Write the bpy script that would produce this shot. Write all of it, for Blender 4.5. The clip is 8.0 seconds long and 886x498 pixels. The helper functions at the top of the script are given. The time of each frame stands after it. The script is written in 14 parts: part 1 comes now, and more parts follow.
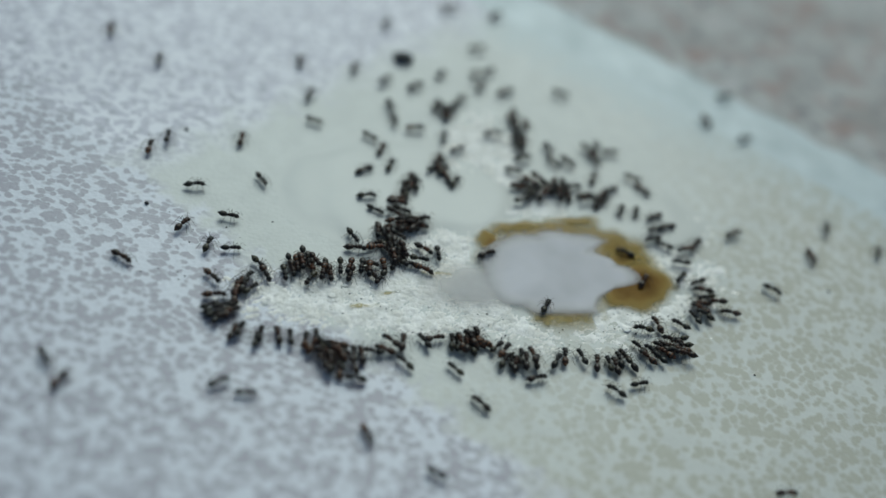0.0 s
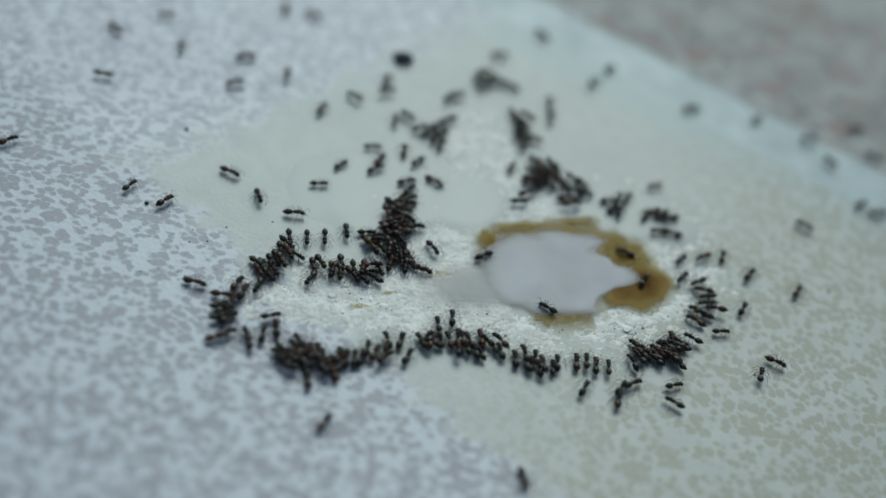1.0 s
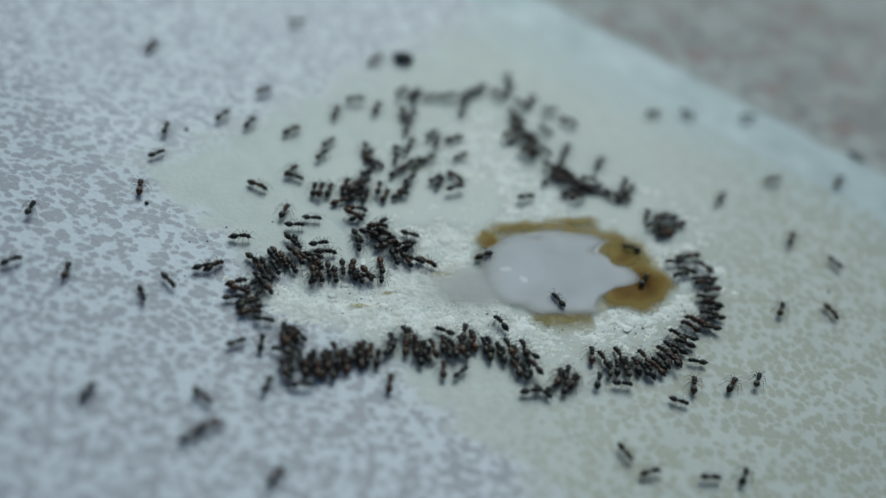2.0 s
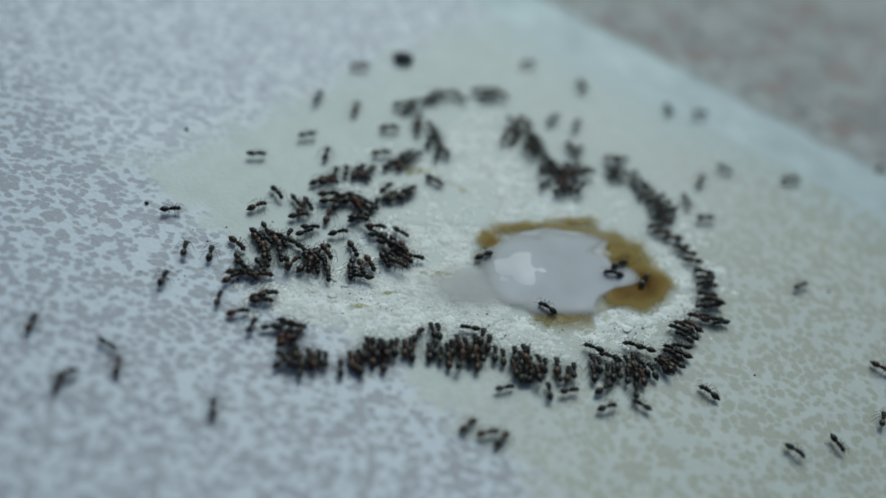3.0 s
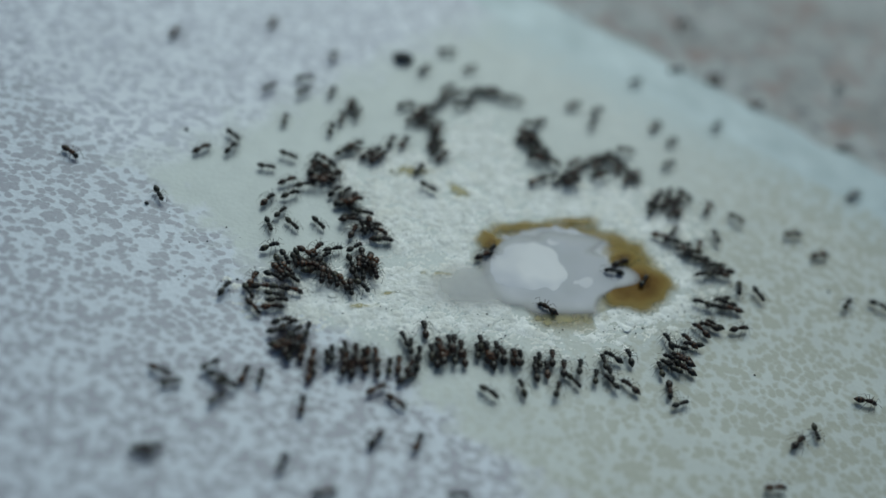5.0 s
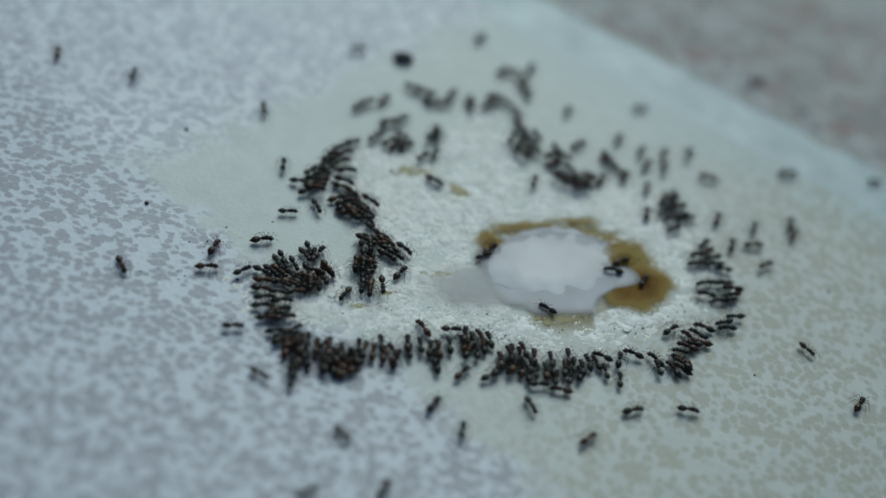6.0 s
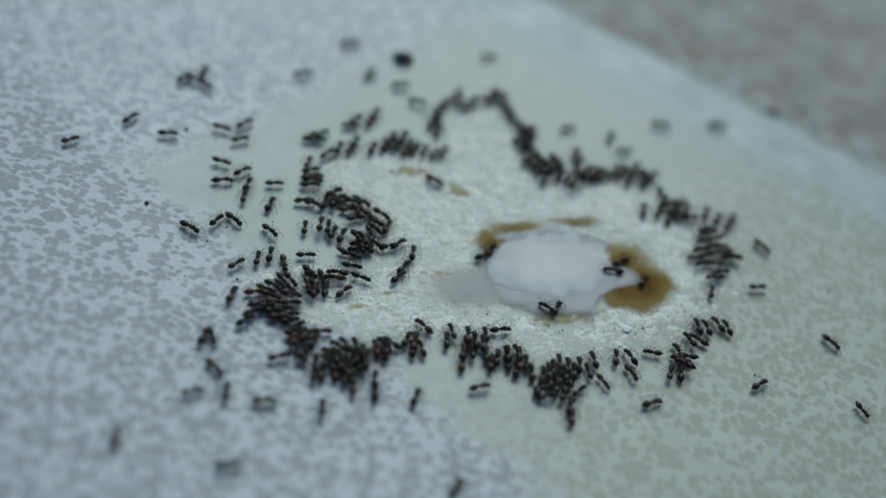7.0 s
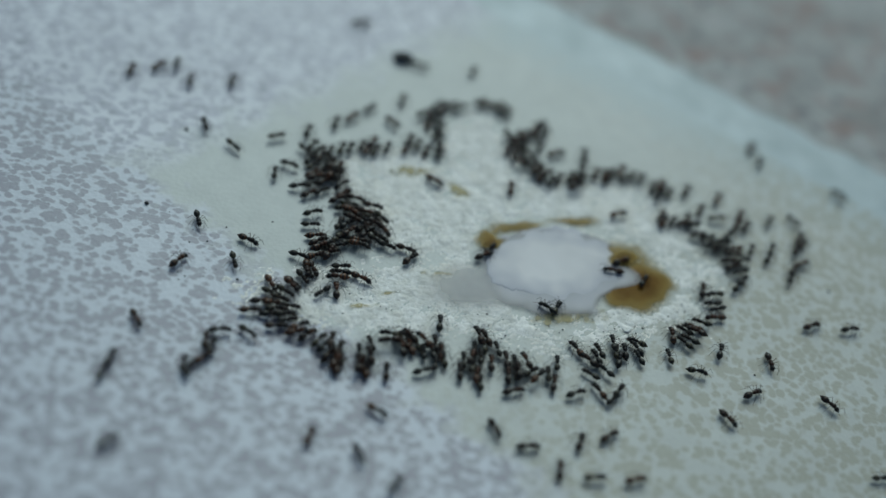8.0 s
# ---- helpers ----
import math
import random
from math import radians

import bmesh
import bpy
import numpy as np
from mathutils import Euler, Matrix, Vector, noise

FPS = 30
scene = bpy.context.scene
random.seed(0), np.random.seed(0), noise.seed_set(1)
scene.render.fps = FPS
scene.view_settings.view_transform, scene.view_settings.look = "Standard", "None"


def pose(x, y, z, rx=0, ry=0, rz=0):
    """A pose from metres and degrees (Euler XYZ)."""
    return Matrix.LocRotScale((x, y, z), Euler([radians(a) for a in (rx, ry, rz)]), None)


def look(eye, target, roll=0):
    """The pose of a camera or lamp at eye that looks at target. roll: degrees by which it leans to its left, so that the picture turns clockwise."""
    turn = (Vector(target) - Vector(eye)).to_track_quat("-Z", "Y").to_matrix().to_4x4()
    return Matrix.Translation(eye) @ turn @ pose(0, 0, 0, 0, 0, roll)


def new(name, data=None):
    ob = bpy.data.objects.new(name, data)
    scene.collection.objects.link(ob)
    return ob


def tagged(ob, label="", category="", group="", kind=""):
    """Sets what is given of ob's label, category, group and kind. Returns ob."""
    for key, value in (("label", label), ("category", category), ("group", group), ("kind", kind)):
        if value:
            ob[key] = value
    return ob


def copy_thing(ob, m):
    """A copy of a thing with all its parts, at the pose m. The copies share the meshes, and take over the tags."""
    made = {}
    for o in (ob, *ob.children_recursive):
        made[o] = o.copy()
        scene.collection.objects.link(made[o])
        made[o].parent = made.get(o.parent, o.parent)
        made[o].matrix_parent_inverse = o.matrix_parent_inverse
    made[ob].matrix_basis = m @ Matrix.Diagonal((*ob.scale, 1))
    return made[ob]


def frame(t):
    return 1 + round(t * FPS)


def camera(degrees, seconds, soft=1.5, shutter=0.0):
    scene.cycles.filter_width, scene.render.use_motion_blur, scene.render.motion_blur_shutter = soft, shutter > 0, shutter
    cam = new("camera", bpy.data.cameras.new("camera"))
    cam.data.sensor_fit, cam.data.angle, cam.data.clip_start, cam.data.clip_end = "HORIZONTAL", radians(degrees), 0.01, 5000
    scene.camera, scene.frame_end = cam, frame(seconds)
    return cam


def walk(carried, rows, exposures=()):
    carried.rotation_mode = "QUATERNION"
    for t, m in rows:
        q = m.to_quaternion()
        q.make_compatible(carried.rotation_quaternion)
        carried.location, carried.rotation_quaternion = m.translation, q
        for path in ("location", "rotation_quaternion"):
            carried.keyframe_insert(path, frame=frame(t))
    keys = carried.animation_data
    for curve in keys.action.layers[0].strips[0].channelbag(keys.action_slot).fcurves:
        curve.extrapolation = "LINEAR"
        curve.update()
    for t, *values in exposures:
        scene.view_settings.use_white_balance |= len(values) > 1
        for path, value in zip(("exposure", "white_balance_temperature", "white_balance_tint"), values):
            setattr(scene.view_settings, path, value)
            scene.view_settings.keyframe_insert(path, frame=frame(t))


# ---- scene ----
# The camera stands still over the spill; the unit below is the metre, ants are 3 mm long.
MM = 0.001
cam = camera(40, 8.0, soft=1.5)
EYE = (0.0, -0.1202, 0.1202)
cam.data.dof.use_dof = True
cam.data.dof.focus_distance = 0.1634
cam.data.dof.aperture_fstop = 5.8
LEAN = 15.0
walk(cam, [(0, look(EYE, (0, 0, 0), LEAN)), (8, look(EYE, (0, 0, 0), LEAN))],
     exposures=[(0, -0.44, 5640, -8), (1, -0.545, 5540, -9.5), (4, -0.64, 5410, -10.2), (8, -0.765, 5360, -11)])

TURN = Matrix.Rotation(radians(LEAN), 3, Vector((0, -1, 1)))


def lie(x, y):
    """A place of the plan, drawn for an upright camera, on the floor under the leaning one; mm."""
    v = TURN @ Vector((x, y - EYE[1] * 1000, -EYE[2] * 1000))
    k = -EYE[2] * 1000 / v.z
    return v.x * k, v.y * k + EYE[1] * 1000


# ---- world and light: soft daylight from beyond the spill ----
world = bpy.data.worlds.new("sky")
scene.world = world
world.use_nodes = True
_nt = world.node_tree
_sky = _nt.nodes.new("ShaderNodeTexSky")
_sky.dust_density, _sky.ozone_density = 5.0, 0.5
_sky.sky_type, _sky.sun_disc = "NISHITA", False
_sky.sun_elevation, _sky.sun_rotation = radians(48), radians(8)
_nt.links.new(_sky.outputs[0], _nt.nodes["Background"].inputs[0])
_nt.nodes["Background"].inputs[1].default_value = 0.09
sun = new("sun", bpy.data.lights.new("sun", "SUN"))
sun.data.energy, sun.data.angle, sun.data.color = 1.5, radians(36), (1.0, 0.975, 0.93)
sun.matrix_world = look(TURN @ Vector((0.2, 1.0, 1.1)), (0, 0, 0))


# the tile's border line, in mm
P0, P1 = Vector(lie(8.4, 58.4)), Vector(lie(63.4, 5.8))
ALONG = (P1 - P0).normalized()
ACROSS = Vector((-ALONG.y, ALONG.x))


# ---- materials ----
def shader(name, rough=0.5, metal=0.0):
    m = bpy.data.materials.new(name)
    m.use_nodes = True
    b = m.node_tree.nodes["Principled BSDF"]
    b.inputs["Roughness"].default_value, b.inputs["Metallic"].default_value = rough, metal
    return m, m.node_tree, b


def node(nt, kind, **values):
    n = nt.nodes.new(kind)
    for key, value in values.items():
        n.inputs[key.replace("_", " ")].default_value = value
    return n


def coords(nt, stretch=(1, 1, 1)):
    tc = nt.nodes.new("ShaderNodeTexCoord")
    mp = nt.nodes.new("ShaderNodeMapping")
    mp.inputs["Scale"].default_value = stretch
    nt.links.new(tc.outputs["Object"], mp.inputs["Vector"])
    return mp.outputs[0]


def noisy(nt, vec, scale, detail=3.0, rough=0.55, distortion=0.0):
    n = node(nt, "ShaderNodeTexNoise", Scale=scale, Detail=detail, Roughness=rough, Distortion=distortion)
    nt.links.new(vec, n.inputs["Vector"])
    return n.outputs[0]


def ramp(nt, fac, lo, hi, a=(0, 0, 0, 1), b=(1, 1, 1, 1)):
    r = nt.nodes.new("ShaderNodeValToRGB")
    r.color_ramp.elements[0].position, r.color_ramp.elements[1].position = lo, hi
    r.color_ramp.elements[0].color, r.color_ramp.elements[1].color = a, b
    nt.links.new(fac, r.inputs[0])
    return r.outputs[0]


def maths(nt, op, a, b=None, clamp=False):
    n = nt.nodes.new("ShaderNodeMath")
    n.operation, n.use_clamp = op, clamp
    for i, v in enumerate((a, b)):
        if v is None:
            continue
        if isinstance(v, (int, float)):
            n.inputs[i].default_value = v
        else:
            nt.links.new(v, n.inputs[i])
    return n.outputs[0]


def mixed(nt, fac, a, b):
    n = nt.nodes.new("ShaderNodeMix")
    n.data_type = "RGBA"
    for slot, v in ((0, fac), (6, a), (7, b)):
        if isinstance(v, (int, float, tuple)):
            n.inputs[slot].default_value = v
        else:
            nt.links.new(v, n.inputs[slot])
    return n.outputs[2]


def bump(nt, b, height, strength, distance):
    n = node(nt, "ShaderNodeBump", Strength=strength, Distance=distance)
    nt.links.new(height, n.inputs["Height"])
    nt.links.new(n.outputs[0], b.inputs["Normal"])


def side_of(nt, vec, p, q, wobble, soft):
    """1 on the left of the line from p to q (mm), 0 on its right, with a ragged border."""
    p, q = Vector(p), Vector(q)
    d = (q - p).normalized()
    sep = nt.nodes.new("ShaderNodeSeparateXYZ")
    nt.links.new(vec, sep.inputs[0])
    k = maths(nt, "ADD", maths(nt, "MULTIPLY", sep.outputs[0], -d.y * 1000), maths(nt, "MULTIPLY", sep.outputs[1], d.x * 1000))
    k = maths(nt, "ADD", k, d.y * p[0] - d.x * p[1])
    k = maths(nt, "ADD", k, maths(nt, "MULTIPLY", maths(nt, "SUBTRACT", noisy(nt, vec, 260, 3), 0.5), wobble))
    return maths(nt, "ADD", maths(nt, "DIVIDE", k, soft), 0.5, clamp=True)


def islands(nt, v, stretch, scale, cover, spread, base, soft):
    """Rounded printed islands, 1 inside and 0 outside, that run together where cover is high and leave white gaps."""
    cell = node(nt, "ShaderNodeTexVoronoi", Scale=scale, Randomness=1.0)
    jitter = node(nt, "ShaderNodeTexNoise", Scale=scale * 0.9, Detail=3.0)
    nt.links.new(v, jitter.inputs["Vector"])
    wave = nt.nodes.new("ShaderNodeVectorMath")
    wave.operation = "MULTIPLY_ADD"
    wave.inputs[1].default_value = (1.3 / scale, 1.05 / scale, 0)
    nt.links.new(jitter.outputs[1], wave.inputs[0])
    nt.links.new(coords(nt, stretch), wave.inputs[2])
    nt.links.new(wave.outputs[0], cell.inputs["Vector"])
    reach = maths(nt, "ADD", maths(nt, "MULTIPLY", maths(nt, "SUBTRACT", cover, 0.5), spread), base)
    return ramp(nt, maths(nt, "ADD", maths(nt, "SUBTRACT", reach, cell.outputs[0]), 0.5), 0.5 - soft, 0.5 + soft)


def tile_material():
    m, nt, b = shader("printed_tile", 0.38)
    v = coords(nt)
    # grey flecks of the printed border, and the bare diamond inside it
    low = side_of(nt, v, lie(11.6, -39.9), lie(-45.9, 16.8), 14, 4)
    low = maths(nt, "SUBTRACT", 1.0, low)
    high = side_of(nt, v, lie(-45.9, 16.8), lie(11.4, 60.1), 12, 8)
    outer = maths(nt, "MAXIMUM", maths(nt, "SUBTRACT", 1.0, low), high)
    cover = maths(nt, "ADD", noisy(nt, v, 300, 3, 0.6), maths(nt, "MULTIPLY", high, 0.015))
    fleck = islands(nt, v, (0.8, 1.1, 1), 980, cover, 0.95, 0.53, 0.10)
    deep = ramp(nt, noisy(nt, coords(nt, (0.8, 1.2, 1)), 620, 2), 0.50, 0.64)
    shade = ramp(nt, noisy(nt, v, 45, 2), 0.3, 0.7, (0.60, 0.60, 0.64, 1), (0.69, 0.69, 0.73, 1))
    # lower print: darker ground and ink, partly near-side shade put into the colour
    shade = mixed(nt, low, (0.575, 0.59, 0.64, 1), shade)
    ink = mixed(nt, deep, (0.44, 0.435, 0.50, 1), (0.31, 0.305, 0.36, 1))
    ink = mixed(nt, low, (0.31, 0.30, 0.345, 1), ink)
    grey = mixed(nt, fleck, shade, ink)
    # beige flecks
    warm = maths(nt, "SUBTRACT", 1.0, side_of(nt, v, lie(-4, -45), lie(60, 40), 25, 26))
    spot = islands(nt, v, (1, 0.95, 1), 880, noisy(nt, v, 260, 3, 0.6), 1.0, 0.53, 0.15)
    cream = ramp(nt, noisy(nt, v, 60, 3), 0.3, 0.7, (0.485, 0.50, 0.465, 1), (0.545, 0.56, 0.525, 1))
    cream = mixed(nt, maths(nt, "MULTIPLY", ramp(nt, noisy(nt, v, 330, 3, 0.6), 0.42, 0.66), 0.3), cream, (0.40, 0.41, 0.39, 1))
    lip = side_of(nt, v, P0 - ACROSS * 5.8, P1 - ACROSS * 5.8, 12, 9)
    cream = mixed(nt, maths(nt, "MULTIPLY", lip, 0.8), cream, (0.45, 0.52, 0.53, 1))
    beige = mixed(nt, maths(nt, "MULTIPLY", maths(nt, "MULTIPLY", spot, warm), 0.66), cream, (0.325, 0.305, 0.225, 1))
    nt.links.new(mixed(nt, outer, beige, grey), b.inputs["Base Color"])
    bump(nt, b, noisy(nt, v, 1500, 3), 0.25, 0.0003)
    return m


def edge_material():
    m, nt, b = shader("tile_edge", 0.35)
    v = coords(nt)
    nt.links.new(ramp(nt, noisy(nt, v, 130, 5, 0.6), 0.32, 0.66, (0.36, 0.43, 0.445, 1), (0.53, 0.60, 0.615, 1)), b.inputs["Base Color"])
    return m


def stone_material():
    m, nt, b = shader("grey_stone", 0.6)
    v = coords(nt)
    c = ramp(nt, noisy(nt, v, 110, 3), 0.35, 0.68, (0.43, 0.425, 0.415, 1), (0.27, 0.258, 0.245, 1))
    c = mixed(nt, ramp(nt, noisy(nt, v, 190, 2), 0.50, 0.68), c, (0.29, 0.215, 0.19, 1))
    c = mixed(nt, ramp(nt, noisy(nt, v, 330, 3), 0.56, 0.70), c, (0.17, 0.175, 0.175, 1))
    nt.links.new(c, b.inputs["Base Color"])
    bump(nt, b, noisy(nt, v, 900, 3), 0.4, 0.0004)
    return m


def crust_material():
    m, nt, b = shader("dried_bait", 0.55)
    v = coords(nt)
    c = ramp(nt, noisy(nt, v, 420, 4, 0.65), 0.40, 0.58, (0.76, 0.74, 0.67, 1), (0.96, 0.935, 0.875, 1))
    c = mixed(nt, ramp(nt, noisy(nt, v, 90, 3), 0.57, 0.70), c, (0.88, 0.845, 0.75, 1))
    nt.links.new(c, b.inputs["Base Color"])
    bump(nt, b, noisy(nt, v, 1500, 5, 0.65), 0.6, 0.0004)
    return m


def liquid(name, thin, thick, rough, full, blotch=0.0, mottled=120, gloss=0.15, dim=0.88, clear=True):
    """A liquid that covers less where it lies thinner: full is the depth in mm that hides the ground."""
    m, nt, b = shader(name, rough)
    v = coords(nt)
    b.inputs["Specular IOR Level"].default_value = gloss
    depth = nt.nodes.new("ShaderNodeAttribute")
    depth.attribute_name = "depth"
    d = maths(nt, "DIVIDE", depth.outputs["Fac"], full)
    d = maths(nt, "ADD", d, maths(nt, "MULTIPLY", maths(nt, "SUBTRACT", noisy(nt, v, 350, 3), 0.5), blotch))
    ease = nt.nodes.new("ShaderNodeMapRange")
    ease.interpolation_type = "SMOOTHSTEP"
    nt.links.new(d, ease.inputs["Value"])
    if clear:
        nt.links.new(ease.outputs[0], b.inputs["Alpha"])
    tone = ramp(nt, noisy(nt, v, mottled, 2), 0.35, 0.65, tuple(k * dim for k in thick[:3]) + (1,), thick)
    nt.links.new(mixed(nt, maths(nt, "MULTIPLY", d, 0.7, clamp=True), thin, tone), b.inputs["Base Color"])
    bump(nt, b, noisy(nt, v, 220, 2), 0.12, 0.0003)
    return m


def ant_material(name, dark, light, rough, bands=False):
    """Black to red-brown chitin; the bands of a gaster are dark rings on a clearer ground."""
    m, nt, b = shader(name, rough)
    info = nt.nodes.new("ShaderNodeObjectInfo")
    c = mixed(nt, maths(nt, "POWER", info.outputs["Random"], 2.0), dark, light)
    v = coords(nt)
    if bands:
        w = node(nt, "ShaderNodeTexWave", Scale=620, Distortion=0.6)
        nt.links.new(v, w.inputs["Vector"])
        c = mixed(nt, ramp(nt, w.outputs[1], 0.4, 0.7), c, (0.012, 0.009, 0.007, 1))
    c = mixed(nt, maths(nt, "MULTIPLY", noisy(nt, v, 3000, 2), 0.5), c, (0.006, 0.005, 0.004, 1))
    nt.links.new(c, b.inputs["Base Color"])
    b.inputs["Specular IOR Level"].default_value = 0.35
    return m


def plain(name, colour, rough):
    m, nt, b = shader(name, rough)
    v = coords(nt)
    c = mixed(nt, noisy(nt, v, 800, 3), tuple(k * 0.7 for k in colour[:3]) + (1,), colour)
    nt.links.new(c, b.inputs["Base Color"])
    return m


TILE, EDGE, STONE = tile_material(), edge_material(), stone_material()
CRUST = crust_material()
SYRUP = liquid("syrup", (0.50, 0.385, 0.12, 1), (0.15, 0.064, 0.007, 1), 0.25, 0.30, 0.7, 150, 0.02, 0.6)
PASTE = liquid("paste", (0.49, 0.485, 0.53, 1), (0.80, 0.77, 0.76, 1), 0.5, 0.6, 0.35, 110, 0.25, 0.9, False)
GEL = liquid("gel", (0.50, 0.475, 0.44, 1), (0.47, 0.47, 0.52, 1), 0.4, 0.9, 0.3, 130, 0.3, 0.78)
FILM = liquid("milky_film", (0.50, 0.512, 0.478, 1), (0.535, 0.548, 0.51, 1), 0.38, 0.3, 0.3, 120, 0.5, 0.94, False)
SMEAR = liquid("dry_syrup", (0.58, 0.52, 0.30, 1), (0.42, 0.34, 0.14, 1), 0.5, 0.17, 0.9)
HEAD = ant_material("ant_head", (0.007, 0.008, 0.008, 1), (0.022, 0.010, 0.006, 1), 0.3)
BODY = ant_material("black_thorax", (0.008, 0.008, 0.007, 1), (0.022, 0.014, 0.009, 1), 0.34)
TAIL = ant_material("olive_gaster", (0.018, 0.019, 0.013, 1), (0.095, 0.085, 0.042, 1), 0.28, True)
RED_BODY = ant_material("brown_thorax", (0.014, 0.009, 0.006, 1), (0.105, 0.038, 0.014, 1), 0.34)
RED_TAIL = ant_material("brown_gaster", (0.028, 0.018, 0.010, 1), (0.18, 0.072, 0.024, 1), 0.28, True)
LIMB = ant_material("ant_limb", (0.026, 0.020, 0.014, 1), (0.10, 0.055, 0.030, 1), 0.45)
SPECK = plain("dark_speck", (0.03, 0.03, 0.032, 1), 0.6)


# ---- mesh helpers ----
def part(name, bm, material, parent=None, label=""):
    me = bpy.data.meshes.new(name)
    bm.normal_update()
    bm.to_mesh(me)
    bm.free()
    me.materials.append(material)
    for p in me.polygons:
        p.use_smooth = True
    ob = new(name, me)
    ob.parent = parent
    return tagged(ob, label)


def egg(bm, c, r, back=1.0, seg=12, rings=8, tilt=0.0):
    """An ellipsoid with its long axis along x; back < 1 points its rear end."""
    made = bmesh.ops.create_uvsphere(bm, u_segments=seg, v_segments=rings, radius=1.0)["verts"]
    turn = Euler((0, radians(tilt), 0)).to_matrix()
    for v in made:
        x, y, z = v.co.z, v.co.y, v.co.x
        if x < 0:
            k = 1 - (1 - back) * (-x) ** 1.5
            y, z = y * k, z * k
        v.co = turn @ Vector((x * r[0], y * r[1], z * r[2])) + Vector(c)


def tube(bm, pts, radii, n=5):
    """A tube of n sides along pts."""
    rings = []
    for i, p in enumerate(pts):
        a, b = pts[max(i - 1, 0)], pts[min(i + 1, len(pts) - 1)]
        d = (Vector(b) - Vector(a)).normalized()
        s = d.cross(Vector((0, 0, 1)))
        s = s.normalized() if s.length > 1e-6 else Vector((1, 0, 0))
        t = d.cross(s)
        rings.append([bm.verts.new(Vector(p) + (s * math.cos(k * 2 * math.pi / n) + t * math.sin(k * 2 * math.pi / n)) * radii[i])
                      for k in range(n)])
    for r0, r1 in zip(rings, rings[1:]):
        for k in range(n):
            bm.faces.new((r0[k], r0[(k + 1) % n], r1[(k + 1) % n], r1[k]))
    bm.faces.new(rings[0][::-1])
    bm.faces.new(rings[-1])


def mm(bm, size=1.0):
    for v in bm.verts:
        v.co *= MM * size
    return bm


def heights(name, material, x0, x1, y0, y1, step, height, below=-0.3, depth=None):
    """A sheet in mm over a rectangle, kept where height(x, y) rises over below."""
    nx, ny = int((x1 - x0) / step) + 1, int((y1 - y0) / step) + 1
    z = [[height(x0 + i * step, y0 + j * step) for i in range(nx)] for j in range(ny)]
    at, verts, plan, faces = {}, [], [], []
    for j in range(ny - 1):
        for i in range(nx - 1):
            corner = [(i, j), (i + 1, j), (i + 1, j + 1), (i, j + 1)]
            if max(z[q][p] for p, q in corner) <= below:
                continue
            face = []
            for p, q in corner:
                if (p, q) not in at:
                    at[(p, q)] = len(verts)
                    x, y = x0 + p * step, y0 + q * step
                    plan.append((x, y))
                    x, y = lie(x, y)
                    verts.append((x * MM, y * MM, max(z[q][p], below) * MM))
                face.append(at[(p, q)])
            faces.append(face)
    me = bpy.data.meshes.new(name)
    me.from_pydata(verts, [], faces)
    me.materials.append(material)
    for p in me.polygons:
        p.use_smooth = True
    if depth:
        layer = me.attributes.new("depth", "FLOAT", "POINT")
        layer.data.foreach_set("value", [depth(x, y) for x, y in plan])
    return new(name, me)


def hill(x, y, cx, cy, rx, ry, turn=0.0, power=2.0):
    """1 at the centre of an ellipse, 0 at its rim, negative outside."""
    c, s = math.cos(radians(turn)), math.sin(radians(turn))
    dx, dy = x - cx, y - cy
    u, v = (dx * c + dy * s) / rx, (-dx * s + dy * c) / ry
    return 1 - (u * u + v * v) ** (power / 2)


def rough(x, y, scale, seed=0.0):
    return noise.noise(Vector((x * scale, y * scale, seed)))


# ---- the tile, its edge strip and the stone beyond it ----

def strip(name, material, profile, label, category, worn=None):
    """A strip along the tile's border line; profile: distances from the line and heights, in mm."""
    bm = bmesh.new()
    mid = (P0 + P1) / 2
    ends = []
    stops = [-2600] + list(range(-80, 81)) + [2600] if worn else [-2600, 2600]
    for k in stops:
        wear = [0.8 * rough(k, d, 0.16, 5) + 0.4 * rough(k, d, 0.6, 9) if worn and d > worn else 0.0 for d, z in profile]
        ends.append([bm.verts.new((*(mid + ALONG * k + ACROSS * (d + w)), z + 0.15 * w)) for (d, z), w in zip(profile, wear)])
    n = len(profile)
    for e0, e1 in zip(ends, ends[1:]):
        for i in range(n):
            bm.faces.new((e0[i], e1[i], e1[(i + 1) % n], e0[(i + 1) % n]))
    bm.faces.new(ends[0])
    bm.faces.new(ends[-1][::-1])
    bmesh.ops.recalc_face_normals(bm, faces=bm.faces)
    ob = part(name, mm(bm), material)
    for p in ob.data.polygons:
        p.use_smooth = False
    return tagged(ob, label, category, kind="structure")


BAND, DROP = 12.2, 0.9
nose = [(0.004, -9), (0.004, 0), (BAND - 3, -0.02)] + [(BAND - 3 + 3 * math.sin(radians(k)), -0.02 - 1.6 * (1 - math.cos(radians(k)))) for k in range(15, 91, 15)] + [(BAND, -8)]
strip("floor", TILE, [(-2600, -9), (-2600, 0), (0, 0), (0, -9)], "pale printed tile with grey and beige flecks", "tile")
strip("trim", EDGE, nose, "pale blue-white rounded edge along the tile", "edge strip", 4)
strip("floor_2", STONE, [(BAND - 2.0, -9), (BAND - 2.0, -DROP), (2600, -DROP), (2600, -9)], "grey-brown mottled stone beyond the tile", "stone floor")


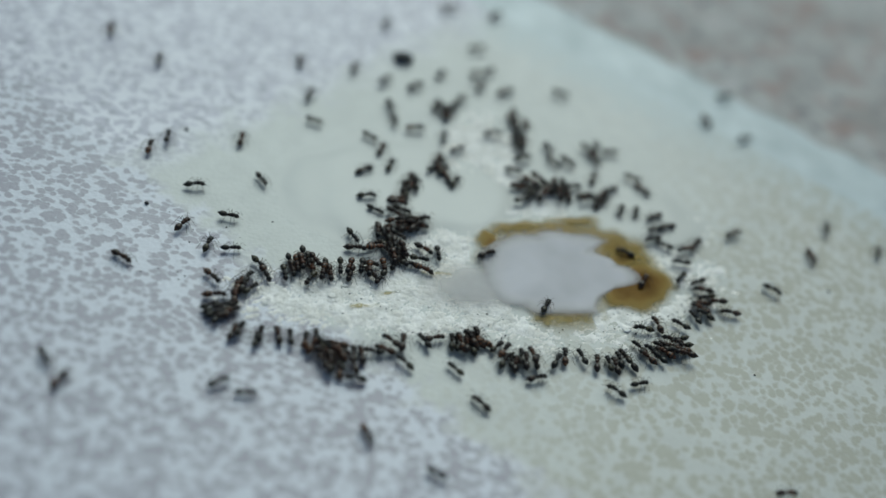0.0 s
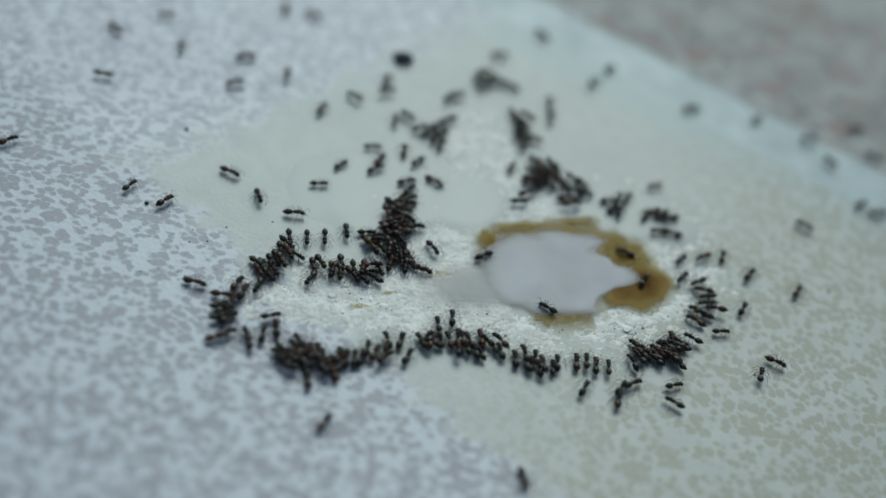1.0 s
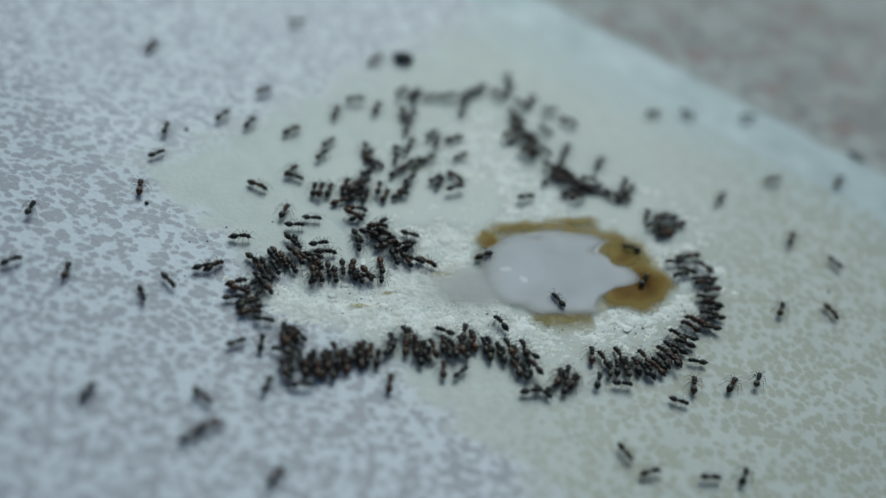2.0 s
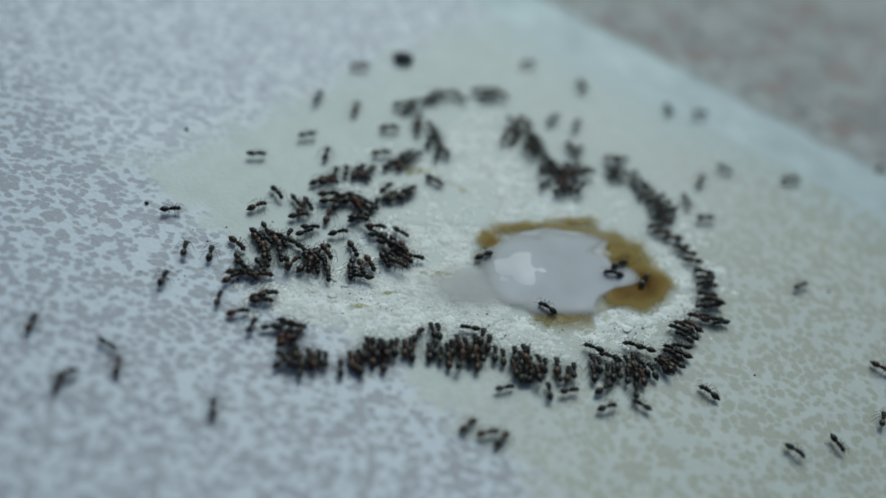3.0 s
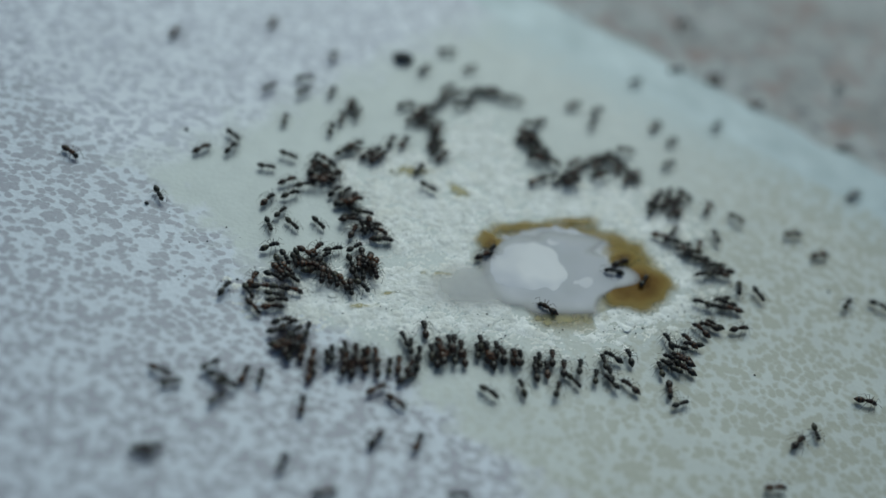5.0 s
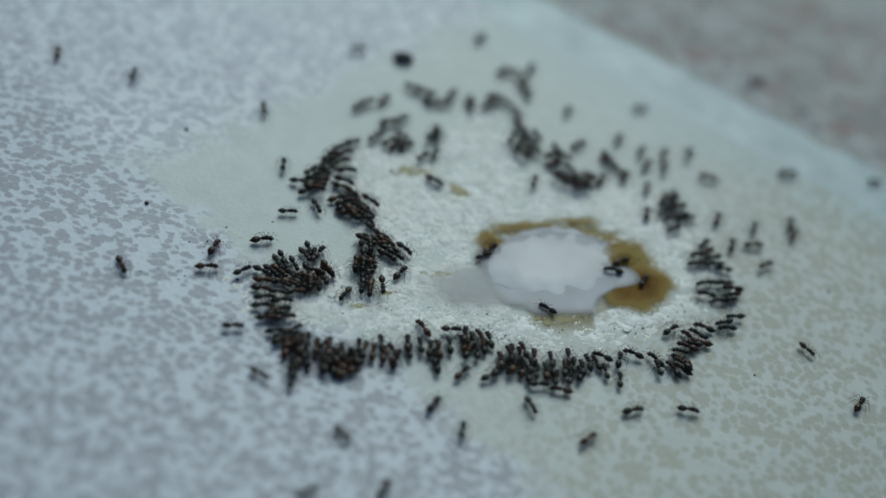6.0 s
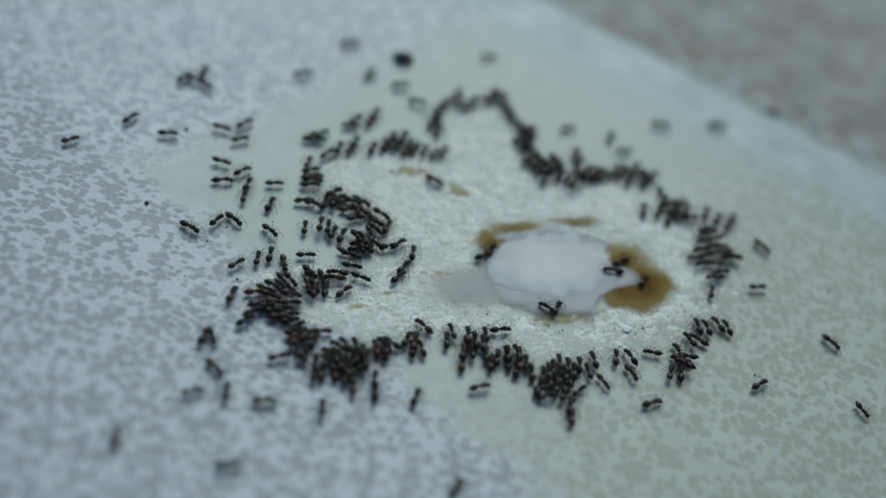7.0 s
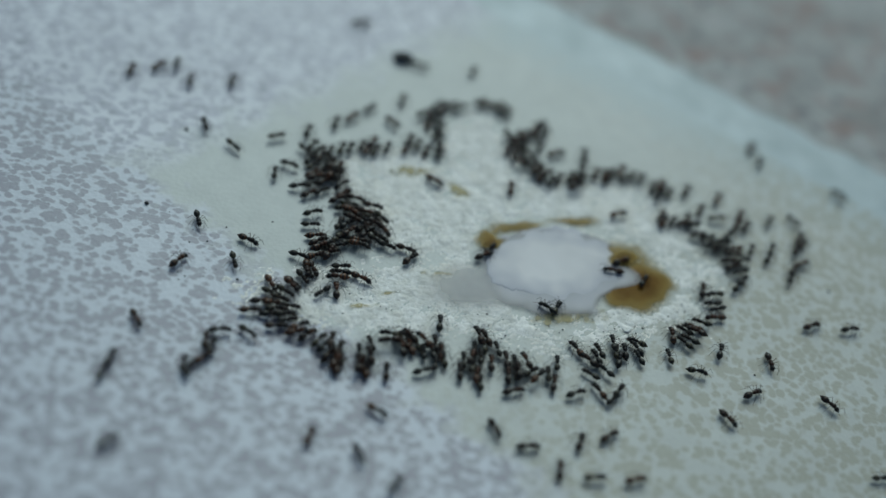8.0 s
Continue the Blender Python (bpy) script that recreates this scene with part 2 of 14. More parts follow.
# ---- the bait: white crust, syrup, grey gel ----
def flakes(x, y, scale, seed):
    """Uneven plates with gaps between them, about -1 to 1."""
    d, _ = noise.voronoi(Vector((x * scale + 0.5 * rough(x, y, 0.8, seed), y * scale * 1.2, seed)))
    plate = min(1.0, (d[1] - d[0]) * 3.5)
    return plate * (0.6 + 0.8 * rough(x, y, scale * 0.8, seed + 3)) - 0.5


def warp(x, y, seed, k=0.7, scale=0.35):
    return x + k * rough(x, y, scale, seed), y + k * rough(x, y, scale, seed + 6)


def blend(values):
    """A soft maximum."""
    return math.log(sum(math.exp(22 * max(v, -1)) for v in values)) / 22


def syrup_layer(x, y, kind):
    """Depth in mm of one of the pieces into which the syrup dries."""
    u, v = warp(x, y, 21)
    ripple = 0.02 * rough(x, y, 0.6, 11) + 0.02 * rough(x, y, 1.4, 2)
    if kind == "rim":
        d = blend((min(0.22, 0.5 * hill(u, v, 17.0, -2.4, 13.2, 8.8, -6)), 0.20 * hill(u, v, 16.5, -11.2, 6.6, 5.0, 0)))
        d -= 0.4 * max(0.0, hill(u, v, 23.0, -13.4, 3.4, 2.4, 10))
    elif kind == "lobe":
        d = blend((0.55 * hill(u, v, 26.0, -7.2, 5.8, 5.2, 0), 0.22 * hill(u, v, 25.5, -2.3, 5.4, 3.6, -40)))
    elif kind == "arc":
        d = blend((0.26 * hill(u, v, 10.2, 4.2, 5.0, 1.5, 10), 0.24 * hill(u, v, 18.8, 5.4, 4.8, 1.2, -2)))
    elif kind == "bead":
        d = 0.45 * hill(x, y, 24.9, -2.2, 2.5, 1.8, 10)
    else:
        d = 0.40 * hill(u + 0.8 * rough(x, y, 0.6, 3), v + 0.8 * rough(x, y, 0.6, 7), 6.4, 1.4, 2.4, 2.2, 0)
    return 0.5 * math.tanh(d / 0.5) + ripple


def syrup_depth(x, y):
    return max(syrup_layer(x, y, k) for k in ("rim", "lobe", "arc", "blob"))


def crust_height(x, y):
    body = max(hill(x, y, -6, -9.5, 22, 6.5, -3), hill(x, y, 17, -6, 20, 12.5, 3), hill(x, y, 6, 17, 5.5, 14, 4),
               hill(x, y, -1, 7, 12, 10, 0), hill(x, y, 23, 6, 14, 8.5, -25), hill(x, y, -8, 15, 10, 7, -10))
    if body < -0.6:
        return -1.0
    z = 0.2 * min(body, 0.45) + 0.09 * rough(x, y, 0.3, 3) + 0.15 * flakes(x, y, 0.55, 8) + 0.10 * flakes(x, y, 1.3, 5) + 0.04 * rough(x, y, 3.5, 5)
    return min(z + 0.02, 0.36) - 0.9 * min(0.1, max(0.0, syrup_depth(x, y) + 0.06))


crust = heights("bait_crust", CRUST, -32, 40, -24, 34, 0.2, crust_height, -0.12)
tagged(crust, "white flaky crust of dried bait on the tile", "dried bait")


def film_depth(x, y):
    h = max(hill(x, y, -9, 13, 15, 12, -10), hill(x, y, 26, 8, 12, 7, -30), 0.8 * hill(x, y, 4, 9, 7, 9))
    return 0.3 * h + 0.1 * rough(x, y, 0.2, 6)


def film_top(x, y):
    k = min(1.0, max(0.0, film_depth(x, y) / 0.2))
    return 0.004 + 0.28 * k * k * (3 - 2 * k) if film_depth(x, y) > -0.02 else -1


film = heights("bait_film", FILM, -30, 44, -8, 32, 0.4, film_top, 0.003, film_depth)
tagged(film, "thin milky film of wet bait sinking as it dries", "liquid film")


def pool(name, base, kind, parent, label):
    ob = heights(name, SYRUP, -2, 38, -20, 12, 0.2, lambda x, y: base + 0.25 * syrup_layer(x, y, kind) if syrup_layer(x, y, kind) > -0.05 else -1, 0.0, lambda x, y: syrup_layer(x, y, kind))
    ob.parent = parent
    return tagged(ob, label)


syrup = tagged(new("syrup_pool"), "amber sticky syrup drying round the gel", "syrup")
syrup.empty_display_size = 0.001
rim = pool("rim", 0.27, "rim", syrup, "thin yellow syrup drying away")
lobe = pool("lobe", 0.285, "lobe", syrup, "deep brown syrup lobe")
arc = pool("arc", 0.295, "arc", syrup, "narrow olive syrup arc")
blob = pool("blob", 0.30, "blob", syrup, "")
bead = pool("bead", 0.36, "bead", syrup, "brown bead of thick syrup")


def gel_depth(x, y):
    u, v = warp(x, y, 31, 0.8, 0.3)
    h = max(1.3 * (1 - abs((u - 15.4) / (10.2 if u > 15.4 else 12.0)) ** (3.2 if u > 15.4 else 2.2) - abs((v + 4.7 + 0.06 * (x - 15.6)) / 8.6) ** 3.0), 0.55 * hill(u, v, 5.0, -7.2, 10.5, 5.6, 4))
    h -= 0.9 * max(0.0, hill(u, v, 23.5, -0.9, 4.8, 1.7, 0)) + 1.3 * max(0.0, hill(u, v, 24.8, -9.9, 5.0, 2.8, 8))
    return min(1.0, max(h, 1.1 * hill(u, v, 22.4, -5.4, 5.6, 3.0, -6)))


def core_depth(x, y):
    u, v = warp(x, y, 41, 1.6, 0.35)
    return 1.1 * hill(u, v, 15.2, -2.8, 9.6, 6.8, -6) + 0.25 * rough(x, y, 0.5, 14)


def gel_top(x, y):
    k = min(1.0, max(0.0, (gel_depth(x, y) + 0.05) / 0.7))
    return 0.30 + 0.12 * k * k * (3 - 2 * k) + 0.01 * rough(x, y, 0.25, 23)


gel = tagged(new("bait_gel"), "smooth grey-white blob of bait gel on the crust", "gel")
gel.empty_display_size = 0.001
skin = heights("skin", GEL, -6, 34, -16, 10, 0.25, lambda x, y: gel_top(x, y) if gel_depth(x, y) > -0.05 else -1, 0.0, gel_depth)
core = heights("core", PASTE, 2, 28, -12, 8, 0.25, lambda x, y: gel_top(x, y) - 0.05 + 0.02 * rough(x, y, 0.2, 17) + 0.006 * rough(x, y, 0.5, 19) + 0.02 * max(-0.7, hill(x, y, 11.0, -4.6, 4.8, 4.6)) - 0.08 * max(0.0, 0.5 - core_depth(x, y)) if core_depth(x, y) > -0.05 else -1, 0.0, core_depth)
skin.parent = core.parent = gel
tagged(skin, "grey translucent gel surface")
tagged(core, "pinkish white paste inside the gel")


def streak(cx, cy, rx, ry, turn):
    """A dried amber smear on the crust."""
    def depth(x, y):
        return 0.12 * (hill(x, y, cx + 0.5 * rough(x, y, 0.5, cx), cy + 0.9 * rough(x, y, 0.45, cy), rx, ry, turn) + 0.7 * rough(x, y, 1.1, cx))
    r = max(rx, ry) * 1.5
    ob = heights("syrup_smear", SMEAR, cx - r, cx + r, cy - r, cy + r, 0.2, lambda x, y: max(0.05, crust_height(x, y)) + 0.05 if depth(x, y) > -0.02 else -1, 0.0, depth)
    return tagged(ob, "thin dried yellow syrup smear on the crust", "syrup smear", "syrup smears")


streak(-10.7, -10.9, 2.0, 0.5, 4)
streak(-0.6, -5.0, 2.8, 0.8, 4)
streak(2.4, 12.0, 3.2, 1.4, -40)
streak(-5.0, 16.2, 4.2, 1.2, 0)
streak(-7.2, -8.2, 1.8, 0.7, 6)
streak(16.5, -12.6, 5.6, 1.7, 0)


def flake_mesh(seed):
    """A thin curled plate of dried bait, 1 mm across."""
    rng = random.Random(seed)
    bm = bmesh.new()
    n = 7
    ring = [(0.5 * rng.uniform(0.55, 1.1), k * 2 * math.pi / n + rng.uniform(-0.3, 0.3)) for k in range(n)]
    top = [bm.verts.new((r * math.cos(a), r * math.sin(a), 0.05 + rng.uniform(-0.03, 0.05))) for r, a in ring]
    low = [bm.verts.new((r * math.cos(a) * 1.12, r * math.sin(a) * 1.12, -0.12)) for r, a in ring]
    mid = bm.verts.new((0, 0, 0.07))
    for k in range(n):
        bm.faces.new((top[k], top[(k + 1) % n], mid))
        bm.faces.new((low[k], low[(k + 1) % n], top[(k + 1) % n], top[k]))
    me = bpy.data.meshes.new("flake")
    mm(bm).to_mesh(me)
    bm.free()
    me.materials.append(CRUST)
    return me


def flakes_on(count):
    rng = random.Random(12)
    kinds = [flake_mesh(k) for k in range(10)]
    while count:
        x, y = rng.uniform(-28, 36), rng.uniform(-20, 30)
        z = crust_height(x, y)
        if z < 0.1 or gel_depth(x, y) > -0.1 or syrup_depth(x, y) > -0.1:
            continue
        ob = new("flake", rng.choice(kinds))
        ob.parent = crust
        fx, fy = lie(x, y)
        ob.location = (fx * MM, fy * MM, (z + 0.0) * MM)
        ob.rotation_euler = (rng.uniform(-0.06, 0.06), rng.uniform(-0.06, 0.06), rng.uniform(0, 6.28))
        k = rng.uniform(0.5, 1.0) ** 2
        ob.scale = (1.6 * k, 1.2 * k, 0.45)
        count -= 1


# ---- small debris ----
def speck(name, x, y, size, label, flat=0.6):
    bm = bmesh.new()
    bmesh.ops.create_icosphere(bm, subdivisions=2, radius=1.0)
    for v in bm.verts:
        k = 1 + 0.35 * rough(v.co.x * 3 + x, v.co.y * 3 + y, 1.0, v.co.z * 2)
        v.co = Vector((v.co.x * size[0] * k, v.co.y * size[1] * k, v.co.z * size[2] * k + size[2] * 0.8))
    ob = part(name, mm(bm), SPECK)
    x, y = lie(x, y)
    ob.location = (x * MM, y * MM, 0)
    return tagged(ob, label, "debris")


speck("dark_crumb", -6.7, 44.0, (1.9, 1.1, 0.8), "black crumb lying on the bare tile")
for gx, gy, gr in ((-39.7, 26.1, 0.32), (-43.0, 9.3, 0.32), (-28.0, -5.9, 0.2), (39.4, -22.6, 0.16), (52.0, -8.2, 0.22)):
    speck("dark_grain", gx, gy, (gr, gr * 0.8, gr * 0.6), "small dark grain lying on the flecked tile")


def grit(count):
    """Tiny dark grains strewn along the lower rim of the crust and on the tile."""
    rng = random.Random(5)
    bm = bmesh.new()
    for k in range(count):
        if k % 5 == 0:
            x, y = rng.uniform(-42, -24), rng.uniform(-6, 8)
        else:
            x = rng.uniform(-14, 34)
            y = -14.5 + 4.5 * (abs(x - 10) / 24) ** 2 + rng.gauss(0, 1.6)
        z, r = max(0.0, crust_height(x, y)), rng.uniform(0.05, 0.14)
        x, y = lie(x, y)
        made = bmesh.ops.create_icosphere(bm, subdivisions=1, radius=r)["verts"]
        for v in made:
            v.co = Vector((v.co.x * rng.uniform(0.8, 1.6), v.co.y, v.co.z * 0.7)) + Vector((x, y, z + r * 0.4))
    return tagged(part("grit", mm(bm), SPECK), "tiny dark grit strewn over the crust", "grit", kind="stuff")


grit(85)


# ---- ants ----
def stocky(bm, size):
    for v in bm.verts:
        v.co = Vector((v.co.x * 0.84, v.co.y * 1.1, v.co.z * 1.04))
    return mm(bm, size)


def make_ant(label, thorax, gaster, size, lift, nod, droop, stride):
    """An ant that heads along x; lift: its height on its legs, nod and droop: the tilts of head and gaster, stride: how far the legs swing."""
    ant = new("ant")
    ant.empty_display_size = 0.001
    tagged(ant, label, "ant", "ants round the bait")
    bm = bmesh.new()
    hx, hz = 1.06, 0.72 + lift - 0.006 * nod
    egg(bm, (hx, 0, hz), (0.43, 0.31, 0.27), 0.82, tilt=nod)
    for s in (1, -1):
        egg(bm, (hx + 0.1, 0.26 * s, hz + 0.07), (0.09, 0.06, 0.08), seg=6, rings=4)
        tube(bm, [(hx + 0.34, 0.12 * s, hz - 0.1), (hx + 0.47, 0.1 * s, hz - 0.17), (hx + 0.52, 0.01 * s, hz - 0.2)], [0.06, 0.045, 0.015])
    head = part("head", stocky(bm, size), HEAD, ant)
    for s in (1, -1):
        bm = bmesh.new()
        swing = 0.12 * s * stride
        tube(bm, [(hx + 0.25, 0.13 * s, hz + 0.1), (hx + 0.52 + swing, 0.44 * s, hz + 0.34), (hx + 0.62 + swing, 0.52 * s, hz + 0.3),
                  (hx + 0.98 + swing, 0.44 * s, hz), (hx + 1.14 + swing, 0.36 * s, hz - 0.14)], [0.024, 0.022, 0.022, 0.028, 0.02], 4)
        part("antenna", stocky(bm, size), LIMB, head)
    bm = bmesh.new()
    egg(bm, (0.50, 0, 0.75 + lift), (0.38, 0.29, 0.29), 0.85, tilt=-8)
    egg(bm, (0.08, 0, 0.72 + lift), (0.38, 0.24, 0.25), 0.8, tilt=6)
    egg(bm, (-0.26, 0, 0.70 + lift), (0.10, 0.11, 0.2), seg=8, rings=6)
    part("thorax", stocky(bm, size), thorax, ant)
    bm = bmesh.new()
    t = radians(droop)
    egg(bm, (-0.34 - 0.78 * math.cos(t), 0, 0.68 + lift - 0.78 * math.sin(t)), (0.84, 0.39, 0.35), 0.2, 16, 12, -droop)
    part("gaster", stocky(bm, size), gaster, ant, "glossy banded gaster")
    for s in (1, -1):
        for k, (hip, knee, foot) in enumerate((((0.56, 0.14), (0.9, 0.58), (1.2, 0.98)), ((0.36, 0.14), (0.32, 0.72), (0.22, 1.22)), ((0.12, 0.13), (-0.4, 0.66), (-0.95, 1.08)))):
            step = 0.16 * stride * s * (1 if k == 1 else -1)
            foot = (foot[0] + step, foot[1])
            knee = (knee[0] + step * 0.5, knee[1])
            bm = bmesh.new()
            tube(bm, [(hip[0], hip[1] * s, 0.64 + lift), (knee[0], knee[1] * s, 1.0 + lift), ((knee[0] + foot[0]) / 2, (knee[1] + foot[1]) / 2 * s, 0.5 + lift * 0.5),
                      (foot[0], foot[1] * s, 0.02), (foot[0] * 1.08, foot[1] * 1.08 * s, 0.02)], [0.048, 0.032, 0.020, 0.014, 0.010], 4)
            part("leg", stocky(bm, size), LIMB, ant)
    return ant


def on(x, y, heading):
    """An ant's pose on the tile, its edge or the stone: mm and the degrees to which it heads."""
    d = (x - P0.x) * ACROSS.x + (y - P0.y) * ACROSS.y
    z = 0.08 if d < BAND - 3 else -DROP if d > BAND else 0.05 - (DROP + 0.05) * (d - BAND + 3) / 3
    return pose(x * MM, y * MM, z * MM, 0, 0, heading)


flakes_on(150)
BLACK = "small black ant with a banded gaster"
BROWN = "small dark red-brown ant with a banded gaster"
kinds = [make_ant(BROWN, RED_BODY, RED_TAIL, 1.10, -0.02, 16, 4, 1), make_ant(BLACK, BODY, TAIL, 1.03, 0.02, 8, -4, -1), make_ant(BROWN, RED_BODY, RED_TAIL, 1.14, -0.08, 22, 6, -0.5),
         make_ant(BLACK, BODY, TAIL, 1.07, 0.08, 20, 10, 0.6), make_ant(BLACK, BODY, TAIL, 0.98, -0.06, 6, -2, 0.2)]
ants = kinds + [copy_thing(kinds[k % 5], pose(0, 0, 0)) for k in range(320)]
climbers = [copy_thing(kinds[(0, 2)[k % 2]], pose(0, 0, 0)) for k in range(40)]


PATHS = {}


def kept(k, rows):
    PATHS[k] = rows
    return rows


def motions():
    walk(rim, [(0, pose(0, 0, 0)), (2, pose(0, 0, -0.00004)), (4, pose(0, 0, -0.00016)), (6, pose(0, 0, -0.00028)), (8, pose(0, 0, -0.0004))])
    walk(lobe, [(0, pose(0, 0, 0)), (4, pose(0, 0, -0.00004)), (8, pose(0, 0, -0.0001))])
    walk(arc, [(0, pose(0, 0, 0)), (4, pose(0, 0, -0.00005)), (8, pose(0, 0, -0.00012))])
    walk(skin, [(0, pose(0, 0, 0)), (1.5, pose(0, 0, -0.000025)), (3, pose(0, 0, -0.00004)), (5, pose(0, 0, -0.00006)), (8, pose(0, 0, -0.00009))])
    walk(film, [(0, pose(0, 0, 0)), (2, pose(0, 0, -0.00012)), (4, pose(0, 0, -0.00022)), (6, pose(0, 0, -0.0003)), (8, pose(0, 0, -0.00034))])
    walk(ants[0], [(0, on(-58.6, 27.4, 105)), (0.5, on(-65.8, 24.4, 25)), (1, on(-58.0, 27.7, -32)), (1.5, on(-58.3, 23.3, 41)), (1.7, on(-51.5, 24.5, 76)), (2.8, on(-53.4, 34.1, 76)), (2.95, on(-57.1, 58.1, 76)), (3, on(-57.1, 58.1, 76)), (3.24, on(-57.1, 58.1, 76)), (3.5, on(62.1, 72.3, 24)), (3.79, on(80.5, 87.9, 24)), (4, on(80.5, 87.9, 24)), (4.09, on(80.5, 87.9, 24)), (4.5, on(36.9, 59.5, -9)), (4.7, on(40.0, 59.0, 24)), (5.8, on(28.1, 47.2, -9)), (6, on(45.6, 60.7, 24)), (6.5, on(21.8, 52.5, -25)), (7, on(29.0, 39.9, 8)), (7.5, on(34.0, 45.0, 75)), (8, on(38.9, 25.5, 73))])
    walk(ants[1], [(0, on(-49.4, 23.2, 100)), (0.5, on(-51.6, 32.8, 103)), (1, on(-52.1, 34.2, 25)), (1.39, on(-57.1, 56.6, 26)), (1.5, on(-57.1, 56.6, 26)), (1.7, on(85.4, 44.3, -62)), (1.85, on(85.4, 44.3, -62)), (2.8, on(34.6, 19.2, -62)), (2.9, on(34.5, 15.5, -126)), (3, on(34.5, 11.7, -188)), (3.5, on(34.9, 11.9, -188)), (4, on(34.9, 11.9, -188)), (4.5, on(33.1, 14.3, -159)), (4.7, on(35.3, 12.6, -159)), (5.8, on(35.4, 11.5, -188)), (6, on(38.7, 10.9, -173)), (6.25, on(39.4, 14.2, -108)), (6.5, on(39.9, 17.5, -39)), (6.75, on(38.4, 16.3, -96)), (7, on(36.9, 15.1, -147)), (7.5, on(38.7, 10.9, -148)), (8, on(38.2, 14.4, -159))])
    walk(ants[2], [(0, on(-29.5, 31.8, 100)), (0.25, on(-32.8, 33.3, 32)), (0.5, on(-36.0, 34.9, -39)), (1, on(-37.5, 29.4, 25)), (1.5, on(-24.6, 16.1, -44)), (1.7, on(-26.5, 17.7, 23)), (2.8, on(-21.2, 4.7, 77)), (3, on(-19.6, 6.3, 48)), (3.5, on(-20.4, 5.5, 22)), (4, on(-30.4, 7.4, -7)), (4.5, on(-20.7, 8.8, 22)), (4.7, on(-21.6, 9.0, 85)), (5.8, on(-19.2, 6.3, 68)), (6, on(-19.2, 6.3, 68)), (6.5, on(-18.7, 5.8, 76)), (7, on(-24.8, -0.7, 85)), (7.5, on(-16.1, -4.0, 47)), (8, on(-16.1, 3.8, 48))])
    walk(ants[3], [(0, on(-25.9, 24.4, 86)), (0.25, on(-29.2, 21.9, 21)), (0.5, on(-32.5, 19.5, -53)), (0.75, on(-34.8, 20.9, -4)), (1, on(-37.1, 22.4, 39)), (1.5, on(-30.3, 15.5, 44)), (1.7, on(-34.2, 15.1, 51)), (2.8, on(-37.9, 12.2, 89)), (3, on(-20.1, 12.2, 92)), (3.5, on(-16.0, 19.4, 97)), (4, on(-18.3, 20.5, 98)), (4.5, on(-20.5, 17.8, 69)), (4.7, on(-21.1, 19.3, 98)), (5.8, on(-19.7, 11.8, 68)), (6, on(-19.7, 11.8, 68)), (6.5, on(-18.9, 13.5, 68)), (7, on(-23.2, 15.0, 50)), (7.5, on(-21.3, 11.2, 60)), (8, on(-22.4, 13.3, 69))])
    walk(ants[4], [(0, on(-23.6, 18.7, -8)), (0.5, on(-17.0, 14.6, 8)), (1, on(-17.5, 10.8, 59)), (1.5, on(-18.9, 13.5, 84)), (1.7, on(-21.2, 15.8, 85)), (2.25, on(-19.0, 13.0, 19)), (2.8, on(-16.7, 10.1, -53)), (2.9, on(-16.6, 10.0, 25)), (3, on(-16.5, 9.8, 98)), (3.5, on(-16.3, 9.9, 101)), (4, on(-21.5, 11.7, 99)), (4.5, on(-20.2, 10.3, 85)), (4.7, on(-19.7, 9.8, 84)), (5.8, on(-19.1, 7.5, 59)), (6, on(-19.1, 7.5, 59)), (6.5, on(-19.1, 7.5, 59)), (7, on(-25.3, 3.4, 22)), (7.5, on(-17.8, 4.3, 58)), (8, on(-19.8, 8.5, 68))])
    walk(ants[5], [(0, on(-43.9, 4.1, 96)), (0.5, on(-55.2, -2.8, 22)), (1, on(-61.8, -2.0, 53)), (1.24, on(-67.5, -8.9, 53)), (1.5, on(-67.5, -8.9, 53)), (1.7, on(0.1, 81.8, 48)), (1.8, on(0.1, 81.8, 48)), (2.8, on(20.1, 44.5, 48)), (2.9, on(17.6, 44.5, -4)), (3, on(15.2, 44.7, -61)), (3.25, on(13.0, 43.8, 12)), (3.5, on(10.8, 42.7, 79)), (4, on(2.2, 38.2, 8)), (4.5, on(1.3, 37.8, 49)), (4.7, on(14.5, 39.7, 48)), (5.8, on(11.9, 35.6, 37)), (6, on(6.0, 40.6, 86)), (6.5, on(6.0, 40.6, 86)), (6.75, on(4.3, 38.7, 33)), (7, on(2.4, 36.8, -24)), (7.25, on(3.3, 37.1, 37)), (7.5, on(4.2, 37.6, 96)), (8, on(1.2, 33.2, 24))])
    walk(ants[6], [(0, on(-42.3, 7.0, 99)), (0.5, on(-49.9, 9.5, 53)), (1, on(-55.5, 16.4, 8)), (1.5, on(-61.4, 11.6, 8)), (1.68, on(-78.7, 3.5, 7)), (1.7, on(-78.7, 3.5, 7)), (2.18, on(-78.7, 3.5, 7)), (2.8, on(24.9, 30.9, -62)), (3, on(26.8, 24.0, -61)), (3.5, on(24.9, 25.2, -51)), (4, on(25.9, 23.1, -61)), (4.5, on(24.8, 26.0, -61)), (4.7, on(25.8, 25.0, -51)), (5.8, on(25.3, 26.1, -24)), (5.9, on(27.6, 29.5, 27)), (6, on(29.9, 32.9, 75)), (6.5, on(34.3, 36.8, 68)), (7, on(25.7, 27.6, 75)), (7.5, on(26.2, 25.1, 75)), (8, on(26.7, 25.3, 68))])
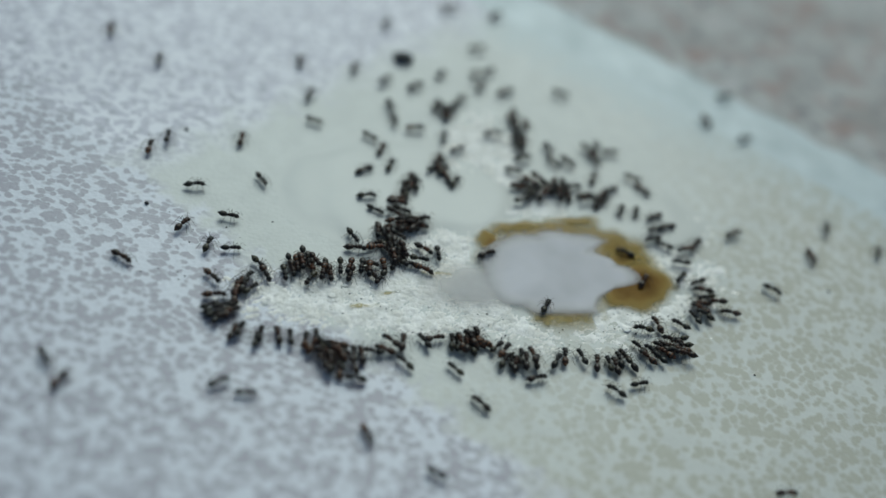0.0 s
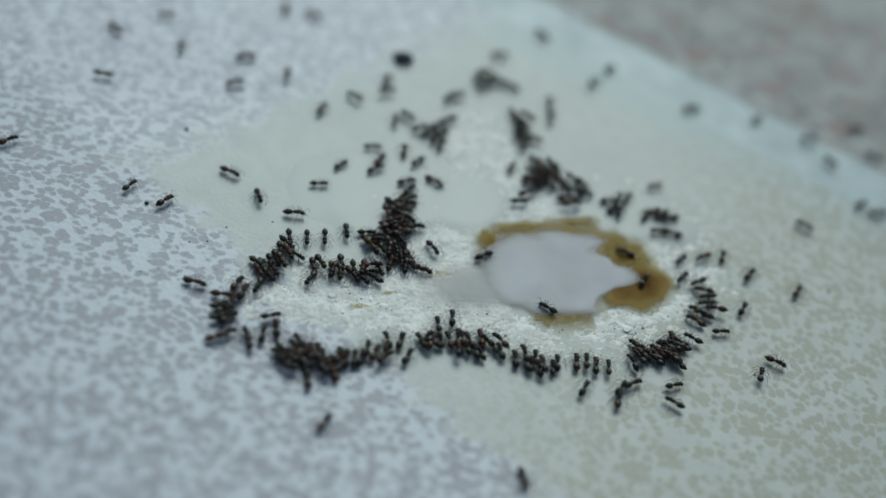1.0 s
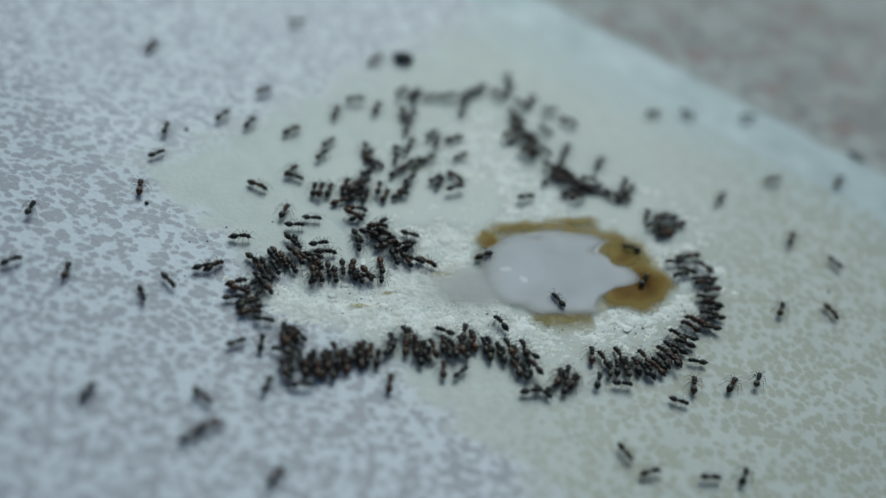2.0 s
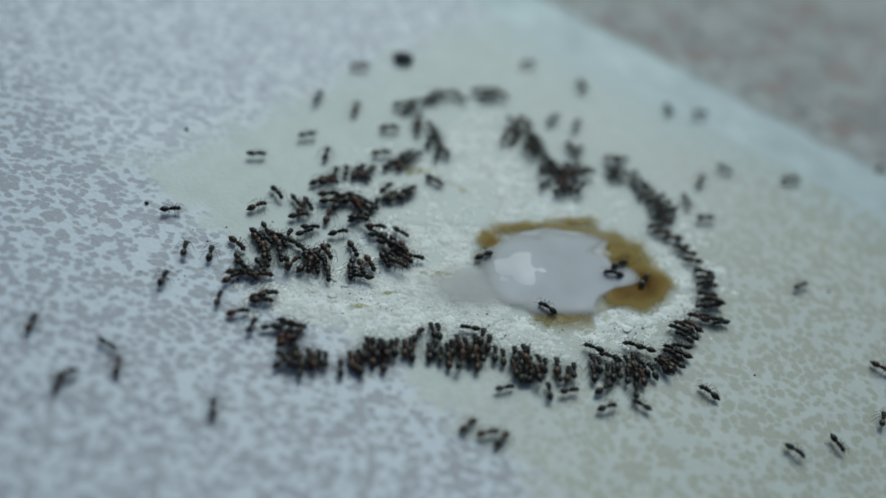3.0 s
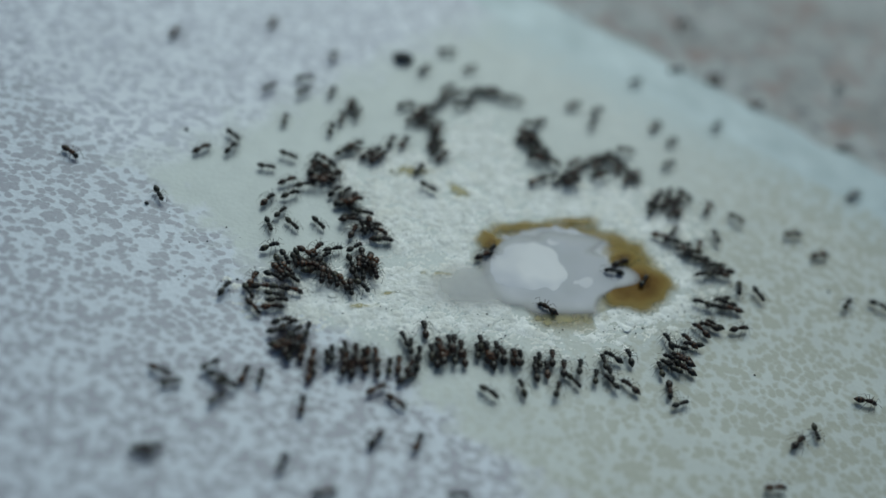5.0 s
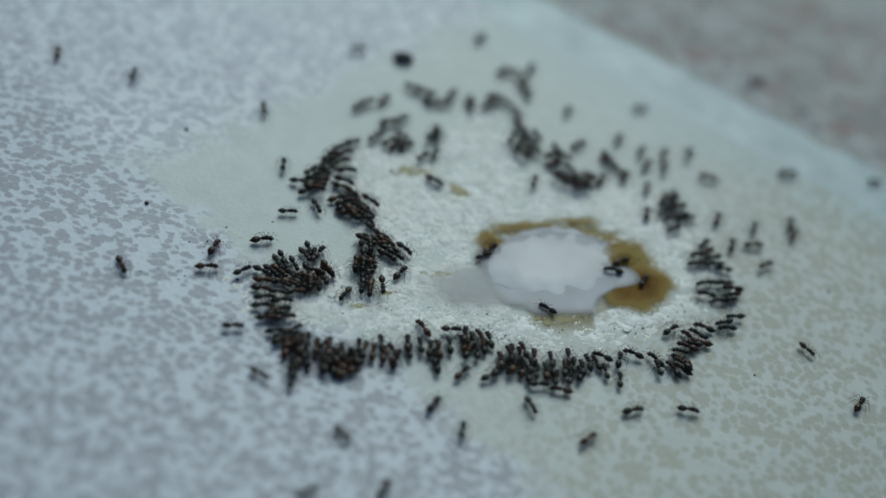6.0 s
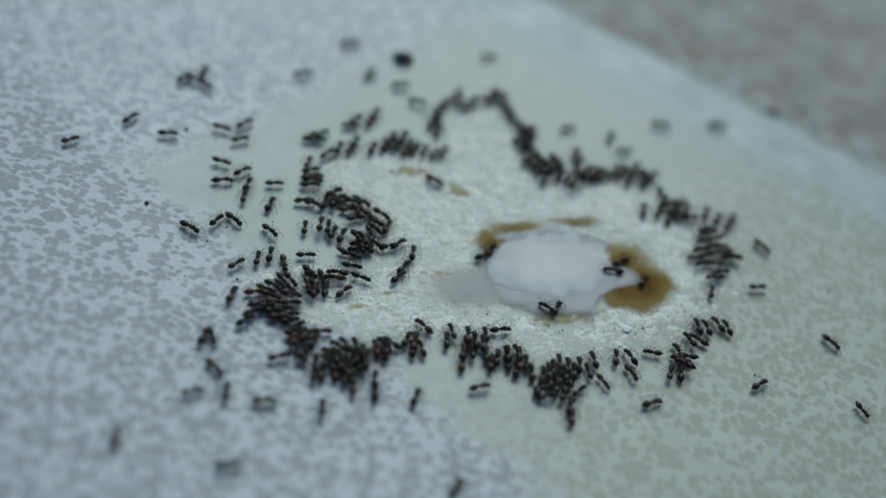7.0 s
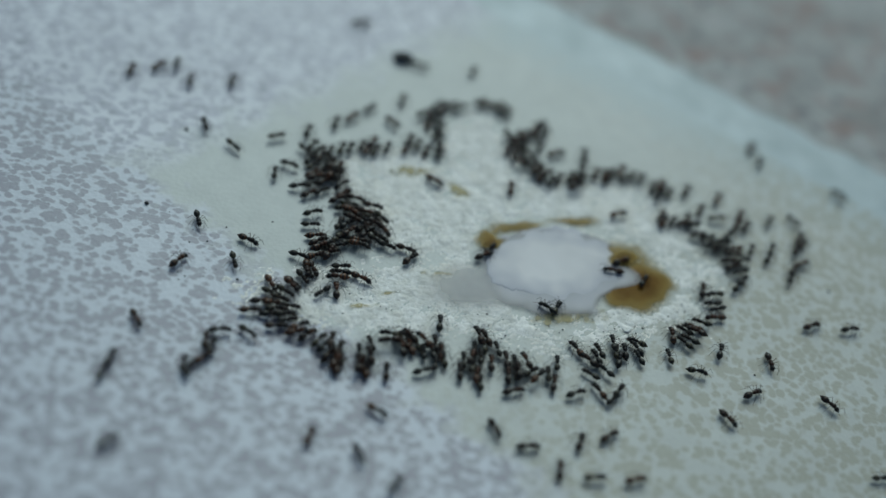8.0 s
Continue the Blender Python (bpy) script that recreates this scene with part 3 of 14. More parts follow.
    walk(ants[7], [(0, on(-32.5, 10.7, 95)), (0.25, on(-26.0, 11.5, 18)), (0.5, on(-19.4, 12.3, -65)), (1, on(-31.8, 3.3, -13)), (1.5, on(-25.4, 2.5, 22)), (1.7, on(-27.2, 3.0, -26)), (2.25, on(-27.5, 0.3, 18)), (2.8, on(-27.9, -2.5, 59)), (3, on(-26.3, -1.8, 48)), (3.5, on(-41.5, -5.7, 50)), (4, on(-42.1, 7.4, 90)), (4.25, on(-43.7, 6.4, 29)), (4.5, on(-45.3, 5.4, -36)), (4.7, on(-55.5, 3.8, -54)), (5.25, on(-50.6, -7.9, 21)), (5.8, on(-45.6, -19.6, 91)), (5.9, on(-42.5, -19.1, 23)), (6, on(-39.4, -18.5, -51)), (6.25, on(-41.2, -14.5, 1)), (6.5, on(-43.0, -10.4, 49)), (7, on(-33.5, -9.0, -19)), (7.25, on(-35.6, -15.1, 45)), (7.5, on(-37.8, -21.3, 107)), (8, on(-32.9, -15.1, 64))])
    walk(ants[8], [(0, on(-35.5, -1.0, 22)), (0.5, on(-25.4, 3.0, 103)), (0.75, on(-26.0, 1.5, 25)), (1, on(-26.7, -0.0, -59)), (1.5, on(-28.2, -1.4, -51)), (1.7, on(-26.4, -8.8, 7)), (2.8, on(-27.9, -6.5, 28)), (3, on(-24.7, -7.2, -32)), (3.5, on(-26.2, -9.0, 7)), (4, on(-29.4, 3.4, 29)), (4.5, on(-28.3, 3.2, -7)), (4.6, on(-31.8, 6.3, 48)), (4.7, on(-35.3, 9.5, 101)), (5.25, on(-30.2, 5.5, 22)), (5.8, on(-25.1, 1.4, -63)), (6, on(-22.1, 5.0, 7)), (6.5, on(-27.9, 3.2, 60)), (7, on(-28.8, 1.8, 86)), (7.25, on(-25.8, 3.3, 20)), (7.5, on(-22.7, 4.8, -51)), (7.75, on(-22.3, 7.5, 11)), (8, on(-21.9, 10.2, 69))])
    walk(ants[9], [(0, on(-27.3, 3.5, -42)), (0.5, on(-17.5, 6.0, 42)), (1, on(-19.4, 5.7, 22)), (1.5, on(-22.9, 6.0, -21)), (1.7, on(-23.0, 6.6, -21)), (2.8, on(-22.0, 1.4, 48)), (2.9, on(-21.7, 1.2, 4)), (3, on(-21.5, 1.0, -43)), (3.5, on(-29.5, -5.7, -61)), (3.75, on(-30.1, -5.3, -16)), (4, on(-30.7, -5.0, 29)), (4.5, on(-27.2, 2.4, -32)), (4.7, on(-28.4, 8.3, 7)), (5.8, on(-22.1, -2.5, 14)), (6, on(-22.0, -1.3, 21)), (6.5, on(-25.3, 1.3, -32)), (6.75, on(-26.9, 0.3, 35)), (7, on(-28.6, -0.6, 96)), (7.5, on(-25.2, -1.8, 96)), (8, on(-26.0, 5.6, 100))])
    walk(ants[10], [(0, on(-34.6, -8.8, 70)), (0.5, on(-24.8, -5.5, 21)), (1, on(-21.1, -1.3, 14)), (1.25, on(-21.7, 1.2, 56)), (1.5, on(-22.5, 3.7, 99)), (1.7, on(-23.9, 6.9, 85)), (2.8, on(-23.2, 2.8, 59)), (3, on(-20.5, 0.2, 84)), (3.5, on(-22.6, -0.9, 14)), (4, on(-26.3, 4.6, 29)), (4.5, on(-22.0, 3.2, 22)), (4.7, on(-24.2, 4.8, 49)), (5.8, on(-21.0, 3.7, 35)), (6, on(-20.6, 3.8, 48)), (6.5, on(-19.8, 5.4, 68)), (7, on(-20.5, 5.0, 22)), (7.5, on(-18.5, 5.3, 48)), (8, on(-18.8, 6.4, 48))])
    walk(ants[11], [(0, on(-29.3, -5.1, 7)), (0.5, on(-21.2, -5.7, -26)), (1, on(-20.5, -6.2, -67)), (1.25, on(-21.6, -4.1, -2)), (1.5, on(-22.7, -1.8, 58)), (1.7, on(-20.2, -4.1, 21)), (2.8, on(-21.3, -1.3, 35)), (3, on(-20.8, -5.8, 84)), (3.5, on(-20.5, -9.6, 99)), (3.75, on(-19.9, -8.2, 27)), (4, on(-19.3, -6.9, -52)), (4.25, on(-19.3, -6.3, 0)), (4.5, on(-19.2, -5.8, 47)), (4.7, on(-14.4, -6.2, 34)), (5.8, on(-14.2, -6.0, 101)), (5.87, on(-13.0, -6.7, 162)), (5.93, on(-11.8, -7.4, 220)), (6, on(-10.7, -8.1, 277)), (6.5, on(-10.7, -8.1, 307)), (7, on(-11.1, -8.3, 367)), (7.5, on(-10.3, -9.9, 346)), (8, on(-12.4, -4.2, 381))])
    walk(ants[12], [(0, on(-39.9, -17.1, -18)), (0.5, on(-26.7, -19.2, 21)), (1, on(-29.7, -18.1, 0)), (1.5, on(-29.5, -14.6, 78)), (1.7, on(-28.1, -15.8, 47)), (2.8, on(-29.4, -8.5, 86)), (2.9, on(-28.0, -9.1, 30)), (3, on(-26.7, -9.7, -31)), (3.31, on(-69.8, -13.4, -31)), (3.5, on(-69.8, -13.4, -31)), (3.68, on(-69.8, -13.4, -31)), (3.84, on(-68.4, 2.5, 43)), (4, on(-67.1, 18.3, 110)), (4.5, on(-44.3, 18.3, 102)), (4.7, on(-41.7, 13.3, 63)), (5.8, on(-23.5, -6.0, 47)), (6, on(-29.4, -11.2, 82)), (6.25, on(-30.6, -6.5, 12)), (6.5, on(-31.9, -1.6, -65)), (7, on(-32.2, 1.3, 22)), (7.5, on(-17.4, -5.0, 21)), (8, on(-20.1, 3.4, 48))])
    walk(ants[13], [(0, on(-30.3, -11.1, 87)), (0.5, on(-24.8, -9.8, 7)), (1, on(-23.2, -12.2, -31)), (1.5, on(-23.2, -12.2, -31)), (1.7, on(-23.2, -12.2, -31)), (2.8, on(-26.6, -10.0, -36)), (3, on(-25.5, -12.6, -50)), (3.5, on(-25.5, -12.6, -6)), (4, on(-27.3, -6.8, 41)), (4.5, on(-21.3, 1.7, 35)), (4.7, on(-23.5, 3.8, 35)), (5.8, on(-16.9, -7.1, 83)), (6, on(-16.0, -7.4, 75)), (6.5, on(-14.8, -4.6, 7)), (7, on(-13.9, -3.1, 83)), (7.5, on(-14.0, -4.3, 21)), (8, on(-14.9, 2.4, 34))])
    walk(ants[14], [(0, on(-27.2, -10.7, 21)), (0.5, on(-19.9, -9.3, -20)), (1, on(-21.1, -8.7, -66)), (1.5, on(-19.3, -6.9, -52)), (1.7, on(-19.3, -6.9, -52)), (2.8, on(-19.6, -5.6, -52)), (3, on(-21.2, -7.1, -51)), (3.5, on(-19.7, -10.9, -66)), (4, on(-20.3, -10.1, -59)), (4.5, on(-19.7, -8.2, -59)), (4.7, on(-18.9, -9.5, -59)), (5.8, on(-18.6, -10.6, -51)), (6, on(-18.9, -12.3, -30)), (6.5, on(-19.3, -12.4, -30)), (7, on(-19.0, -14.9, -31)), (7.5, on(-17.5, -16.0, -7)), (8, on(-17.7, -13.9, -31))])
    walk(ants[15], [(0, on(-28.0, -16.4, -30)), (0.5, on(-25.8, -15.1, 21)), (1, on(-24.6, -16.4, 76)), (1.5, on(-26.1, -14.4, 34)), (1.7, on(-24.4, -16.6, 33)), (2.8, on(-26.2, -14.9, 67)), (3, on(-25.6, -15.7, 57)), (3.5, on(-21.0, -19.3, 19)), (4, on(-20.7, -20.6, 19)), (4.5, on(-20.3, -22.0, 65)), (4.7, on(-23.6, -33.0, -17)), (5.8, on(-33.5, -28.3, 33)), (6, on(-29.1, -15.0, 21)), (6.5, on(-26.3, -18.6, 16)), (7, on(-24.7, -18.4, 85)), (7.5, on(-22.9, -19.9, 99)), (8, on(-21.6, -20.2, 19))])
    walk(ants[16], [(0, on(-42.4, -35.4, -44)), (0.5, on(-33.0, -39.9, -45)), (0.75, on(-30.0, -62.2, -45)), (1, on(-30.0, -62.2, -45)), (1.25, on(-16.7, -58.2, 20)), (1.5, on(-3.1, -54.2, 83)), (1.59, on(-3.1, -54.2, 83)), (1.7, on(-17.1, -32.5, 83)), (2.8, on(-12.9, -28.9, 73)), (3, on(-13.3, -27.2, 106)), (3.5, on(-13.4, -34.2, 98)), (3.75, on(-12.9, -33.1, 40)), (4, on(-12.4, -31.8, -18)), (4.5, on(-13.5, -31.8, 19)), (4.7, on(-10.2, -41.1, 89)), (5.8, on(-17.3, -34.4, 54)), (6, on(-13.8, -29.2, 98)), (6.5, on(-18.3, -38.9, 100)), (7, on(-20.7, -33.3, 99)), (7.5, on(-7.1, -42.9, 97)), (8, on(1.8, -39.8, 68))])
    walk(ants[17], [(0, on(-39.5, -37.8, 74)), (0.5, on(-28.8, -33.4, 105)), (1, on(-24.2, -25.8, 32)), (1.25, on(-25.5, -26.3, -11)), (1.5, on(-26.8, -27.0, -56)), (1.7, on(-23.2, -22.0, 19)), (2.8, on(-20.6, -19.6, 33)), (3, on(-23.0, -21.0, 33)), (3.5, on(-18.9, -20.5, 19)), (4, on(-18.6, -21.4, 32)), (4.5, on(-19.4, -25.5, 96)), (4.7, on(-20.3, -31.4, 92)), (5.8, on(-15.5, -24.6, 82)), (6, on(-15.5, -24.6, 82)), (6.5, on(-22.3, -29.3, 65)), (6.75, on(-22.7, -29.9, 17)), (7, on(-23.1, -30.4, -34)), (7.5, on(-17.2, -27.3, 19)), (8, on(-24.8, -29.3, 56))])
    walk(ants[18], [(0, on(-21.9, -32.3, 43)), (0.5, on(-16.8, -26.3, 64)), (0.75, on(-15.9, -26.2, 118)), (1, on(-15.1, -26.0, 174)), (1.5, on(-15.1, -26.0, 150)), (1.7, on(-14.2, -26.6, 114)), (2.8, on(-15.5, -27.0, 106)), (3, on(-15.5, -27.0, 54)), (3.5, on(-13.6, -29.8, 19)), (4, on(-22.4, -26.8, -6)), (4.5, on(-20.6, -32.4, 55)), (4.7, on(-22.3, -33.0, 31)), (5.8, on(-20.5, -23.2, -35)), (6, on(-17.5, -22.5, 19)), (6.5, on(-22.2, -23.2, -49)), (6.75, on(-21.9, -22.6, 5)), (7, on(-21.8, -22.0, 56)), (7.25, on(-21.4, -22.2, 9)), (7.5, on(-20.8, -22.4, -39)), (8, on(-24.2, -24.6, 19))])
    walk(ants[19], [(0, on(-18.4, -32.8, 19)), (0.5, on(-18.5, -35.7, 18)), (0.75, on(-15.8, -30.9, 73)), (1, on(-13.2, -26.3, 130)), (1.5, on(-10.2, -25.2, 109)), (1.7, on(-10.3, -24.7, 105)), (2.8, on(-11.9, -24.3, 109)), (3, on(-11.4, -24.7, 109)), (3.5, on(-11.0, -23.6, 113)), (4, on(-13.8, -22.6, 82)), (4.5, on(-14.4, -23.3, 82)), (4.7, on(-14.4, -23.3, 82)), (5.8, on(-13.5, -22.5, 98)), (6, on(-13.5, -22.5, 98)), (6.5, on(-15.3, -21.2, 32)), (7, on(-15.4, -20.7, 55)), (7.5, on(-13.5, -21.0, 43)), (7.75, on(-13.7, -17.5, -40)), (8, on(-13.9, -14.1, -124))])
    walk(ants[20], [(0, on(-3.0, -34.2, -51)), (0.25, on(-1.6, -35.1, 26)), (0.5, on(-0.3, -36.0, 99)), (1, on(-8.3, -34.0, 71)), (1.5, on(-4.0, -35.1, 30)), (1.7, on(-3.8, -43.2, 18)), (2.37, on(-9.8, -51.6, 18)), (2.8, on(-9.8, -51.6, 18)), (2.89, on(-9.8, -51.6, 18)), (3, on(11.2, -29.3, 30)), (3.5, on(3.2, -37.3, 90)), (4, on(-6.8, -25.8, 96)), (4.5, on(-8.6, -26.9, 97)), (4.7, on(3.9, -33.4, 85)), (5.8, on(-0.2, -27.3, 78)), (6, on(6.5, -21.1, 60)), (6.5, on(3.4, -23.8, 41)), (7, on(-6.3, -27.6, 100)), (7.5, on(-4.8, -27.9, 96)), (7.75, on(-3.7, -29.2, 39)), (8, on(-2.6, -30.4, -18))])
    walk(ants[21], [(0, on(6.2, -37.1, -18)), (0.5, on(3.1, -30.7, -31)), (0.75, on(-2.9, -27.7, 36)), (1, on(-8.9, -24.8, 101)), (1.5, on(-5.7, -22.7, 111)), (1.7, on(-5.7, -22.7, 104)), (2.8, on(-4.5, -21.3, 103)), (3, on(-3.2, -20.3, 95)), (3.5, on(-4.5, -21.3, 99)), (4, on(-6.8, -22.5, 161)), (4.5, on(-6.2, -21.9, 108)), (4.7, on(-1.1, -18.2, 110)), (5.8, on(-4.9, -19.9, 161)), (6, on(-2.8, -20.7, 129)), (6.5, on(-1.3, -24.0, 173)), (7, on(-6.7, -26.3, 96)), (7.5, on(-4.5, -26.5, 96)), (8, on(2.8, -20.7, 94))])
    walk(ants[22], [(0, on(-26.7, -19.2, 21)), (0.5, on(-26.0, -20.5, 33)), (1, on(-25.7, -18.9, 7)), (1.5, on(-25.4, -18.8, 33)), (1.7, on(-24.3, -18.5, -7)), (2.8, on(-23.7, -14.5, -7)), (3, on(-23.7, -14.5, -7)), (3.5, on(-22.5, -14.6, 21)), (4, on(-21.2, -16.2, -7)), (4.5, on(-19.4, -18.7, 19)), (4.7, on(-19.4, -18.7, 19)), (5.8, on(-18.2, -18.8, 33)), (6, on(-18.2, -18.8, 33)), (6.5, on(-18.2, -18.8, 33)), (7, on(-16.9, -19.3, 33)), (7.5, on(-15.0, -19.6, 32)), (8, on(-16.2, -8.0, 34))])
    walk(ants[23], [(0, on(-26.1, -21.6, 46)), (0.5, on(-25.5, -22.4, 45)), (1, on(-24.3, -21.9, 45)), (1.5, on(-23.6, -20.7, 57)), (1.7, on(-23.4, -20.2, 45)), (2.8, on(-19.8, -17.3, 45)), (3, on(-20.3, -16.9, 33)), (3.5, on(-19.0, -18.6, 33)), (4, on(-19.9, -16.9, 7)), (4.5, on(-19.0, -17.5, 20)), (4.7, on(-19.0, -17.5, 20)), (5.8, on(-18.3, -17.3, 20)), (6, on(-18.3, -17.3, 20)), (6.5, on(-18.3, -17.3, 20)), (7, on(-17.9, -18.6, 19)), (7.5, on(-17.3, -19.4, 19)), (8, on(-17.3, -19.4, 19))])
    walk(ants[24], [(0, on(-25.2, -20.5, 33)), (0.5, on(-25.1, -20.7, 46)), (1, on(-25.3, -20.3, 33)), (1.5, on(-24.4, -19.5, 67)), (1.7, on(-23.5, -17.6, 67)), (2.8, on(-22.5, -14.6, 21)), (3, on(-23.1, -13.8, 7)), (3.5, on(-23.1, -13.8, 33)), (4, on(-21.4, -14.3, -7)), (4.5, on(-19.6, -16.7, 7)), (4.7, on(-19.6, -16.7, 7)), (5.8, on(-19.1, -16.0, 7)), (6, on(-19.1, -16.0, 7)), (6.5, on(-20.2, -15.9, 21)), (7, on(-19.9, -16.9, -7)), (7.5, on(-18.7, -16.9, -7)), (8, on(-18.7, -16.9, -7))])
    walk(ants[25], [(0, on(-23.9, -21.3, 57)), (0.5, on(-23.4, -22.1, 76)), (1, on(-23.9, -22.3, 56)), (1.5, on(-22.8, -19.9, 99)), (1.7, on(-22.3, -20.2, 56)), (2.8, on(-19.8, -18.3, 33)), (3, on(-20.7, -18.2, 20)), (3.5, on(-18.0, -19.6, 33)), (4, on(-17.6, -21.1, 44)), (4.5, on(-17.0, -21.8, 55)), (4.7, on(-16.3, -21.5, 55)), (5.8, on(-17.2, -19.9, 32)), (6, on(-17.2, -19.9, 32)), (6.5, on(-19.2, -20.7, 19)), (7, on(-17.8, -20.1, 19)), (7.5, on(-16.4, -22.5, 44)), (8, on(-17.8, -21.6, 19))])
    walk(ants[26], [(0, on(-25.0, -22.7, 66)), (0.5, on(-23.2, -23.0, 84)), (1, on(-18.9, -20.3, 33)), (1.5, on(-17.7, -21.8, 103)), (1.7, on(-16.8, -22.3, 114)), (2.8, on(-17.2, -20.9, 44)), (3, on(-17.1, -21.3, 44)), (3.5, on(-17.2, -20.9, 44)), (4, on(-17.0, -21.8, 44)), (4.5, on(-17.1, -22.8, 32)), (4.7, on(-17.1, -22.8, 32)), (5.8, on(-19.2, -20.7, 19)), (6, on(-16.7, -22.7, 44)), (6.5, on(-16.7, -21.7, 44)), (7, on(-15.5, -21.7, 44)), (7.5, on(-14.8, -21.5, 44)), (8, on(-16.7, -20.2, 32))])
    walk(ants[27], [(0, on(-24.3, -16.3, 85)), (0.25, on(-23.4, -14.7, 25)), (0.5, on(-22.6, -13.1, -41)), (1, on(-22.5, -13.6, -50)), (1.5, on(-22.5, -13.6, -50)), (1.7, on(-22.5, -13.6, -50)), (2.8, on(-24.9, -8.1, -51)), (3, on(-23.2, -9.5, -66)), (3.5, on(-24.1, -13.1, -6)), (4, on(-22.6, -13.1, -50)), (4.5, on(-21.6, -14.9, 21)), (4.7, on(-23.3, -14.9, 99)), (5.25, on(-22.3, -14.9, 53)), (5.8, on(-21.3, -14.7, 7)), (6, on(-21.3, -14.7, 7)), (6.5, on(-21.2, -15.2, 7)), (7, on(-21.8, -17.0, 21)), (7.5, on(-21.9, -16.5, 100)), (7.75, on(-21.2, -15.7, 27)), (8, on(-20.5, -15.0, -50))])
    walk(ants[28], [(0, on(-23.7, -15.1, 76)), (0.25, on(-22.3, -13.0, 12)), (0.5, on(-20.9, -10.8, -59)), (1, on(-21.5, -11.3, -51)), (1.5, on(-20.2, -10.5, -59)), (1.7, on(-20.9, -12.4, -51)), (2.8, on(-20.3, -10.1, -51)), (3, on(-20.8, -9.7, -66)), (3.5, on(-20.2, -11.6, -66)), (4, on(-20.5, -11.2, -51)), (4.5, on(-20.0, -9.9, -59)), (4.7, on(-20.0, -9.9, -51)), (5.8, on(-20.3, -10.1, -51)), (6, on(-19.6, -11.4, -59)), (6.5, on(-19.4, -8.1, -59)), (6.75, on(-20.7, -9.0, 21)), (7, on(-22.1, -10.0, 96)), (7.25, on(-22.0, -10.1, 22)), (7.5, on(-21.9, -10.1, -59)), (8, on(-21.9, 4.1, 22))])
    walk(ants[29], [(0, on(-22.7, -16.6, 62)), (0.25, on(-21.3, -14.0, 8)), (0.5, on(-20.0, -11.5, -51)), (1, on(-21.4, -13.0, -45)), (1.5, on(-20.9, -12.4, -51)), (1.7, on(-21.3, -13.7, -41)), (2.8, on(-20.9, -10.8, -59)), (3, on(-22.3, -11.4, -58)), (3.5, on(-19.8, -14.7, 7)), (4, on(-19.8, -14.7, -7)), (4.5, on(-19.2, -15.5, 7)), (4.7, on(-19.2, -15.5, 7)), (5.8, on(-19.1, -14.4, -7)), (6, on(-19.1, -14.4, -7)), (6.5, on(-20.3, -14.3, -7)), (7, on(-20.8, -16.1, -7)), (7.5, on(-19.4, -16.1, -7)), (8, on(-20.0, -16.4, -7))])
    walk(ants[30], [(0, on(-24.3, -18.5, 100)), (0.5, on(-22.5, -23.2, 84)), (1, on(-20.5, -25.0, 115)), (1.5, on(-24.3, -42.0, 105)), (1.7, on(-20.9, -39.0, 42)), (2.8, on(-20.9, -38.1, 31)), (3, on(-34.0, -33.9, 103)), (3.42, on(-60.4, -35.6, 103)), (3.5, on(-60.4, -35.6, 103)), (3.75, on(-60.4, -35.6, 103)), (4, on(-61.6, 8.4, 104)), (4.5, on(-57.5, 12.5, 76)), (4.7, on(-55.4, 30.5, 93)), (5.8, on(-34.6, 30.3, 25)), (5.9, on(-49.2, 24.4, 65)), (6, on(-63.5, 18.5, 107)), (6.25, on(-55.6, 15.6, 32)), (6.5, on(-47.6, 12.5, -50)), (6.75, on(-48.0, 10.7, 11)), (7, on(-48.4, 8.8, 64)), (7.5, on(-55.8, 13.2, 108)), (8, on(-52.3, 19.3, 92))])
    walk(ants[31], [(0, on(-22.9, -12.2, -31)), (0.5, on(-22.4, -11.4, -31)), (1, on(-22.3, -12.7, -50)), (1.5, on(-22.1, -12.4, -50)), (1.7, on(-22.1, -12.4, -50)), (2.8, on(-22.3, -10.8, -66)), (3, on(-22.3, -10.2, -66)), (3.5, on(-22.6, -10.9, -69)), (4, on(-21.1, -11.5, -59)), (4.5, on(-21.3, -11.0, -51)), (4.7, on(-20.5, -11.2, -51)), (5.8, on(-20.7, -11.3, -51)), (6, on(-20.7, -11.3, -51)), (6.5, on(-20.7, -11.3, -51)), (6.75, on(-23.2, -12.2, 6)), (7, on(-25.7, -13.2, 58)), (7.25, on(-26.7, -14.9, 16)), (7.5, on(-27.6, -16.5, -30)), (8, on(-26.2, -12.9, -61))])
    walk(ants[32], [(0, on(-21.7, -13.5, -50)), (0.5, on(-20.3, -10.1, -51)), (1, on(-21.1, -10.4, -59)), (1.5, on(-21.1, -10.4, -59)), (1.7, on(-21.1, -10.4, -59)), (2.8, on(-22.1, -6.6, 21)), (3, on(-22.2, -6.3, -7)), (3.5, on(-22.3, -6.0, 58)), (4, on(-26.2, 1.2, 99)), (4.5, on(-26.3, 0.9, 96)), (4.7, on(-26.3, 1.5, 96)), (5.25, on(-23.4, -2.1, 26)), (5.8, on(-20.4, -5.6, -51)), (6, on(-23.8, -7.7, 28)), (6.5, on(-24.7, -3.5, -31)), (7, on(-28.5, -5.5, -30)), (7.5, on(-22.9, -12.1, -19)), (8, on(-25.5, -8.5, -14))])
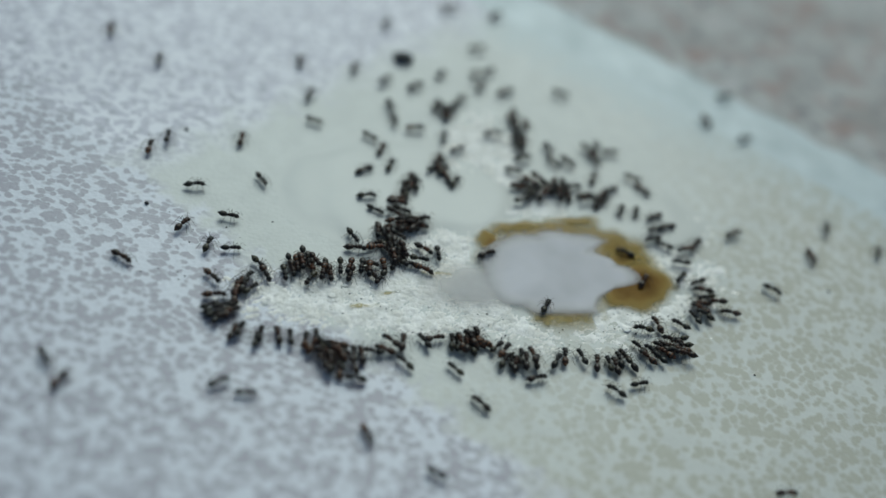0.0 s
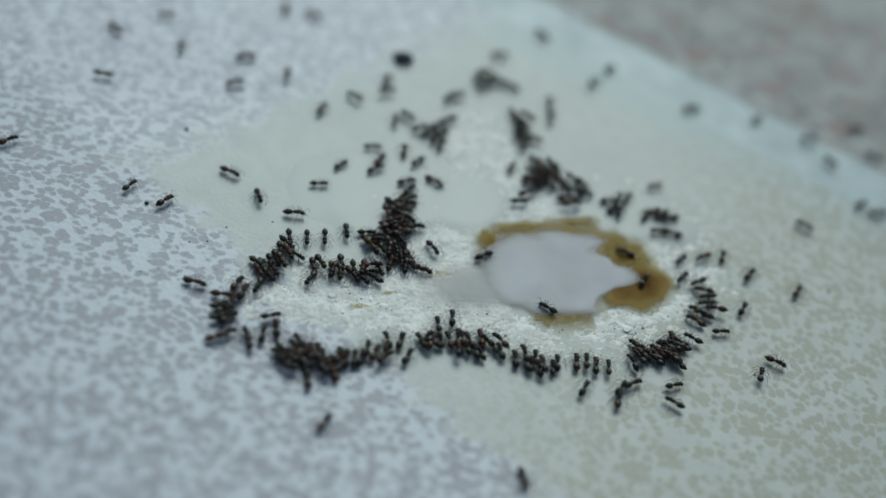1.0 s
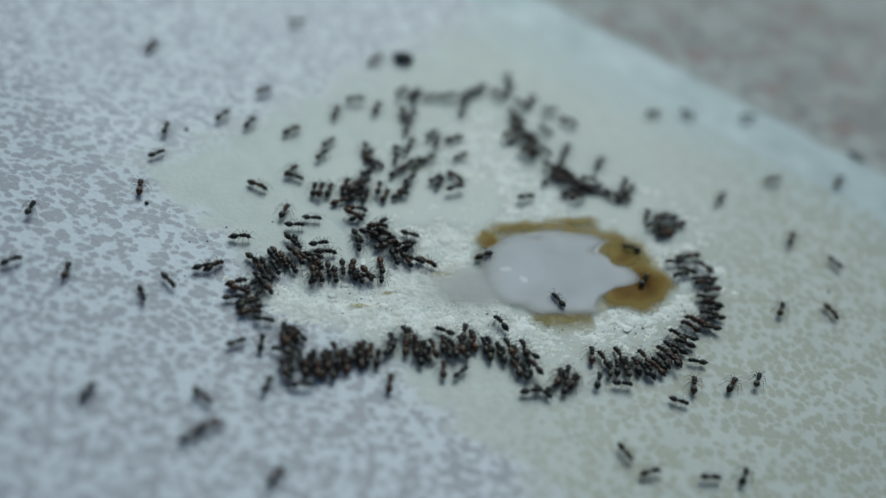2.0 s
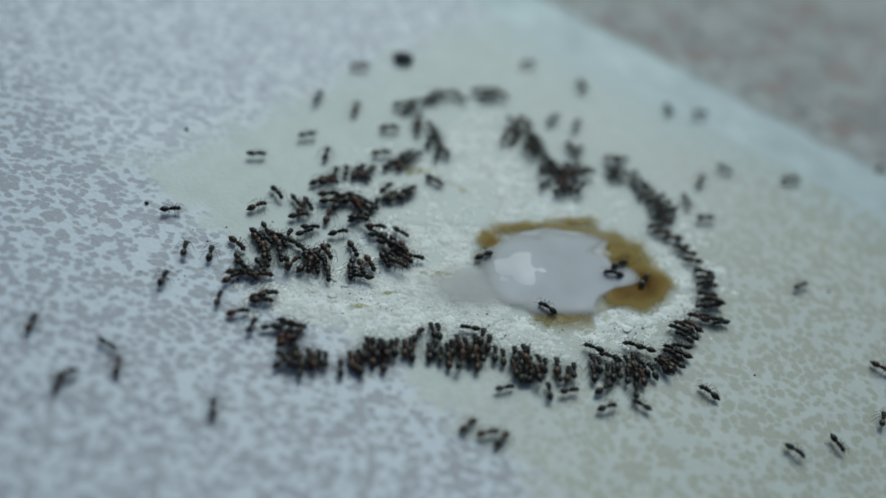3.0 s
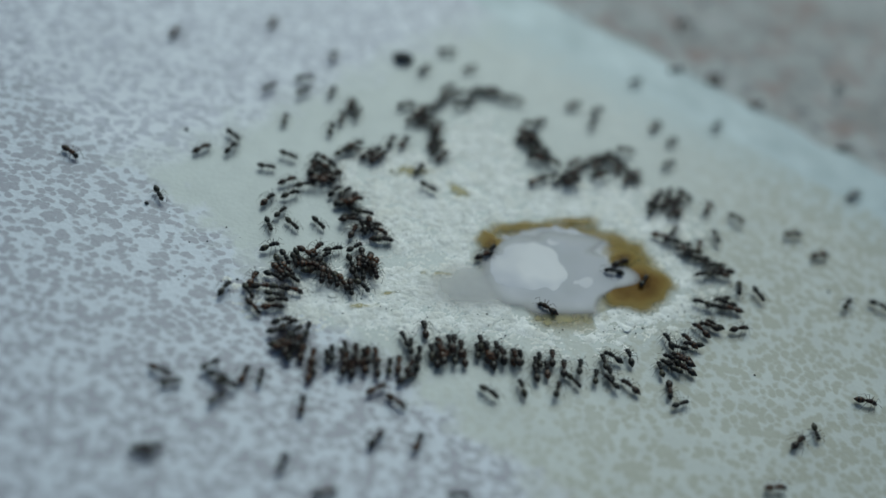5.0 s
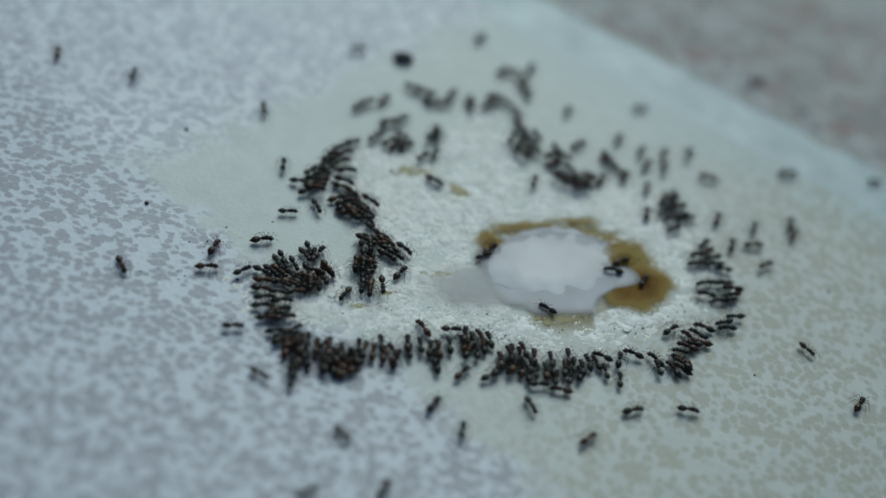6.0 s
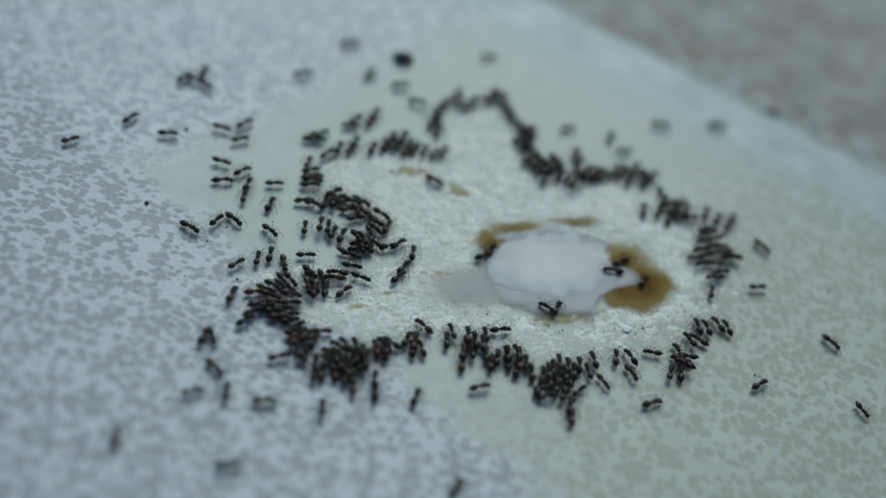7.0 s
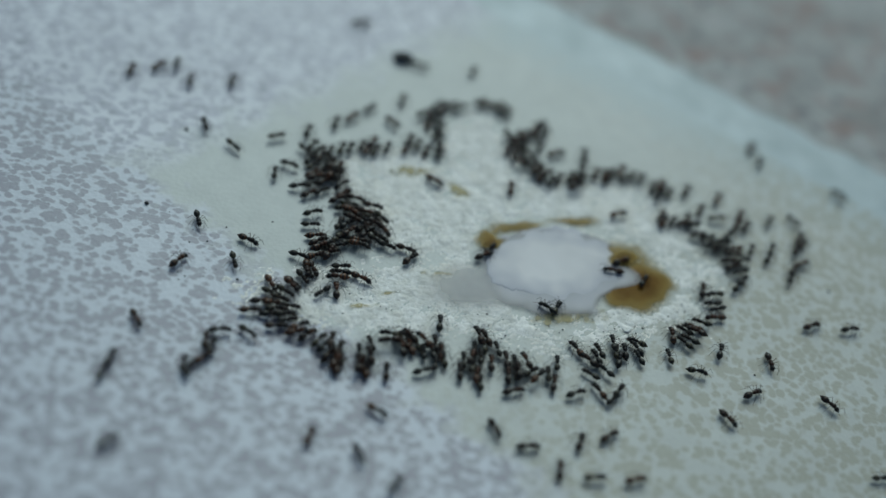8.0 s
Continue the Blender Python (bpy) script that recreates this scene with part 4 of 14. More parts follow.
    walk(ants[33], [(0, on(-19.4, -12.6, -66)), (0.5, on(-18.8, -12.2, -67)), (1, on(-22.0, -16.0, -96)), (1.5, on(-22.0, -16.0, -31)), (1.7, on(-21.7, -15.9, -50)), (2.8, on(-23.7, -13.4, -31)), (3, on(-24.8, -13.4, -31)), (3.5, on(-25.8, -13.7, 7)), (4, on(-23.5, -12.3, -58)), (4.5, on(-23.5, -12.3, 21)), (4.7, on(-23.0, -8.5, 63)), (5.25, on(-22.2, -8.9, 9)), (5.8, on(-21.4, -9.3, -51)), (6, on(-22.1, -13.4, -19)), (6.5, on(-22.2, -6.3, -41)), (7, on(-23.3, -5.9, -31)), (7.5, on(-18.1, -8.6, -31)), (8, on(-18.7, -0.3, 34))])
    walk(ants[34], [(0, on(-19.3, -10.4, -63)), (0.5, on(-18.6, -10.1, -59)), (1, on(-22.1, -12.4, -50)), (1.5, on(-21.5, -11.3, -51)), (1.7, on(-21.5, -11.3, -51)), (2.8, on(-23.0, -6.0, -20)), (3, on(-23.4, -7.4, -31)), (3.5, on(-22.7, -8.8, 21)), (4, on(-22.6, -7.1, 63)), (4.5, on(-21.8, -3.0, 96)), (4.6, on(-23.2, -3.6, 21)), (4.7, on(-24.7, -4.1, -59)), (5.8, on(-20.0, -8.3, -51)), (6, on(-20.3, -10.1, -51)), (6.5, on(-20.2, -9.4, -51)), (6.75, on(-21.8, -10.3, 26)), (7, on(-23.5, -11.2, 96)), (7.25, on(-22.3, -12.2, 26)), (7.5, on(-21.0, -13.0, -50)), (8, on(-18.4, -2.6, 21))])
    walk(ants[35], [(0, on(-18.3, -10.4, -67)), (0.5, on(-18.4, -8.7, -74)), (1, on(-19.9, -8.8, -51)), (1.5, on(-19.7, -8.2, -31)), (1.7, on(-20.2, -10.5, -59)), (2.8, on(-19.8, -9.3, -31)), (3, on(-21.7, -7.9, -51)), (3.5, on(-21.2, -12.5, -50)), (4, on(-20.0, -12.6, -51)), (4.5, on(-20.1, -12.1, -51)), (4.7, on(-19.4, -11.9, -41)), (5.8, on(-18.9, -12.3, -30)), (6, on(-18.0, -14.1, -6)), (6.5, on(-17.9, -16.0, 7)), (7, on(-18.9, -17.9, 7)), (7.5, on(-19.2, -18.1, 7)), (8, on(-19.2, -18.1, 7))])
    walk(ants[36], [(0, on(-17.9, -8.6, -67)), (0.5, on(-17.8, -8.0, -67)), (1, on(-20.5, -7.3, -31)), (1.5, on(-19.5, -7.5, -6)), (1.7, on(-19.9, -7.6, -42)), (2.8, on(-20.2, -2.1, 34)), (3, on(-18.8, -4.4, 47)), (3.5, on(-16.2, -8.0, 75)), (3.75, on(-16.6, -7.5, 24)), (4, on(-16.9, -7.1, -31)), (4.25, on(-17.2, -6.6, 28)), (4.5, on(-17.5, -6.2, 84)), (4.7, on(-13.2, -4.5, 83)), (5.25, on(-11.3, -5.3, 10)), (5.8, on(-9.6, -6.0, -69)), (6, on(-9.6, -6.0, -69)), (6.5, on(-11.1, -4.9, -32)), (7, on(-10.7, -4.7, 21)), (7.5, on(-12.5, -7.1, 21)), (8, on(-12.3, -3.1, 21))])
    walk(ants[37], [(0, on(-16.2, -10.2, -71)), (0.5, on(-16.6, -10.8, -60)), (1, on(-16.1, -10.1, -67)), (1.5, on(-16.1, -10.1, -67)), (1.7, on(-16.2, -9.6, -67)), (2.8, on(-14.9, -9.7, -42)), (3, on(-17.0, -9.4, -52)), (3.5, on(-16.0, -11.7, 33)), (4, on(-15.5, -12.1, -42)), (4.5, on(-17.8, -15.0, -7)), (4.7, on(-17.8, -15.0, -7)), (5.8, on(-17.0, -15.2, 21)), (6, on(-17.0, -15.2, 21)), (6.5, on(-13.6, -15.5, 98)), (7, on(-13.7, -21.6, 55)), (7.5, on(-11.1, -21.6, 54)), (8, on(-12.2, -13.0, 105))])
    walk(ants[38], [(0, on(-15.9, -12.4, -105)), (0.5, on(-15.7, -12.3, -105)), (1, on(-15.9, -12.4, -105)), (1.5, on(-15.9, -12.4, -105)), (1.7, on(-15.9, -12.4, -105)), (2.8, on(-13.9, -10.9, -71)), (3, on(-13.9, -10.9, -71)), (3.5, on(-13.1, -11.2, -52)), (4, on(-13.5, -11.2, -68)), (4.5, on(-14.0, -10.4, -68)), (4.7, on(-12.4, -10.9, -75)), (5.8, on(-13.9, -12.5, -31)), (6, on(-10.9, -13.5, -107)), (6.5, on(-11.0, -13.7, -107)), (6.75, on(-11.0, -13.4, -22)), (7, on(-11.1, -13.0, 60)), (7.5, on(-11.1, -12.5, 33)), (8, on(-14.1, -5.4, 34))])
    walk(ants[39], kept(39, [(0, on(-14.5, -9.5, -68)), (0.5, on(-14.1, -9.9, -75)), (1, on(-13.7, -9.8, -72)), (1.5, on(-14.6, -9.6, -68)), (1.7, on(-14.5, -10.1, -68)), (2.8, on(-12.7, -9.3, -68)), (3, on(-14.8, -9.1, -68)), (3.5, on(-13.5, -9.6, -68)), (4, on(-14.9, -8.5, -52)), (4.5, on(-14.8, -9.1, -60)), (4.7, on(-14.3, -9.4, -52)), (5.8, on(-14.4, -10.5, -31)), (6, on(-14.0, -10.4, -31)), (6.5, on(-14.3, -11.0, -31)), (7, on(-14.5, -11.7, -60)), (7.5, on(-14.6, -11.2, -31)), (7.75, on(-14.9, -8.2, 15)), (8, on(-15.3, -5.4, 57))]))
    walk(ants[40], kept(40, [(0, on(-13.7, -10.5, -68)), (0.5, on(-12.5, -8.7, -68)), (1, on(-12.5, -9.9, -75)), (1.5, on(-13.9, -10.9, -75)), (1.7, on(-15.3, -11.5, -52)), (2.8, on(-13.3, -10.1, -68)), (3, on(-15.7, -10.0, -67)), (3.25, on(-15.3, -10.1, 2)), (3.5, on(-14.8, -10.2, 65)), (3.75, on(-14.9, -9.9, 10)), (4, on(-14.9, -9.7, -52)), (4.5, on(-15.3, -9.9, -52)), (4.7, on(-13.5, -10.7, -68)), (5.8, on(-14.8, -11.8, -52)), (6, on(-14.9, -12.9, -60)), (6.5, on(-15.1, -13.5, -51)), (7, on(-15.1, -13.5, -51)), (7.5, on(-15.2, -13.0, -51)), (8, on(-16.0, -10.6, -52))]))
    walk(ants[41], kept(41, [(0, on(-12.7, -8.9, -75)), (0.5, on(-12.2, -7.6, -68)), (1, on(-10.9, -8.7, -69)), (1.5, on(-12.7, -9.3, -72)), (1.7, on(-12.7, -9.3, -72)), (2.8, on(-10.7, -8.1, -53)), (3, on(-15.7, -8.3, -31)), (3.5, on(-14.3, -11.0, -31)), (4, on(-15.5, -11.0, -52)), (4.5, on(-15.7, -11.1, -52)), (4.6, on(-15.9, -10.8, -1)), (4.7, on(-16.0, -10.6, 46)), (5.8, on(-16.3, -13.4, -30)), (6, on(-16.5, -14.0, -19)), (6.5, on(-16.3, -13.4, -30)), (7, on(-17.1, -17.3, 19)), (7.5, on(-17.0, -17.8, 7)), (8, on(-18.3, -15.7, -19))]))
    walk(ants[42], [(0, on(-11.1, -9.6, -90)), (0.5, on(-11.1, -9.6, -90)), (1, on(-10.7, -9.7, -42)), (1.5, on(-11.0, -9.3, -61)), (1.7, on(-11.0, -9.3, -61)), (2.8, on(-9.6, -7.7, -61)), (3, on(-11.8, -5.1, -52)), (3.5, on(-13.3, -6.8, 21)), (4, on(-13.2, -4.5, 46)), (4.5, on(-15.0, -3.6, 7)), (4.7, on(-9.9, -1.2, 21)), (5.8, on(-7.5, -4.6, 7)), (6, on(-7.1, -4.6, -21)), (6.5, on(-8.6, -3.4, -53)), (7, on(-9.1, -3.0, -32)), (7.5, on(-9.2, -2.4, -21)), (8, on(-9.9, -1.0, -21))])
    walk(ants[43], kept(43, [(0, on(-10.0, -7.8, -83)), (0.5, on(-10.8, -5.3, -106)), (0.75, on(-9.7, -6.9, -43)), (1, on(-8.7, -8.5, 21)), (1.5, on(-8.8, -9.6, -6)), (1.7, on(-10.2, -10.0, -31)), (2.8, on(-8.7, -8.5, -69)), (3, on(-11.1, -8.3, -69)), (3.5, on(-11.6, -7.3, -7)), (4, on(-13.2, -7.4, -20)), (4.5, on(-15.6, -7.7, -52)), (4.6, on(-15.2, -7.9, -1)), (4.7, on(-15.0, -8.0, 46)), (5.8, on(-16.2, -8.0, 75)), (5.9, on(-12.7, -9.6, -1)), (6, on(-9.1, -11.3, -84)), (6.5, on(-10.1, -10.5, -69)), (6.75, on(-11.5, -10.4, -118)), (7, on(-12.9, -10.2, -166)), (7.5, on(-12.5, -9.9, -166)), (8, on(-12.5, -9.9, -166))]))
    walk(ants[44], [(0, on(-9.0, -6.9, 7)), (0.5, on(-8.2, -7.1, -62)), (1, on(-7.6, -7.5, -52)), (1.5, on(-7.0, -8.9, -84)), (1.7, on(-7.0, -8.9, -84)), (2.8, on(-6.6, -7.1, -70)), (2.87, on(-3.9, -9.9, -126)), (2.93, on(-1.3, -12.7, -182)), (3, on(1.4, -15.5, -243)), (3.5, on(1.4, -15.6, -251)), (3.67, on(-2.0, -13.2, -309)), (3.83, on(-5.3, -10.8, -367)), (4, on(-8.7, -8.5, -429)), (4.5, on(-8.8, -7.9, -429)), (4.7, on(-8.8, -7.9, -429)), (5.8, on(-8.8, -9.6, -444)), (5.9, on(-1.4, -12.3, -521)), (6, on(5.9, -15.2, -604)), (6.5, on(6.3, -15.0, -594)), (7, on(6.0, -16.2, -620)), (7.5, on(6.0, -15.7, -620)), (8, on(7.3, -16.7, -620))])
    walk(ants[45], [(0, on(-8.2, -8.8, -38)), (0.5, on(-8.9, -9.1, -43)), (1, on(-9.5, -9.9, -31)), (1.5, on(-10.2, -10.0, -31)), (1.7, on(-13.5, -10.7, -72)), (2.8, on(-10.7, -9.7, -53)), (3, on(-11.2, -9.4, -76)), (3.5, on(-12.5, -9.9, -75)), (4, on(-12.1, -10.3, -68)), (4.25, on(-12.3, -10.1, 1)), (4.5, on(-12.5, -9.9, 65)), (4.6, on(-11.4, -10.5, 14)), (4.7, on(-10.3, -11.2, -42)), (5.8, on(-11.2, -13.1, -107)), (5.9, on(-6.3, -15.9, -179)), (6, on(-1.3, -18.7, -258)), (6.5, on(-1.1, -20.1, -211)), (7, on(-4.1, -20.1, -222)), (7.5, on(-3.0, -18.0, -173)), (7.75, on(-3.9, -10.3, -93)), (8, on(-4.8, -2.5, -7))])
    walk(ants[46], [(0, on(-7.1, -9.0, -107)), (0.5, on(-7.2, -7.9, -32)), (0.75, on(-7.7, -8.5, -118)), (1, on(-8.0, -9.3, -200)), (1.5, on(-9.2, -9.5, -173)), (1.7, on(-9.2, -9.5, -173)), (2.8, on(-9.5, -9.7, -173)), (3, on(-9.5, -9.7, -173)), (3.5, on(-10.1, -8.9, -173)), (3.75, on(-10.8, -8.9, -105)), (4, on(-11.6, -9.0, -31)), (4.5, on(-11.5, -7.8, -53)), (4.7, on(-11.5, -7.8, -53)), (5.8, on(-10.7, -8.1, -83)), (6, on(-8.8, -9.6, -84)), (6.5, on(-9.1, -9.7, -84)), (7, on(-9.5, -9.9, -6)), (7.5, on(-8.7, -10.1, -20)), (8, on(-9.2, -2.4, -21))])
    walk(ants[47], [(0, on(-7.1, -6.8, -70)), (0.5, on(-6.3, -6.5, -53)), (1, on(-6.4, -5.9, -92)), (1.5, on(-6.8, -7.7, -70)), (1.7, on(-7.1, -6.8, -70)), (2.8, on(-8.7, -6.8, -69)), (3, on(-9.0, -6.9, -52)), (3.5, on(-10.1, -7.3, -32)), (4, on(-13.7, -8.7, -42)), (4.5, on(-13.5, -9.6, -68)), (4.7, on(-11.5, -11.1, -60)), (5.8, on(-12.4, -12.0, -31)), (5.9, on(-6.2, -13.8, 53)), (6, on(0.1, -15.5, 137)), (6.5, on(0.3, -17.6, 149)), (7, on(0.1, -15.2, 149)), (7.5, on(2.6, -17.9, 109)), (8, on(3.2, -18.6, 101))])
    walk(ants[48], [(0, on(-9.1, -0.1, -53)), (0.25, on(-9.1, -0.1, 4)), (0.5, on(-9.0, -0.1, 56)), (1, on(-8.5, -0.4, 65)), (1.5, on(-19.3, 1.9, 84)), (1.7, on(-15.3, 5.9, 83)), (2.25, on(-15.2, 5.3, 39)), (2.8, on(-15.0, 4.8, -7)), (3, on(-15.8, 2.6, 67)), (3.5, on(-16.5, 2.3, 84)), (4, on(-18.4, 3.2, 98)), (4.5, on(-17.6, 3.7, 58)), (4.7, on(-17.2, 5.1, 67)), (5.8, on(-16.1, 3.8, 35)), (6, on(-13.9, 3.4, -21)), (6.5, on(-15.2, 5.3, -7)), (7, on(-14.0, 3.9, -7)), (7.5, on(-14.3, 5.1, 22)), (8, on(-16.3, 6.7, 58))])
    walk(ants[49], kept(49, [(0, on(-8.1, -0.9, -62)), (0.5, on(-7.9, -0.9, 7)), (1, on(-9.5, -1.5, 34)), (1.5, on(-9.9, -1.0, 7)), (1.7, on(-9.9, -1.0, 7)), (2.8, on(-11.0, 1.5, 21)), (3, on(-12.2, 1.7, 21)), (3.5, on(-10.7, 0.5, 21)), (4, on(-10.4, 0.8, 21)), (4.5, on(-13.5, 1.7, 34)), (4.7, on(-13.7, 1.3, 34)), (5.8, on(-13.2, 0.7, 21)), (6, on(-10.0, -2.2, -7)), (6.5, on(-10.2, -1.7, -32)), (7, on(-10.8, -2.5, -32)), (7.5, on(-12.3, -4.8, -7)), (8, on(-12.0, 1.1, -7))]))
    walk(ants[50], kept(50, [(0, on(-9.1, -3.0, 46)), (0.5, on(-9.2, -2.4, 7)), (1, on(-8.6, -3.4, -21)), (1.5, on(-12.9, -0.4, -43)), (1.7, on(-13.3, 1.2, 7)), (2.8, on(-11.9, 3.6, -7)), (3, on(-12.2, 3.5, -33)), (3.5, on(-11.4, 1.4, 34)), (4, on(-13.5, 1.7, 7)), (4.5, on(-16.2, 4.3, 84)), (4.7, on(-14.7, 5.0, 90)), (5.25, on(-14.3, 4.1, 36)), (5.8, on(-13.9, 3.4, -21)), (6, on(-12.7, 2.0, -21)), (6.5, on(-14.0, 3.9, 22)), (7, on(-12.0, 2.3, -33)), (7.5, on(-12.2, 1.7, 21)), (8, on(-13.2, 2.5, 7))]))
    walk(ants[51], [(0, on(-7.3, -2.3, -70)), (0.5, on(-7.3, -0.6, -62)), (1, on(-7.3, -0.6, -21)), (1.5, on(-7.6, -0.7, 21)), (1.7, on(-8.6, 0.0, 82)), (2.25, on(-9.6, 2.1, 21)), (2.8, on(-10.7, 4.1, -44)), (2.9, on(-10.7, 4.3, 22)), (3, on(-10.9, 4.5, 82)), (3.5, on(-8.9, 3.5, 21)), (4, on(-14.9, 2.4, -21)), (4.25, on(-15.2, 2.9, 25)), (4.5, on(-15.5, 3.4, 67)), (4.7, on(-15.5, 3.4, 47)), (5.8, on(-11.8, 1.2, 21)), (6, on(-11.8, 1.2, 21)), (6.5, on(-13.1, 1.9, 21)), (7, on(-12.8, 0.8, 34)), (7.5, on(-11.9, -1.8, 21)), (8, on(-13.3, 1.2, 21))])
    walk(ants[52], [(0, on(-7.2, 1.2, 21)), (0.5, on(-7.3, 1.8, -53)), (1, on(-7.1, 2.4, 21)), (1.5, on(-17.8, 2.5, -32)), (1.6, on(-16.7, 3.2, 14)), (1.7, on(-15.7, 3.9, 58)), (2.25, on(-15.6, 2.7, 5)), (2.8, on(-15.4, 1.6, -52)), (2.9, on(-16.1, 0.7, 22)), (3, on(-16.7, -0.1, 91)), (3.5, on(-12.8, -2.7, 14)), (4, on(-13.0, -3.4, 66)), (4.5, on(-17.4, 2.6, 84)), (4.7, on(-16.2, 4.3, 58)), (5.8, on(-13.9, 1.6, 21)), (6, on(-13.9, 1.6, 21)), (6.5, on(-14.1, 2.7, 22)), (7, on(-14.0, 2.2, 21)), (7.5, on(-14.4, 2.0, 34)), (8, on(-15.6, 5.1, 58))])
    walk(ants[53], [(0, on(-6.3, 2.7, 56)), (0.25, on(-6.3, 2.7, 8)), (0.5, on(-6.3, 2.7, -45)), (1, on(-6.0, 3.5, -20)), (1.5, on(-13.6, 7.8, -53)), (1.7, on(-13.5, 7.2, -53)), (2.8, on(-11.8, 4.8, -33)), (3, on(-11.6, 4.2, -21)), (3.5, on(-11.7, 6.1, -53)), (3.75, on(-13.0, 5.8, 25)), (4, on(-14.4, 5.4, 97)), (4.5, on(-15.4, 6.5, 91)), (4.7, on(-7.1, 17.6, 82)), (5.8, on(-5.7, -2.3, 7)), (6, on(-5.1, -2.6, -33)), (6.25, on(-4.4, -2.6, 32)), (6.5, on(-3.8, -2.5, 95)), (7, on(-3.9, -2.8, 95)), (7.5, on(3.8, -15.9, 101)), (8, on(2.1, -14.0, 97))])
    walk(ants[54], [(0, on(-4.8, 3.9, 7)), (0.5, on(-5.2, 3.8, 7)), (1, on(-6.5, 3.9, -7)), (1.5, on(-12.7, 5.7, -7)), (1.6, on(-12.7, 5.7, 38)), (1.7, on(-12.7, 5.7, 83)), (2.8, on(-12.6, 5.1, 83)), (3, on(-13.2, 4.2, 83)), (3.5, on(-12.2, 2.8, 83)), (4, on(-12.8, 2.6, 47)), (4.5, on(-15.6, 5.1, 91)), (4.7, on(-15.7, 5.7, 83)), (5.8, on(-15.0, 4.8, 22)), (6, on(-15.0, 4.8, 22)), (6.5, on(-15.3, 7.6, 22)), (7, on(-15.2, 3.5, 35)), (7.5, on(-14.3, 3.2, 22)), (8, on(-14.3, 3.2, 7))])
    walk(ants[55], kept(55, [(0, on(-4.0, 2.4, 21)), (0.5, on(-4.2, 2.4, 21)), (1, on(-6.0, 0.5, 56)), (1.5, on(-8.6, 0.0, 82)), (1.7, on(-10.1, 6.7, 89)), (2.8, on(-9.3, 7.0, 57)), (3, on(-9.3, 7.0, 57)), (3.5, on(-9.3, 7.0, 57)), (4, on(-17.9, 9.3, 68)), (4.5, on(-18.9, 10.2, 84)), (4.7, on(-13.1, 16.2, 83)), (5.25, on(-12.9, 10.1, 27)), (5.8, on(-12.7, 3.8, -33)), (6, on(-12.7, 3.8, -33)), (6.5, on(-13.1, 5.6, -33)), (7, on(-10.6, 1.7, -33)), (7.5, on(-9.8, 2.0, -7)), (8, on(-11.6, 2.5, -7))]))
    walk(ants[56], [(0, on(-6.5, -0.3, -21)), (0.5, on(-6.5, -0.3, -53)), (1, on(-6.1, -1.9, -70)), (1.25, on(-7.0, -1.7, -10)), (1.5, on(-7.8, -1.4, 46)), (1.7, on(-7.8, -1.4, 46)), (2.8, on(-7.1, -2.8, 21)), (3, on(-7.6, -2.4, 7)), (3.5, on(-7.5, -1.2, 46)), (4, on(-7.8, 0.3, 46)), (4.5, on(-14.4, 5.6, 94)), (4.6, on(-9.1, 9.2, 37)), (4.7, on(-3.7, 12.7, -21)), (5.8, on(-7.3, -2.3, -7)), (6, on(-6.0, -4.2, -21)), (6.5, on(-6.6, -3.2, -7)), (7, on(-7.1, -2.8, 33)), (7.5, on(-7.0, -3.4, 21)), (8, on(-7.5, -2.9, -7))])
    walk(ants[57], kept(57, [(0, on(-5.3, -2.8, -78)), (0.5, on(-5.5, -1.1, -70)), (1, on(-5.0, -3.2, -70)), (1.25, on(-5.3, -2.4, -5)), (1.5, on(-5.4, -1.6, 56)), (1.7, on(-5.4, -1.6, 56)), (2.25, on(-5.6, -1.7, 3)), (2.8, on(-5.8, -1.7, -53)), (3, on(-6.5, -2.0, -53)), (3.5, on(-7.0, -3.4, -44)), (4, on(-8.2, -3.2, 21)), (4.25, on(-8.6, -4.3, -24)), (4.5, on(-9.0, -5.2, -69)), (4.7, on(-9.1, -6.4, -76)), (5.8, on(-8.7, -6.3, -69)), (6, on(-8.7, -6.3, -69)), (6.5, on(-10.2, -3.5, -52)), (7, on(-10.9, -3.7, 21)), (7.5, on(-11.7, -4.0, 34)), (8, on(-11.4, -0.4, 57))]))
    walk(ants[58], kept(58, [(0, on(-6.6, -3.7, -70)), (0.25, on(-7.3, -2.9, -24)), (0.5, on(-8.1, -2.1, 21)), (1, on(-7.3, -2.3, -53)), (1.5, on(-9.4, -2.0, -32)), (1.7, on(-9.4, -2.0, -32)), (2.8, on(-6.8, -4.4, -32)), (3, on(-6.8, -4.4, -32)), (3.5, on(-7.5, -4.6, -53)), (4, on(-7.9, -6.5, -99)), (4.5, on(-9.1, -6.4, -76)), (4.7, on(-9.4, -8.6, -76)), (5.8, on(-9.6, -9.3, -76)), (6, on(-8.0, -10.9, -84)), (6.5, on(-8.7, -11.7, -84)), (6.75, on(-8.1, -16.5, -160)), (7, on(-7.5, -21.4, -240)), (7.5, on(-5.6, -21.7, -221)), (8, on(-3.8, -18.1, -173))]))
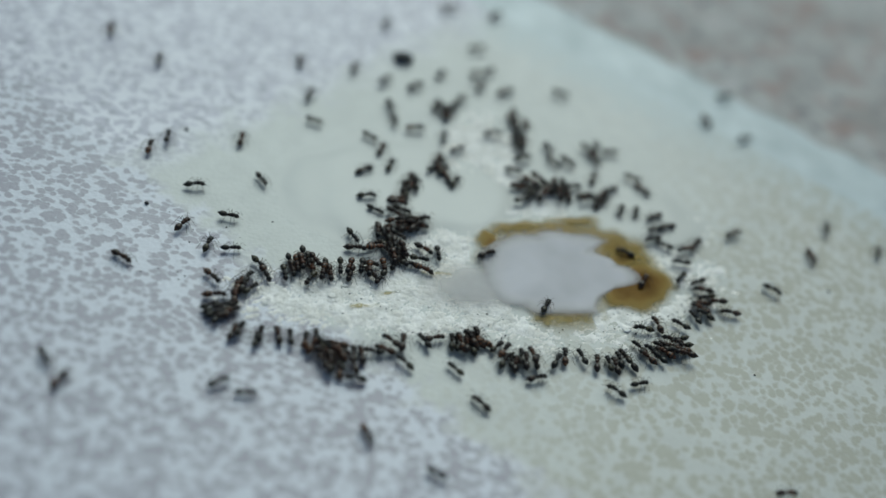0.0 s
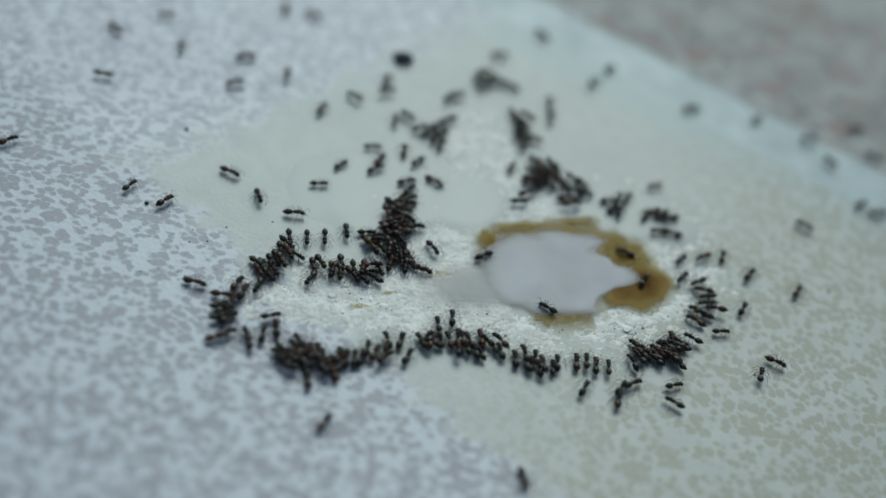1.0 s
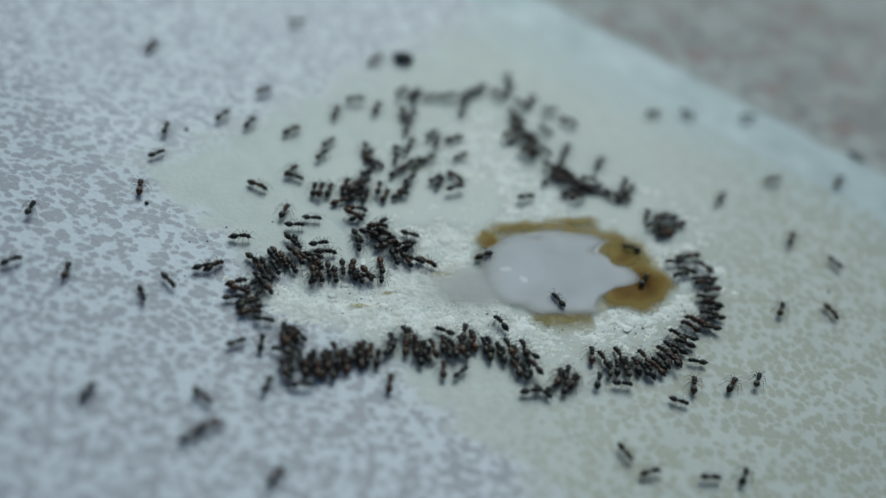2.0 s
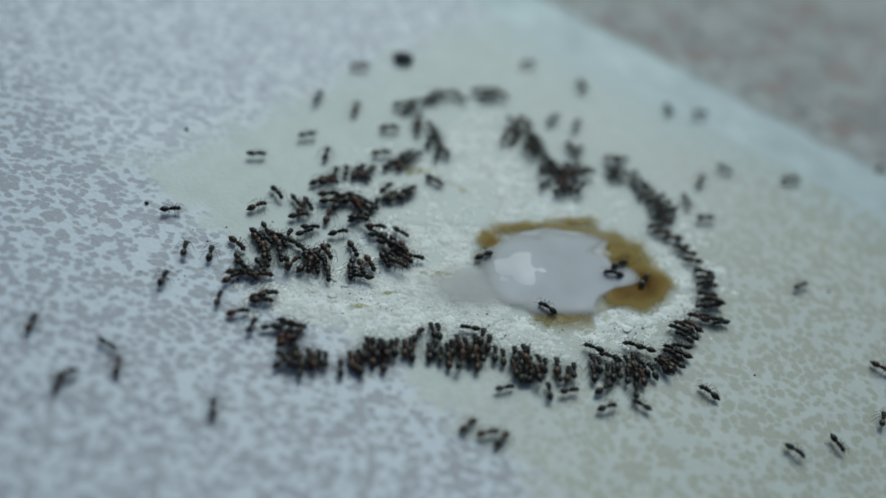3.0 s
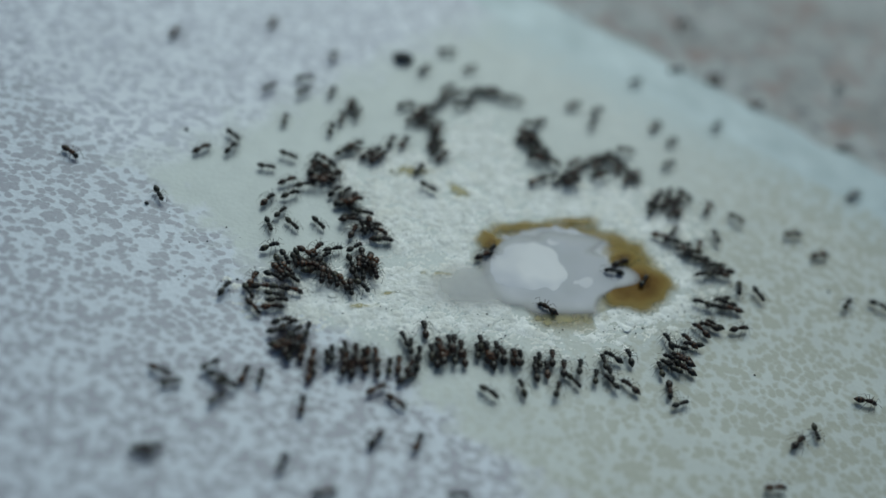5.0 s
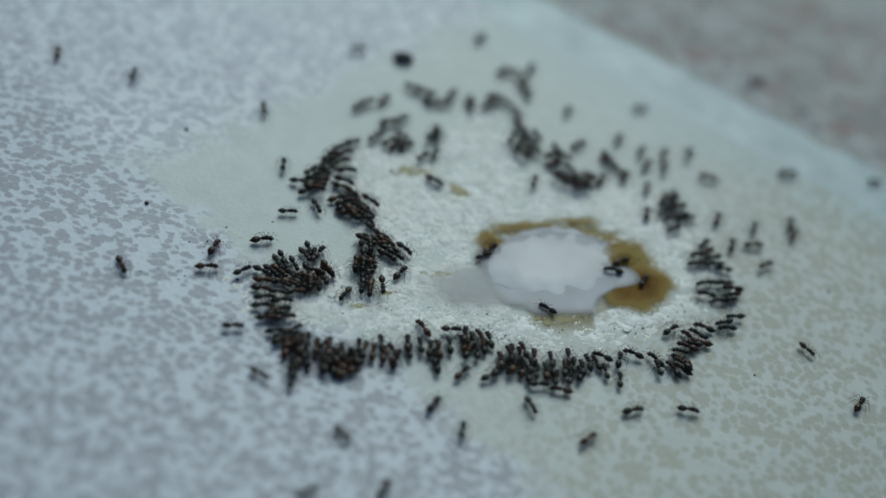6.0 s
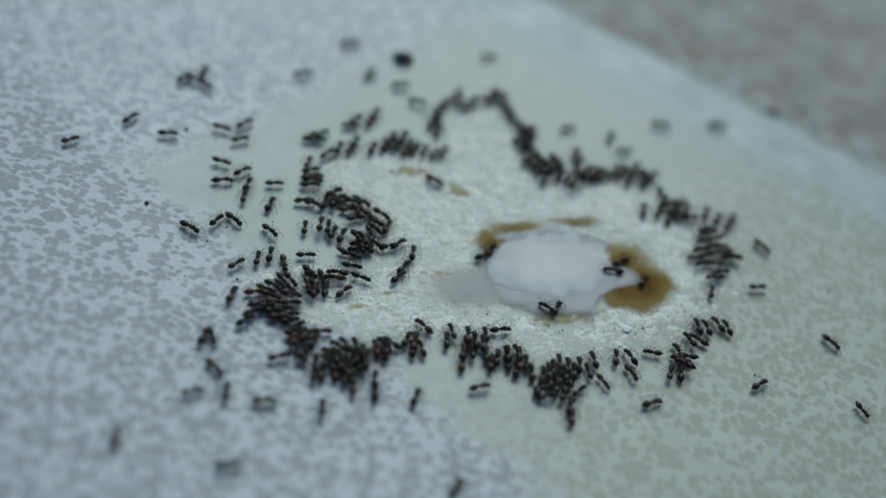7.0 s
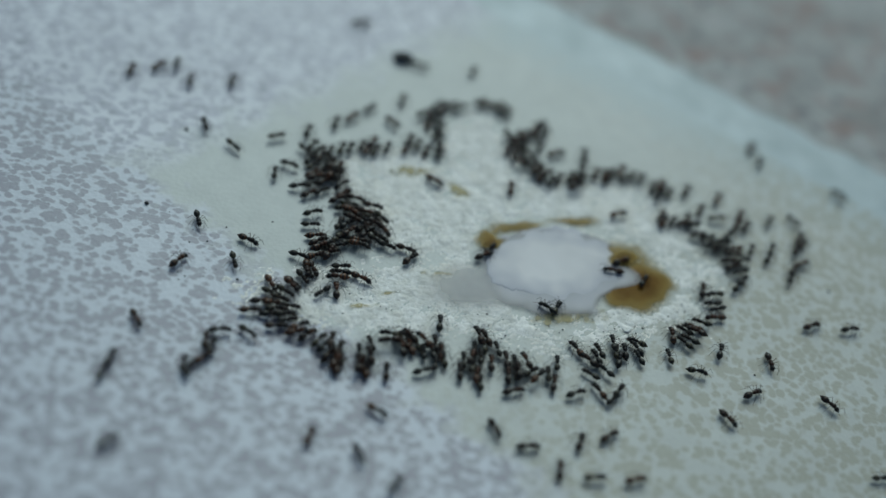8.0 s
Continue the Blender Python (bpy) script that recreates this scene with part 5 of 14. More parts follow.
    walk(ants[59], [(0, on(-4.7, -4.5, -62)), (0.5, on(-5.1, -2.6, -78)), (1, on(-5.3, -4.1, -70)), (1.5, on(-12.2, -1.3, -69)), (1.6, on(-12.4, -0.5, -9)), (1.7, on(-12.7, 0.2, 47)), (2.8, on(-12.6, 1.5, 34)), (3, on(-12.8, 0.8, 47)), (3.5, on(-9.7, -0.3, 46)), (4, on(-10.4, -0.6, 7)), (4.5, on(-13.2, 2.5, -7)), (4.7, on(-13.2, 2.5, -7)), (5.8, on(-12.7, 2.0, -21)), (6, on(-10.8, 1.0, -53)), (6.25, on(-7.8, 9.4, 20)), (6.5, on(-4.7, 17.9, 88)), (7, on(-4.9, 18.5, 66)), (7.5, on(-6.4, 17.2, 82)), (8, on(-4.1, 18.9, 81))])
    walk(ants[60], [(0, on(-2.5, -1.6, -21)), (0.5, on(-2.8, -1.2, -21)), (1, on(-4.1, -3.9, -53)), (1.5, on(-4.3, -4.6, -53)), (1.7, on(-4.3, -4.6, -53)), (2.8, on(-4.8, -4.2, -21)), (3, on(-4.8, -4.2, -21)), (3.5, on(-6.3, -4.8, -32)), (3.75, on(-6.9, -4.5, 13)), (4, on(-7.6, -4.1, 56)), (4.25, on(-7.9, -4.6, -12)), (4.5, on(-8.3, -4.9, -84)), (4.6, on(-1.3, -2.3, -18)), (4.7, on(5.8, 0.3, 44)), (5.8, on(5.8, 0.3, 44)), (6, on(7.8, -14.6, 126)), (6.5, on(5.8, 0.3, 44)), (7, on(5.8, 0.3, 44)), (7.5, on(5.8, 0.3, 44)), (8, on(5.8, 0.3, 44))])
    walk(ants[61], [(0, on(-2.7, -3.7, 7)), (0.5, on(-2.7, -3.7, 7)), (1, on(-3.0, -5.2, -21)), (1.5, on(-3.2, -4.2, -7)), (1.7, on(-3.2, -4.2, -7)), (2.8, on(-3.4, -3.6, 7)), (3, on(-3.4, -3.6, 7)), (3.5, on(-3.6, -3.7, 21)), (4, on(-7.6, -2.4, 46)), (4.5, on(-8.2, -1.5, 21)), (4.7, on(-8.2, -1.7, 21)), (5.8, on(-6.3, -4.8, -7)), (6, on(3.9, -14.6, 19)), (6.5, on(3.1, -14.9, 32)), (6.75, on(3.5, -14.8, 73)), (7, on(3.9, -14.9, 117)), (7.5, on(5.1, -15.0, 148)), (8, on(7.5, -19.5, 92))])
    walk(ants[62], [(0, on(-1.8, -5.3, -13)), (0.5, on(-1.8, -5.3, -13)), (1, on(-2.0, -5.4, -7)), (1.5, on(-2.1, -4.7, -13)), (1.7, on(-2.1, -4.7, -13)), (2.8, on(0.6, -0.2, 0)), (3, on(-5.1, -2.6, -53)), (3.5, on(-3.8, -1.3, 27)), (4, on(-6.5, -2.0, -21)), (4.5, on(-9.4, -0.3, -7)), (4.7, on(-9.4, -0.3, -7)), (5.8, on(-8.7, -1.2, -21)), (6, on(-7.8, -2.0, -21)), (6.5, on(-3.7, 12.7, -21)), (7, on(-3.7, 12.7, -21)), (7.5, on(-3.7, 12.7, -21)), (8, on(-3.7, 12.7, -21))])
    walk(ants[63], [(0, on(-0.5, -1.8, -71)), (0.5, on(-0.5, -2.1, -71)), (1, on(-1.4, -1.0, -45)), (1.25, on(-3.0, -1.5, 12)), (1.5, on(-4.5, -1.9, 64)), (1.7, on(-4.5, -1.9, 64)), (2.8, on(-5.9, -2.9, 56)), (3, on(-6.6, -3.7, 45)), (3.5, on(-8.6, -3.4, 34)), (4, on(-9.5, -3.2, 56)), (4.5, on(-10.4, -0.6, 34)), (4.7, on(-10.4, -0.6, 34)), (5.8, on(-9.4, -2.0, -7)), (6, on(-7.0, -3.4, -7)), (6.5, on(-7.3, -2.3, -21)), (7, on(-6.1, -1.9, 56)), (7.5, on(-7.6, -2.4, 7)), (8, on(-8.6, -1.7, -32))])
    walk(ants[64], [(0, on(-3.9, -5.0, 7)), (0.5, on(-5.2, -5.9, -77)), (1, on(-5.1, -4.8, -70)), (1.5, on(-5.2, -4.4, -62)), (1.7, on(-4.9, 0.3, 7)), (2.8, on(-5.5, 0.7, -33)), (3, on(-6.2, 0.4, -21)), (3.5, on(-6.2, 0.4, -33)), (4, on(-7.5, -1.2, -53)), (4.5, on(-10.3, 0.6, 21)), (4.7, on(-10.4, 0.8, 21)), (5.8, on(-10.1, -0.4, -32)), (6, on(-10.1, -0.4, -32)), (6.5, on(-10.1, -0.4, -32)), (7, on(-10.3, -1.2, -53)), (7.5, on(-10.2, -1.7, -7)), (8, on(-10.6, 1.7, -7))])
    walk(ants[65], [(0, on(-5.8, -5.7, -99)), (0.5, on(-5.5, -6.7, -92)), (1, on(-4.3, -5.7, -85)), (1.5, on(-4.6, -5.3, -78)), (1.7, on(-5.2, -4.4, -62)), (2.8, on(-7.2, -5.7, -53)), (3, on(-7.2, -5.7, -53)), (3.5, on(-9.0, -6.9, -52)), (4, on(-9.4, -7.1, -76)), (4.5, on(-10.8, -7.6, -61)), (4.7, on(-10.2, -10.0, -53)), (5.8, on(-11.2, -9.4, -51)), (6, on(-9.6, -9.3, -76)), (6.5, on(-9.2, -7.5, -76)), (6.75, on(-7.0, -7.7, -3)), (7, on(-4.8, -7.9, 64)), (7.5, on(1.9, -16.1, 117)), (8, on(2.2, -17.5, 109))])
    walk(ants[66], [(0, on(-12.4, -2.8, -43)), (0.5, on(-10.4, -2.4, -7)), (1, on(-9.9, -2.7, -7)), (1.5, on(-15.0, -3.6, 47)), (1.7, on(-16.4, -5.8, 21)), (2.8, on(-16.4, -5.8, 83)), (2.9, on(-17.4, -6.7, 28)), (3, on(-18.3, -7.6, -31)), (3.5, on(-17.8, -8.0, -42)), (4, on(-17.4, -7.8, -52)), (4.5, on(-17.8, -8.0, -52)), (4.7, on(-18.4, -8.7, -51)), (5.8, on(-18.1, -9.8, -51)), (6, on(-16.5, -11.3, -51)), (6.5, on(-18.4, -8.7, -51)), (7, on(-18.2, -13.6, -41)), (7.5, on(-18.0, -13.0, -41)), (8, on(-16.5, -11.3, -51))])
    walk(ants[67], [(0, on(-11.5, -4.7, 14)), (0.5, on(-12.9, -4.7, -72)), (1, on(-12.7, -8.2, -68)), (1.5, on(-15.7, -7.2, 7)), (1.7, on(-15.6, -7.4, 7)), (2.8, on(-13.9, -4.8, 57)), (3, on(-15.8, -6.6, 57)), (3.5, on(-14.5, -8.5, 56)), (4, on(-15.7, -8.3, 66)), (4.25, on(-16.1, -8.5, 10)), (4.5, on(-16.5, -8.6, -52)), (4.6, on(-16.0, -8.9, 10)), (4.7, on(-15.5, -9.3, 66)), (5.25, on(-15.9, -10.5, 10)), (5.8, on(-16.4, -11.8, -51)), (6, on(-16.4, -12.9, -30)), (6.5, on(-16.3, -12.4, -51)), (7, on(-15.9, -12.2, -51)), (7.5, on(-16.0, -11.7, -42)), (7.75, on(-16.3, -8.5, 4)), (8, on(-16.6, -5.2, 47))])
    walk(ants[68], [(0, on(-12.4, 5.8, 22)), (0.5, on(-12.4, 3.4, 100)), (0.67, on(-12.8, 1.5, 45)), (0.83, on(-13.1, -0.3, -12)), (1, on(-13.5, -2.2, -72)), (1.17, on(-15.8, -0.6, -12)), (1.33, on(-18.1, 1.0, 44)), (1.5, on(-20.3, 2.7, 99)), (1.7, on(-19.4, 4.3, 98)), (2.8, on(-21.9, 2.7, 68)), (2.9, on(-20.9, 1.9, 11)), (3, on(-19.8, 1.0, -51)), (3.5, on(-16.5, -1.1, 0)), (3.75, on(-18.4, 0.6, 51)), (4, on(-20.4, 2.4, 102)), (4.5, on(-21.1, 4.2, 35)), (4.7, on(-21.2, 4.7, 22)), (5.8, on(-19.7, 3.5, 48)), (5.9, on(-19.1, 2.2, 0)), (6, on(-18.6, 1.0, -53)), (6.25, on(-19.4, 1.6, -7)), (6.5, on(-20.1, 2.2, 35)), (7, on(-20.4, 1.5, 22)), (7.5, on(-18.8, -1.5, 28)), (8, on(-20.1, 5.3, 35))])
    walk(ants[69], [(0, on(-10.6, 3.5, -14)), (0.5, on(-10.1, -0.4, -32)), (1, on(-10.7, -1.3, 21)), (1.5, on(-18.8, -0.7, 21)), (1.7, on(-18.7, -1.7, 0)), (2.25, on(-18.4, -0.6, 48)), (2.8, on(-18.0, 0.6, 95)), (3, on(-18.3, -3.1, 21)), (3.5, on(-16.2, -3.4, 21)), (4, on(-18.9, -2.3, -13)), (4.5, on(-18.9, -1.0, 7)), (4.7, on(-17.4, -0.8, -21)), (5.8, on(-17.9, -7.5, -52)), (6, on(-17.5, -7.3, -60)), (6.25, on(-17.5, -3.9, 19)), (6.5, on(-17.4, -0.4, 91)), (7, on(-19.1, -3.4, 99)), (7.5, on(-16.1, -5.7, 21)), (8, on(-18.7, 4.5, 48))])
    walk(ants[70], kept(70, [(0, on(-8.0, 6.9, 22)), (0.5, on(-7.6, 5.3, -33)), (1, on(-7.7, 3.4, -54)), (1.25, on(-13.9, 6.1, 25)), (1.5, on(-20.1, 8.7, 98)), (1.7, on(-15.3, 7.8, 83)), (2.8, on(-18.8, 6.4, 84)), (3, on(-18.5, 7.2, 35)), (3.5, on(-18.5, 7.2, 48)), (4, on(-20.2, 7.0, 48)), (4.5, on(-20.3, 5.7, 59)), (4.7, on(-19.4, 7.3, 22)), (5.8, on(-19.8, 5.4, 22)), (6, on(-19.8, 5.4, 22)), (6.5, on(-18.1, 8.6, 36)), (7, on(-20.6, 6.9, 22)), (7.5, on(-19.6, 6.0, 48)), (8, on(-20.7, 7.5, 49))]))
    walk(ants[71], kept(71, [(0, on(-7.0, 4.8, -7)), (0.5, on(-6.4, 5.1, -21)), (1, on(-6.8, 5.0, -7)), (1.5, on(-7.2, 11.0, -8)), (1.7, on(-7.2, 11.0, 57)), (2.8, on(11.8, 22.0, 55)), (3, on(11.8, 22.0, 46)), (3.5, on(11.0, 21.1, 46)), (4, on(13.4, 20.0, 55)), (4.5, on(14.1, 21.6, -23)), (4.6, on(14.6, 21.4, 21)), (4.7, on(15.0, 21.3, 63)), (5.8, on(14.9, 22.6, 55)), (6, on(15.0, 21.3, -7)), (6.5, on(15.9, 21.6, 46)), (7, on(11.4, 21.8, 46)), (7.5, on(10.8, 19.6, 78)), (8, on(11.0, 21.1, 78))]))
    walk(ants[72], [(0, on(-14.0, 11.1, 48)), (0.5, on(-12.1, 11.0, 90)), (1, on(-7.8, 7.0, 66)), (1.5, on(-13.1, 11.6, 90)), (1.7, on(-13.4, 11.8, 83)), (2.8, on(-12.0, 11.7, 58)), (3, on(-14.1, 9.5, -7)), (3.5, on(-11.3, 10.7, 48)), (4, on(-16.1, 17.9, 84)), (4.5, on(-16.5, 15.8, 68)), (4.7, on(-14.4, 16.3, 83)), (5.25, on(-14.4, 11.0, 27)), (5.8, on(-14.4, 5.6, -33)), (6, on(-14.4, 5.6, -33)), (6.5, on(-14.0, 7.6, -7)), (7, on(-12.8, 4.4, -21)), (7.5, on(-12.1, 2.9, -7)), (8, on(-13.7, 4.7, -7))])
    walk(ants[73], [(0, on(-10.7, 13.5, 83)), (0.25, on(-11.2, 14.6, 38)), (0.5, on(-11.7, 15.7, -8)), (1, on(-12.5, 11.8, 48)), (1.5, on(-16.3, 16.6, 49)), (1.7, on(-16.2, 15.2, 97)), (2.8, on(-11.4, 16.6, 83)), (3, on(-12.4, 15.4, 22)), (3.5, on(-13.1, 17.9, 37)), (4, on(-15.8, 20.2, 49)), (4.5, on(-12.3, 18.8, 96)), (4.7, on(-11.9, 18.7, 83)), (5.8, on(-11.3, 18.0, 83)), (6, on(-11.8, 18.4, 49)), (6.5, on(-11.7, 17.8, 83)), (7, on(-12.5, 17.4, 90)), (7.5, on(-12.5, 17.4, 83)), (8, on(-13.4, 15.7, 76))])
    walk(ants[74], [(0, on(-14.9, 18.5, -22)), (0.5, on(-15.0, 18.1, 49)), (1, on(-14.0, 16.4, 22)), (1.5, on(-14.0, 18.2, -22)), (1.7, on(-12.3, 16.8, -34)), (2.25, on(-8.0, 18.3, 32)), (2.8, on(-3.7, 19.7, 95)), (3, on(-4.5, 18.8, 88)), (3.5, on(-4.3, 20.2, 81)), (4, on(-4.5, 21.5, 95)), (4.5, on(-4.3, 20.2, 88)), (4.7, on(-4.4, 20.8, 88)), (5.8, on(-5.0, 19.2, 48)), (6, on(-4.9, 18.5, 81)), (6.5, on(-4.1, 18.9, 81)), (7, on(-3.7, 19.7, 81)), (7.5, on(-5.3, 23.2, 82)), (8, on(-5.7, 23.0, 88))])
    walk(ants[75], [(0, on(-12.7, 16.4, 83)), (0.5, on(-14.4, 18.9, 84)), (1, on(-23.3, 21.9, 78)), (1.5, on(-18.2, 19.5, 69)), (1.7, on(-22.3, 19.8, 92)), (2.8, on(-15.9, 28.7, 60)), (3, on(-18.5, 24.0, 91)), (3.5, on(-15.2, 25.4, 91)), (4, on(-13.2, 24.8, 76)), (4.5, on(-18.4, 33.4, 94)), (4.7, on(-20.8, 30.4, 92)), (5.8, on(-13.5, 17.7, 83)), (6, on(-14.1, 18.8, 59)), (6.5, on(-13.7, 16.9, 67)), (7, on(-14.0, 16.1, 83)), (7.5, on(-14.1, 16.8, 90)), (8, on(-14.2, 17.4, 83))])
    walk(ants[76], [(0, on(-15.7, 32.6, 61)), (0.25, on(-14.5, 30.1, 15)), (0.5, on(-13.4, 27.7, -35)), (1, on(-14.8, 30.0, 38)), (1.25, on(-13.3, 29.5, -15)), (1.5, on(-11.9, 29.1, -71)), (1.6, on(-12.4, 29.2, 10)), (1.7, on(-12.9, 29.3, 83)), (2.25, on(-12.3, 33.4, 31)), (2.8, on(-11.8, 37.5, -23)), (3, on(-9.7, 29.3, 24)), (3.5, on(-7.4, 31.7, 49)), (4, on(-7.4, 31.7, 49)), (4.5, on(-6.5, 29.8, 49)), (4.7, on(-3.7, 34.1, 49)), (5.8, on(-5.1, 34.2, -23)), (5.9, on(-5.0, 33.9, 24)), (6, on(-5.0, 33.5, 67)), (6.5, on(-3.4, 40.4, 82)), (7, on(-4.1, 33.9, 75)), (7.5, on(-5.7, 36.2, 95)), (7.75, on(-8.4, 37.5, 43)), (8, on(-11.1, 38.6, -8))])
    walk(ants[77], [(0, on(-10.9, 33.2, 50)), (0.5, on(-10.4, 30.5, 68)), (1, on(-15.5, 32.8, 84)), (1.5, on(-9.8, 32.2, 96)), (1.7, on(-11.4, 30.7, 68)), (2.8, on(-6.9, 34.2, 50)), (3, on(-7.5, 32.4, 59)), (3.5, on(-7.1, 45.3, 25)), (4, on(-7.9, 46.5, 25)), (4.5, on(-8.0, 42.3, 68)), (4.7, on(-7.5, 44.6, 25)), (5.8, on(-9.0, 42.7, 51)), (6, on(-3.1, 50.4, 68)), (6.5, on(-3.2, 44.5, 50)), (7, on(-23.2, 39.5, 25)), (7.5, on(-33.8, 40.3, 25)), (8, on(-22.8, 45.8, 25))])
    walk(ants[78], [(0, on(-13.7, 26.8, -64)), (0.5, on(-11.5, 27.0, -56)), (1, on(-10.5, 25.3, -35)), (1.25, on(-10.9, 25.8, 34)), (1.5, on(-11.3, 26.4, 99)), (1.7, on(-11.0, 25.0, 68)), (2.8, on(-8.4, 29.8, 67)), (3, on(-10.7, 27.3, 49)), (3.5, on(-8.9, 28.1, 96)), (4, on(-8.9, 28.1, 96)), (4.5, on(-8.0, 30.0, 49)), (4.7, on(-6.7, 30.5, 59)), (5.8, on(-7.7, 26.4, 82)), (6, on(-8.2, 31.4, 59)), (6.5, on(-4.6, 39.1, 88)), (7, on(-15.3, 23.9, 84)), (7.5, on(-9.0, 25.9, 83)), (8, on(-12.1, 28.9, 90))])
    walk(ants[79], [(0, on(-12.3, 23.7, -71)), (0.25, on(-12.8, 22.3, 14)), (0.5, on(-13.1, 20.9, 90)), (1, on(-12.2, 23.8, 96)), (1.5, on(-15.2, 20.8, 76)), (1.7, on(-11.7, 15.7, 96)), (2.8, on(-9.4, 15.3, 58)), (3, on(-10.1, 14.4, 48)), (3.5, on(-10.1, 14.4, 48)), (4, on(-13.8, 23.1, 49)), (4.5, on(-19.4, 28.0, 61)), (4.7, on(-19.9, 27.1, 98)), (5.8, on(-14.5, 16.6, 83)), (6, on(-17.0, 16.2, 49)), (6.5, on(-15.0, 17.1, 59)), (7, on(-18.3, 19.8, 23)), (7.5, on(-15.8, 16.8, 91)), (8, on(-15.6, 16.1, 84))])
    walk(ants[80], [(0, on(-8.8, 23.1, 23)), (0.5, on(-10.4, 20.4, 96)), (1, on(-9.4, 17.3, 96)), (1.5, on(-12.9, 19.4, 37)), (1.7, on(-8.8, 14.3, 66)), (2.8, on(-7.8, 16.0, 58)), (3, on(-8.8, 14.3, 58)), (3.5, on(-8.7, 15.6, 48)), (4, on(-10.6, 21.0, 96)), (4.5, on(-10.6, 20.6, 96)), (4.7, on(-9.8, 19.3, 89)), (5.8, on(-9.8, 19.3, 67)), (6, on(-10.9, 18.1, 67)), (6.5, on(-7.5, 18.6, 82)), (7, on(-9.0, 17.5, 67)), (7.5, on(-8.5, 17.0, 82)), (8, on(-9.1, 18.2, 75))])
    walk(ants[81], [(0, on(-6.0, 29.4, -57)), (0.5, on(-6.0, 29.4, -65)), (0.75, on(-5.9, 27.2, 0)), (1, on(-5.7, 25.1, 58)), (1.5, on(-8.6, 31.1, 24)), (1.7, on(-10.4, 30.5, 90)), (2.8, on(-7.7, 30.9, 59)), (2.9, on(-7.0, 27.6, 9)), (3, on(-6.4, 24.1, -47)), (3.5, on(-3.7, 34.1, 24)), (4, on(-5.4, 33.4, 24)), (4.5, on(-4.2, 34.7, 24)), (4.7, on(-2.3, 33.9, 24)), (5.8, on(-5.9, 26.5, 89)), (6, on(-1.5, 32.0, 94)), (6.5, on(0.5, 34.4, 24)), (7, on(-0.4, 34.0, 24)), (7.5, on(-0.3, 33.3, 24)), (8, on(-0.3, 33.3, 49))])
    walk(ants[82], [(0, on(-4.5, 28.5, 82)), (0.25, on(-4.8, 28.5, 16)), (0.5, on(-5.0, 28.3, -57)), (0.75, on(-4.6, 27.8, -1)), (1, on(-4.3, 27.2, 49)), (1.5, on(-3.9, 28.1, 94)), (1.7, on(-4.7, 22.1, 74)), (2.25, on(1.2, 25.2, 21)), (2.8, on(6.9, 28.4, -37)), (3, on(-3.7, 19.7, -47)), (3.5, on(-2.9, 20.0, -56)), (3.75, on(-3.3, 19.8, 22)), (4, on(-3.7, 19.7, 95)), (4.5, on(-5.0, 19.2, 66)), (4.7, on(-3.7, 19.7, 88)), (5.25, on(-3.7, 16.2, 35)), (5.8, on(-3.7, 12.7, -21)), (6, on(-3.7, 12.7, -21)), (6.25, on(1.5, 19.1, 30)), (6.5, on(6.9, 25.4, 79)), (6.75, on(7.1, 25.6, 23)), (7, on(7.3, 25.7, -37)), (7.25, on(7.2, 24.9, 23)), (7.5, on(7.1, 24.2, 79)), (8, on(7.1, 24.2, 79))])
    walk(ants[83], [(0, on(-3.4, 32.7, 67)), (0.5, on(-3.1, 33.6, 59)), (1, on(-4.1, 33.5, 38)), (1.5, on(-5.4, 33.4, 88)), (1.7, on(-5.2, 32.7, 59)), (2.8, on(-5.9, 33.1, 24)), (3, on(-5.4, 33.4, 38)), (3.5, on(-2.3, 34.7, 38)), (4, on(-2.3, 33.9, 49)), (4.5, on(-2.3, 34.7, 49)), (4.7, on(-1.6, 35.7, 67)), (5.8, on(-2.3, 34.7, 49)), (6, on(1.2, 33.2, 49)), (6.5, on(3.0, 33.3, 23)), (7, on(-5.4, 23.9, 82)), (7.5, on(-6.3, 23.5, 82)), (8, on(-5.1, 24.7, 88))])
    walk(ants[84], [(0, on(-4.3, 22.9, 95)), (0.5, on(-3.5, 20.7, 58)), (1, on(-4.4, 20.8, 81)), (1.5, on(-9.9, 19.9, 59)), (1.7, on(-9.8, 19.3, 83)), (2.8, on(-5.7, 20.9, 82)), (3, on(-8.8, 16.9, 48)), (3.5, on(-8.6, 17.7, 58)), (4, on(-9.1, 24.5, 67)), (4.5, on(-8.6, 26.0, 67)), (4.7, on(-8.6, 26.0, 75)), (5.8, on(-9.4, 21.5, 75)), (6, on(-13.5, 21.9, 83)), (6.5, on(-10.6, 21.7, 83)), (7, on(-11.7, 19.8, 83)), (7.5, on(-11.1, 23.6, 59)), (8, on(-16.4, 24.9, 60))])
    walk(ants[85], [(0, on(-4.2, 17.5, 81)), (0.5, on(-4.6, 20.0, 36)), (1, on(-5.6, 22.3, 82)), (1.5, on(-9.7, 20.7, 22)), (1.7, on(-10.5, 21.1, 90)), (2.8, on(-8.4, 27.6, 82)), (3, on(-8.4, 23.3, 89)), (3.5, on(-9.0, 25.9, 89)), (4, on(-9.0, 25.9, 83)), (4.5, on(-9.5, 26.4, 59)), (4.7, on(-9.5, 26.4, 59)), (5.8, on(-10.8, 19.5, 83)), (6, on(-10.9, 20.1, 96)), (6.5, on(-10.8, 19.5, 96)), (7, on(-11.8, 18.4, 83)), (7.5, on(-10.2, 23.2, 83)), (7.75, on(-11.3, 23.2, 26)), (8, on(-12.4, 23.0, -35))])
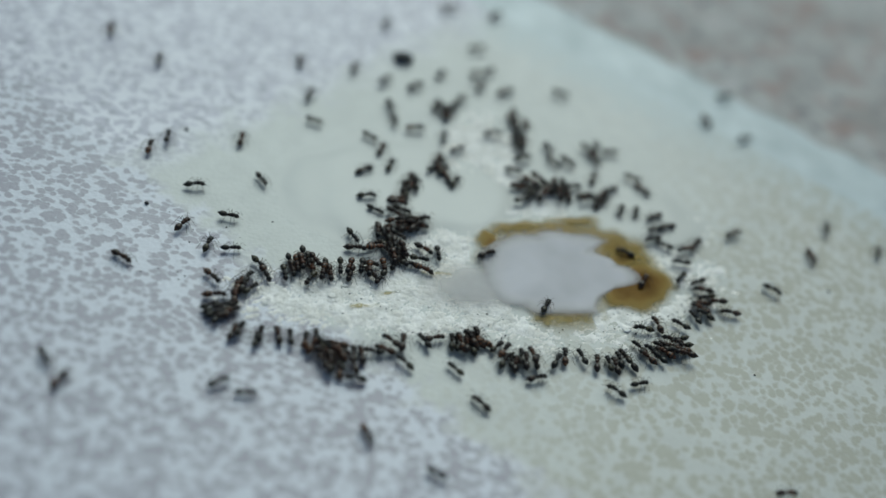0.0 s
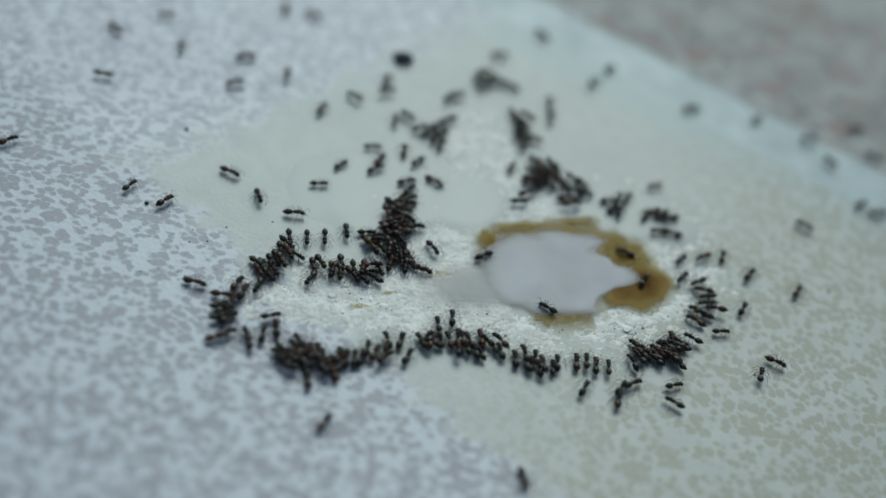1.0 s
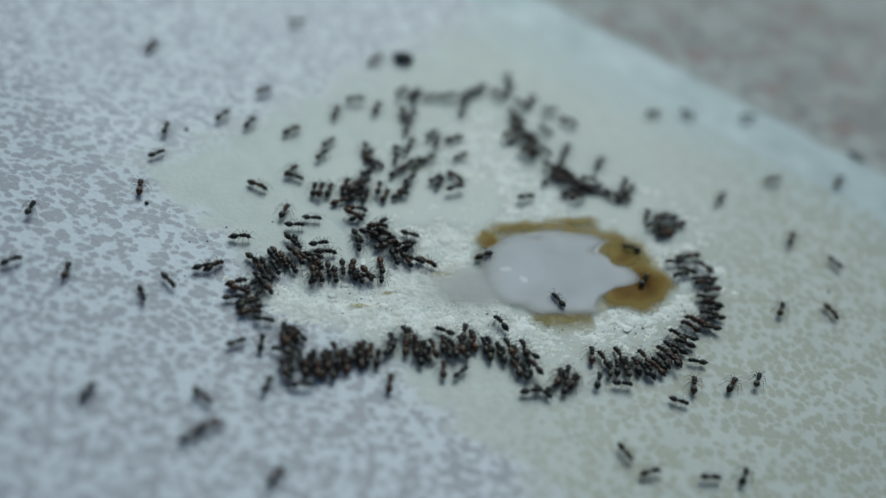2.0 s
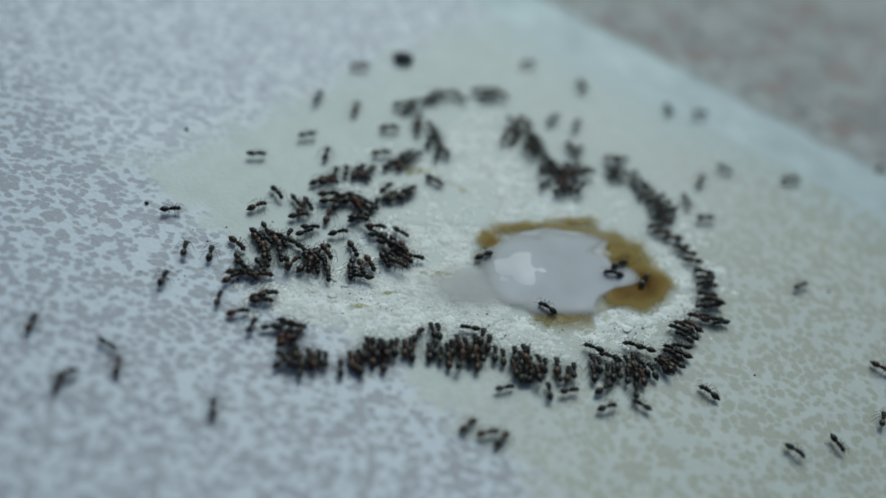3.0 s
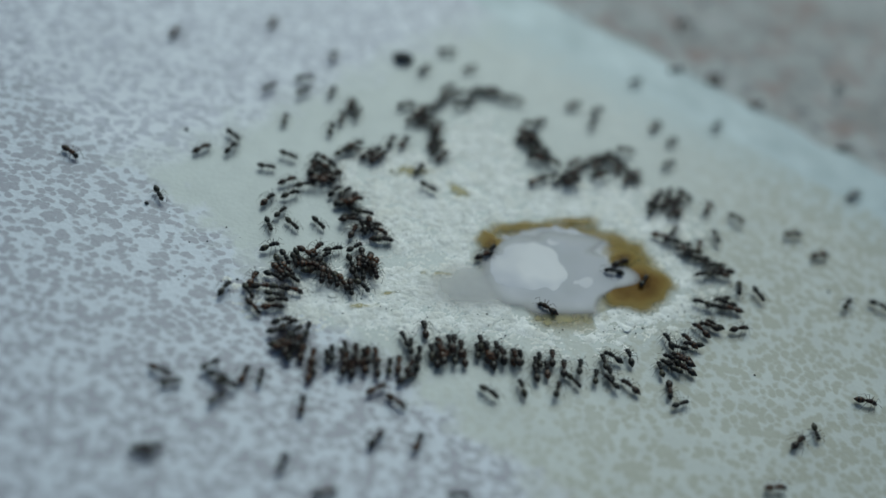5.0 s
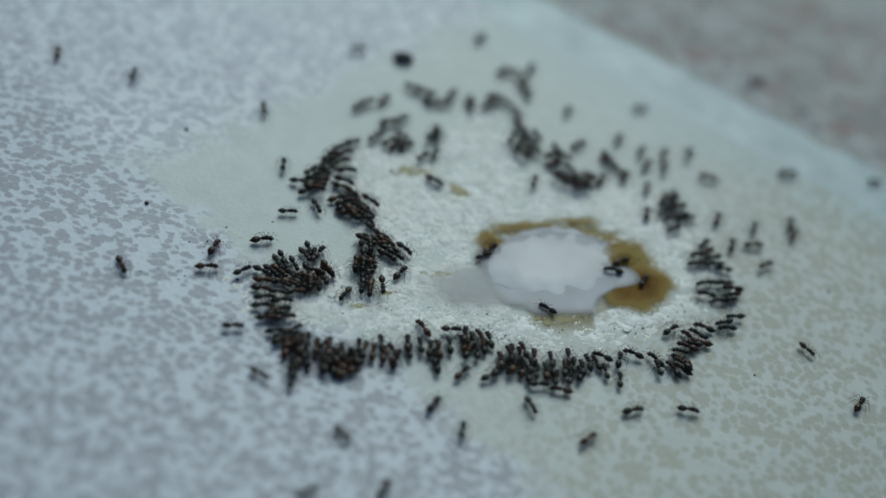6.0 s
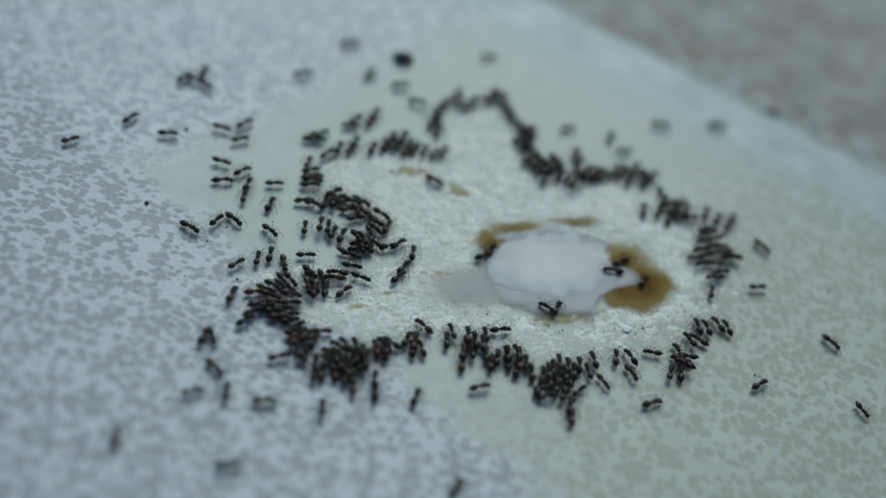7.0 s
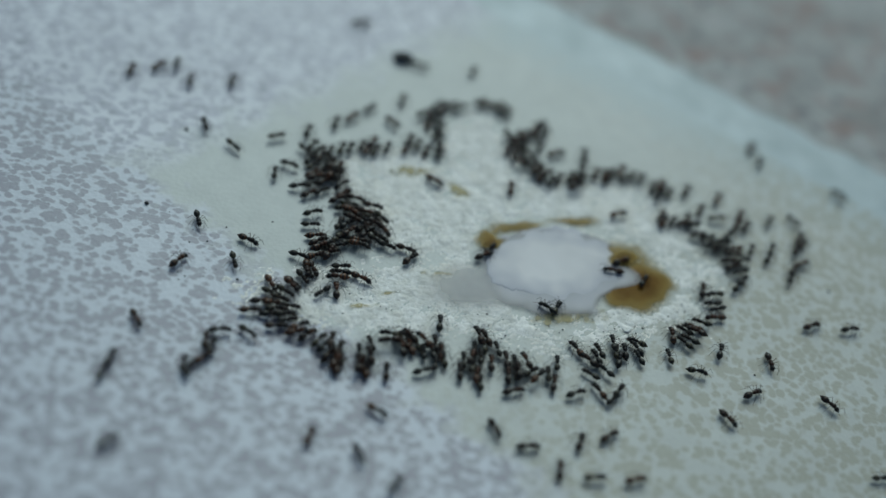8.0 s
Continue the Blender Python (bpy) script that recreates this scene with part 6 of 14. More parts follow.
    walk(ants[86], [(0, on(-4.4, 15.4, 57)), (0.5, on(-6.7, 15.1, 58)), (1, on(-6.9, 9.3, 66)), (1.5, on(-6.4, 11.3, 66)), (1.7, on(-6.4, 11.3, 74)), (2.8, on(12.3, 18.2, 63)), (3, on(-7.0, 7.9, 57)), (3.5, on(-7.5, 8.4, 47)), (4, on(-6.7, 19.2, 82)), (4.5, on(-6.2, 18.7, 82)), (4.7, on(-5.0, 19.2, 81)), (5.8, on(-6.0, 17.5, 58)), (6, on(-6.4, 17.2, 58)), (6.5, on(-6.0, 18.1, 82)), (7, on(-6.5, 18.5, 82)), (7.5, on(-6.2, 18.7, 82)), (8, on(-4.6, 20.0, 81))])
    walk(ants[87], [(0, on(-2.3, 14.1, -56)), (0.5, on(-3.7, 12.7, -21)), (1, on(-3.7, 12.5, -21)), (1.5, on(-3.7, 12.7, -21)), (1.7, on(-3.7, 12.7, -21)), (2.8, on(11.7, 23.3, -49)), (3, on(-3.7, 12.7, -21)), (3.5, on(-3.7, 12.7, -21)), (4, on(-3.7, 12.7, -21)), (4.5, on(-3.7, 12.7, -21)), (4.7, on(11.0, 18.6, 34)), (5.8, on(10.2, 17.4, 55)), (6, on(6.4, 2.0, 62)), (6.25, on(9.9, 10.9, 4)), (6.5, on(13.4, 20.0, -59)), (7, on(10.0, 21.9, -23)), (7.25, on(8.7, 18.9, 35)), (7.5, on(7.4, 15.8, 92)), (8, on(7.4, 15.6, 95))])
    walk(ants[88], [(0, on(-0.8, 13.5, 73)), (0.5, on(8.3, 13.3, 46)), (1, on(-4.5, 2.2, 21)), (1.5, on(-4.9, 0.3, 7)), (1.7, on(-7.0, 7.9, 35)), (2.8, on(-8.4, 6.8, 47)), (3, on(-8.4, 6.8, 47)), (3.5, on(-8.4, 6.8, 47)), (4, on(-15.3, 11.0, 84)), (4.5, on(-17.5, 14.6, 84)), (4.7, on(-16.7, 15.1, 22)), (5.8, on(-17.5, 11.4, 36)), (6, on(-17.5, 11.4, 36)), (6.5, on(-17.8, 12.5, 68)), (7, on(-18.7, 14.2, 84)), (7.5, on(-17.8, 13.9, 84)), (8, on(-18.3, 14.3, 84))])
    walk(ants[89], [(0, on(-1.8, 20.9, 48)), (0.5, on(-0.8, 20.3, -30)), (0.75, on(-2.7, 21.9, 24)), (1, on(-4.5, 23.6, 74)), (1.5, on(-6.6, 23.3, 58)), (1.7, on(-6.5, 22.7, 58)), (2.8, on(-5.3, 23.2, 82)), (2.9, on(-5.2, 22.6, 16)), (3, on(-5.1, 21.9, -56)), (3.25, on(-4.6, 21.8, 22)), (3.5, on(-4.1, 21.6, 95)), (4, on(-5.6, 22.3, 95)), (4.5, on(-7.3, 26.6, 82)), (4.7, on(-6.7, 26.1, 89)), (5.8, on(-7.8, 22.1, 82)), (6, on(-9.9, 19.9, 83)), (6.5, on(-7.0, 22.5, 82)), (7, on(-10.2, 19.1, 83)), (7.5, on(-6.9, 21.9, 67)), (8, on(-4.7, 22.1, 88))])
    walk(ants[90], [(0, on(-7.3, 11.6, 89)), (0.5, on(-8.5, 14.4, 99)), (1, on(-7.6, 10.9, 35)), (1.5, on(-11.6, 16.0, 96)), (1.7, on(-9.5, 12.0, 82)), (2.8, on(-9.9, 13.9, 48)), (3, on(-10.7, 13.5, 58)), (3.5, on(-9.6, 16.0, 67)), (4, on(-10.1, 17.7, 96)), (4.5, on(-12.5, 17.4, 83)), (4.7, on(-12.5, 17.4, 90)), (5.25, on(-12.1, 10.0, 31)), (5.8, on(-11.6, 2.5, -33)), (6, on(-11.6, 2.5, -33)), (6.5, on(-12.1, 2.9, -21)), (7, on(-9.5, 0.9, -21)), (7.5, on(-10.2, 0.0, -21)), (8, on(-9.9, 0.8, -21))])
    walk(ants[91], [(0, on(-6.2, 10.8, 102)), (0.5, on(-6.9, 9.3, 47)), (1, on(-6.5, 7.5, 47)), (1.5, on(-8.1, 11.3, 57)), (1.7, on(-8.1, 11.3, 82)), (2.25, on(-5.9, 12.0, 32)), (2.8, on(-3.7, 12.7, -21)), (3, on(-6.9, 9.3, 47)), (3.5, on(-7.5, 16.8, 58)), (4, on(-7.6, 21.6, 95)), (4.5, on(-9.3, 22.9, 83)), (4.7, on(-5.9, 23.7, 95)), (5.8, on(-6.9, 21.9, 82)), (6, on(-5.2, 22.6, 95)), (6.5, on(-6.0, 24.3, 95)), (7, on(-10.9, 18.1, 90)), (7.5, on(-9.5, 18.0, 82)), (8, on(-11.9, 17.0, 83))])
    walk(ants[92], [(0, on(-7.8, 9.7, 96)), (0.5, on(-12.2, 8.4, 83)), (0.75, on(-10.3, 6.9, 27)), (1, on(-8.5, 5.5, -33)), (1.5, on(-17.5, 11.4, -21)), (1.7, on(-13.7, 13.0, -34)), (2.25, on(-12.6, 13.1, 14)), (2.8, on(-11.5, 13.2, 58)), (3, on(-13.3, 11.1, 67)), (3.5, on(-11.4, 12.6, 58)), (4, on(-16.8, 21.1, 84)), (4.5, on(-16.6, 21.9, 50)), (4.7, on(-12.4, 29.2, 24)), (5.8, on(-10.5, 22.4, 83)), (6, on(-12.8, 22.9, 23)), (6.5, on(-6.7, 25.5, 95)), (7, on(-10.1, 20.5, 89)), (7.5, on(-7.6, 21.6, 89)), (8, on(-9.1, 20.2, 82))])
    walk(ants[93], [(0, on(-3.1, 47.1, 25)), (0.5, on(1.8, 41.1, -59)), (1, on(1.4, 40.2, -38)), (1.25, on(1.9, 40.1, 17)), (1.5, on(2.5, 39.8, 66)), (1.7, on(0.4, 38.1, 81)), (2.8, on(18.4, 41.4, 78)), (3, on(11.6, 34.0, 57)), (3.5, on(11.7, 37.7, 57)), (4, on(9.3, 31.5, 37)), (4.5, on(7.8, 31.6, -24)), (4.7, on(8.2, 31.8, 23)), (5.8, on(8.6, 29.7, -59)), (6, on(5.8, 33.0, -59)), (6.5, on(6.4, 31.7, -59)), (7, on(6.6, 30.3, -59)), (7.5, on(7.1, 29.9, -59)), (7.75, on(7.1, 28.8, 14)), (8, on(7.1, 27.7, 79))])
    walk(ants[94], [(0, on(-2.4, 40.1, 88)), (0.5, on(-1.8, 39.5, 81)), (1, on(-0.8, 41.6, 24)), (1.5, on(0.3, 41.3, 38)), (1.7, on(0.3, 41.3, 93)), (2.8, on(15.1, 45.5, 57)), (3, on(5.7, 46.9, 24)), (3.5, on(-3.7, 42.6, 24)), (4, on(-4.3, 46.6, 51)), (4.5, on(-5.1, 41.7, 82)), (4.7, on(-4.3, 40.1, 67)), (5.8, on(1.3, 46.9, 25)), (6, on(3.4, 43.4, 24)), (6.5, on(3.4, 43.4, 24)), (7, on(-0.9, 45.9, 25)), (7.5, on(-2.9, 49.3, 25)), (8, on(-2.7, 40.8, 82))])
    walk(ants[95], [(0, on(-1.0, 37.5, 81)), (0.5, on(-0.5, 37.0, 81)), (1, on(-0.5, 37.8, 59)), (1.5, on(-0.5, 37.0, 67)), (1.7, on(-0.9, 36.8, 59)), (2.8, on(-0.5, 37.0, 67)), (3, on(-0.7, 36.2, 24)), (3.5, on(-0.5, 37.8, 49)), (4, on(-6.6, 37.4, 24)), (4.5, on(-13.1, 34.6, -23)), (4.6, on(-11.5, 36.4, 31)), (4.7, on(-10.1, 38.2, 83)), (5.25, on(-10.9, 37.5, 31)), (5.8, on(-11.7, 36.7, -23)), (6, on(-11.2, 32.4, -23)), (6.25, on(-9.1, 36.8, 31)), (6.5, on(-6.9, 41.3, 83)), (7, on(-42.3, 23.1, 90)), (7.5, on(-36.2, 29.3, 40)), (8, on(-37.7, 22.9, 94))])
    walk(ants[96], [(0, on(-0.3, 41.8, 50)), (0.5, on(1.1, 39.2, 59)), (1, on(0.1, 39.6, -24)), (1.5, on(-3.0, 34.3, 49)), (1.7, on(-2.8, 34.5, 59)), (2.8, on(-1.1, 35.2, 59)), (2.9, on(-3.4, 29.2, 4)), (3, on(-5.7, 23.0, -56)), (3.5, on(3.0, 35.5, -59)), (4, on(3.5, 35.8, -59)), (4.5, on(2.8, 37.7, -24)), (4.7, on(4.0, 35.5, -38)), (5.25, on(5.6, 37.6, 24)), (5.8, on(7.2, 39.6, 80)), (6, on(5.0, 41.8, 92)), (6.5, on(4.6, 37.7, 93)), (6.75, on(3.7, 36.6, 29)), (7, on(2.6, 35.3, -38)), (7.5, on(5.3, 33.5, -59)), (8, on(3.9, 33.6, -38))])
    walk(ants[97], [(0, on(3.2, 37.8, 43)), (0.25, on(2.5, 37.6, -13)), (0.5, on(1.9, 37.3, -74)), (1, on(3.9, 39.7, -24)), (1.5, on(4.4, 39.2, -59)), (1.7, on(6.0, 31.6, -59)), (2.8, on(6.9, 31.9, -24)), (3, on(7.4, 31.5, -38)), (3.5, on(8.2, 31.8, -24)), (4, on(7.8, 31.6, 23)), (4.5, on(6.4, 32.4, -38)), (4.7, on(7.8, 28.7, -37)), (5.8, on(7.8, 28.7, -59)), (6, on(7.8, 28.7, -59)), (6.5, on(8.3, 28.2, -59)), (7, on(8.4, 27.6, -59)), (7.25, on(7.2, 26.3, 14)), (7.5, on(6.0, 25.1, 79)), (8, on(5.8, 24.1, 79))])
    walk(ants[98], [(0, on(2.9, 26.6, 22)), (0.25, on(4.4, 26.5, -28)), (0.5, on(5.8, 26.4, -81)), (1, on(6.5, 28.1, -78)), (1.5, on(-4.7, 32.2, -57)), (1.6, on(-4.5, 30.8, 22)), (1.7, on(-4.2, 29.4, 95)), (2.8, on(1.2, 35.4, 24)), (3, on(0.7, 35.3, 24)), (3.5, on(0.2, 36.5, 24)), (4, on(0.0, 37.3, 38)), (4.5, on(-1.9, 37.2, 81)), (4.7, on(0.9, 37.2, 24)), (5.8, on(0.2, 36.5, 24)), (6, on(2.0, 42.8, 59)), (6.5, on(3.2, 40.9, 59)), (7, on(-1.9, 31.9, 66)), (7.5, on(-1.5, 32.0, 66)), (8, on(-3.1, 30.6, 49))])
    walk(ants[99], [(0, on(5.4, 32.8, -68)), (0.5, on(5.3, 32.8, -75)), (1, on(5.2, 32.7, -59)), (1.5, on(3.0, 35.5, -24)), (1.7, on(3.0, 35.5, -49)), (2.25, on(12.5, 36.6, 20)), (2.8, on(22.0, 37.7, 83)), (3, on(16.5, 28.1, 77)), (3.5, on(17.3, 25.6, 77)), (4, on(19.3, 27.8, 77)), (4.5, on(18.7, 33.2, 63)), (4.7, on(32.9, 38.5, 46)), (5.8, on(22.9, 27.2, 76)), (6, on(26.2, 32.0, 76)), (6.5, on(27.3, 36.5, 55)), (7, on(23.6, 31.0, 22)), (7.5, on(22.0, 27.5, 76)), (8, on(22.2, 24.9, 76))])
    walk(ants[100], kept(100, [(0, on(6.3, 29.5, -75)), (0.5, on(6.3, 29.5, -75)), (1, on(6.9, 31.2, -38)), (1.5, on(-2.5, 33.1, 24)), (1.7, on(4.9, 26.8, 80)), (2.25, on(6.7, 26.8, 23)), (2.8, on(8.5, 26.9, -37)), (2.9, on(7.4, 26.7, 23)), (3, on(6.2, 26.7, 79)), (3.25, on(7.1, 26.7, 14)), (3.5, on(8.0, 26.7, -59)), (4, on(8.6, 26.2, -37)), (4.5, on(8.2, 26.0, -49)), (4.7, on(8.0, 26.7, -49)), (5.8, on(7.6, 26.5, -58)), (5.9, on(7.4, 26.4, 14)), (6, on(7.2, 26.3, 79)), (6.25, on(7.1, 27.0, 14)), (6.5, on(7.1, 27.7, -58)), (7, on(7.5, 27.8, -68)), (7.5, on(6.6, 27.5, -58)), (8, on(6.4, 26.0, -58))]))
    walk(ants[101], [(0, on(6.3, 26.4, -75)), (0.5, on(6.3, 25.3, -75)), (1, on(9.3, 27.9, -8)), (1.5, on(8.5, 26.9, -49)), (1.7, on(8.8, 27.7, -59)), (2.8, on(10.2, 26.9, -59)), (3, on(9.0, 26.3, -59)), (3.5, on(9.3, 27.2, -59)), (4, on(9.8, 27.4, -59)), (4.5, on(9.7, 28.0, -59)), (4.7, on(9.7, 28.0, -59)), (5.8, on(9.3, 27.9, -59)), (6, on(9.6, 28.7, -59)), (6.25, on(9.6, 28.7, 13)), (6.5, on(9.6, 28.7, 79)), (7, on(8.6, 29.7, 79)), (7.5, on(8.7, 31.9, 79)), (8, on(10.8, 29.9, 79))])
    walk(ants[102], [(0, on(7.7, 26.6, -82)), (0.5, on(7.1, 27.7, -58)), (1, on(7.8, 28.0, -49)), (1.5, on(7.3, 28.5, -59)), (1.7, on(7.8, 28.0, -59)), (2.8, on(9.3, 27.9, -59)), (3, on(9.3, 27.9, -68)), (3.5, on(8.7, 28.4, -75)), (4, on(7.8, 28.0, -37)), (4.5, on(7.3, 28.5, -37)), (4.7, on(7.5, 27.8, 47)), (5.8, on(7.1, 27.7, 65)), (5.9, on(6.8, 29.1, 6)), (6, on(6.6, 30.3, -59)), (6.5, on(7.1, 30.5, -37)), (7, on(7.7, 29.4, -59)), (7.5, on(8.2, 28.8, -59)), (8, on(9.1, 28.6, -37))])
    walk(ants[103], [(0, on(8.2, 22.8, 35)), (0.25, on(9.1, 22.4, -14)), (0.5, on(10.0, 21.9, -68)), (1, on(11.0, 21.1, -49)), (1.5, on(13.4, 24.0, -23)), (1.7, on(12.3, 22.2, -37)), (2.8, on(13.6, 22.7, -37)), (3, on(13.0, 23.1, -59)), (3.5, on(12.3, 22.2, -49)), (4, on(14.4, 23.0, -59)), (4.5, on(13.0, 23.8, -49)), (4.7, on(13.0, 23.8, -23)), (5.8, on(12.6, 23.0, -37)), (6, on(15.7, 22.9, -50)), (6.5, on(16.6, 23.3, 22)), (7, on(14.0, 22.9, -59)), (7.25, on(14.7, 22.2, 13)), (7.5, on(15.5, 21.4, 77)), (7.75, on(12.9, 21.8, 13)), (8, on(10.4, 22.2, -58))])
    walk(ants[104], [(0, on(7.3, 19.5, 8)), (0.5, on(6.6, 21.3, -74)), (0.75, on(6.7, 20.6, 6)), (1, on(6.8, 20.0, 79)), (1.5, on(-5.2, 20.5, 82)), (1.7, on(-4.9, 18.5, 58)), (2.8, on(12.5, 23.7, 46)), (3, on(12.1, 23.5, -37)), (3.5, on(11.2, 23.1, -59)), (4, on(12.1, 22.8, -37)), (4.5, on(11.9, 24.8, -37)), (4.7, on(11.9, 24.8, -37)), (5.8, on(13.2, 24.7, -50)), (6, on(14.5, 25.9, -23)), (6.25, on(15.2, 27.2, 32)), (6.5, on(15.9, 28.6, 84)), (6.75, on(14.6, 26.6, 25)), (7, on(13.2, 24.7, -37)), (7.25, on(12.5, 25.4, 22)), (7.5, on(11.7, 26.1, 78)), (8, on(10.4, 26.2, 78))])
    walk(ants[105], [(0, on(8.5, 16.7, 34)), (0.5, on(8.5, 16.7, 22)), (1, on(10.0, 15.4, 34)), (1.5, on(-6.6, 16.5, 48)), (1.7, on(-6.2, 16.6, 48)), (2.8, on(-5.2, 18.4, 81)), (3, on(-9.4, 15.3, 67)), (3.5, on(-7.7, 19.5, 67)), (4, on(-8.3, 24.8, 95)), (4.5, on(-8.7, 24.6, 82)), (4.7, on(-7.7, 26.4, 82)), (5.8, on(-8.8, 23.1, 82)), (6, on(-11.3, 24.2, 49)), (6.5, on(-6.6, 27.6, 95)), (7, on(-6.6, 27.6, 95)), (7.5, on(-6.6, 27.6, 82)), (8, on(-7.0, 27.5, 67))])
    walk(ants[106], [(0, on(9.5, 13.5, 34)), (0.5, on(9.5, 13.6, 34)), (1, on(9.1, 13.0, 22)), (1.5, on(9.1, 13.4, 22)), (1.7, on(9.1, 13.3, 22)), (2.8, on(14.4, 19.1, 77)), (3, on(14.6, 17.8, 55)), (3.5, on(13.2, 17.9, 78)), (4, on(13.1, 18.5, 78)), (4.5, on(10.4, 18.8, 46)), (4.7, on(12.7, 19.1, 46)), (5.8, on(11.7, 22.7, -23)), (5.9, on(11.2, 20.5, 32)), (6, on(10.6, 18.2, 85)), (6.5, on(12.1, 20.1, 78)), (7, on(12.1, 19.5, 78)), (7.5, on(12.7, 18.3, 78)), (8, on(13.1, 19.2, 78))])
    walk(ants[107], kept(107, [(0, on(10.2, 18.0, -23)), (0.5, on(10.8, 18.9, -36)), (1, on(11.6, 19.9, -37)), (1.5, on(14.1, 21.6, -37)), (1.7, on(14.7, 20.5, -23)), (2.8, on(15.1, 20.7, 46)), (3, on(15.5, 21.4, 55)), (3.5, on(15.3, 22.1, 46)), (4, on(17.3, 25.6, 46)), (4.5, on(17.0, 22.8, 70)), (4.7, on(17.0, 23.5, 70)), (5.8, on(13.8, 23.6, 46)), (6, on(13.0, 23.8, 56)), (6.25, on(12.5, 23.4, 6)), (6.5, on(12.1, 22.8, -49)), (7, on(12.1, 22.8, -37)), (7.25, on(11.8, 20.6, 22)), (7.5, on(11.4, 18.5, 78)), (8, on(11.6, 19.9, 71))]))
    walk(ants[108], kept(108, [(0, on(10.8, 16.1, 46)), (0.5, on(10.0, 19.3, 46)), (1, on(10.3, 20.0, -23)), (1.5, on(10.6, 24.9, -37)), (1.7, on(9.6, 25.2, -59)), (2.8, on(10.0, 25.4, -59)), (3, on(10.0, 26.1, -59)), (3.5, on(10.0, 25.4, -59)), (4, on(9.6, 25.2, -49)), (4.5, on(9.5, 25.9, -59)), (4.7, on(10.6, 24.9, -59)), (5.25, on(9.5, 24.5, 14)), (5.8, on(8.4, 24.0, 79)), (5.9, on(8.6, 24.5, 14)), (6, on(8.7, 24.9, -58)), (6.25, on(8.4, 24.7, 14)), (6.5, on(7.9, 24.5, 79)), (7, on(9.1, 22.9, 47)), (7.5, on(7.6, 23.0, 79)), (7.75, on(8.2, 22.9, 14)), (8, on(8.6, 22.7, -58))]))
    walk(ants[109], [(0, on(11.9, 18.0, 22)), (0.5, on(11.5, 17.9, -36)), (1, on(11.4, 18.8, -37)), (1.25, on(11.8, 18.8, 23)), (1.5, on(12.3, 18.9, 78)), (1.6, on(13.0, 19.5, 22)), (1.7, on(13.8, 20.1, -37)), (2.8, on(14.5, 21.7, 46)), (3, on(13.6, 21.4, -37)), (3.5, on(14.6, 21.1, -37)), (4, on(20.3, 26.2, -38)), (4.25, on(20.5, 26.6, 15)), (4.5, on(20.7, 27.0, 62)), (4.7, on(22.4, 29.1, -8)), (5.8, on(20.2, 27.5, -61)), (6, on(21.0, 28.5, -51)), (6.5, on(23.4, 28.1, 22)), (7, on(23.5, 25.4, 69)), (7.5, on(23.6, 24.8, 69)), (8, on(24.1, 24.3, 61))])
    walk(ants[110], [(0, on(13.2, 17.9, 55)), (0.5, on(12.5, 17.0, 22)), (1, on(12.7, 18.3, -37)), (1.5, on(17.7, 17.1, 22)), (1.7, on(18.0, 17.9, 22)), (2.8, on(21.9, 24.0, 62)), (2.9, on(22.3, 24.2, 9)), (3, on(22.8, 24.5, -51)), (3.5, on(22.3, 24.2, -24)), (4, on(23.3, 23.3, -24)), (4.25, on(22.8, 23.4, 28)), (4.5, on(22.3, 23.6, 76)), (4.7, on(24.5, 24.9, 76)), (5.8, on(24.6, 23.8, 69)), (6, on(24.1, 24.9, 76)), (6.5, on(22.2, 24.9, 69)), (7, on(20.1, 24.0, 62)), (7.5, on(20.6, 23.6, 76)), (8, on(21.5, 23.3, 69))])
    walk(ants[111], kept(111, [(0, on(15.0, 17.9, -76)), (0.25, on(15.2, 18.4, -3)), (0.5, on(15.3, 18.8, 62)), (0.75, on(14.1, 19.6, 10)), (1, on(12.9, 20.4, -49)), (1.5, on(15.5, 21.4, -23)), (1.7, on(16.0, 20.4, -23)), (2.25, on(16.4, 21.2, 21)), (2.8, on(16.7, 22.0, 62)), (3, on(16.5, 19.9, 77)), (3.5, on(16.4, 20.6, 55)), (4, on(16.0, 20.4, 22)), (4.5, on(15.9, 21.6, 46)), (4.7, on(15.9, 21.0, 46)), (5.8, on(16.3, 21.8, 46)), (6, on(16.3, 21.2, 22)), (6.5, on(16.4, 20.6, 22)), (7, on(15.5, 20.8, 77)), (7.5, on(16.1, 19.7, 34)), (8, on(16.4, 20.6, 55))]))
    walk(ants[112], kept(112, [(0, on(16.0, 17.1, -76)), (0.25, on(16.4, 16.9, -26)), (0.5, on(16.9, 16.8, 22)), (1, on(16.0, 16.5, 22)), (1.5, on(16.1, 15.9, 34)), (1.7, on(16.4, 16.6, 34)), (2.8, on(15.7, 19.6, 55)), (2.9, on(15.7, 19.3, 1)), (3, on(15.7, 19.0, -59)), (3.25, on(15.2, 19.4, 12)), (3.5, on(14.8, 19.8, 77)), (4, on(15.1, 20.7, 63)), (4.5, on(16.2, 23.1, 63)), (4.7, on(19.0, 26.3, 55)), (5.8, on(15.6, 24.2, 63)), (6, on(17.6, 22.3, 46)), (6.5, on(17.2, 21.5, 46)), (7, on(18.3, 24.0, 62)), (7.5, on(17.9, 23.1, 62)), (8, on(19.6, 23.8, 76))]))
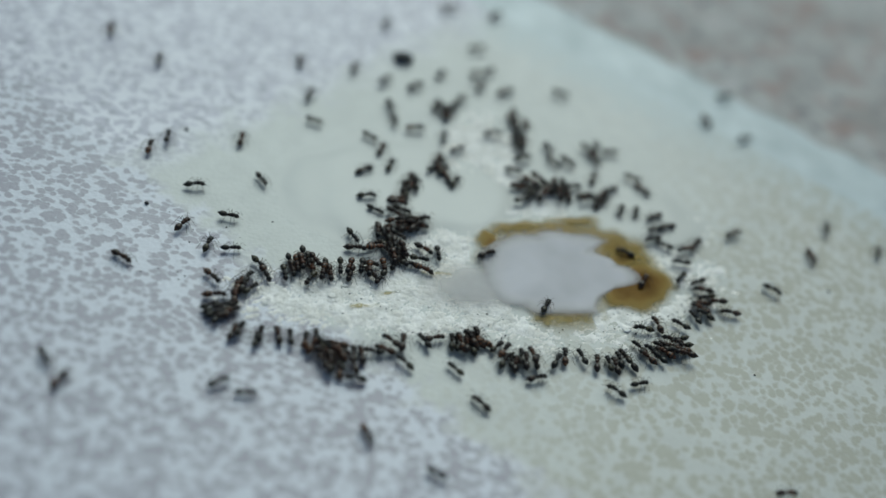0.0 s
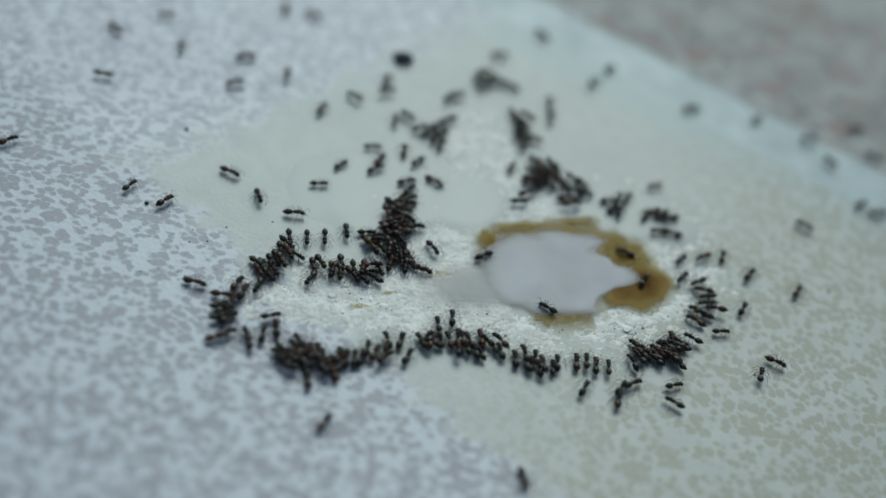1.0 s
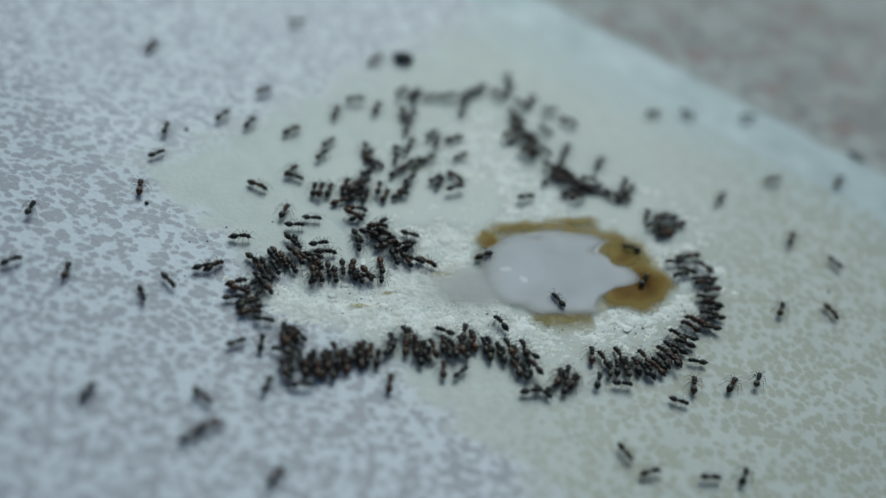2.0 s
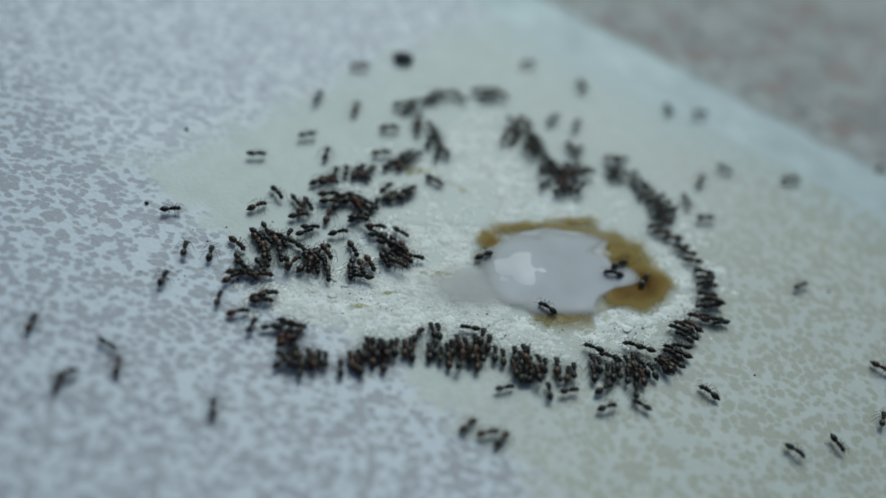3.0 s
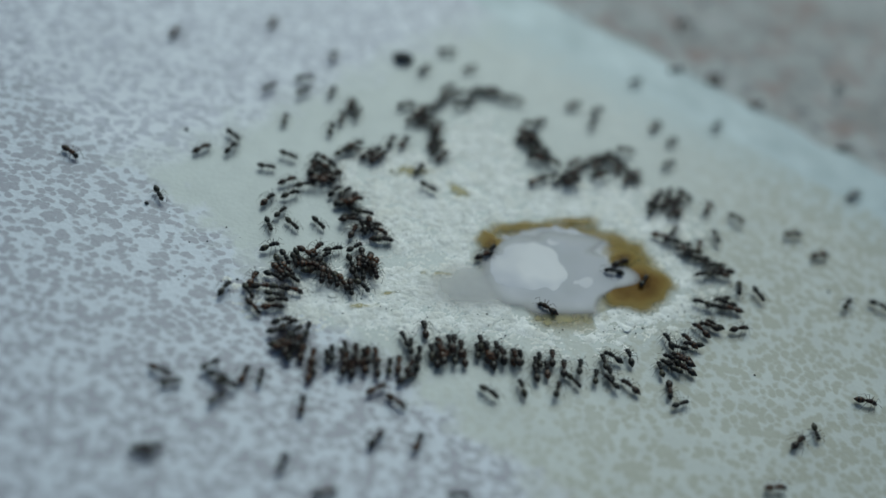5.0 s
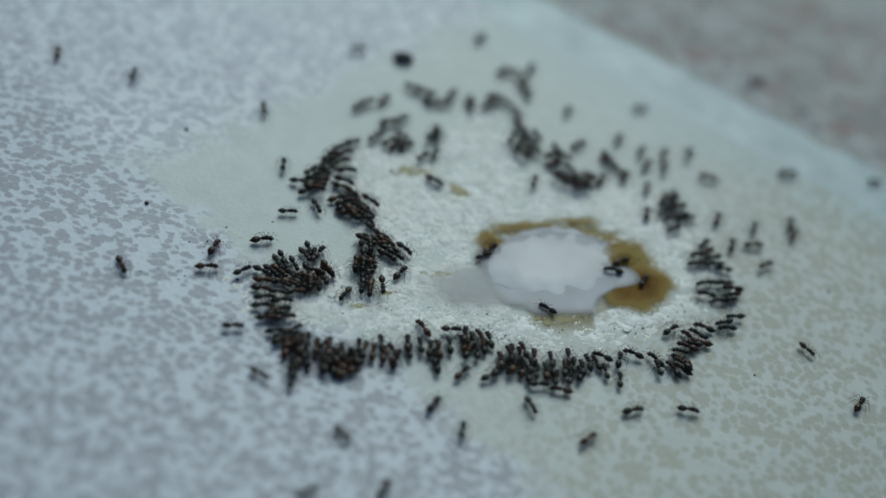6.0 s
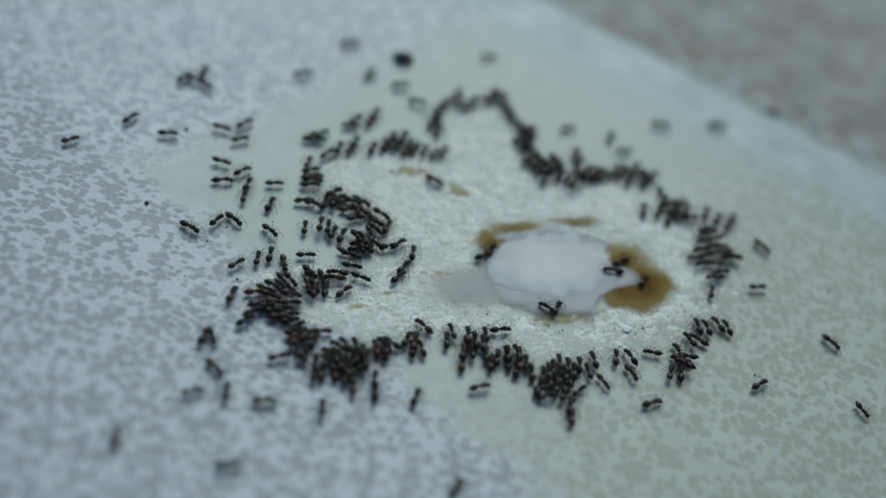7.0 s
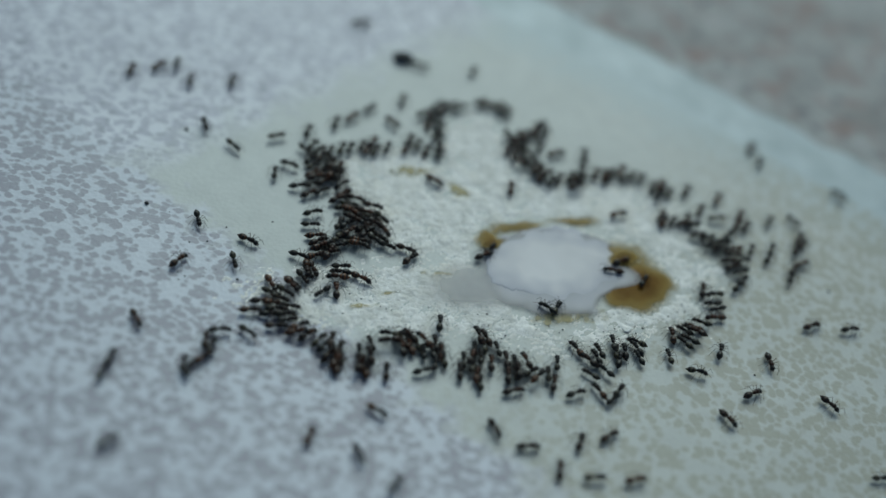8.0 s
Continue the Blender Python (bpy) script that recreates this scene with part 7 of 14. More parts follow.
    walk(ants[113], [(0, on(16.5, 19.3, 22)), (0.5, on(19.6, 19.8, 54)), (0.75, on(18.7, 20.2, 5)), (1, on(17.8, 20.4, -50)), (1.5, on(19.2, 19.6, -23)), (1.7, on(18.7, 20.2, -7)), (2.8, on(20.3, 25.4, 22)), (3, on(21.8, 24.7, -61)), (3.25, on(20.2, 25.1, 12)), (3.5, on(18.6, 25.4, 77)), (4, on(19.0, 26.3, 55)), (4.5, on(19.4, 26.4, 77)), (4.7, on(21.0, 28.5, 22)), (5.8, on(14.7, 24.6, 78)), (6, on(13.7, 24.9, 78)), (6.5, on(14.9, 22.0, 77)), (7, on(14.2, 21.0, 77)), (7.5, on(14.2, 20.3, 77)), (8, on(14.2, 20.3, 77))])
    walk(ants[114], kept(114, [(0, on(18.4, 18.1, 34)), (0.5, on(18.4, 18.1, 34)), (1, on(15.2, 19.4, -49)), (1.5, on(16.4, 20.6, -23)), (1.7, on(17.0, 19.4, -37)), (2.8, on(18.2, 25.3, 46)), (3, on(17.4, 23.6, 46)), (3.5, on(17.2, 22.2, 34)), (4, on(22.2, 25.6, 45)), (4.5, on(20.1, 24.0, 55)), (4.7, on(20.1, 24.0, 62)), (5.8, on(17.6, 21.6, 55)), (6, on(17.4, 20.3, 34)), (6.5, on(18.2, 20.6, 34)), (7, on(17.6, 22.3, -37)), (7.25, on(17.0, 21.8, 14)), (7.5, on(16.3, 21.2, 62)), (8, on(15.9, 21.6, 70))]))
    walk(ants[115], [(0, on(20.9, 19.0, 61)), (0.25, on(20.7, 19.0, 4)), (0.5, on(20.5, 18.9, -60)), (1, on(22.3, 18.3, 22)), (1.5, on(22.6, 19.8, -38)), (1.7, on(21.9, 19.4, -23)), (2.8, on(27.3, 22.9, -61)), (3, on(28.2, 23.3, -51)), (3.5, on(26.3, 23.8, -61)), (4, on(27.2, 24.2, -61)), (4.25, on(26.5, 25.0, 13)), (4.5, on(25.8, 25.7, 82)), (4.7, on(26.2, 25.8, 75)), (5.8, on(23.9, 25.6, 76)), (6, on(27.3, 29.0, 75)), (6.5, on(28.4, 26.7, 75)), (7, on(24.9, 24.6, 75)), (7.5, on(28.0, 19.3, 75)), (8, on(30.3, 18.2, 74))])
    walk(ants[116], [(0, on(22.2, 20.8, 44)), (0.25, on(21.8, 20.4, 0)), (0.5, on(21.5, 19.9, -50)), (0.75, on(22.6, 19.7, 18)), (1, on(23.6, 19.5, 82)), (1.5, on(23.5, 21.4, 76)), (1.7, on(23.8, 22.2, 76)), (2.8, on(24.5, 25.1, 76)), (3, on(25.4, 25.5, 75)), (3.5, on(25.1, 28.1, 76)), (4, on(28.8, 26.9, 75)), (4.5, on(28.8, 29.7, 91)), (4.7, on(30.9, 31.2, 45)), (5.8, on(30.2, 27.4, 75)), (6, on(30.1, 29.4, 86)), (6.25, on(30.0, 30.4, 12)), (6.5, on(30.0, 31.5, -72)), (7, on(26.1, 26.4, -39)), (7.5, on(29.0, 24.3, -52)), (7.75, on(29.7, 24.2, 14)), (8, on(30.3, 24.1, 74))])
    walk(ants[117], [(0, on(20.9, 17.1, 61)), (0.5, on(21.0, 16.8, 54)), (1, on(23.3, 17.0, 44)), (1.5, on(24.5, 19.2, 68)), (1.7, on(23.6, 20.1, 75)), (2.8, on(28.0, 20.5, 60)), (2.9, on(28.4, 20.7, 143)), (3, on(28.8, 20.9, 224)), (3.5, on(29.7, 21.2, 298)), (4, on(29.7, 21.2, 336)), (4.5, on(29.7, 20.6, 403)), (4.7, on(29.7, 20.6, 413)), (5.8, on(25.9, 23.7, 435)), (6, on(28.1, 17.9, 447)), (6.5, on(28.1, 17.9, 447)), (7, on(27.6, 18.5, 447)), (7.5, on(36.4, 4.6, 401)), (8, on(41.7, 11.5, 401))])
    walk(ants[118], [(0, on(11.7, 26.5, -59)), (0.5, on(8.4, 24.0, -58)), (1, on(10.0, 22.6, -58)), (1.5, on(9.5, 25.9, -49)), (1.7, on(8.7, 25.5, -49)), (2.8, on(11.0, 25.1, -49)), (3, on(11.0, 25.1, -49)), (3.5, on(12.4, 24.3, -37)), (4, on(10.9, 25.8, -59)), (4.5, on(10.8, 26.4, -37)), (4.7, on(10.8, 26.4, -37)), (5.8, on(11.5, 24.7, -37)), (6, on(9.6, 25.2, -23)), (6.5, on(9.6, 25.2, -23)), (7, on(9.7, 24.6, -59)), (7.25, on(9.7, 24.9, 14)), (7.5, on(9.6, 25.2, 79)), (7.75, on(9.3, 24.8, 17)), (8, on(8.9, 24.2, -49))])
    walk(ants[119], [(0, on(13.0, 23.8, -37)), (0.5, on(13.2, 24.7, -68)), (1, on(11.3, 22.5, -49)), (1.5, on(12.0, 24.1, -37)), (1.7, on(10.4, 25.6, -37)), (2.8, on(15.8, 26.4, -60)), (3, on(10.2, 27.6, -59)), (3.25, on(10.5, 27.0, 13)), (3.5, on(10.8, 26.4, 78)), (4, on(13.1, 30.2, 56)), (4.5, on(9.1, 32.2, 23)), (4.7, on(9.6, 32.4, 48)), (5.8, on(9.4, 33.8, 23)), (6, on(6.9, 38.7, 80)), (6.5, on(5.3, 36.5, 86)), (6.75, on(5.1, 34.2, 17)), (7, on(5.0, 31.8, -59)), (7.5, on(5.1, 31.1, -67)), (8, on(3.7, 32.0, -24))])
    walk(ants[120], [(0, on(15.1, 24.7, -38)), (0.25, on(15.8, 25.0, 28)), (0.5, on(16.6, 25.3, 90)), (0.75, on(14.6, 24.2, 18)), (1, on(12.6, 23.0, -59)), (1.25, on(14.5, 23.7, 13)), (1.5, on(16.4, 24.6, 77)), (1.7, on(13.4, 23.4, 78)), (2.8, on(16.4, 25.2, 77)), (3, on(14.8, 23.2, 77)), (3.5, on(14.8, 23.2, 22)), (4, on(16.2, 26.5, 77)), (4.5, on(17.3, 24.2, 84)), (4.7, on(20.2, 27.5, 35)), (5.8, on(18.2, 24.7, 62)), (6, on(18.5, 22.1, 62)), (6.5, on(18.9, 22.8, 55)), (7, on(19.3, 23.0, 77)), (7.5, on(17.7, 21.0, 45)), (8, on(17.6, 21.6, 55))])
    walk(ants[121], [(0, on(17.8, 28.7, -38)), (0.5, on(16.2, 31.5, -60)), (0.75, on(13.6, 33.0, 21)), (1, on(11.2, 34.5, 94)), (1.5, on(0.7, 36.0, 93)), (1.7, on(-1.6, 35.7, 67)), (2.8, on(0.2, 36.5, 38)), (3, on(1.0, 36.9, 38)), (3.5, on(1.4, 37.1, -8)), (4, on(1.0, 36.9, 24)), (4.5, on(-0.3, 36.3, 59)), (4.7, on(0.2, 35.8, 24)), (5.8, on(-1.2, 36.0, 38)), (6, on(1.2, 35.4, 58)), (6.5, on(1.9, 34.2, 24)), (7, on(-5.8, 25.8, 89)), (7.5, on(-7.9, 27.1, 82)), (8, on(-8.3, 26.9, 49))])
    walk(ants[122], [(0, on(19.1, 27.1, -51)), (0.5, on(19.4, 26.4, -60)), (1, on(12.1, 21.5, -49)), (1.5, on(15.2, 23.4, -50)), (1.7, on(14.0, 22.3, -37)), (2.8, on(15.6, 23.6, 46)), (3, on(14.0, 22.3, -23)), (3.5, on(13.6, 22.1, -49)), (4, on(13.6, 22.1, -49)), (4.5, on(12.7, 22.4, -37)), (4.7, on(22.0, 27.5, -24)), (5.8, on(21.2, 27.2, -38)), (6, on(21.2, 27.2, -38)), (6.25, on(21.6, 26.7, 11)), (6.5, on(22.1, 26.2, 54)), (7, on(22.6, 25.8, 76)), (7.5, on(23.9, 26.2, 76)), (8, on(23.5, 26.1, 76))])
    walk(ants[123], [(0, on(19.0, 29.8, 90)), (0.25, on(18.9, 29.4, 18)), (0.5, on(18.7, 29.0, -60)), (0.92, on(30.3, 92.2, -60)), (1, on(30.3, 92.2, -60)), (1.25, on(36.1, 27.5, 11)), (1.5, on(41.9, -37.3, 75)), (1.52, on(41.9, -37.3, 75)), (1.7, on(42.6, -26.6, 75)), (2.8, on(45.0, -24.3, 68)), (2.9, on(47.6, -22.0, 21)), (3, on(50.3, -19.5, -28)), (3.5, on(46.3, -19.4, 33)), (4, on(54.8, -9.5, 76)), (4.43, on(75.8, -8.9, 76)), (4.5, on(75.8, -8.9, 76)), (4.59, on(75.8, -8.9, 76)), (4.7, on(64.1, 11.5, 19)), (5.8, on(63.0, 10.5, -40)), (5.9, on(57.0, 16.1, 17)), (6, on(50.9, 21.8, 70)), (6.25, on(47.6, 20.8, 17)), (6.5, on(44.3, 19.9, -40)), (6.75, on(41.0, 18.5, -96)), (7, on(37.7, 17.3, -147)), (7.5, on(40.8, 16.0, -148)), (7.75, on(40.8, 16.9, -224)), (8, on(40.8, 17.9, -302))])
    walk(ants[124], [(0, on(21.4, 29.7, 22)), (0.5, on(21.5, 29.0, 22)), (1, on(29.0, 24.5, 34)), (1.5, on(28.8, 20.9, 81)), (1.7, on(25.2, 21.4, 68)), (2.8, on(25.9, 23.1, 75)), (3, on(27.4, 21.6, 44)), (3.5, on(26.9, 22.8, 44)), (4, on(26.9, 22.8, 44)), (4.5, on(24.5, 24.5, 54)), (4.7, on(30.0, 22.7, 60)), (5.8, on(28.2, 23.3, 75)), (5.9, on(29.4, 21.1, 151)), (6, on(30.6, 19.0, 223)), (6.25, on(30.6, 19.0, 151)), (6.5, on(30.6, 19.0, 74)), (7, on(29.8, 18.7, 74)), (7.5, on(29.9, 18.1, 74)), (8, on(32.1, 17.6, 74))])
    walk(ants[125], [(0, on(19.3, 22.4, 83)), (0.25, on(19.6, 23.5, 14)), (0.5, on(20.0, 24.7, -60)), (1, on(13.6, 22.1, -68)), (1.5, on(17.3, 24.2, -60)), (1.6, on(18.0, 24.8, 5)), (1.7, on(18.6, 25.4, 62)), (2.8, on(21.6, 27.3, 76)), (3, on(21.9, 28.2, 22)), (3.5, on(25.4, 42.6, 23)), (4, on(34.1, 26.9, 22)), (4.5, on(33.6, 28.8, -40)), (4.7, on(34.9, 23.9, -39)), (5.8, on(28.9, 24.9, -62)), (5.9, on(30.6, 23.6, 15)), (6, on(32.2, 22.3, 86)), (6.5, on(34.4, 23.8, 74)), (7, on(33.2, 21.9, 74)), (7.5, on(33.4, 18.7, 73)), (8, on(34.2, 19.0, 73))])
    walk(ants[126], [(0, on(25.4, 24.8, -8)), (0.5, on(21.6, 22.0, -70)), (0.75, on(23.2, 21.0, 7)), (1, on(24.9, 20.0, 75)), (1.25, on(24.9, 20.3, 10)), (1.5, on(24.9, 20.6, -61)), (1.7, on(24.4, 19.8, -61)), (2.8, on(28.3, 21.9, -51)), (3, on(29.6, 21.8, -127)), (3.5, on(28.2, 22.6, -51)), (4, on(28.2, 22.6, -51)), (4.25, on(28.4, 24.0, 14)), (4.5, on(28.5, 25.4, 75)), (4.6, on(30.1, 24.3, 152)), (4.7, on(31.7, 23.3, 224)), (5.8, on(29.0, 23.6, 308)), (5.9, on(30.2, 22.1, 264)), (6, on(31.5, 20.6, 223)), (6.5, on(32.3, 21.5, 233)), (7, on(31.4, 21.2, 223)), (7.5, on(36.9, 15.7, 213)), (8, on(35.1, 17.8, 213))])
    walk(ants[127], [(0, on(27.1, 22.8, -38)), (0.25, on(29.3, 21.9, -96)), (0.5, on(31.5, 20.9, -147)), (1, on(30.3, 18.4, -127)), (1.5, on(30.8, 16.5, -137)), (1.7, on(32.2, 16.4, -137)), (2.8, on(33.3, 20.0, -137)), (3, on(31.2, 17.3, -137)), (3.5, on(31.2, 16.0, -147)), (4, on(33.0, 15.5, -147)), (4.5, on(31.6, 18.7, -147)), (4.7, on(32.0, 19.5, -137)), (5.8, on(32.4, 19.0, -147)), (6, on(32.0, 18.3, -147)), (6.25, on(31.8, 18.1, -211)), (6.5, on(31.6, 18.1, -280)), (7, on(31.6, 18.1, -286)), (7.25, on(33.7, 14.6, -222)), (7.5, on(35.8, 11.1, -159)), (8, on(33.8, 17.7, -147))])
    walk(ants[128], [(0, on(24.1, 16.8, -98)), (0.5, on(23.7, 16.2, -98)), (1, on(23.9, 16.4, -98)), (1.5, on(29.4, 16.6, -127)), (1.7, on(29.1, 15.2, -147)), (2.8, on(29.9, 17.5, -137)), (3, on(29.9, 17.5, -147)), (3.5, on(29.0, 17.0, -147)), (4, on(29.0, 17.0, -137)), (4.17, on(29.0, 17.2, -195)), (4.33, on(29.0, 17.4, -258)), (4.5, on(29.0, 17.6, -317)), (4.7, on(29.3, 19.1, -286)), (5.8, on(25.5, 16.6, -339)), (5.9, on(24.8, 10.3, -259)), (6, on(24.0, 4.0, -173)), (6.25, on(24.6, 5.1, -247)), (6.5, on(25.1, 6.3, -318)), (7, on(17.0, -5.9, -285)), (7.5, on(17.0, -5.9, -285)), (8, on(17.0, -5.9, -285))])
    walk(ants[129], [(0, on(26.4, 17.3, -92)), (0.5, on(26.6, 17.4, -92)), (0.75, on(27.2, 17.3, -5)), (1, on(27.9, 17.3, 74)), (1.5, on(28.5, 18.2, 74)), (1.7, on(28.1, 17.6, 87)), (2.8, on(28.9, 18.4, 74)), (2.9, on(29.1, 18.7, 145)), (3, on(29.3, 19.1, 213)), (3.5, on(29.3, 19.1, 213)), (4, on(29.3, 18.5, 213)), (4.5, on(30.2, 18.8, 223)), (4.6, on(30.4, 18.9, 151)), (4.7, on(30.6, 19.0, 74)), (5.25, on(28.9, 21.3, 10)), (5.8, on(27.3, 23.5, -61)), (5.9, on(27.5, 23.7, 16)), (6, on(27.7, 23.7, 87)), (6.5, on(30.4, 23.4, 60)), (6.75, on(30.2, 23.4, 3)), (7, on(30.0, 23.3, -62)), (7.25, on(30.4, 22.8, 10)), (7.5, on(31.0, 22.4, 74)), (8, on(31.3, 23.8, 74))])
    walk(ants[130], [(0, on(29.2, 17.4, -137)), (0.5, on(28.6, 17.2, -137)), (1, on(28.9, 18.4, -137)), (1.5, on(29.8, 18.7, -137)), (1.7, on(29.9, 17.5, -137)), (2.8, on(31.0, 20.5, -137)), (3, on(30.5, 20.9, -137)), (3.5, on(31.4, 21.2, -127)), (4, on(31.4, 21.8, -147)), (4.5, on(31.4, 21.2, -137)), (4.7, on(32.3, 21.5, -137)), (5.8, on(31.8, 22.7, -137)), (6, on(32.8, 21.1, -137)), (6.17, on(32.8, 21.7, -191)), (6.33, on(32.7, 22.4, -251)), (6.5, on(32.7, 23.0, -307)), (7, on(32.3, 20.9, -286)), (7.5, on(32.8, 19.9, -286)), (8, on(36.3, 21.9, -287))])
    walk(ants[131], [(0, on(29.6, 14.8, -147)), (0.5, on(30.1, 14.9, -159)), (1, on(30.1, 14.6, -159)), (1.5, on(29.6, 14.8, -147)), (1.7, on(30.1, 14.9, -147)), (2.8, on(30.4, 16.3, -147)), (3, on(29.5, 15.4, -147)), (3.5, on(30.0, 15.5, -137)), (4, on(31.7, 14.9, -137)), (4.5, on(31.7, 15.6, -147)), (4.6, on(32.1, 15.5, -216)), (4.7, on(32.6, 15.4, -287)), (5.8, on(31.2, 16.0, -286)), (5.9, on(31.7, 16.0, -209)), (6, on(32.2, 15.8, -137)), (6.5, on(33.4, 16.9, -147)), (7, on(32.0, 19.5, -137)), (7.5, on(37.1, 10.9, -148)), (8, on(37.4, 15.9, -147))])
    walk(ants[132], [(0, on(31.2, 16.0, -147)), (0.5, on(31.2, 16.0, -137)), (1, on(31.6, 18.1, -147)), (1.5, on(31.6, 18.1, -120)), (1.7, on(31.1, 17.9, -128)), (2.25, on(31.8, 19.1, -204)), (2.8, on(32.3, 20.3, -286)), (2.9, on(31.9, 20.2, -209)), (3, on(31.5, 19.9, -137)), (3.5, on(30.6, 19.6, -137)), (4, on(30.5, 20.9, -137)), (4.25, on(30.5, 21.2, -217)), (4.5, on(30.5, 21.5, -300)), (4.7, on(31.0, 21.1, -286)), (5.8, on(30.0, 22.7, -286)), (6, on(30.5, 22.1, -286)), (6.5, on(31.4, 22.6, -317)), (7, on(30.5, 21.5, -286)), (7.5, on(31.4, 21.2, -286)), (8, on(33.9, 25.5, -286))])
    walk(ants[133], [(0, on(29.3, 12.5, -147)), (0.5, on(29.3, 12.6, -147)), (0.75, on(28.9, 8.2, -216)), (1, on(28.6, 3.7, -287)), (1.5, on(28.6, 3.7, -287)), (1.7, on(28.6, 3.7, -287)), (2.8, on(28.6, 3.7, -287)), (2.9, on(28.3, -2.6, -234)), (3, on(27.9, -9.0, -180)), (3.35, on(25.9, -42.7, -181)), (3.5, on(25.9, -42.7, -181)), (3.57, on(25.9, -42.7, -181)), (3.79, on(-1.4, -10.6, -118)), (4, on(-27.8, 20.7, -52)), (4.5, on(-26.2, 20.9, 23)), (4.7, on(-27.4, 27.4, 24)), (5.8, on(-27.6, 28.1, 52)), (6, on(-18.1, 24.8, 60)), (6.5, on(-16.7, 22.2, 23)), (7, on(-17.8, 21.4, 60)), (7.5, on(-18.2, 21.2, 101)), (8, on(-20.5, 19.6, 85))])
    walk(ants[134], [(0, on(31.1, 12.0, 172)), (0.5, on(30.3, 12.0, 172)), (1, on(33.7, 9.9, 238)), (1.5, on(33.3, 10.1, 212)), (1.7, on(34.5, 10.0, 212)), (2.8, on(31.4, 13.1, 213)), (3, on(33.6, 12.6, 201)), (3.5, on(33.1, 12.8, 201)), (4, on(33.1, 12.8, 187)), (4.5, on(32.2, 13.4, 201)), (4.7, on(33.2, 13.1, 187)), (5.8, on(34.4, 14.2, 213)), (6, on(37.0, 14.5, 238)), (6.5, on(38.6, 18.9, 308)), (6.75, on(37.8, 18.3, 263)), (7, on(36.9, 17.6, 222)), (7.5, on(38.2, 15.6, 212)), (8, on(38.7, 15.7, 212))])
    walk(ants[135], [(0, on(34.3, 12.3, -148)), (0.5, on(34.2, 12.9, -114)), (1, on(37.0, 11.7, -138)), (1.5, on(33.1, 12.5, -138)), (1.7, on(31.0, 13.4, -147)), (2.8, on(30.9, 14.6, -147)), (3, on(30.5, 14.5, -159)), (3.5, on(30.6, 13.9, -147)), (4, on(32.6, 13.5, -147)), (4.5, on(31.4, 14.2, -147)), (4.6, on(31.2, 14.2, -88)), (4.7, on(31.0, 14.0, -23)), (5.8, on(27.8, 13.2, 21)), (6, on(25.1, 6.3, 42)), (6.5, on(29.9, 17.5, 74)), (7, on(25.1, 6.3, 42)), (7.5, on(25.1, 6.3, 42)), (8, on(23.9, 16.0, 33))])
    walk(ants[136], [(0, on(33.7, 9.3, 187)), (0.5, on(33.7, 9.7, 201)), (1, on(36.4, 6.2, 221)), (1.5, on(37.3, 6.3, 201)), (1.7, on(36.8, 6.7, 201)), (2.8, on(36.8, 7.3, 201)), (3, on(37.3, 6.3, 212)), (3.5, on(37.3, 5.7, 212)), (4, on(37.2, 6.9, 201)), (4.5, on(37.2, 8.0, 201)), (4.7, on(38.0, 8.9, 201)), (5.8, on(38.8, 8.1, 187)), (6, on(38.9, 7.0, 201)), (6.5, on(38.7, 13.4, 212)), (7, on(37.4, 12.3, 212)), (7.5, on(38.9, 4.6, 211)), (8, on(42.6, 10.6, 212))])
    walk(ants[137], [(0, on(35.8, 14.0, -114)), (0.5, on(36.2, 11.8, -122)), (0.67, on(38.8, 11.5, -177)), (0.83, on(41.4, 11.2, -237)), (1, on(44.1, 10.8, -296)), (1.25, on(41.5, 9.1, -235)), (1.5, on(38.9, 7.5, -173)), (1.7, on(37.1, 8.6, -173)), (2.25, on(37.3, 10.4, -259)), (2.8, on(37.4, 12.3, -339)), (2.9, on(37.3, 10.4, -259)), (3, on(37.1, 8.6, -173)), (3.5, on(36.7, 10.8, -173)), (3.75, on(40.3, 13.4, -259)), (4, on(43.9, 15.9, -339)), (4.25, on(38.3, 17.8, -419)), (4.5, on(32.8, 19.9, -497)), (4.6, on(32.8, 20.2, -569)), (4.7, on(32.8, 20.5, -646)), (5.25, on(32.1, 20.2, -569)), (5.8, on(31.5, 19.9, -497)), (6, on(33.3, 19.3, -497)), (6.5, on(33.8, 18.3, -497)), (7, on(33.3, 19.3, -497)), (7.5, on(36.6, 13.1, -508)), (8, on(36.0, 16.0, -507))])
    walk(ants[138], [(0, on(33.9, 6.2, -114)), (0.5, on(33.9, 6.2, -114)), (1, on(34.1, 6.3, -118)), (1.5, on(33.9, 6.2, -159)), (1.7, on(33.9, 6.2, -138)), (2.8, on(29.9, 9.4, -173)), (3, on(24.1, 3.4, -173)), (3.5, on(24.1, 3.4, -173)), (4, on(24.1, 3.4, -173)), (4.5, on(24.1, 3.4, -173)), (4.7, on(34.6, 11.1, -188)), (5.8, on(35.9, 8.7, -173)), (6, on(37.7, 4.2, -173)), (6.5, on(39.2, 10.0, -166)), (7, on(39.7, 9.5, -148)), (7.5, on(39.8, 3.8, -149)), (7.75, on(43.3, 9.5, -218)), (8, on(46.9, 15.3, -289))])
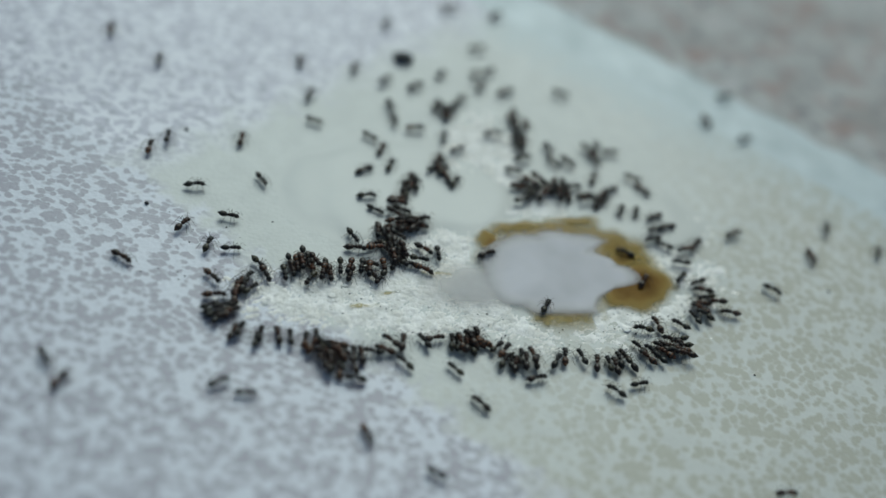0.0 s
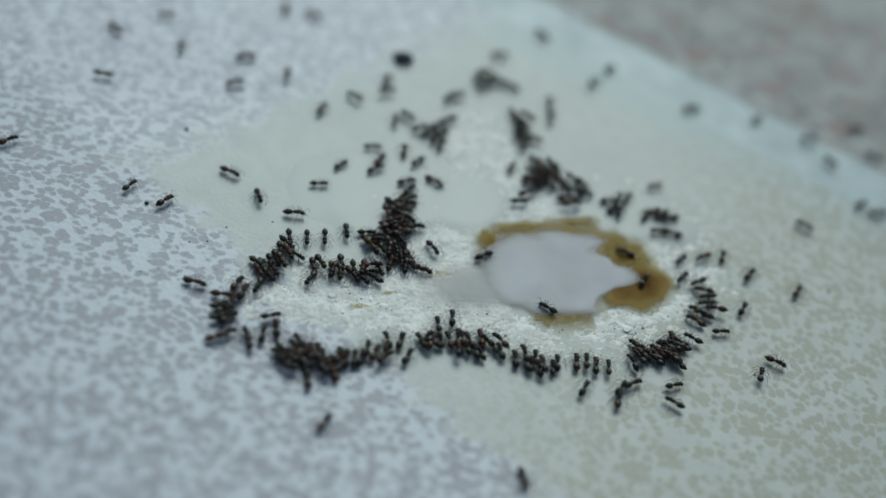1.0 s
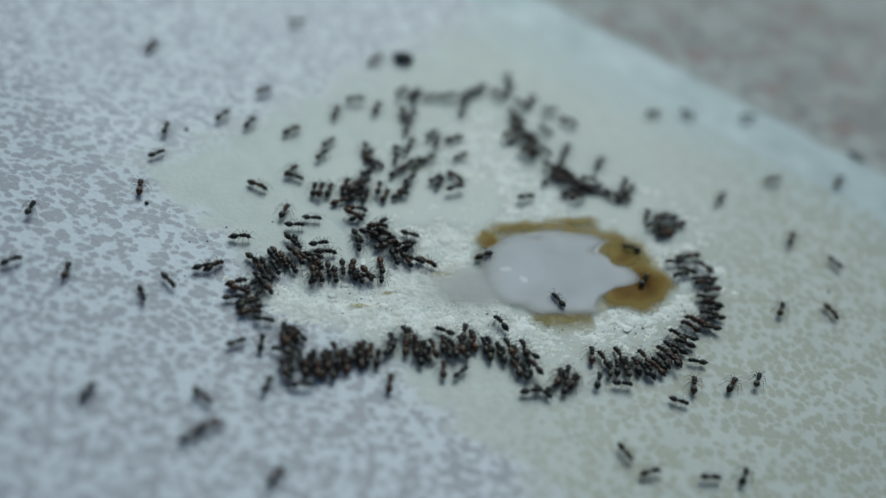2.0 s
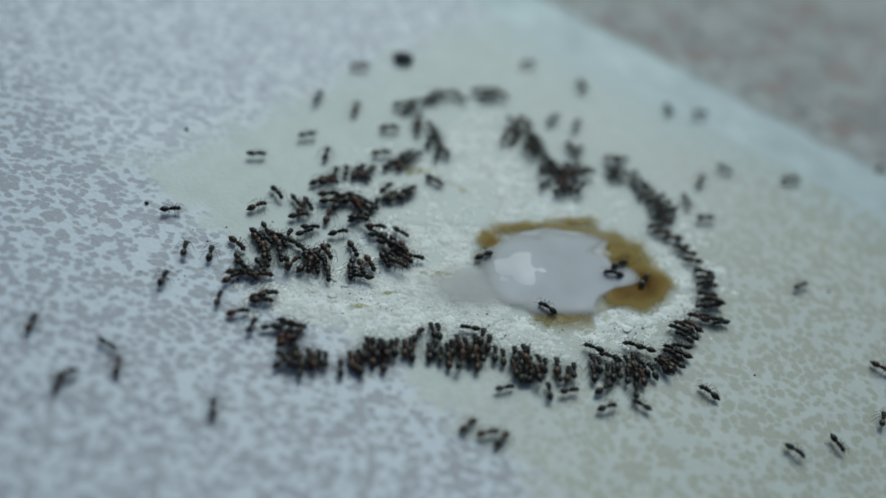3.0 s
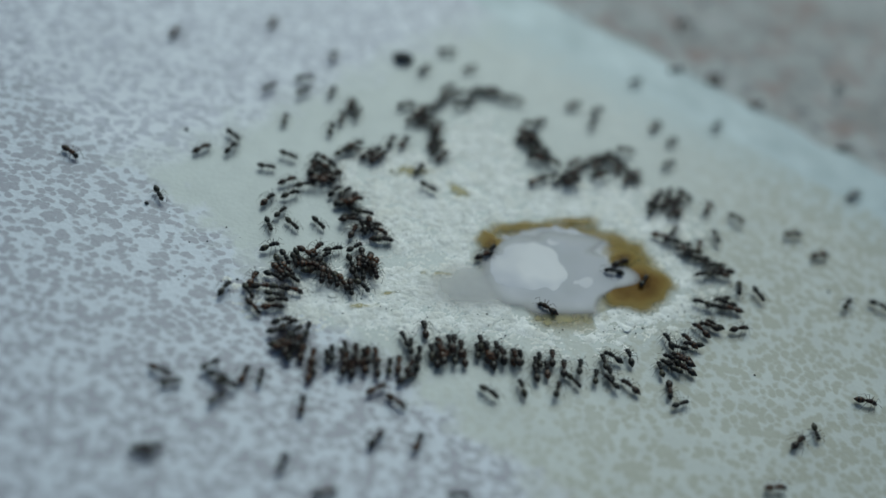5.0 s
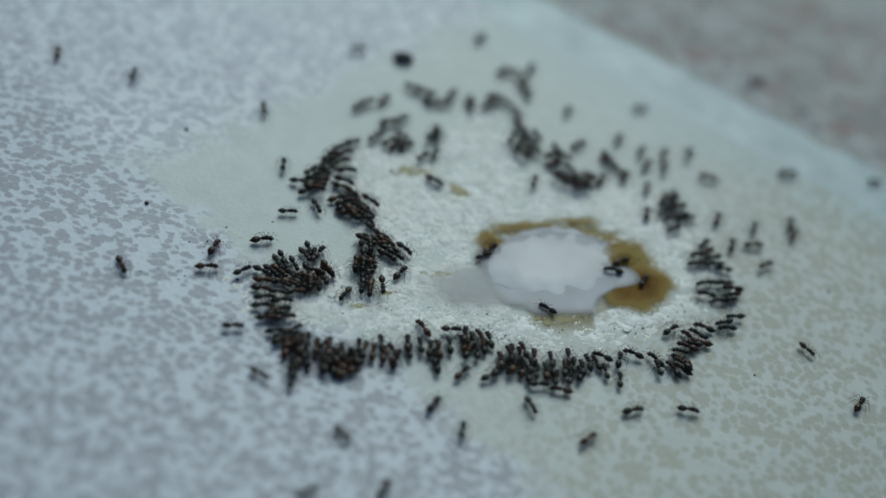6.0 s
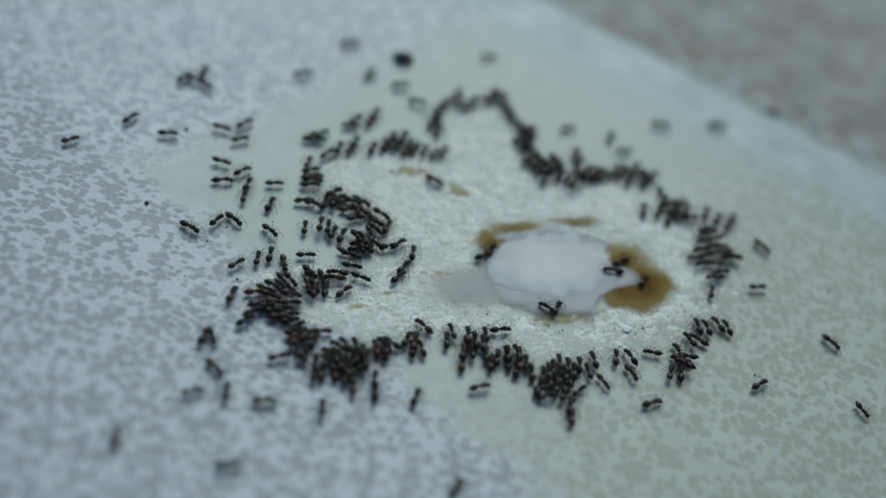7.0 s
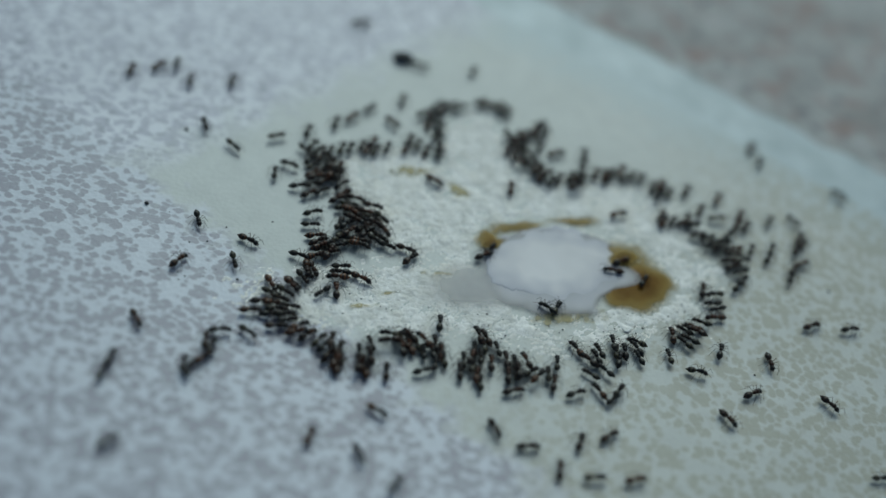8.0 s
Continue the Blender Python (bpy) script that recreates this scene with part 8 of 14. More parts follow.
    walk(ants[139], [(0, on(36.4, 6.3, -139)), (0.5, on(36.4, 6.3, -139)), (1, on(37.9, 4.0, -154)), (1.5, on(37.7, 5.9, -148)), (1.7, on(38.1, 6.7, -148)), (2.8, on(38.0, 7.6, -148)), (3, on(38.1, 6.0, -154)), (3.5, on(37.6, 7.0, -159)), (4, on(37.5, 8.7, -159)), (4.5, on(36.7, 9.9, -173)), (4.7, on(37.5, 10.5, -173)), (5.8, on(38.3, 10.8, -173)), (6, on(40.0, 10.3, -173)), (6.25, on(40.9, 13.6, -102)), (6.5, on(41.7, 17.0, -24)), (6.75, on(40.6, 15.9, -95)), (7, on(39.5, 14.9, -159)), (7.5, on(41.7, 13.3, -148)), (7.75, on(43.0, 14.7, -213)), (8, on(44.3, 16.1, -283))])
    walk(ants[140], [(0, on(37.2, 4.9, 187)), (0.5, on(37.2, 4.9, 187)), (1, on(37.2, 4.9, 187)), (1.5, on(37.3, 4.6, 187)), (1.7, on(37.2, 5.1, 201)), (2.8, on(37.5, 8.7, 187)), (3, on(37.4, 7.5, 201)), (3.5, on(36.3, 8.5, 187)), (4, on(37.2, 9.7, 187)), (4.5, on(33.6, 12.6, 187)), (4.7, on(34.1, 12.2, 187)), (5.8, on(34.1, 12.2, 187)), (6, on(35.9, 9.9, 212)), (6.5, on(35.4, 10.3, 187)), (7, on(24.0, 4.0, 187)), (7.5, on(24.0, 4.0, 187)), (7.75, on(24.6, 5.1, 113)), (8, on(25.1, 6.3, 42))])
    walk(ants[141], kept(141, [(0, on(37.7, 3.6, -149)), (0.5, on(37.7, 3.6, -149)), (1, on(37.8, 2.5, -161)), (1.5, on(38.2, 3.3, -154)), (1.7, on(37.8, 3.1, -173)), (2.8, on(37.3, 5.7, -173)), (3, on(37.7, 4.2, -173)), (3.5, on(38.0, 5.4, -154)), (4, on(38.3, 7.8, -148)), (4.5, on(38.4, 10.3, -159)), (4.7, on(38.8, 10.4, -159)), (5.8, on(38.8, 9.8, -159)), (6, on(40.1, 7.3, -159)), (6.25, on(41.8, 12.8, -235)), (6.5, on(43.4, 18.2, -309)), (6.75, on(41.7, 16.0, -235)), (7, on(40.0, 13.9, -159)), (7.5, on(40.6, 8.7, -148)), (7.67, on(41.3, 10.1, -207)), (7.83, on(42.2, 11.7, -271)), (8, on(43.0, 13.1, -328))]))
    walk(ants[142], [(0, on(37.0, 1.2, 158)), (0.5, on(36.6, 0.6, 158)), (1, on(36.6, 0.6, 158)), (1.5, on(36.7, -1.2, 173)), (1.7, on(37.1, -1.5, 173)), (2.8, on(37.5, -1.4, 173)), (3, on(35.9, -2.5, 159)), (3.5, on(39.3, -1.8, 187)), (3.75, on(44.3, -0.2, 101)), (4, on(49.3, 1.5, 19)), (4.25, on(44.9, 3.2, -67)), (4.5, on(40.6, 4.9, -149)), (4.6, on(48.0, 12.3, -234)), (4.7, on(55.5, 19.7, -319)), (5.8, on(47.1, 15.1, -339)), (6, on(44.7, 17.2, -339)), (6.5, on(45.6, 17.8, -400)), (7, on(46.0, 17.3, -399)), (7.5, on(56.9, 11.5, -414)), (7.75, on(54.5, 13.7, -364)), (8, on(52.1, 15.9, -319))])
    walk(ants[143], [(0, on(37.6, 0.2, 158)), (0.5, on(37.6, 0.2, 158)), (1, on(37.4, 0.2, 173)), (1.5, on(37.5, -0.3, 187)), (1.7, on(37.8, 0.4, 187)), (2.8, on(38.7, 0.7, 187)), (3, on(39.0, -0.3, 199)), (3.5, on(39.8, 1.9, 211)), (4, on(39.8, 2.2, 211)), (4.5, on(39.8, 2.2, 211)), (4.7, on(42.9, 7.5, 283)), (5.8, on(40.6, 4.7, 211)), (6, on(41.0, 4.3, 211)), (6.5, on(41.0, 6.5, 201)), (7, on(37.9, -2.1, 119)), (7.5, on(37.5, -2.4, 158)), (8, on(42.2, 7.6, 71))])
    walk(ants[144], [(0, on(36.2, -0.7, 130)), (0.5, on(37.1, -0.4, 173)), (0.75, on(38.6, -1.3, 93)), (1, on(40.1, -2.1, 19)), (1.5, on(40.9, -2.5, 49)), (1.6, on(40.0, -1.1, 124)), (1.7, on(39.1, 0.2, 199)), (2.8, on(39.8, 0.0, 199)), (3, on(39.9, -0.5, 205)), (3.5, on(43.4, 5.7, 279)), (4, on(43.9, 9.3, 322)), (4.25, on(40.4, 10.4, 252)), (4.5, on(37.0, 11.5, 187)), (4.7, on(36.6, 11.4, 187)), (5.8, on(36.7, 10.8, 201)), (6, on(37.1, 10.3, 201)), (6.5, on(37.5, 11.1, 201)), (7, on(35.8, 11.1, 201)), (7.5, on(38.3, -0.6, 187)), (8, on(39.4, 2.0, 211))])
    walk(ants[145], [(0, on(41.2, 1.9, 187)), (0.5, on(41.3, -1.7, 173)), (0.67, on(43.5, -2.8, 228)), (0.83, on(45.8, -3.9, 285)), (1, on(47.9, -5.1, 346)), (1.5, on(47.6, -3.2, 367)), (1.7, on(49.3, 4.5, 442)), (2.8, on(41.8, 5.9, 380)), (2.9, on(40.2, 4.2, 293)), (3, on(38.6, 2.3, 211)), (3.5, on(39.0, 3.0, 211)), (4, on(40.6, 4.9, 211)), (4.5, on(38.9, 9.2, 212)), (4.6, on(45.1, 15.5, 295)), (4.7, on(51.4, 21.9, 381)), (5.8, on(43.5, 17.6, 381)), (6, on(41.3, 15.9, 444)), (6.5, on(42.5, 19.1, 432)), (7, on(40.8, 20.3, 425)), (7.5, on(53.5, 17.7, 401)), (8, on(51.3, 18.7, 430))])
    walk(ants[146], [(0, on(34.2, -2.9, 159)), (0.5, on(36.9, -1.6, 144)), (1, on(36.0, -4.9, 159)), (1.5, on(36.4, -5.5, 199)), (1.7, on(37.5, -3.0, 187)), (2.8, on(39.1, -1.4, 187)), (3, on(34.5, -6.9, 187)), (3.5, on(34.5, -6.9, 187)), (4, on(35.3, -7.2, 187)), (4.5, on(35.3, -7.2, 187)), (4.7, on(36.1, -6.2, 187)), (5.8, on(36.0, -5.9, 187)), (6, on(36.0, -5.9, 187)), (6.5, on(38.3, -2.4, 158)), (7, on(35.4, -8.4, 187)), (7.5, on(35.3, -6.9, 159)), (8, on(35.6, -5.2, 159))])
    walk(ants[147], [(0, on(31.0, -3.9, 121)), (0.5, on(33.8, -2.1, 101)), (1, on(33.2, -5.9, 101)), (1.5, on(33.2, -5.1, 101)), (1.7, on(35.2, -3.3, 159)), (2.8, on(35.9, -2.2, 158)), (3, on(34.7, -3.0, 159)), (3.5, on(36.7, -2.7, 159)), (4, on(37.1, -2.4, 144)), (4.5, on(37.1, -2.4, 144)), (4.7, on(37.5, -2.4, 144)), (5.8, on(35.6, -4.7, 144)), (6, on(35.6, -4.7, 144)), (6.5, on(36.7, -2.9, 120)), (7, on(34.2, -7.8, 121)), (7.5, on(33.3, -7.1, 145)), (8, on(33.2, -5.1, 101))])
    walk(ants[148], [(0, on(29.1, -5.5, 187)), (0.5, on(33.2, -5.9, 101)), (1, on(32.5, -7.4, 159)), (1.5, on(32.9, -6.8, 131)), (1.7, on(33.2, -6.1, 145)), (2.8, on(35.2, -3.3, 159)), (3, on(34.8, -5.0, 159)), (3.5, on(34.8, -4.5, 173)), (4, on(37.8, 0.4, 199)), (4.5, on(37.8, 0.4, 199)), (4.7, on(37.7, 3.6, 200)), (5.25, on(36.6, 0.2, 156)), (5.8, on(35.6, -3.2, 109)), (6, on(33.0, -4.3, 50)), (6.5, on(32.8, -4.3, 50)), (7, on(25.8, -11.8, 95)), (7.5, on(28.6, -8.7, 102)), (8, on(28.3, -8.3, 173))])
    walk(ants[149], [(0, on(28.8, -8.9, 145)), (0.5, on(29.5, -9.0, 145)), (1, on(29.5, -9.0, 159)), (1.5, on(25.5, -12.4, 95)), (1.7, on(26.3, -12.6, 95)), (2.8, on(27.8, -12.0, 103)), (3, on(27.4, -12.2, 112)), (3.5, on(27.1, -14.2, 112)), (4, on(29.6, -11.4, 122)), (4.5, on(28.1, -12.5, 103)), (4.7, on(32.7, -11.4, 110)), (5.8, on(25.7, -14.3, 103)), (6, on(24.6, -14.6, 112)), (6.5, on(34.8, -14.4, 174)), (6.75, on(29.7, -15.5, 242)), (7, on(24.6, -16.6, 314)), (7.25, on(27.7, -13.8, 393)), (7.5, on(30.8, -11.0, 471)), (8, on(33.0, -9.1, 470))])
    walk(ants[150], [(0, on(30.0, -10.3, 145)), (0.5, on(30.4, -10.2, 145)), (1, on(30.4, -9.7, 159)), (1.5, on(28.5, -10.8, 133)), (1.7, on(29.6, -10.4, 132)), (2.8, on(28.9, -11.2, 122)), (3, on(28.1, -11.5, 95)), (3.5, on(27.5, -13.2, 95)), (4, on(31.9, -10.1, 121)), (4.5, on(35.6, -5.2, 131)), (4.7, on(35.6, -5.2, 131)), (5.8, on(35.3, -6.6, 173)), (6, on(35.3, -6.6, 173)), (6.5, on(35.8, 1.3, 173)), (7, on(22.9, -13.2, 113)), (7.5, on(29.4, -8.0, 159)), (8, on(24.0, 4.0, 187))])
    walk(ants[151], [(0, on(31.5, -9.8, 145)), (0.5, on(31.5, -10.0, 145)), (1, on(31.1, -10.4, 145)), (1.5, on(28.2, -12.4, 122)), (1.7, on(29.4, -12.5, 133)), (2.8, on(29.8, -13.3, 102)), (3, on(28.9, -16.6, 95)), (3.17, on(30.0, -20.8, 38)), (3.33, on(31.1, -25.1, -18)), (3.5, on(32.2, -29.5, -77)), (3.75, on(29.7, -29.5, -18)), (4, on(27.4, -29.6, 38)), (4.5, on(3.8, -38.0, 18)), (4.7, on(9.4, -39.0, 18)), (5.8, on(9.1, -39.2, 18)), (6, on(8.0, -29.9, 92)), (6.5, on(6.0, -31.7, 93)), (7, on(-9.1, -32.1, 101)), (7.5, on(-6.9, -28.2, 88)), (7.75, on(-5.1, -32.8, 21)), (8, on(-3.2, -37.3, -50))])
    walk(ants[152], [(0, on(32.9, -7.3, 187)), (0.5, on(33.2, -7.1, 187)), (1, on(33.3, -7.6, 187)), (1.5, on(33.7, -7.5, 159)), (1.7, on(33.7, -7.5, 159)), (2.8, on(34.5, -6.9, 187)), (3, on(33.4, -8.6, 159)), (3.5, on(33.9, -9.5, 159)), (4, on(36.1, -8.2, 187)), (4.5, on(36.1, -6.2, 187)), (4.7, on(38.3, -1.6, 173)), (5.8, on(38.3, -2.2, 173)), (6, on(37.5, -2.2, 173)), (6.5, on(39.4, 2.8, 194)), (7, on(36.7, -2.2, 109)), (7.5, on(36.3, -3.4, 159)), (8, on(37.2, 5.1, 88))])
    walk(ants[153], [(0, on(33.8, -8.0, 187)), (0.5, on(33.8, -8.8, 173)), (1, on(33.4, -9.1, 159)), (1.5, on(32.7, -9.8, 159)), (1.7, on(32.3, -10.0, 132)), (2.8, on(32.0, -11.1, 132)), (3, on(30.8, -12.5, 122)), (3.5, on(31.6, -11.7, 94)), (4, on(33.9, -9.5, 159)), (4.5, on(33.9, -9.5, 159)), (4.7, on(33.9, -9.5, 159)), (5.8, on(31.1, -10.4, 145)), (6, on(31.1, -10.4, 145)), (6.5, on(33.4, -8.9, 159)), (6.75, on(30.8, -11.4, 231)), (7, on(28.1, -13.9, 308)), (7.17, on(29.5, -13.0, 367)), (7.33, on(30.9, -12.0, 422)), (7.5, on(32.3, -11.0, 481)), (7.75, on(34.7, -10.8, 419)), (8, on(37.0, -10.6, 360))])
    walk(ants[154], [(0, on(34.8, -6.5, -161)), (0.5, on(35.2, -6.4, -161)), (1, on(34.5, -6.9, -187)), (1.5, on(34.9, -7.0, -187)), (1.7, on(37.0, -8.9, -173)), (2.8, on(34.5, -8.2, -187)), (3, on(33.9, -10.0, -201)), (3.25, on(35.7, -10.7, -247)), (3.5, on(37.5, -11.5, -290)), (4, on(40.4, -9.8, -301)), (4.5, on(39.3, -12.0, -341)), (4.6, on(45.6, -14.2, -386)), (4.7, on(51.9, -16.2, -434)), (5.8, on(53.9, -5.6, -435)), (6, on(52.4, -1.2, -398)), (6.5, on(58.6, 3.7, -341)), (7, on(59.8, -9.6, -412)), (7.5, on(52.4, -15.8, -367)), (8, on(61.7, -20.1, -342))])
    walk(ants[155], [(0, on(32.3, -8.7, 159)), (0.5, on(32.6, -8.2, 159)), (1, on(31.4, -8.8, 145)), (1.5, on(30.4, -10.2, 145)), (1.7, on(30.8, -11.5, 145)), (2.8, on(31.7, -12.2, 121)), (3, on(29.5, -14.0, 111)), (3.5, on(34.9, -22.4, 88)), (4, on(43.2, -26.7, 82)), (4.25, on(38.8, -24.5, 14)), (4.5, on(34.5, -22.3, -58)), (4.7, on(48.0, -27.2, 18)), (5.8, on(31.5, -20.9, 18)), (6, on(23.6, -26.1, 52)), (6.5, on(24.0, -34.8, 18)), (7, on(21.1, -23.4, 93)), (7.25, on(30.8, -23.1, 24)), (7.5, on(40.5, -22.8, -47)), (8, on(30.0, -30.4, 28))])
    walk(ants[156], [(0, on(34.1, -5.8, -149)), (0.5, on(34.5, -6.2, -173)), (1, on(33.7, -6.8, -187)), (1.5, on(35.2, -5.7, -173)), (1.7, on(35.2, -5.4, -173)), (2.8, on(35.6, -4.2, -216)), (3, on(35.6, -4.2, -216)), (3.5, on(35.9, -4.0, -201)), (4, on(45.8, -2.8, -278)), (4.5, on(44.3, 2.4, -284)), (4.7, on(58.7, 10.2, -299)), (5.8, on(58.6, 8.4, -287)), (6, on(46.5, 13.5, -319)), (6.5, on(51.2, 13.9, -279)), (6.75, on(46.0, 13.4, -211)), (7, on(40.9, 13.0, -148)), (7.5, on(41.0, 10.6, -148)), (7.75, on(44.1, 13.9, -214)), (8, on(47.4, 17.3, -284))])
    walk(ants[157], [(0, on(27.8, -12.0, 133)), (0.5, on(29.6, -10.9, 132)), (1, on(29.1, -10.0, 145)), (1.5, on(27.4, -11.4, 112)), (1.7, on(28.1, -11.9, 111)), (2.8, on(29.0, -12.6, 111)), (3, on(28.6, -13.3, 103)), (3.5, on(28.1, -15.9, 40)), (4, on(33.6, -12.1, 101)), (4.5, on(35.4, -10.6, 159)), (4.7, on(35.4, -10.6, 159)), (5.8, on(34.7, -10.7, 159)), (6, on(34.7, -10.7, 159)), (6.5, on(42.7, -8.2, 173)), (7, on(34.7, -11.4, 93)), (7.25, on(35.2, -11.8, 18)), (7.5, on(35.5, -12.2, -59)), (8, on(47.0, -5.4, -73))])
    walk(ants[158], [(0, on(26.3, -12.1, 112)), (0.5, on(27.8, -12.0, 122)), (1, on(28.1, -11.9, 122)), (1.5, on(25.3, -14.0, 87)), (1.7, on(25.6, -13.8, 95)), (2.8, on(26.6, -13.0, 95)), (3, on(25.9, -12.8, 103)), (3.5, on(25.9, -12.8, 103)), (4, on(28.9, -10.7, 111)), (4.5, on(24.6, -11.7, 173)), (4.7, on(25.4, -11.9, 167)), (5.8, on(23.5, -12.5, 146)), (6, on(22.2, -14.0, 113)), (6.5, on(23.3, -13.2, 123)), (7, on(21.1, -14.8, 97)), (7.5, on(26.9, -10.4, 122)), (8, on(26.9, -10.4, 103))])
    walk(ants[159], [(0, on(25.0, -13.1, 112)), (0.5, on(25.0, -13.8, 96)), (1, on(25.0, -13.8, 96)), (1.5, on(22.0, -16.1, 92)), (1.7, on(24.6, -14.6, 96)), (2.8, on(25.6, -13.8, 95)), (3, on(24.9, -14.5, 96)), (3.5, on(24.2, -15.7, 96)), (4, on(25.7, -14.9, 103)), (4.5, on(20.9, -16.9, 81)), (4.7, on(24.2, -15.7, 92)), (5.8, on(20.2, -17.1, 89)), (6, on(20.2, -17.1, 89)), (6.5, on(20.3, -17.6, 89)), (7, on(19.7, -18.7, 89)), (7.5, on(28.1, -11.9, 111)), (8, on(25.8, -10.7, 95))])
    walk(ants[160], [(0, on(23.4, -13.6, 96)), (0.5, on(23.2, -13.7, 113)), (1, on(23.3, -14.1, 96)), (1.5, on(22.2, -14.9, 96)), (1.7, on(23.3, -13.6, 104)), (2.8, on(24.7, -12.1, 173)), (3, on(22.9, -13.7, 113)), (3.5, on(22.7, -15.3, 96)), (4, on(23.0, -14.7, 81)), (4.5, on(15.2, -16.4, 98)), (4.7, on(16.9, -14.8, 98)), (5.8, on(17.8, -15.5, 97)), (6, on(17.8, -16.4, 97)), (6.5, on(17.6, -17.1, 97)), (7, on(17.3, -17.2, 98)), (7.5, on(18.0, -16.9, 97)), (8, on(18.2, -18.8, 90))])
    walk(ants[161], [(0, on(21.3, -13.3, 123)), (0.5, on(19.5, -14.1, 97)), (1, on(22.0, -13.8, 96)), (1.5, on(19.9, -15.8, 101)), (1.7, on(19.5, -16.8, 82)), (2.8, on(20.5, -16.0, 97)), (3, on(20.5, -16.0, 97)), (3.5, on(20.9, -15.9, 101)), (4, on(20.9, -15.9, 97)), (4.5, on(16.2, -18.0, 90)), (4.7, on(21.4, -15.2, 89)), (5.8, on(20.4, -15.1, 97)), (6, on(20.4, -15.1, 97)), (6.5, on(20.8, -15.5, 97)), (7, on(19.6, -15.4, 97)), (7.5, on(25.4, -10.9, 173)), (8, on(25.2, -9.4, 103))])
    walk(ants[162], [(0, on(19.1, -13.9, 97)), (0.5, on(18.5, -15.2, 82)), (1, on(20.7, -14.3, 97)), (1.5, on(20.0, -14.8, 97)), (1.7, on(22.6, -13.9, 96)), (2.8, on(21.9, -11.3, 100)), (3, on(18.2, -15.9, 97)), (3.5, on(19.3, -15.4, 97)), (4, on(16.9, -14.8, 98)), (4.5, on(10.2, -15.7, 99)), (4.7, on(12.5, -16.3, 107)), (5.8, on(12.5, -16.3, 68)), (6, on(13.9, -17.8, 91)), (6.5, on(15.8, -18.0, 98)), (7, on(15.1, -18.0, 106)), (7.5, on(18.0, -14.9, 105)), (8, on(20.4, -12.1, 134))])
    walk(ants[163], [(0, on(18.1, -15.1, 75)), (0.5, on(17.7, -15.0, 75)), (1, on(18.2, -15.4, 97)), (1.25, on(18.0, -14.9, 143)), (1.5, on(18.0, -14.5, 187)), (1.7, on(14.6, -17.6, 115)), (2.8, on(15.3, -17.3, 106)), (3, on(17.7, -20.4, 106)), (3.25, on(18.0, -24.2, 43)), (3.5, on(18.3, -28.1, -19)), (3.96, on(13.1, -46.8, -20)), (4, on(13.1, -46.8, -20)), (4.22, on(13.1, -46.8, -20)), (4.5, on(14.2, 54.1, 38)), (4.7, on(33.5, 57.7, 24)), (5.8, on(19.2, 52.6, 24)), (5.92, on(36.2, 96.9, 25)), (6, on(36.2, 96.9, 25)), (6.2, on(36.2, 96.9, 25)), (6.5, on(64.6, 24.0, -26)), (6.73, on(76.9, 45.2, -25)), (7, on(76.9, 45.2, -25)), (7.12, on(76.9, 45.2, -25)), (7.5, on(63.7, 48.0, 22)), (8, on(58.6, 34.0, -42))])
    walk(ants[164], [(0, on(15.6, -16.1, 98)), (0.5, on(15.8, -16.4, 106)), (1, on(17.7, -16.3, 97)), (1.5, on(19.5, -17.3, 147)), (1.7, on(18.8, -17.6, 89)), (2.8, on(18.7, -16.6, 101)), (3, on(18.7, -17.1, 101)), (3.5, on(18.7, -16.6, 97)), (4, on(18.6, -16.2, 101)), (4.5, on(12.7, -16.3, 107)), (4.7, on(16.0, -16.1, 106)), (5.8, on(15.0, -15.0, 98)), (6, on(14.9, -17.0, 98)), (6.5, on(14.5, -16.6, 98)), (7, on(14.2, -16.7, 98)), (7.5, on(16.7, -15.9, 106)), (8, on(18.2, -15.4, 97))])
    walk(ants[165], [(0, on(16.0, -18.8, 31)), (0.5, on(15.7, -19.8, 19)), (0.75, on(15.9, -18.5, 61)), (1, on(16.0, -17.1, 106)), (1.5, on(14.8, -21.3, 30)), (1.7, on(15.6, -21.7, 19)), (2.8, on(15.5, -18.7, 59)), (3, on(15.5, -18.7, 59)), (3.5, on(14.8, -19.0, 83)), (4, on(16.2, -18.0, 90)), (4.5, on(13.7, -18.9, 91)), (4.7, on(15.8, -18.2, 90)), (5.25, on(15.5, -18.0, 138)), (5.8, on(15.1, -18.0, 186)), (5.9, on(14.9, -18.2, 142)), (6, on(14.8, -18.5, 98)), (6.5, on(18.5, -23.0, 86)), (7, on(16.4, -19.8, 75)), (7.5, on(17.4, -18.6, 94)), (8, on(22.6, -26.9, 81))])
    walk(ants[166], kept(166, [(0, on(13.4, -16.0, 98)), (0.5, on(14.4, -16.2, 102)), (1, on(14.9, -16.8, 90)), (1.5, on(15.1, -18.2, 90)), (1.7, on(14.0, -18.3, 125)), (2.8, on(14.8, -18.5, 90)), (3, on(14.4, -18.6, 91)), (3.5, on(14.0, -18.8, 98)), (4, on(14.4, -18.6, 98)), (4.5, on(9.2, -18.9, 100)), (4.7, on(11.3, -18.3, 95)), (5.8, on(10.8, -15.0, 107)), (6, on(12.1, -15.6, 99)), (6.5, on(13.0, -14.7, 99)), (7, on(11.4, -16.3, 99)), (7.5, on(12.9, -15.8, 107)), (8, on(12.7, -17.3, 103))]))
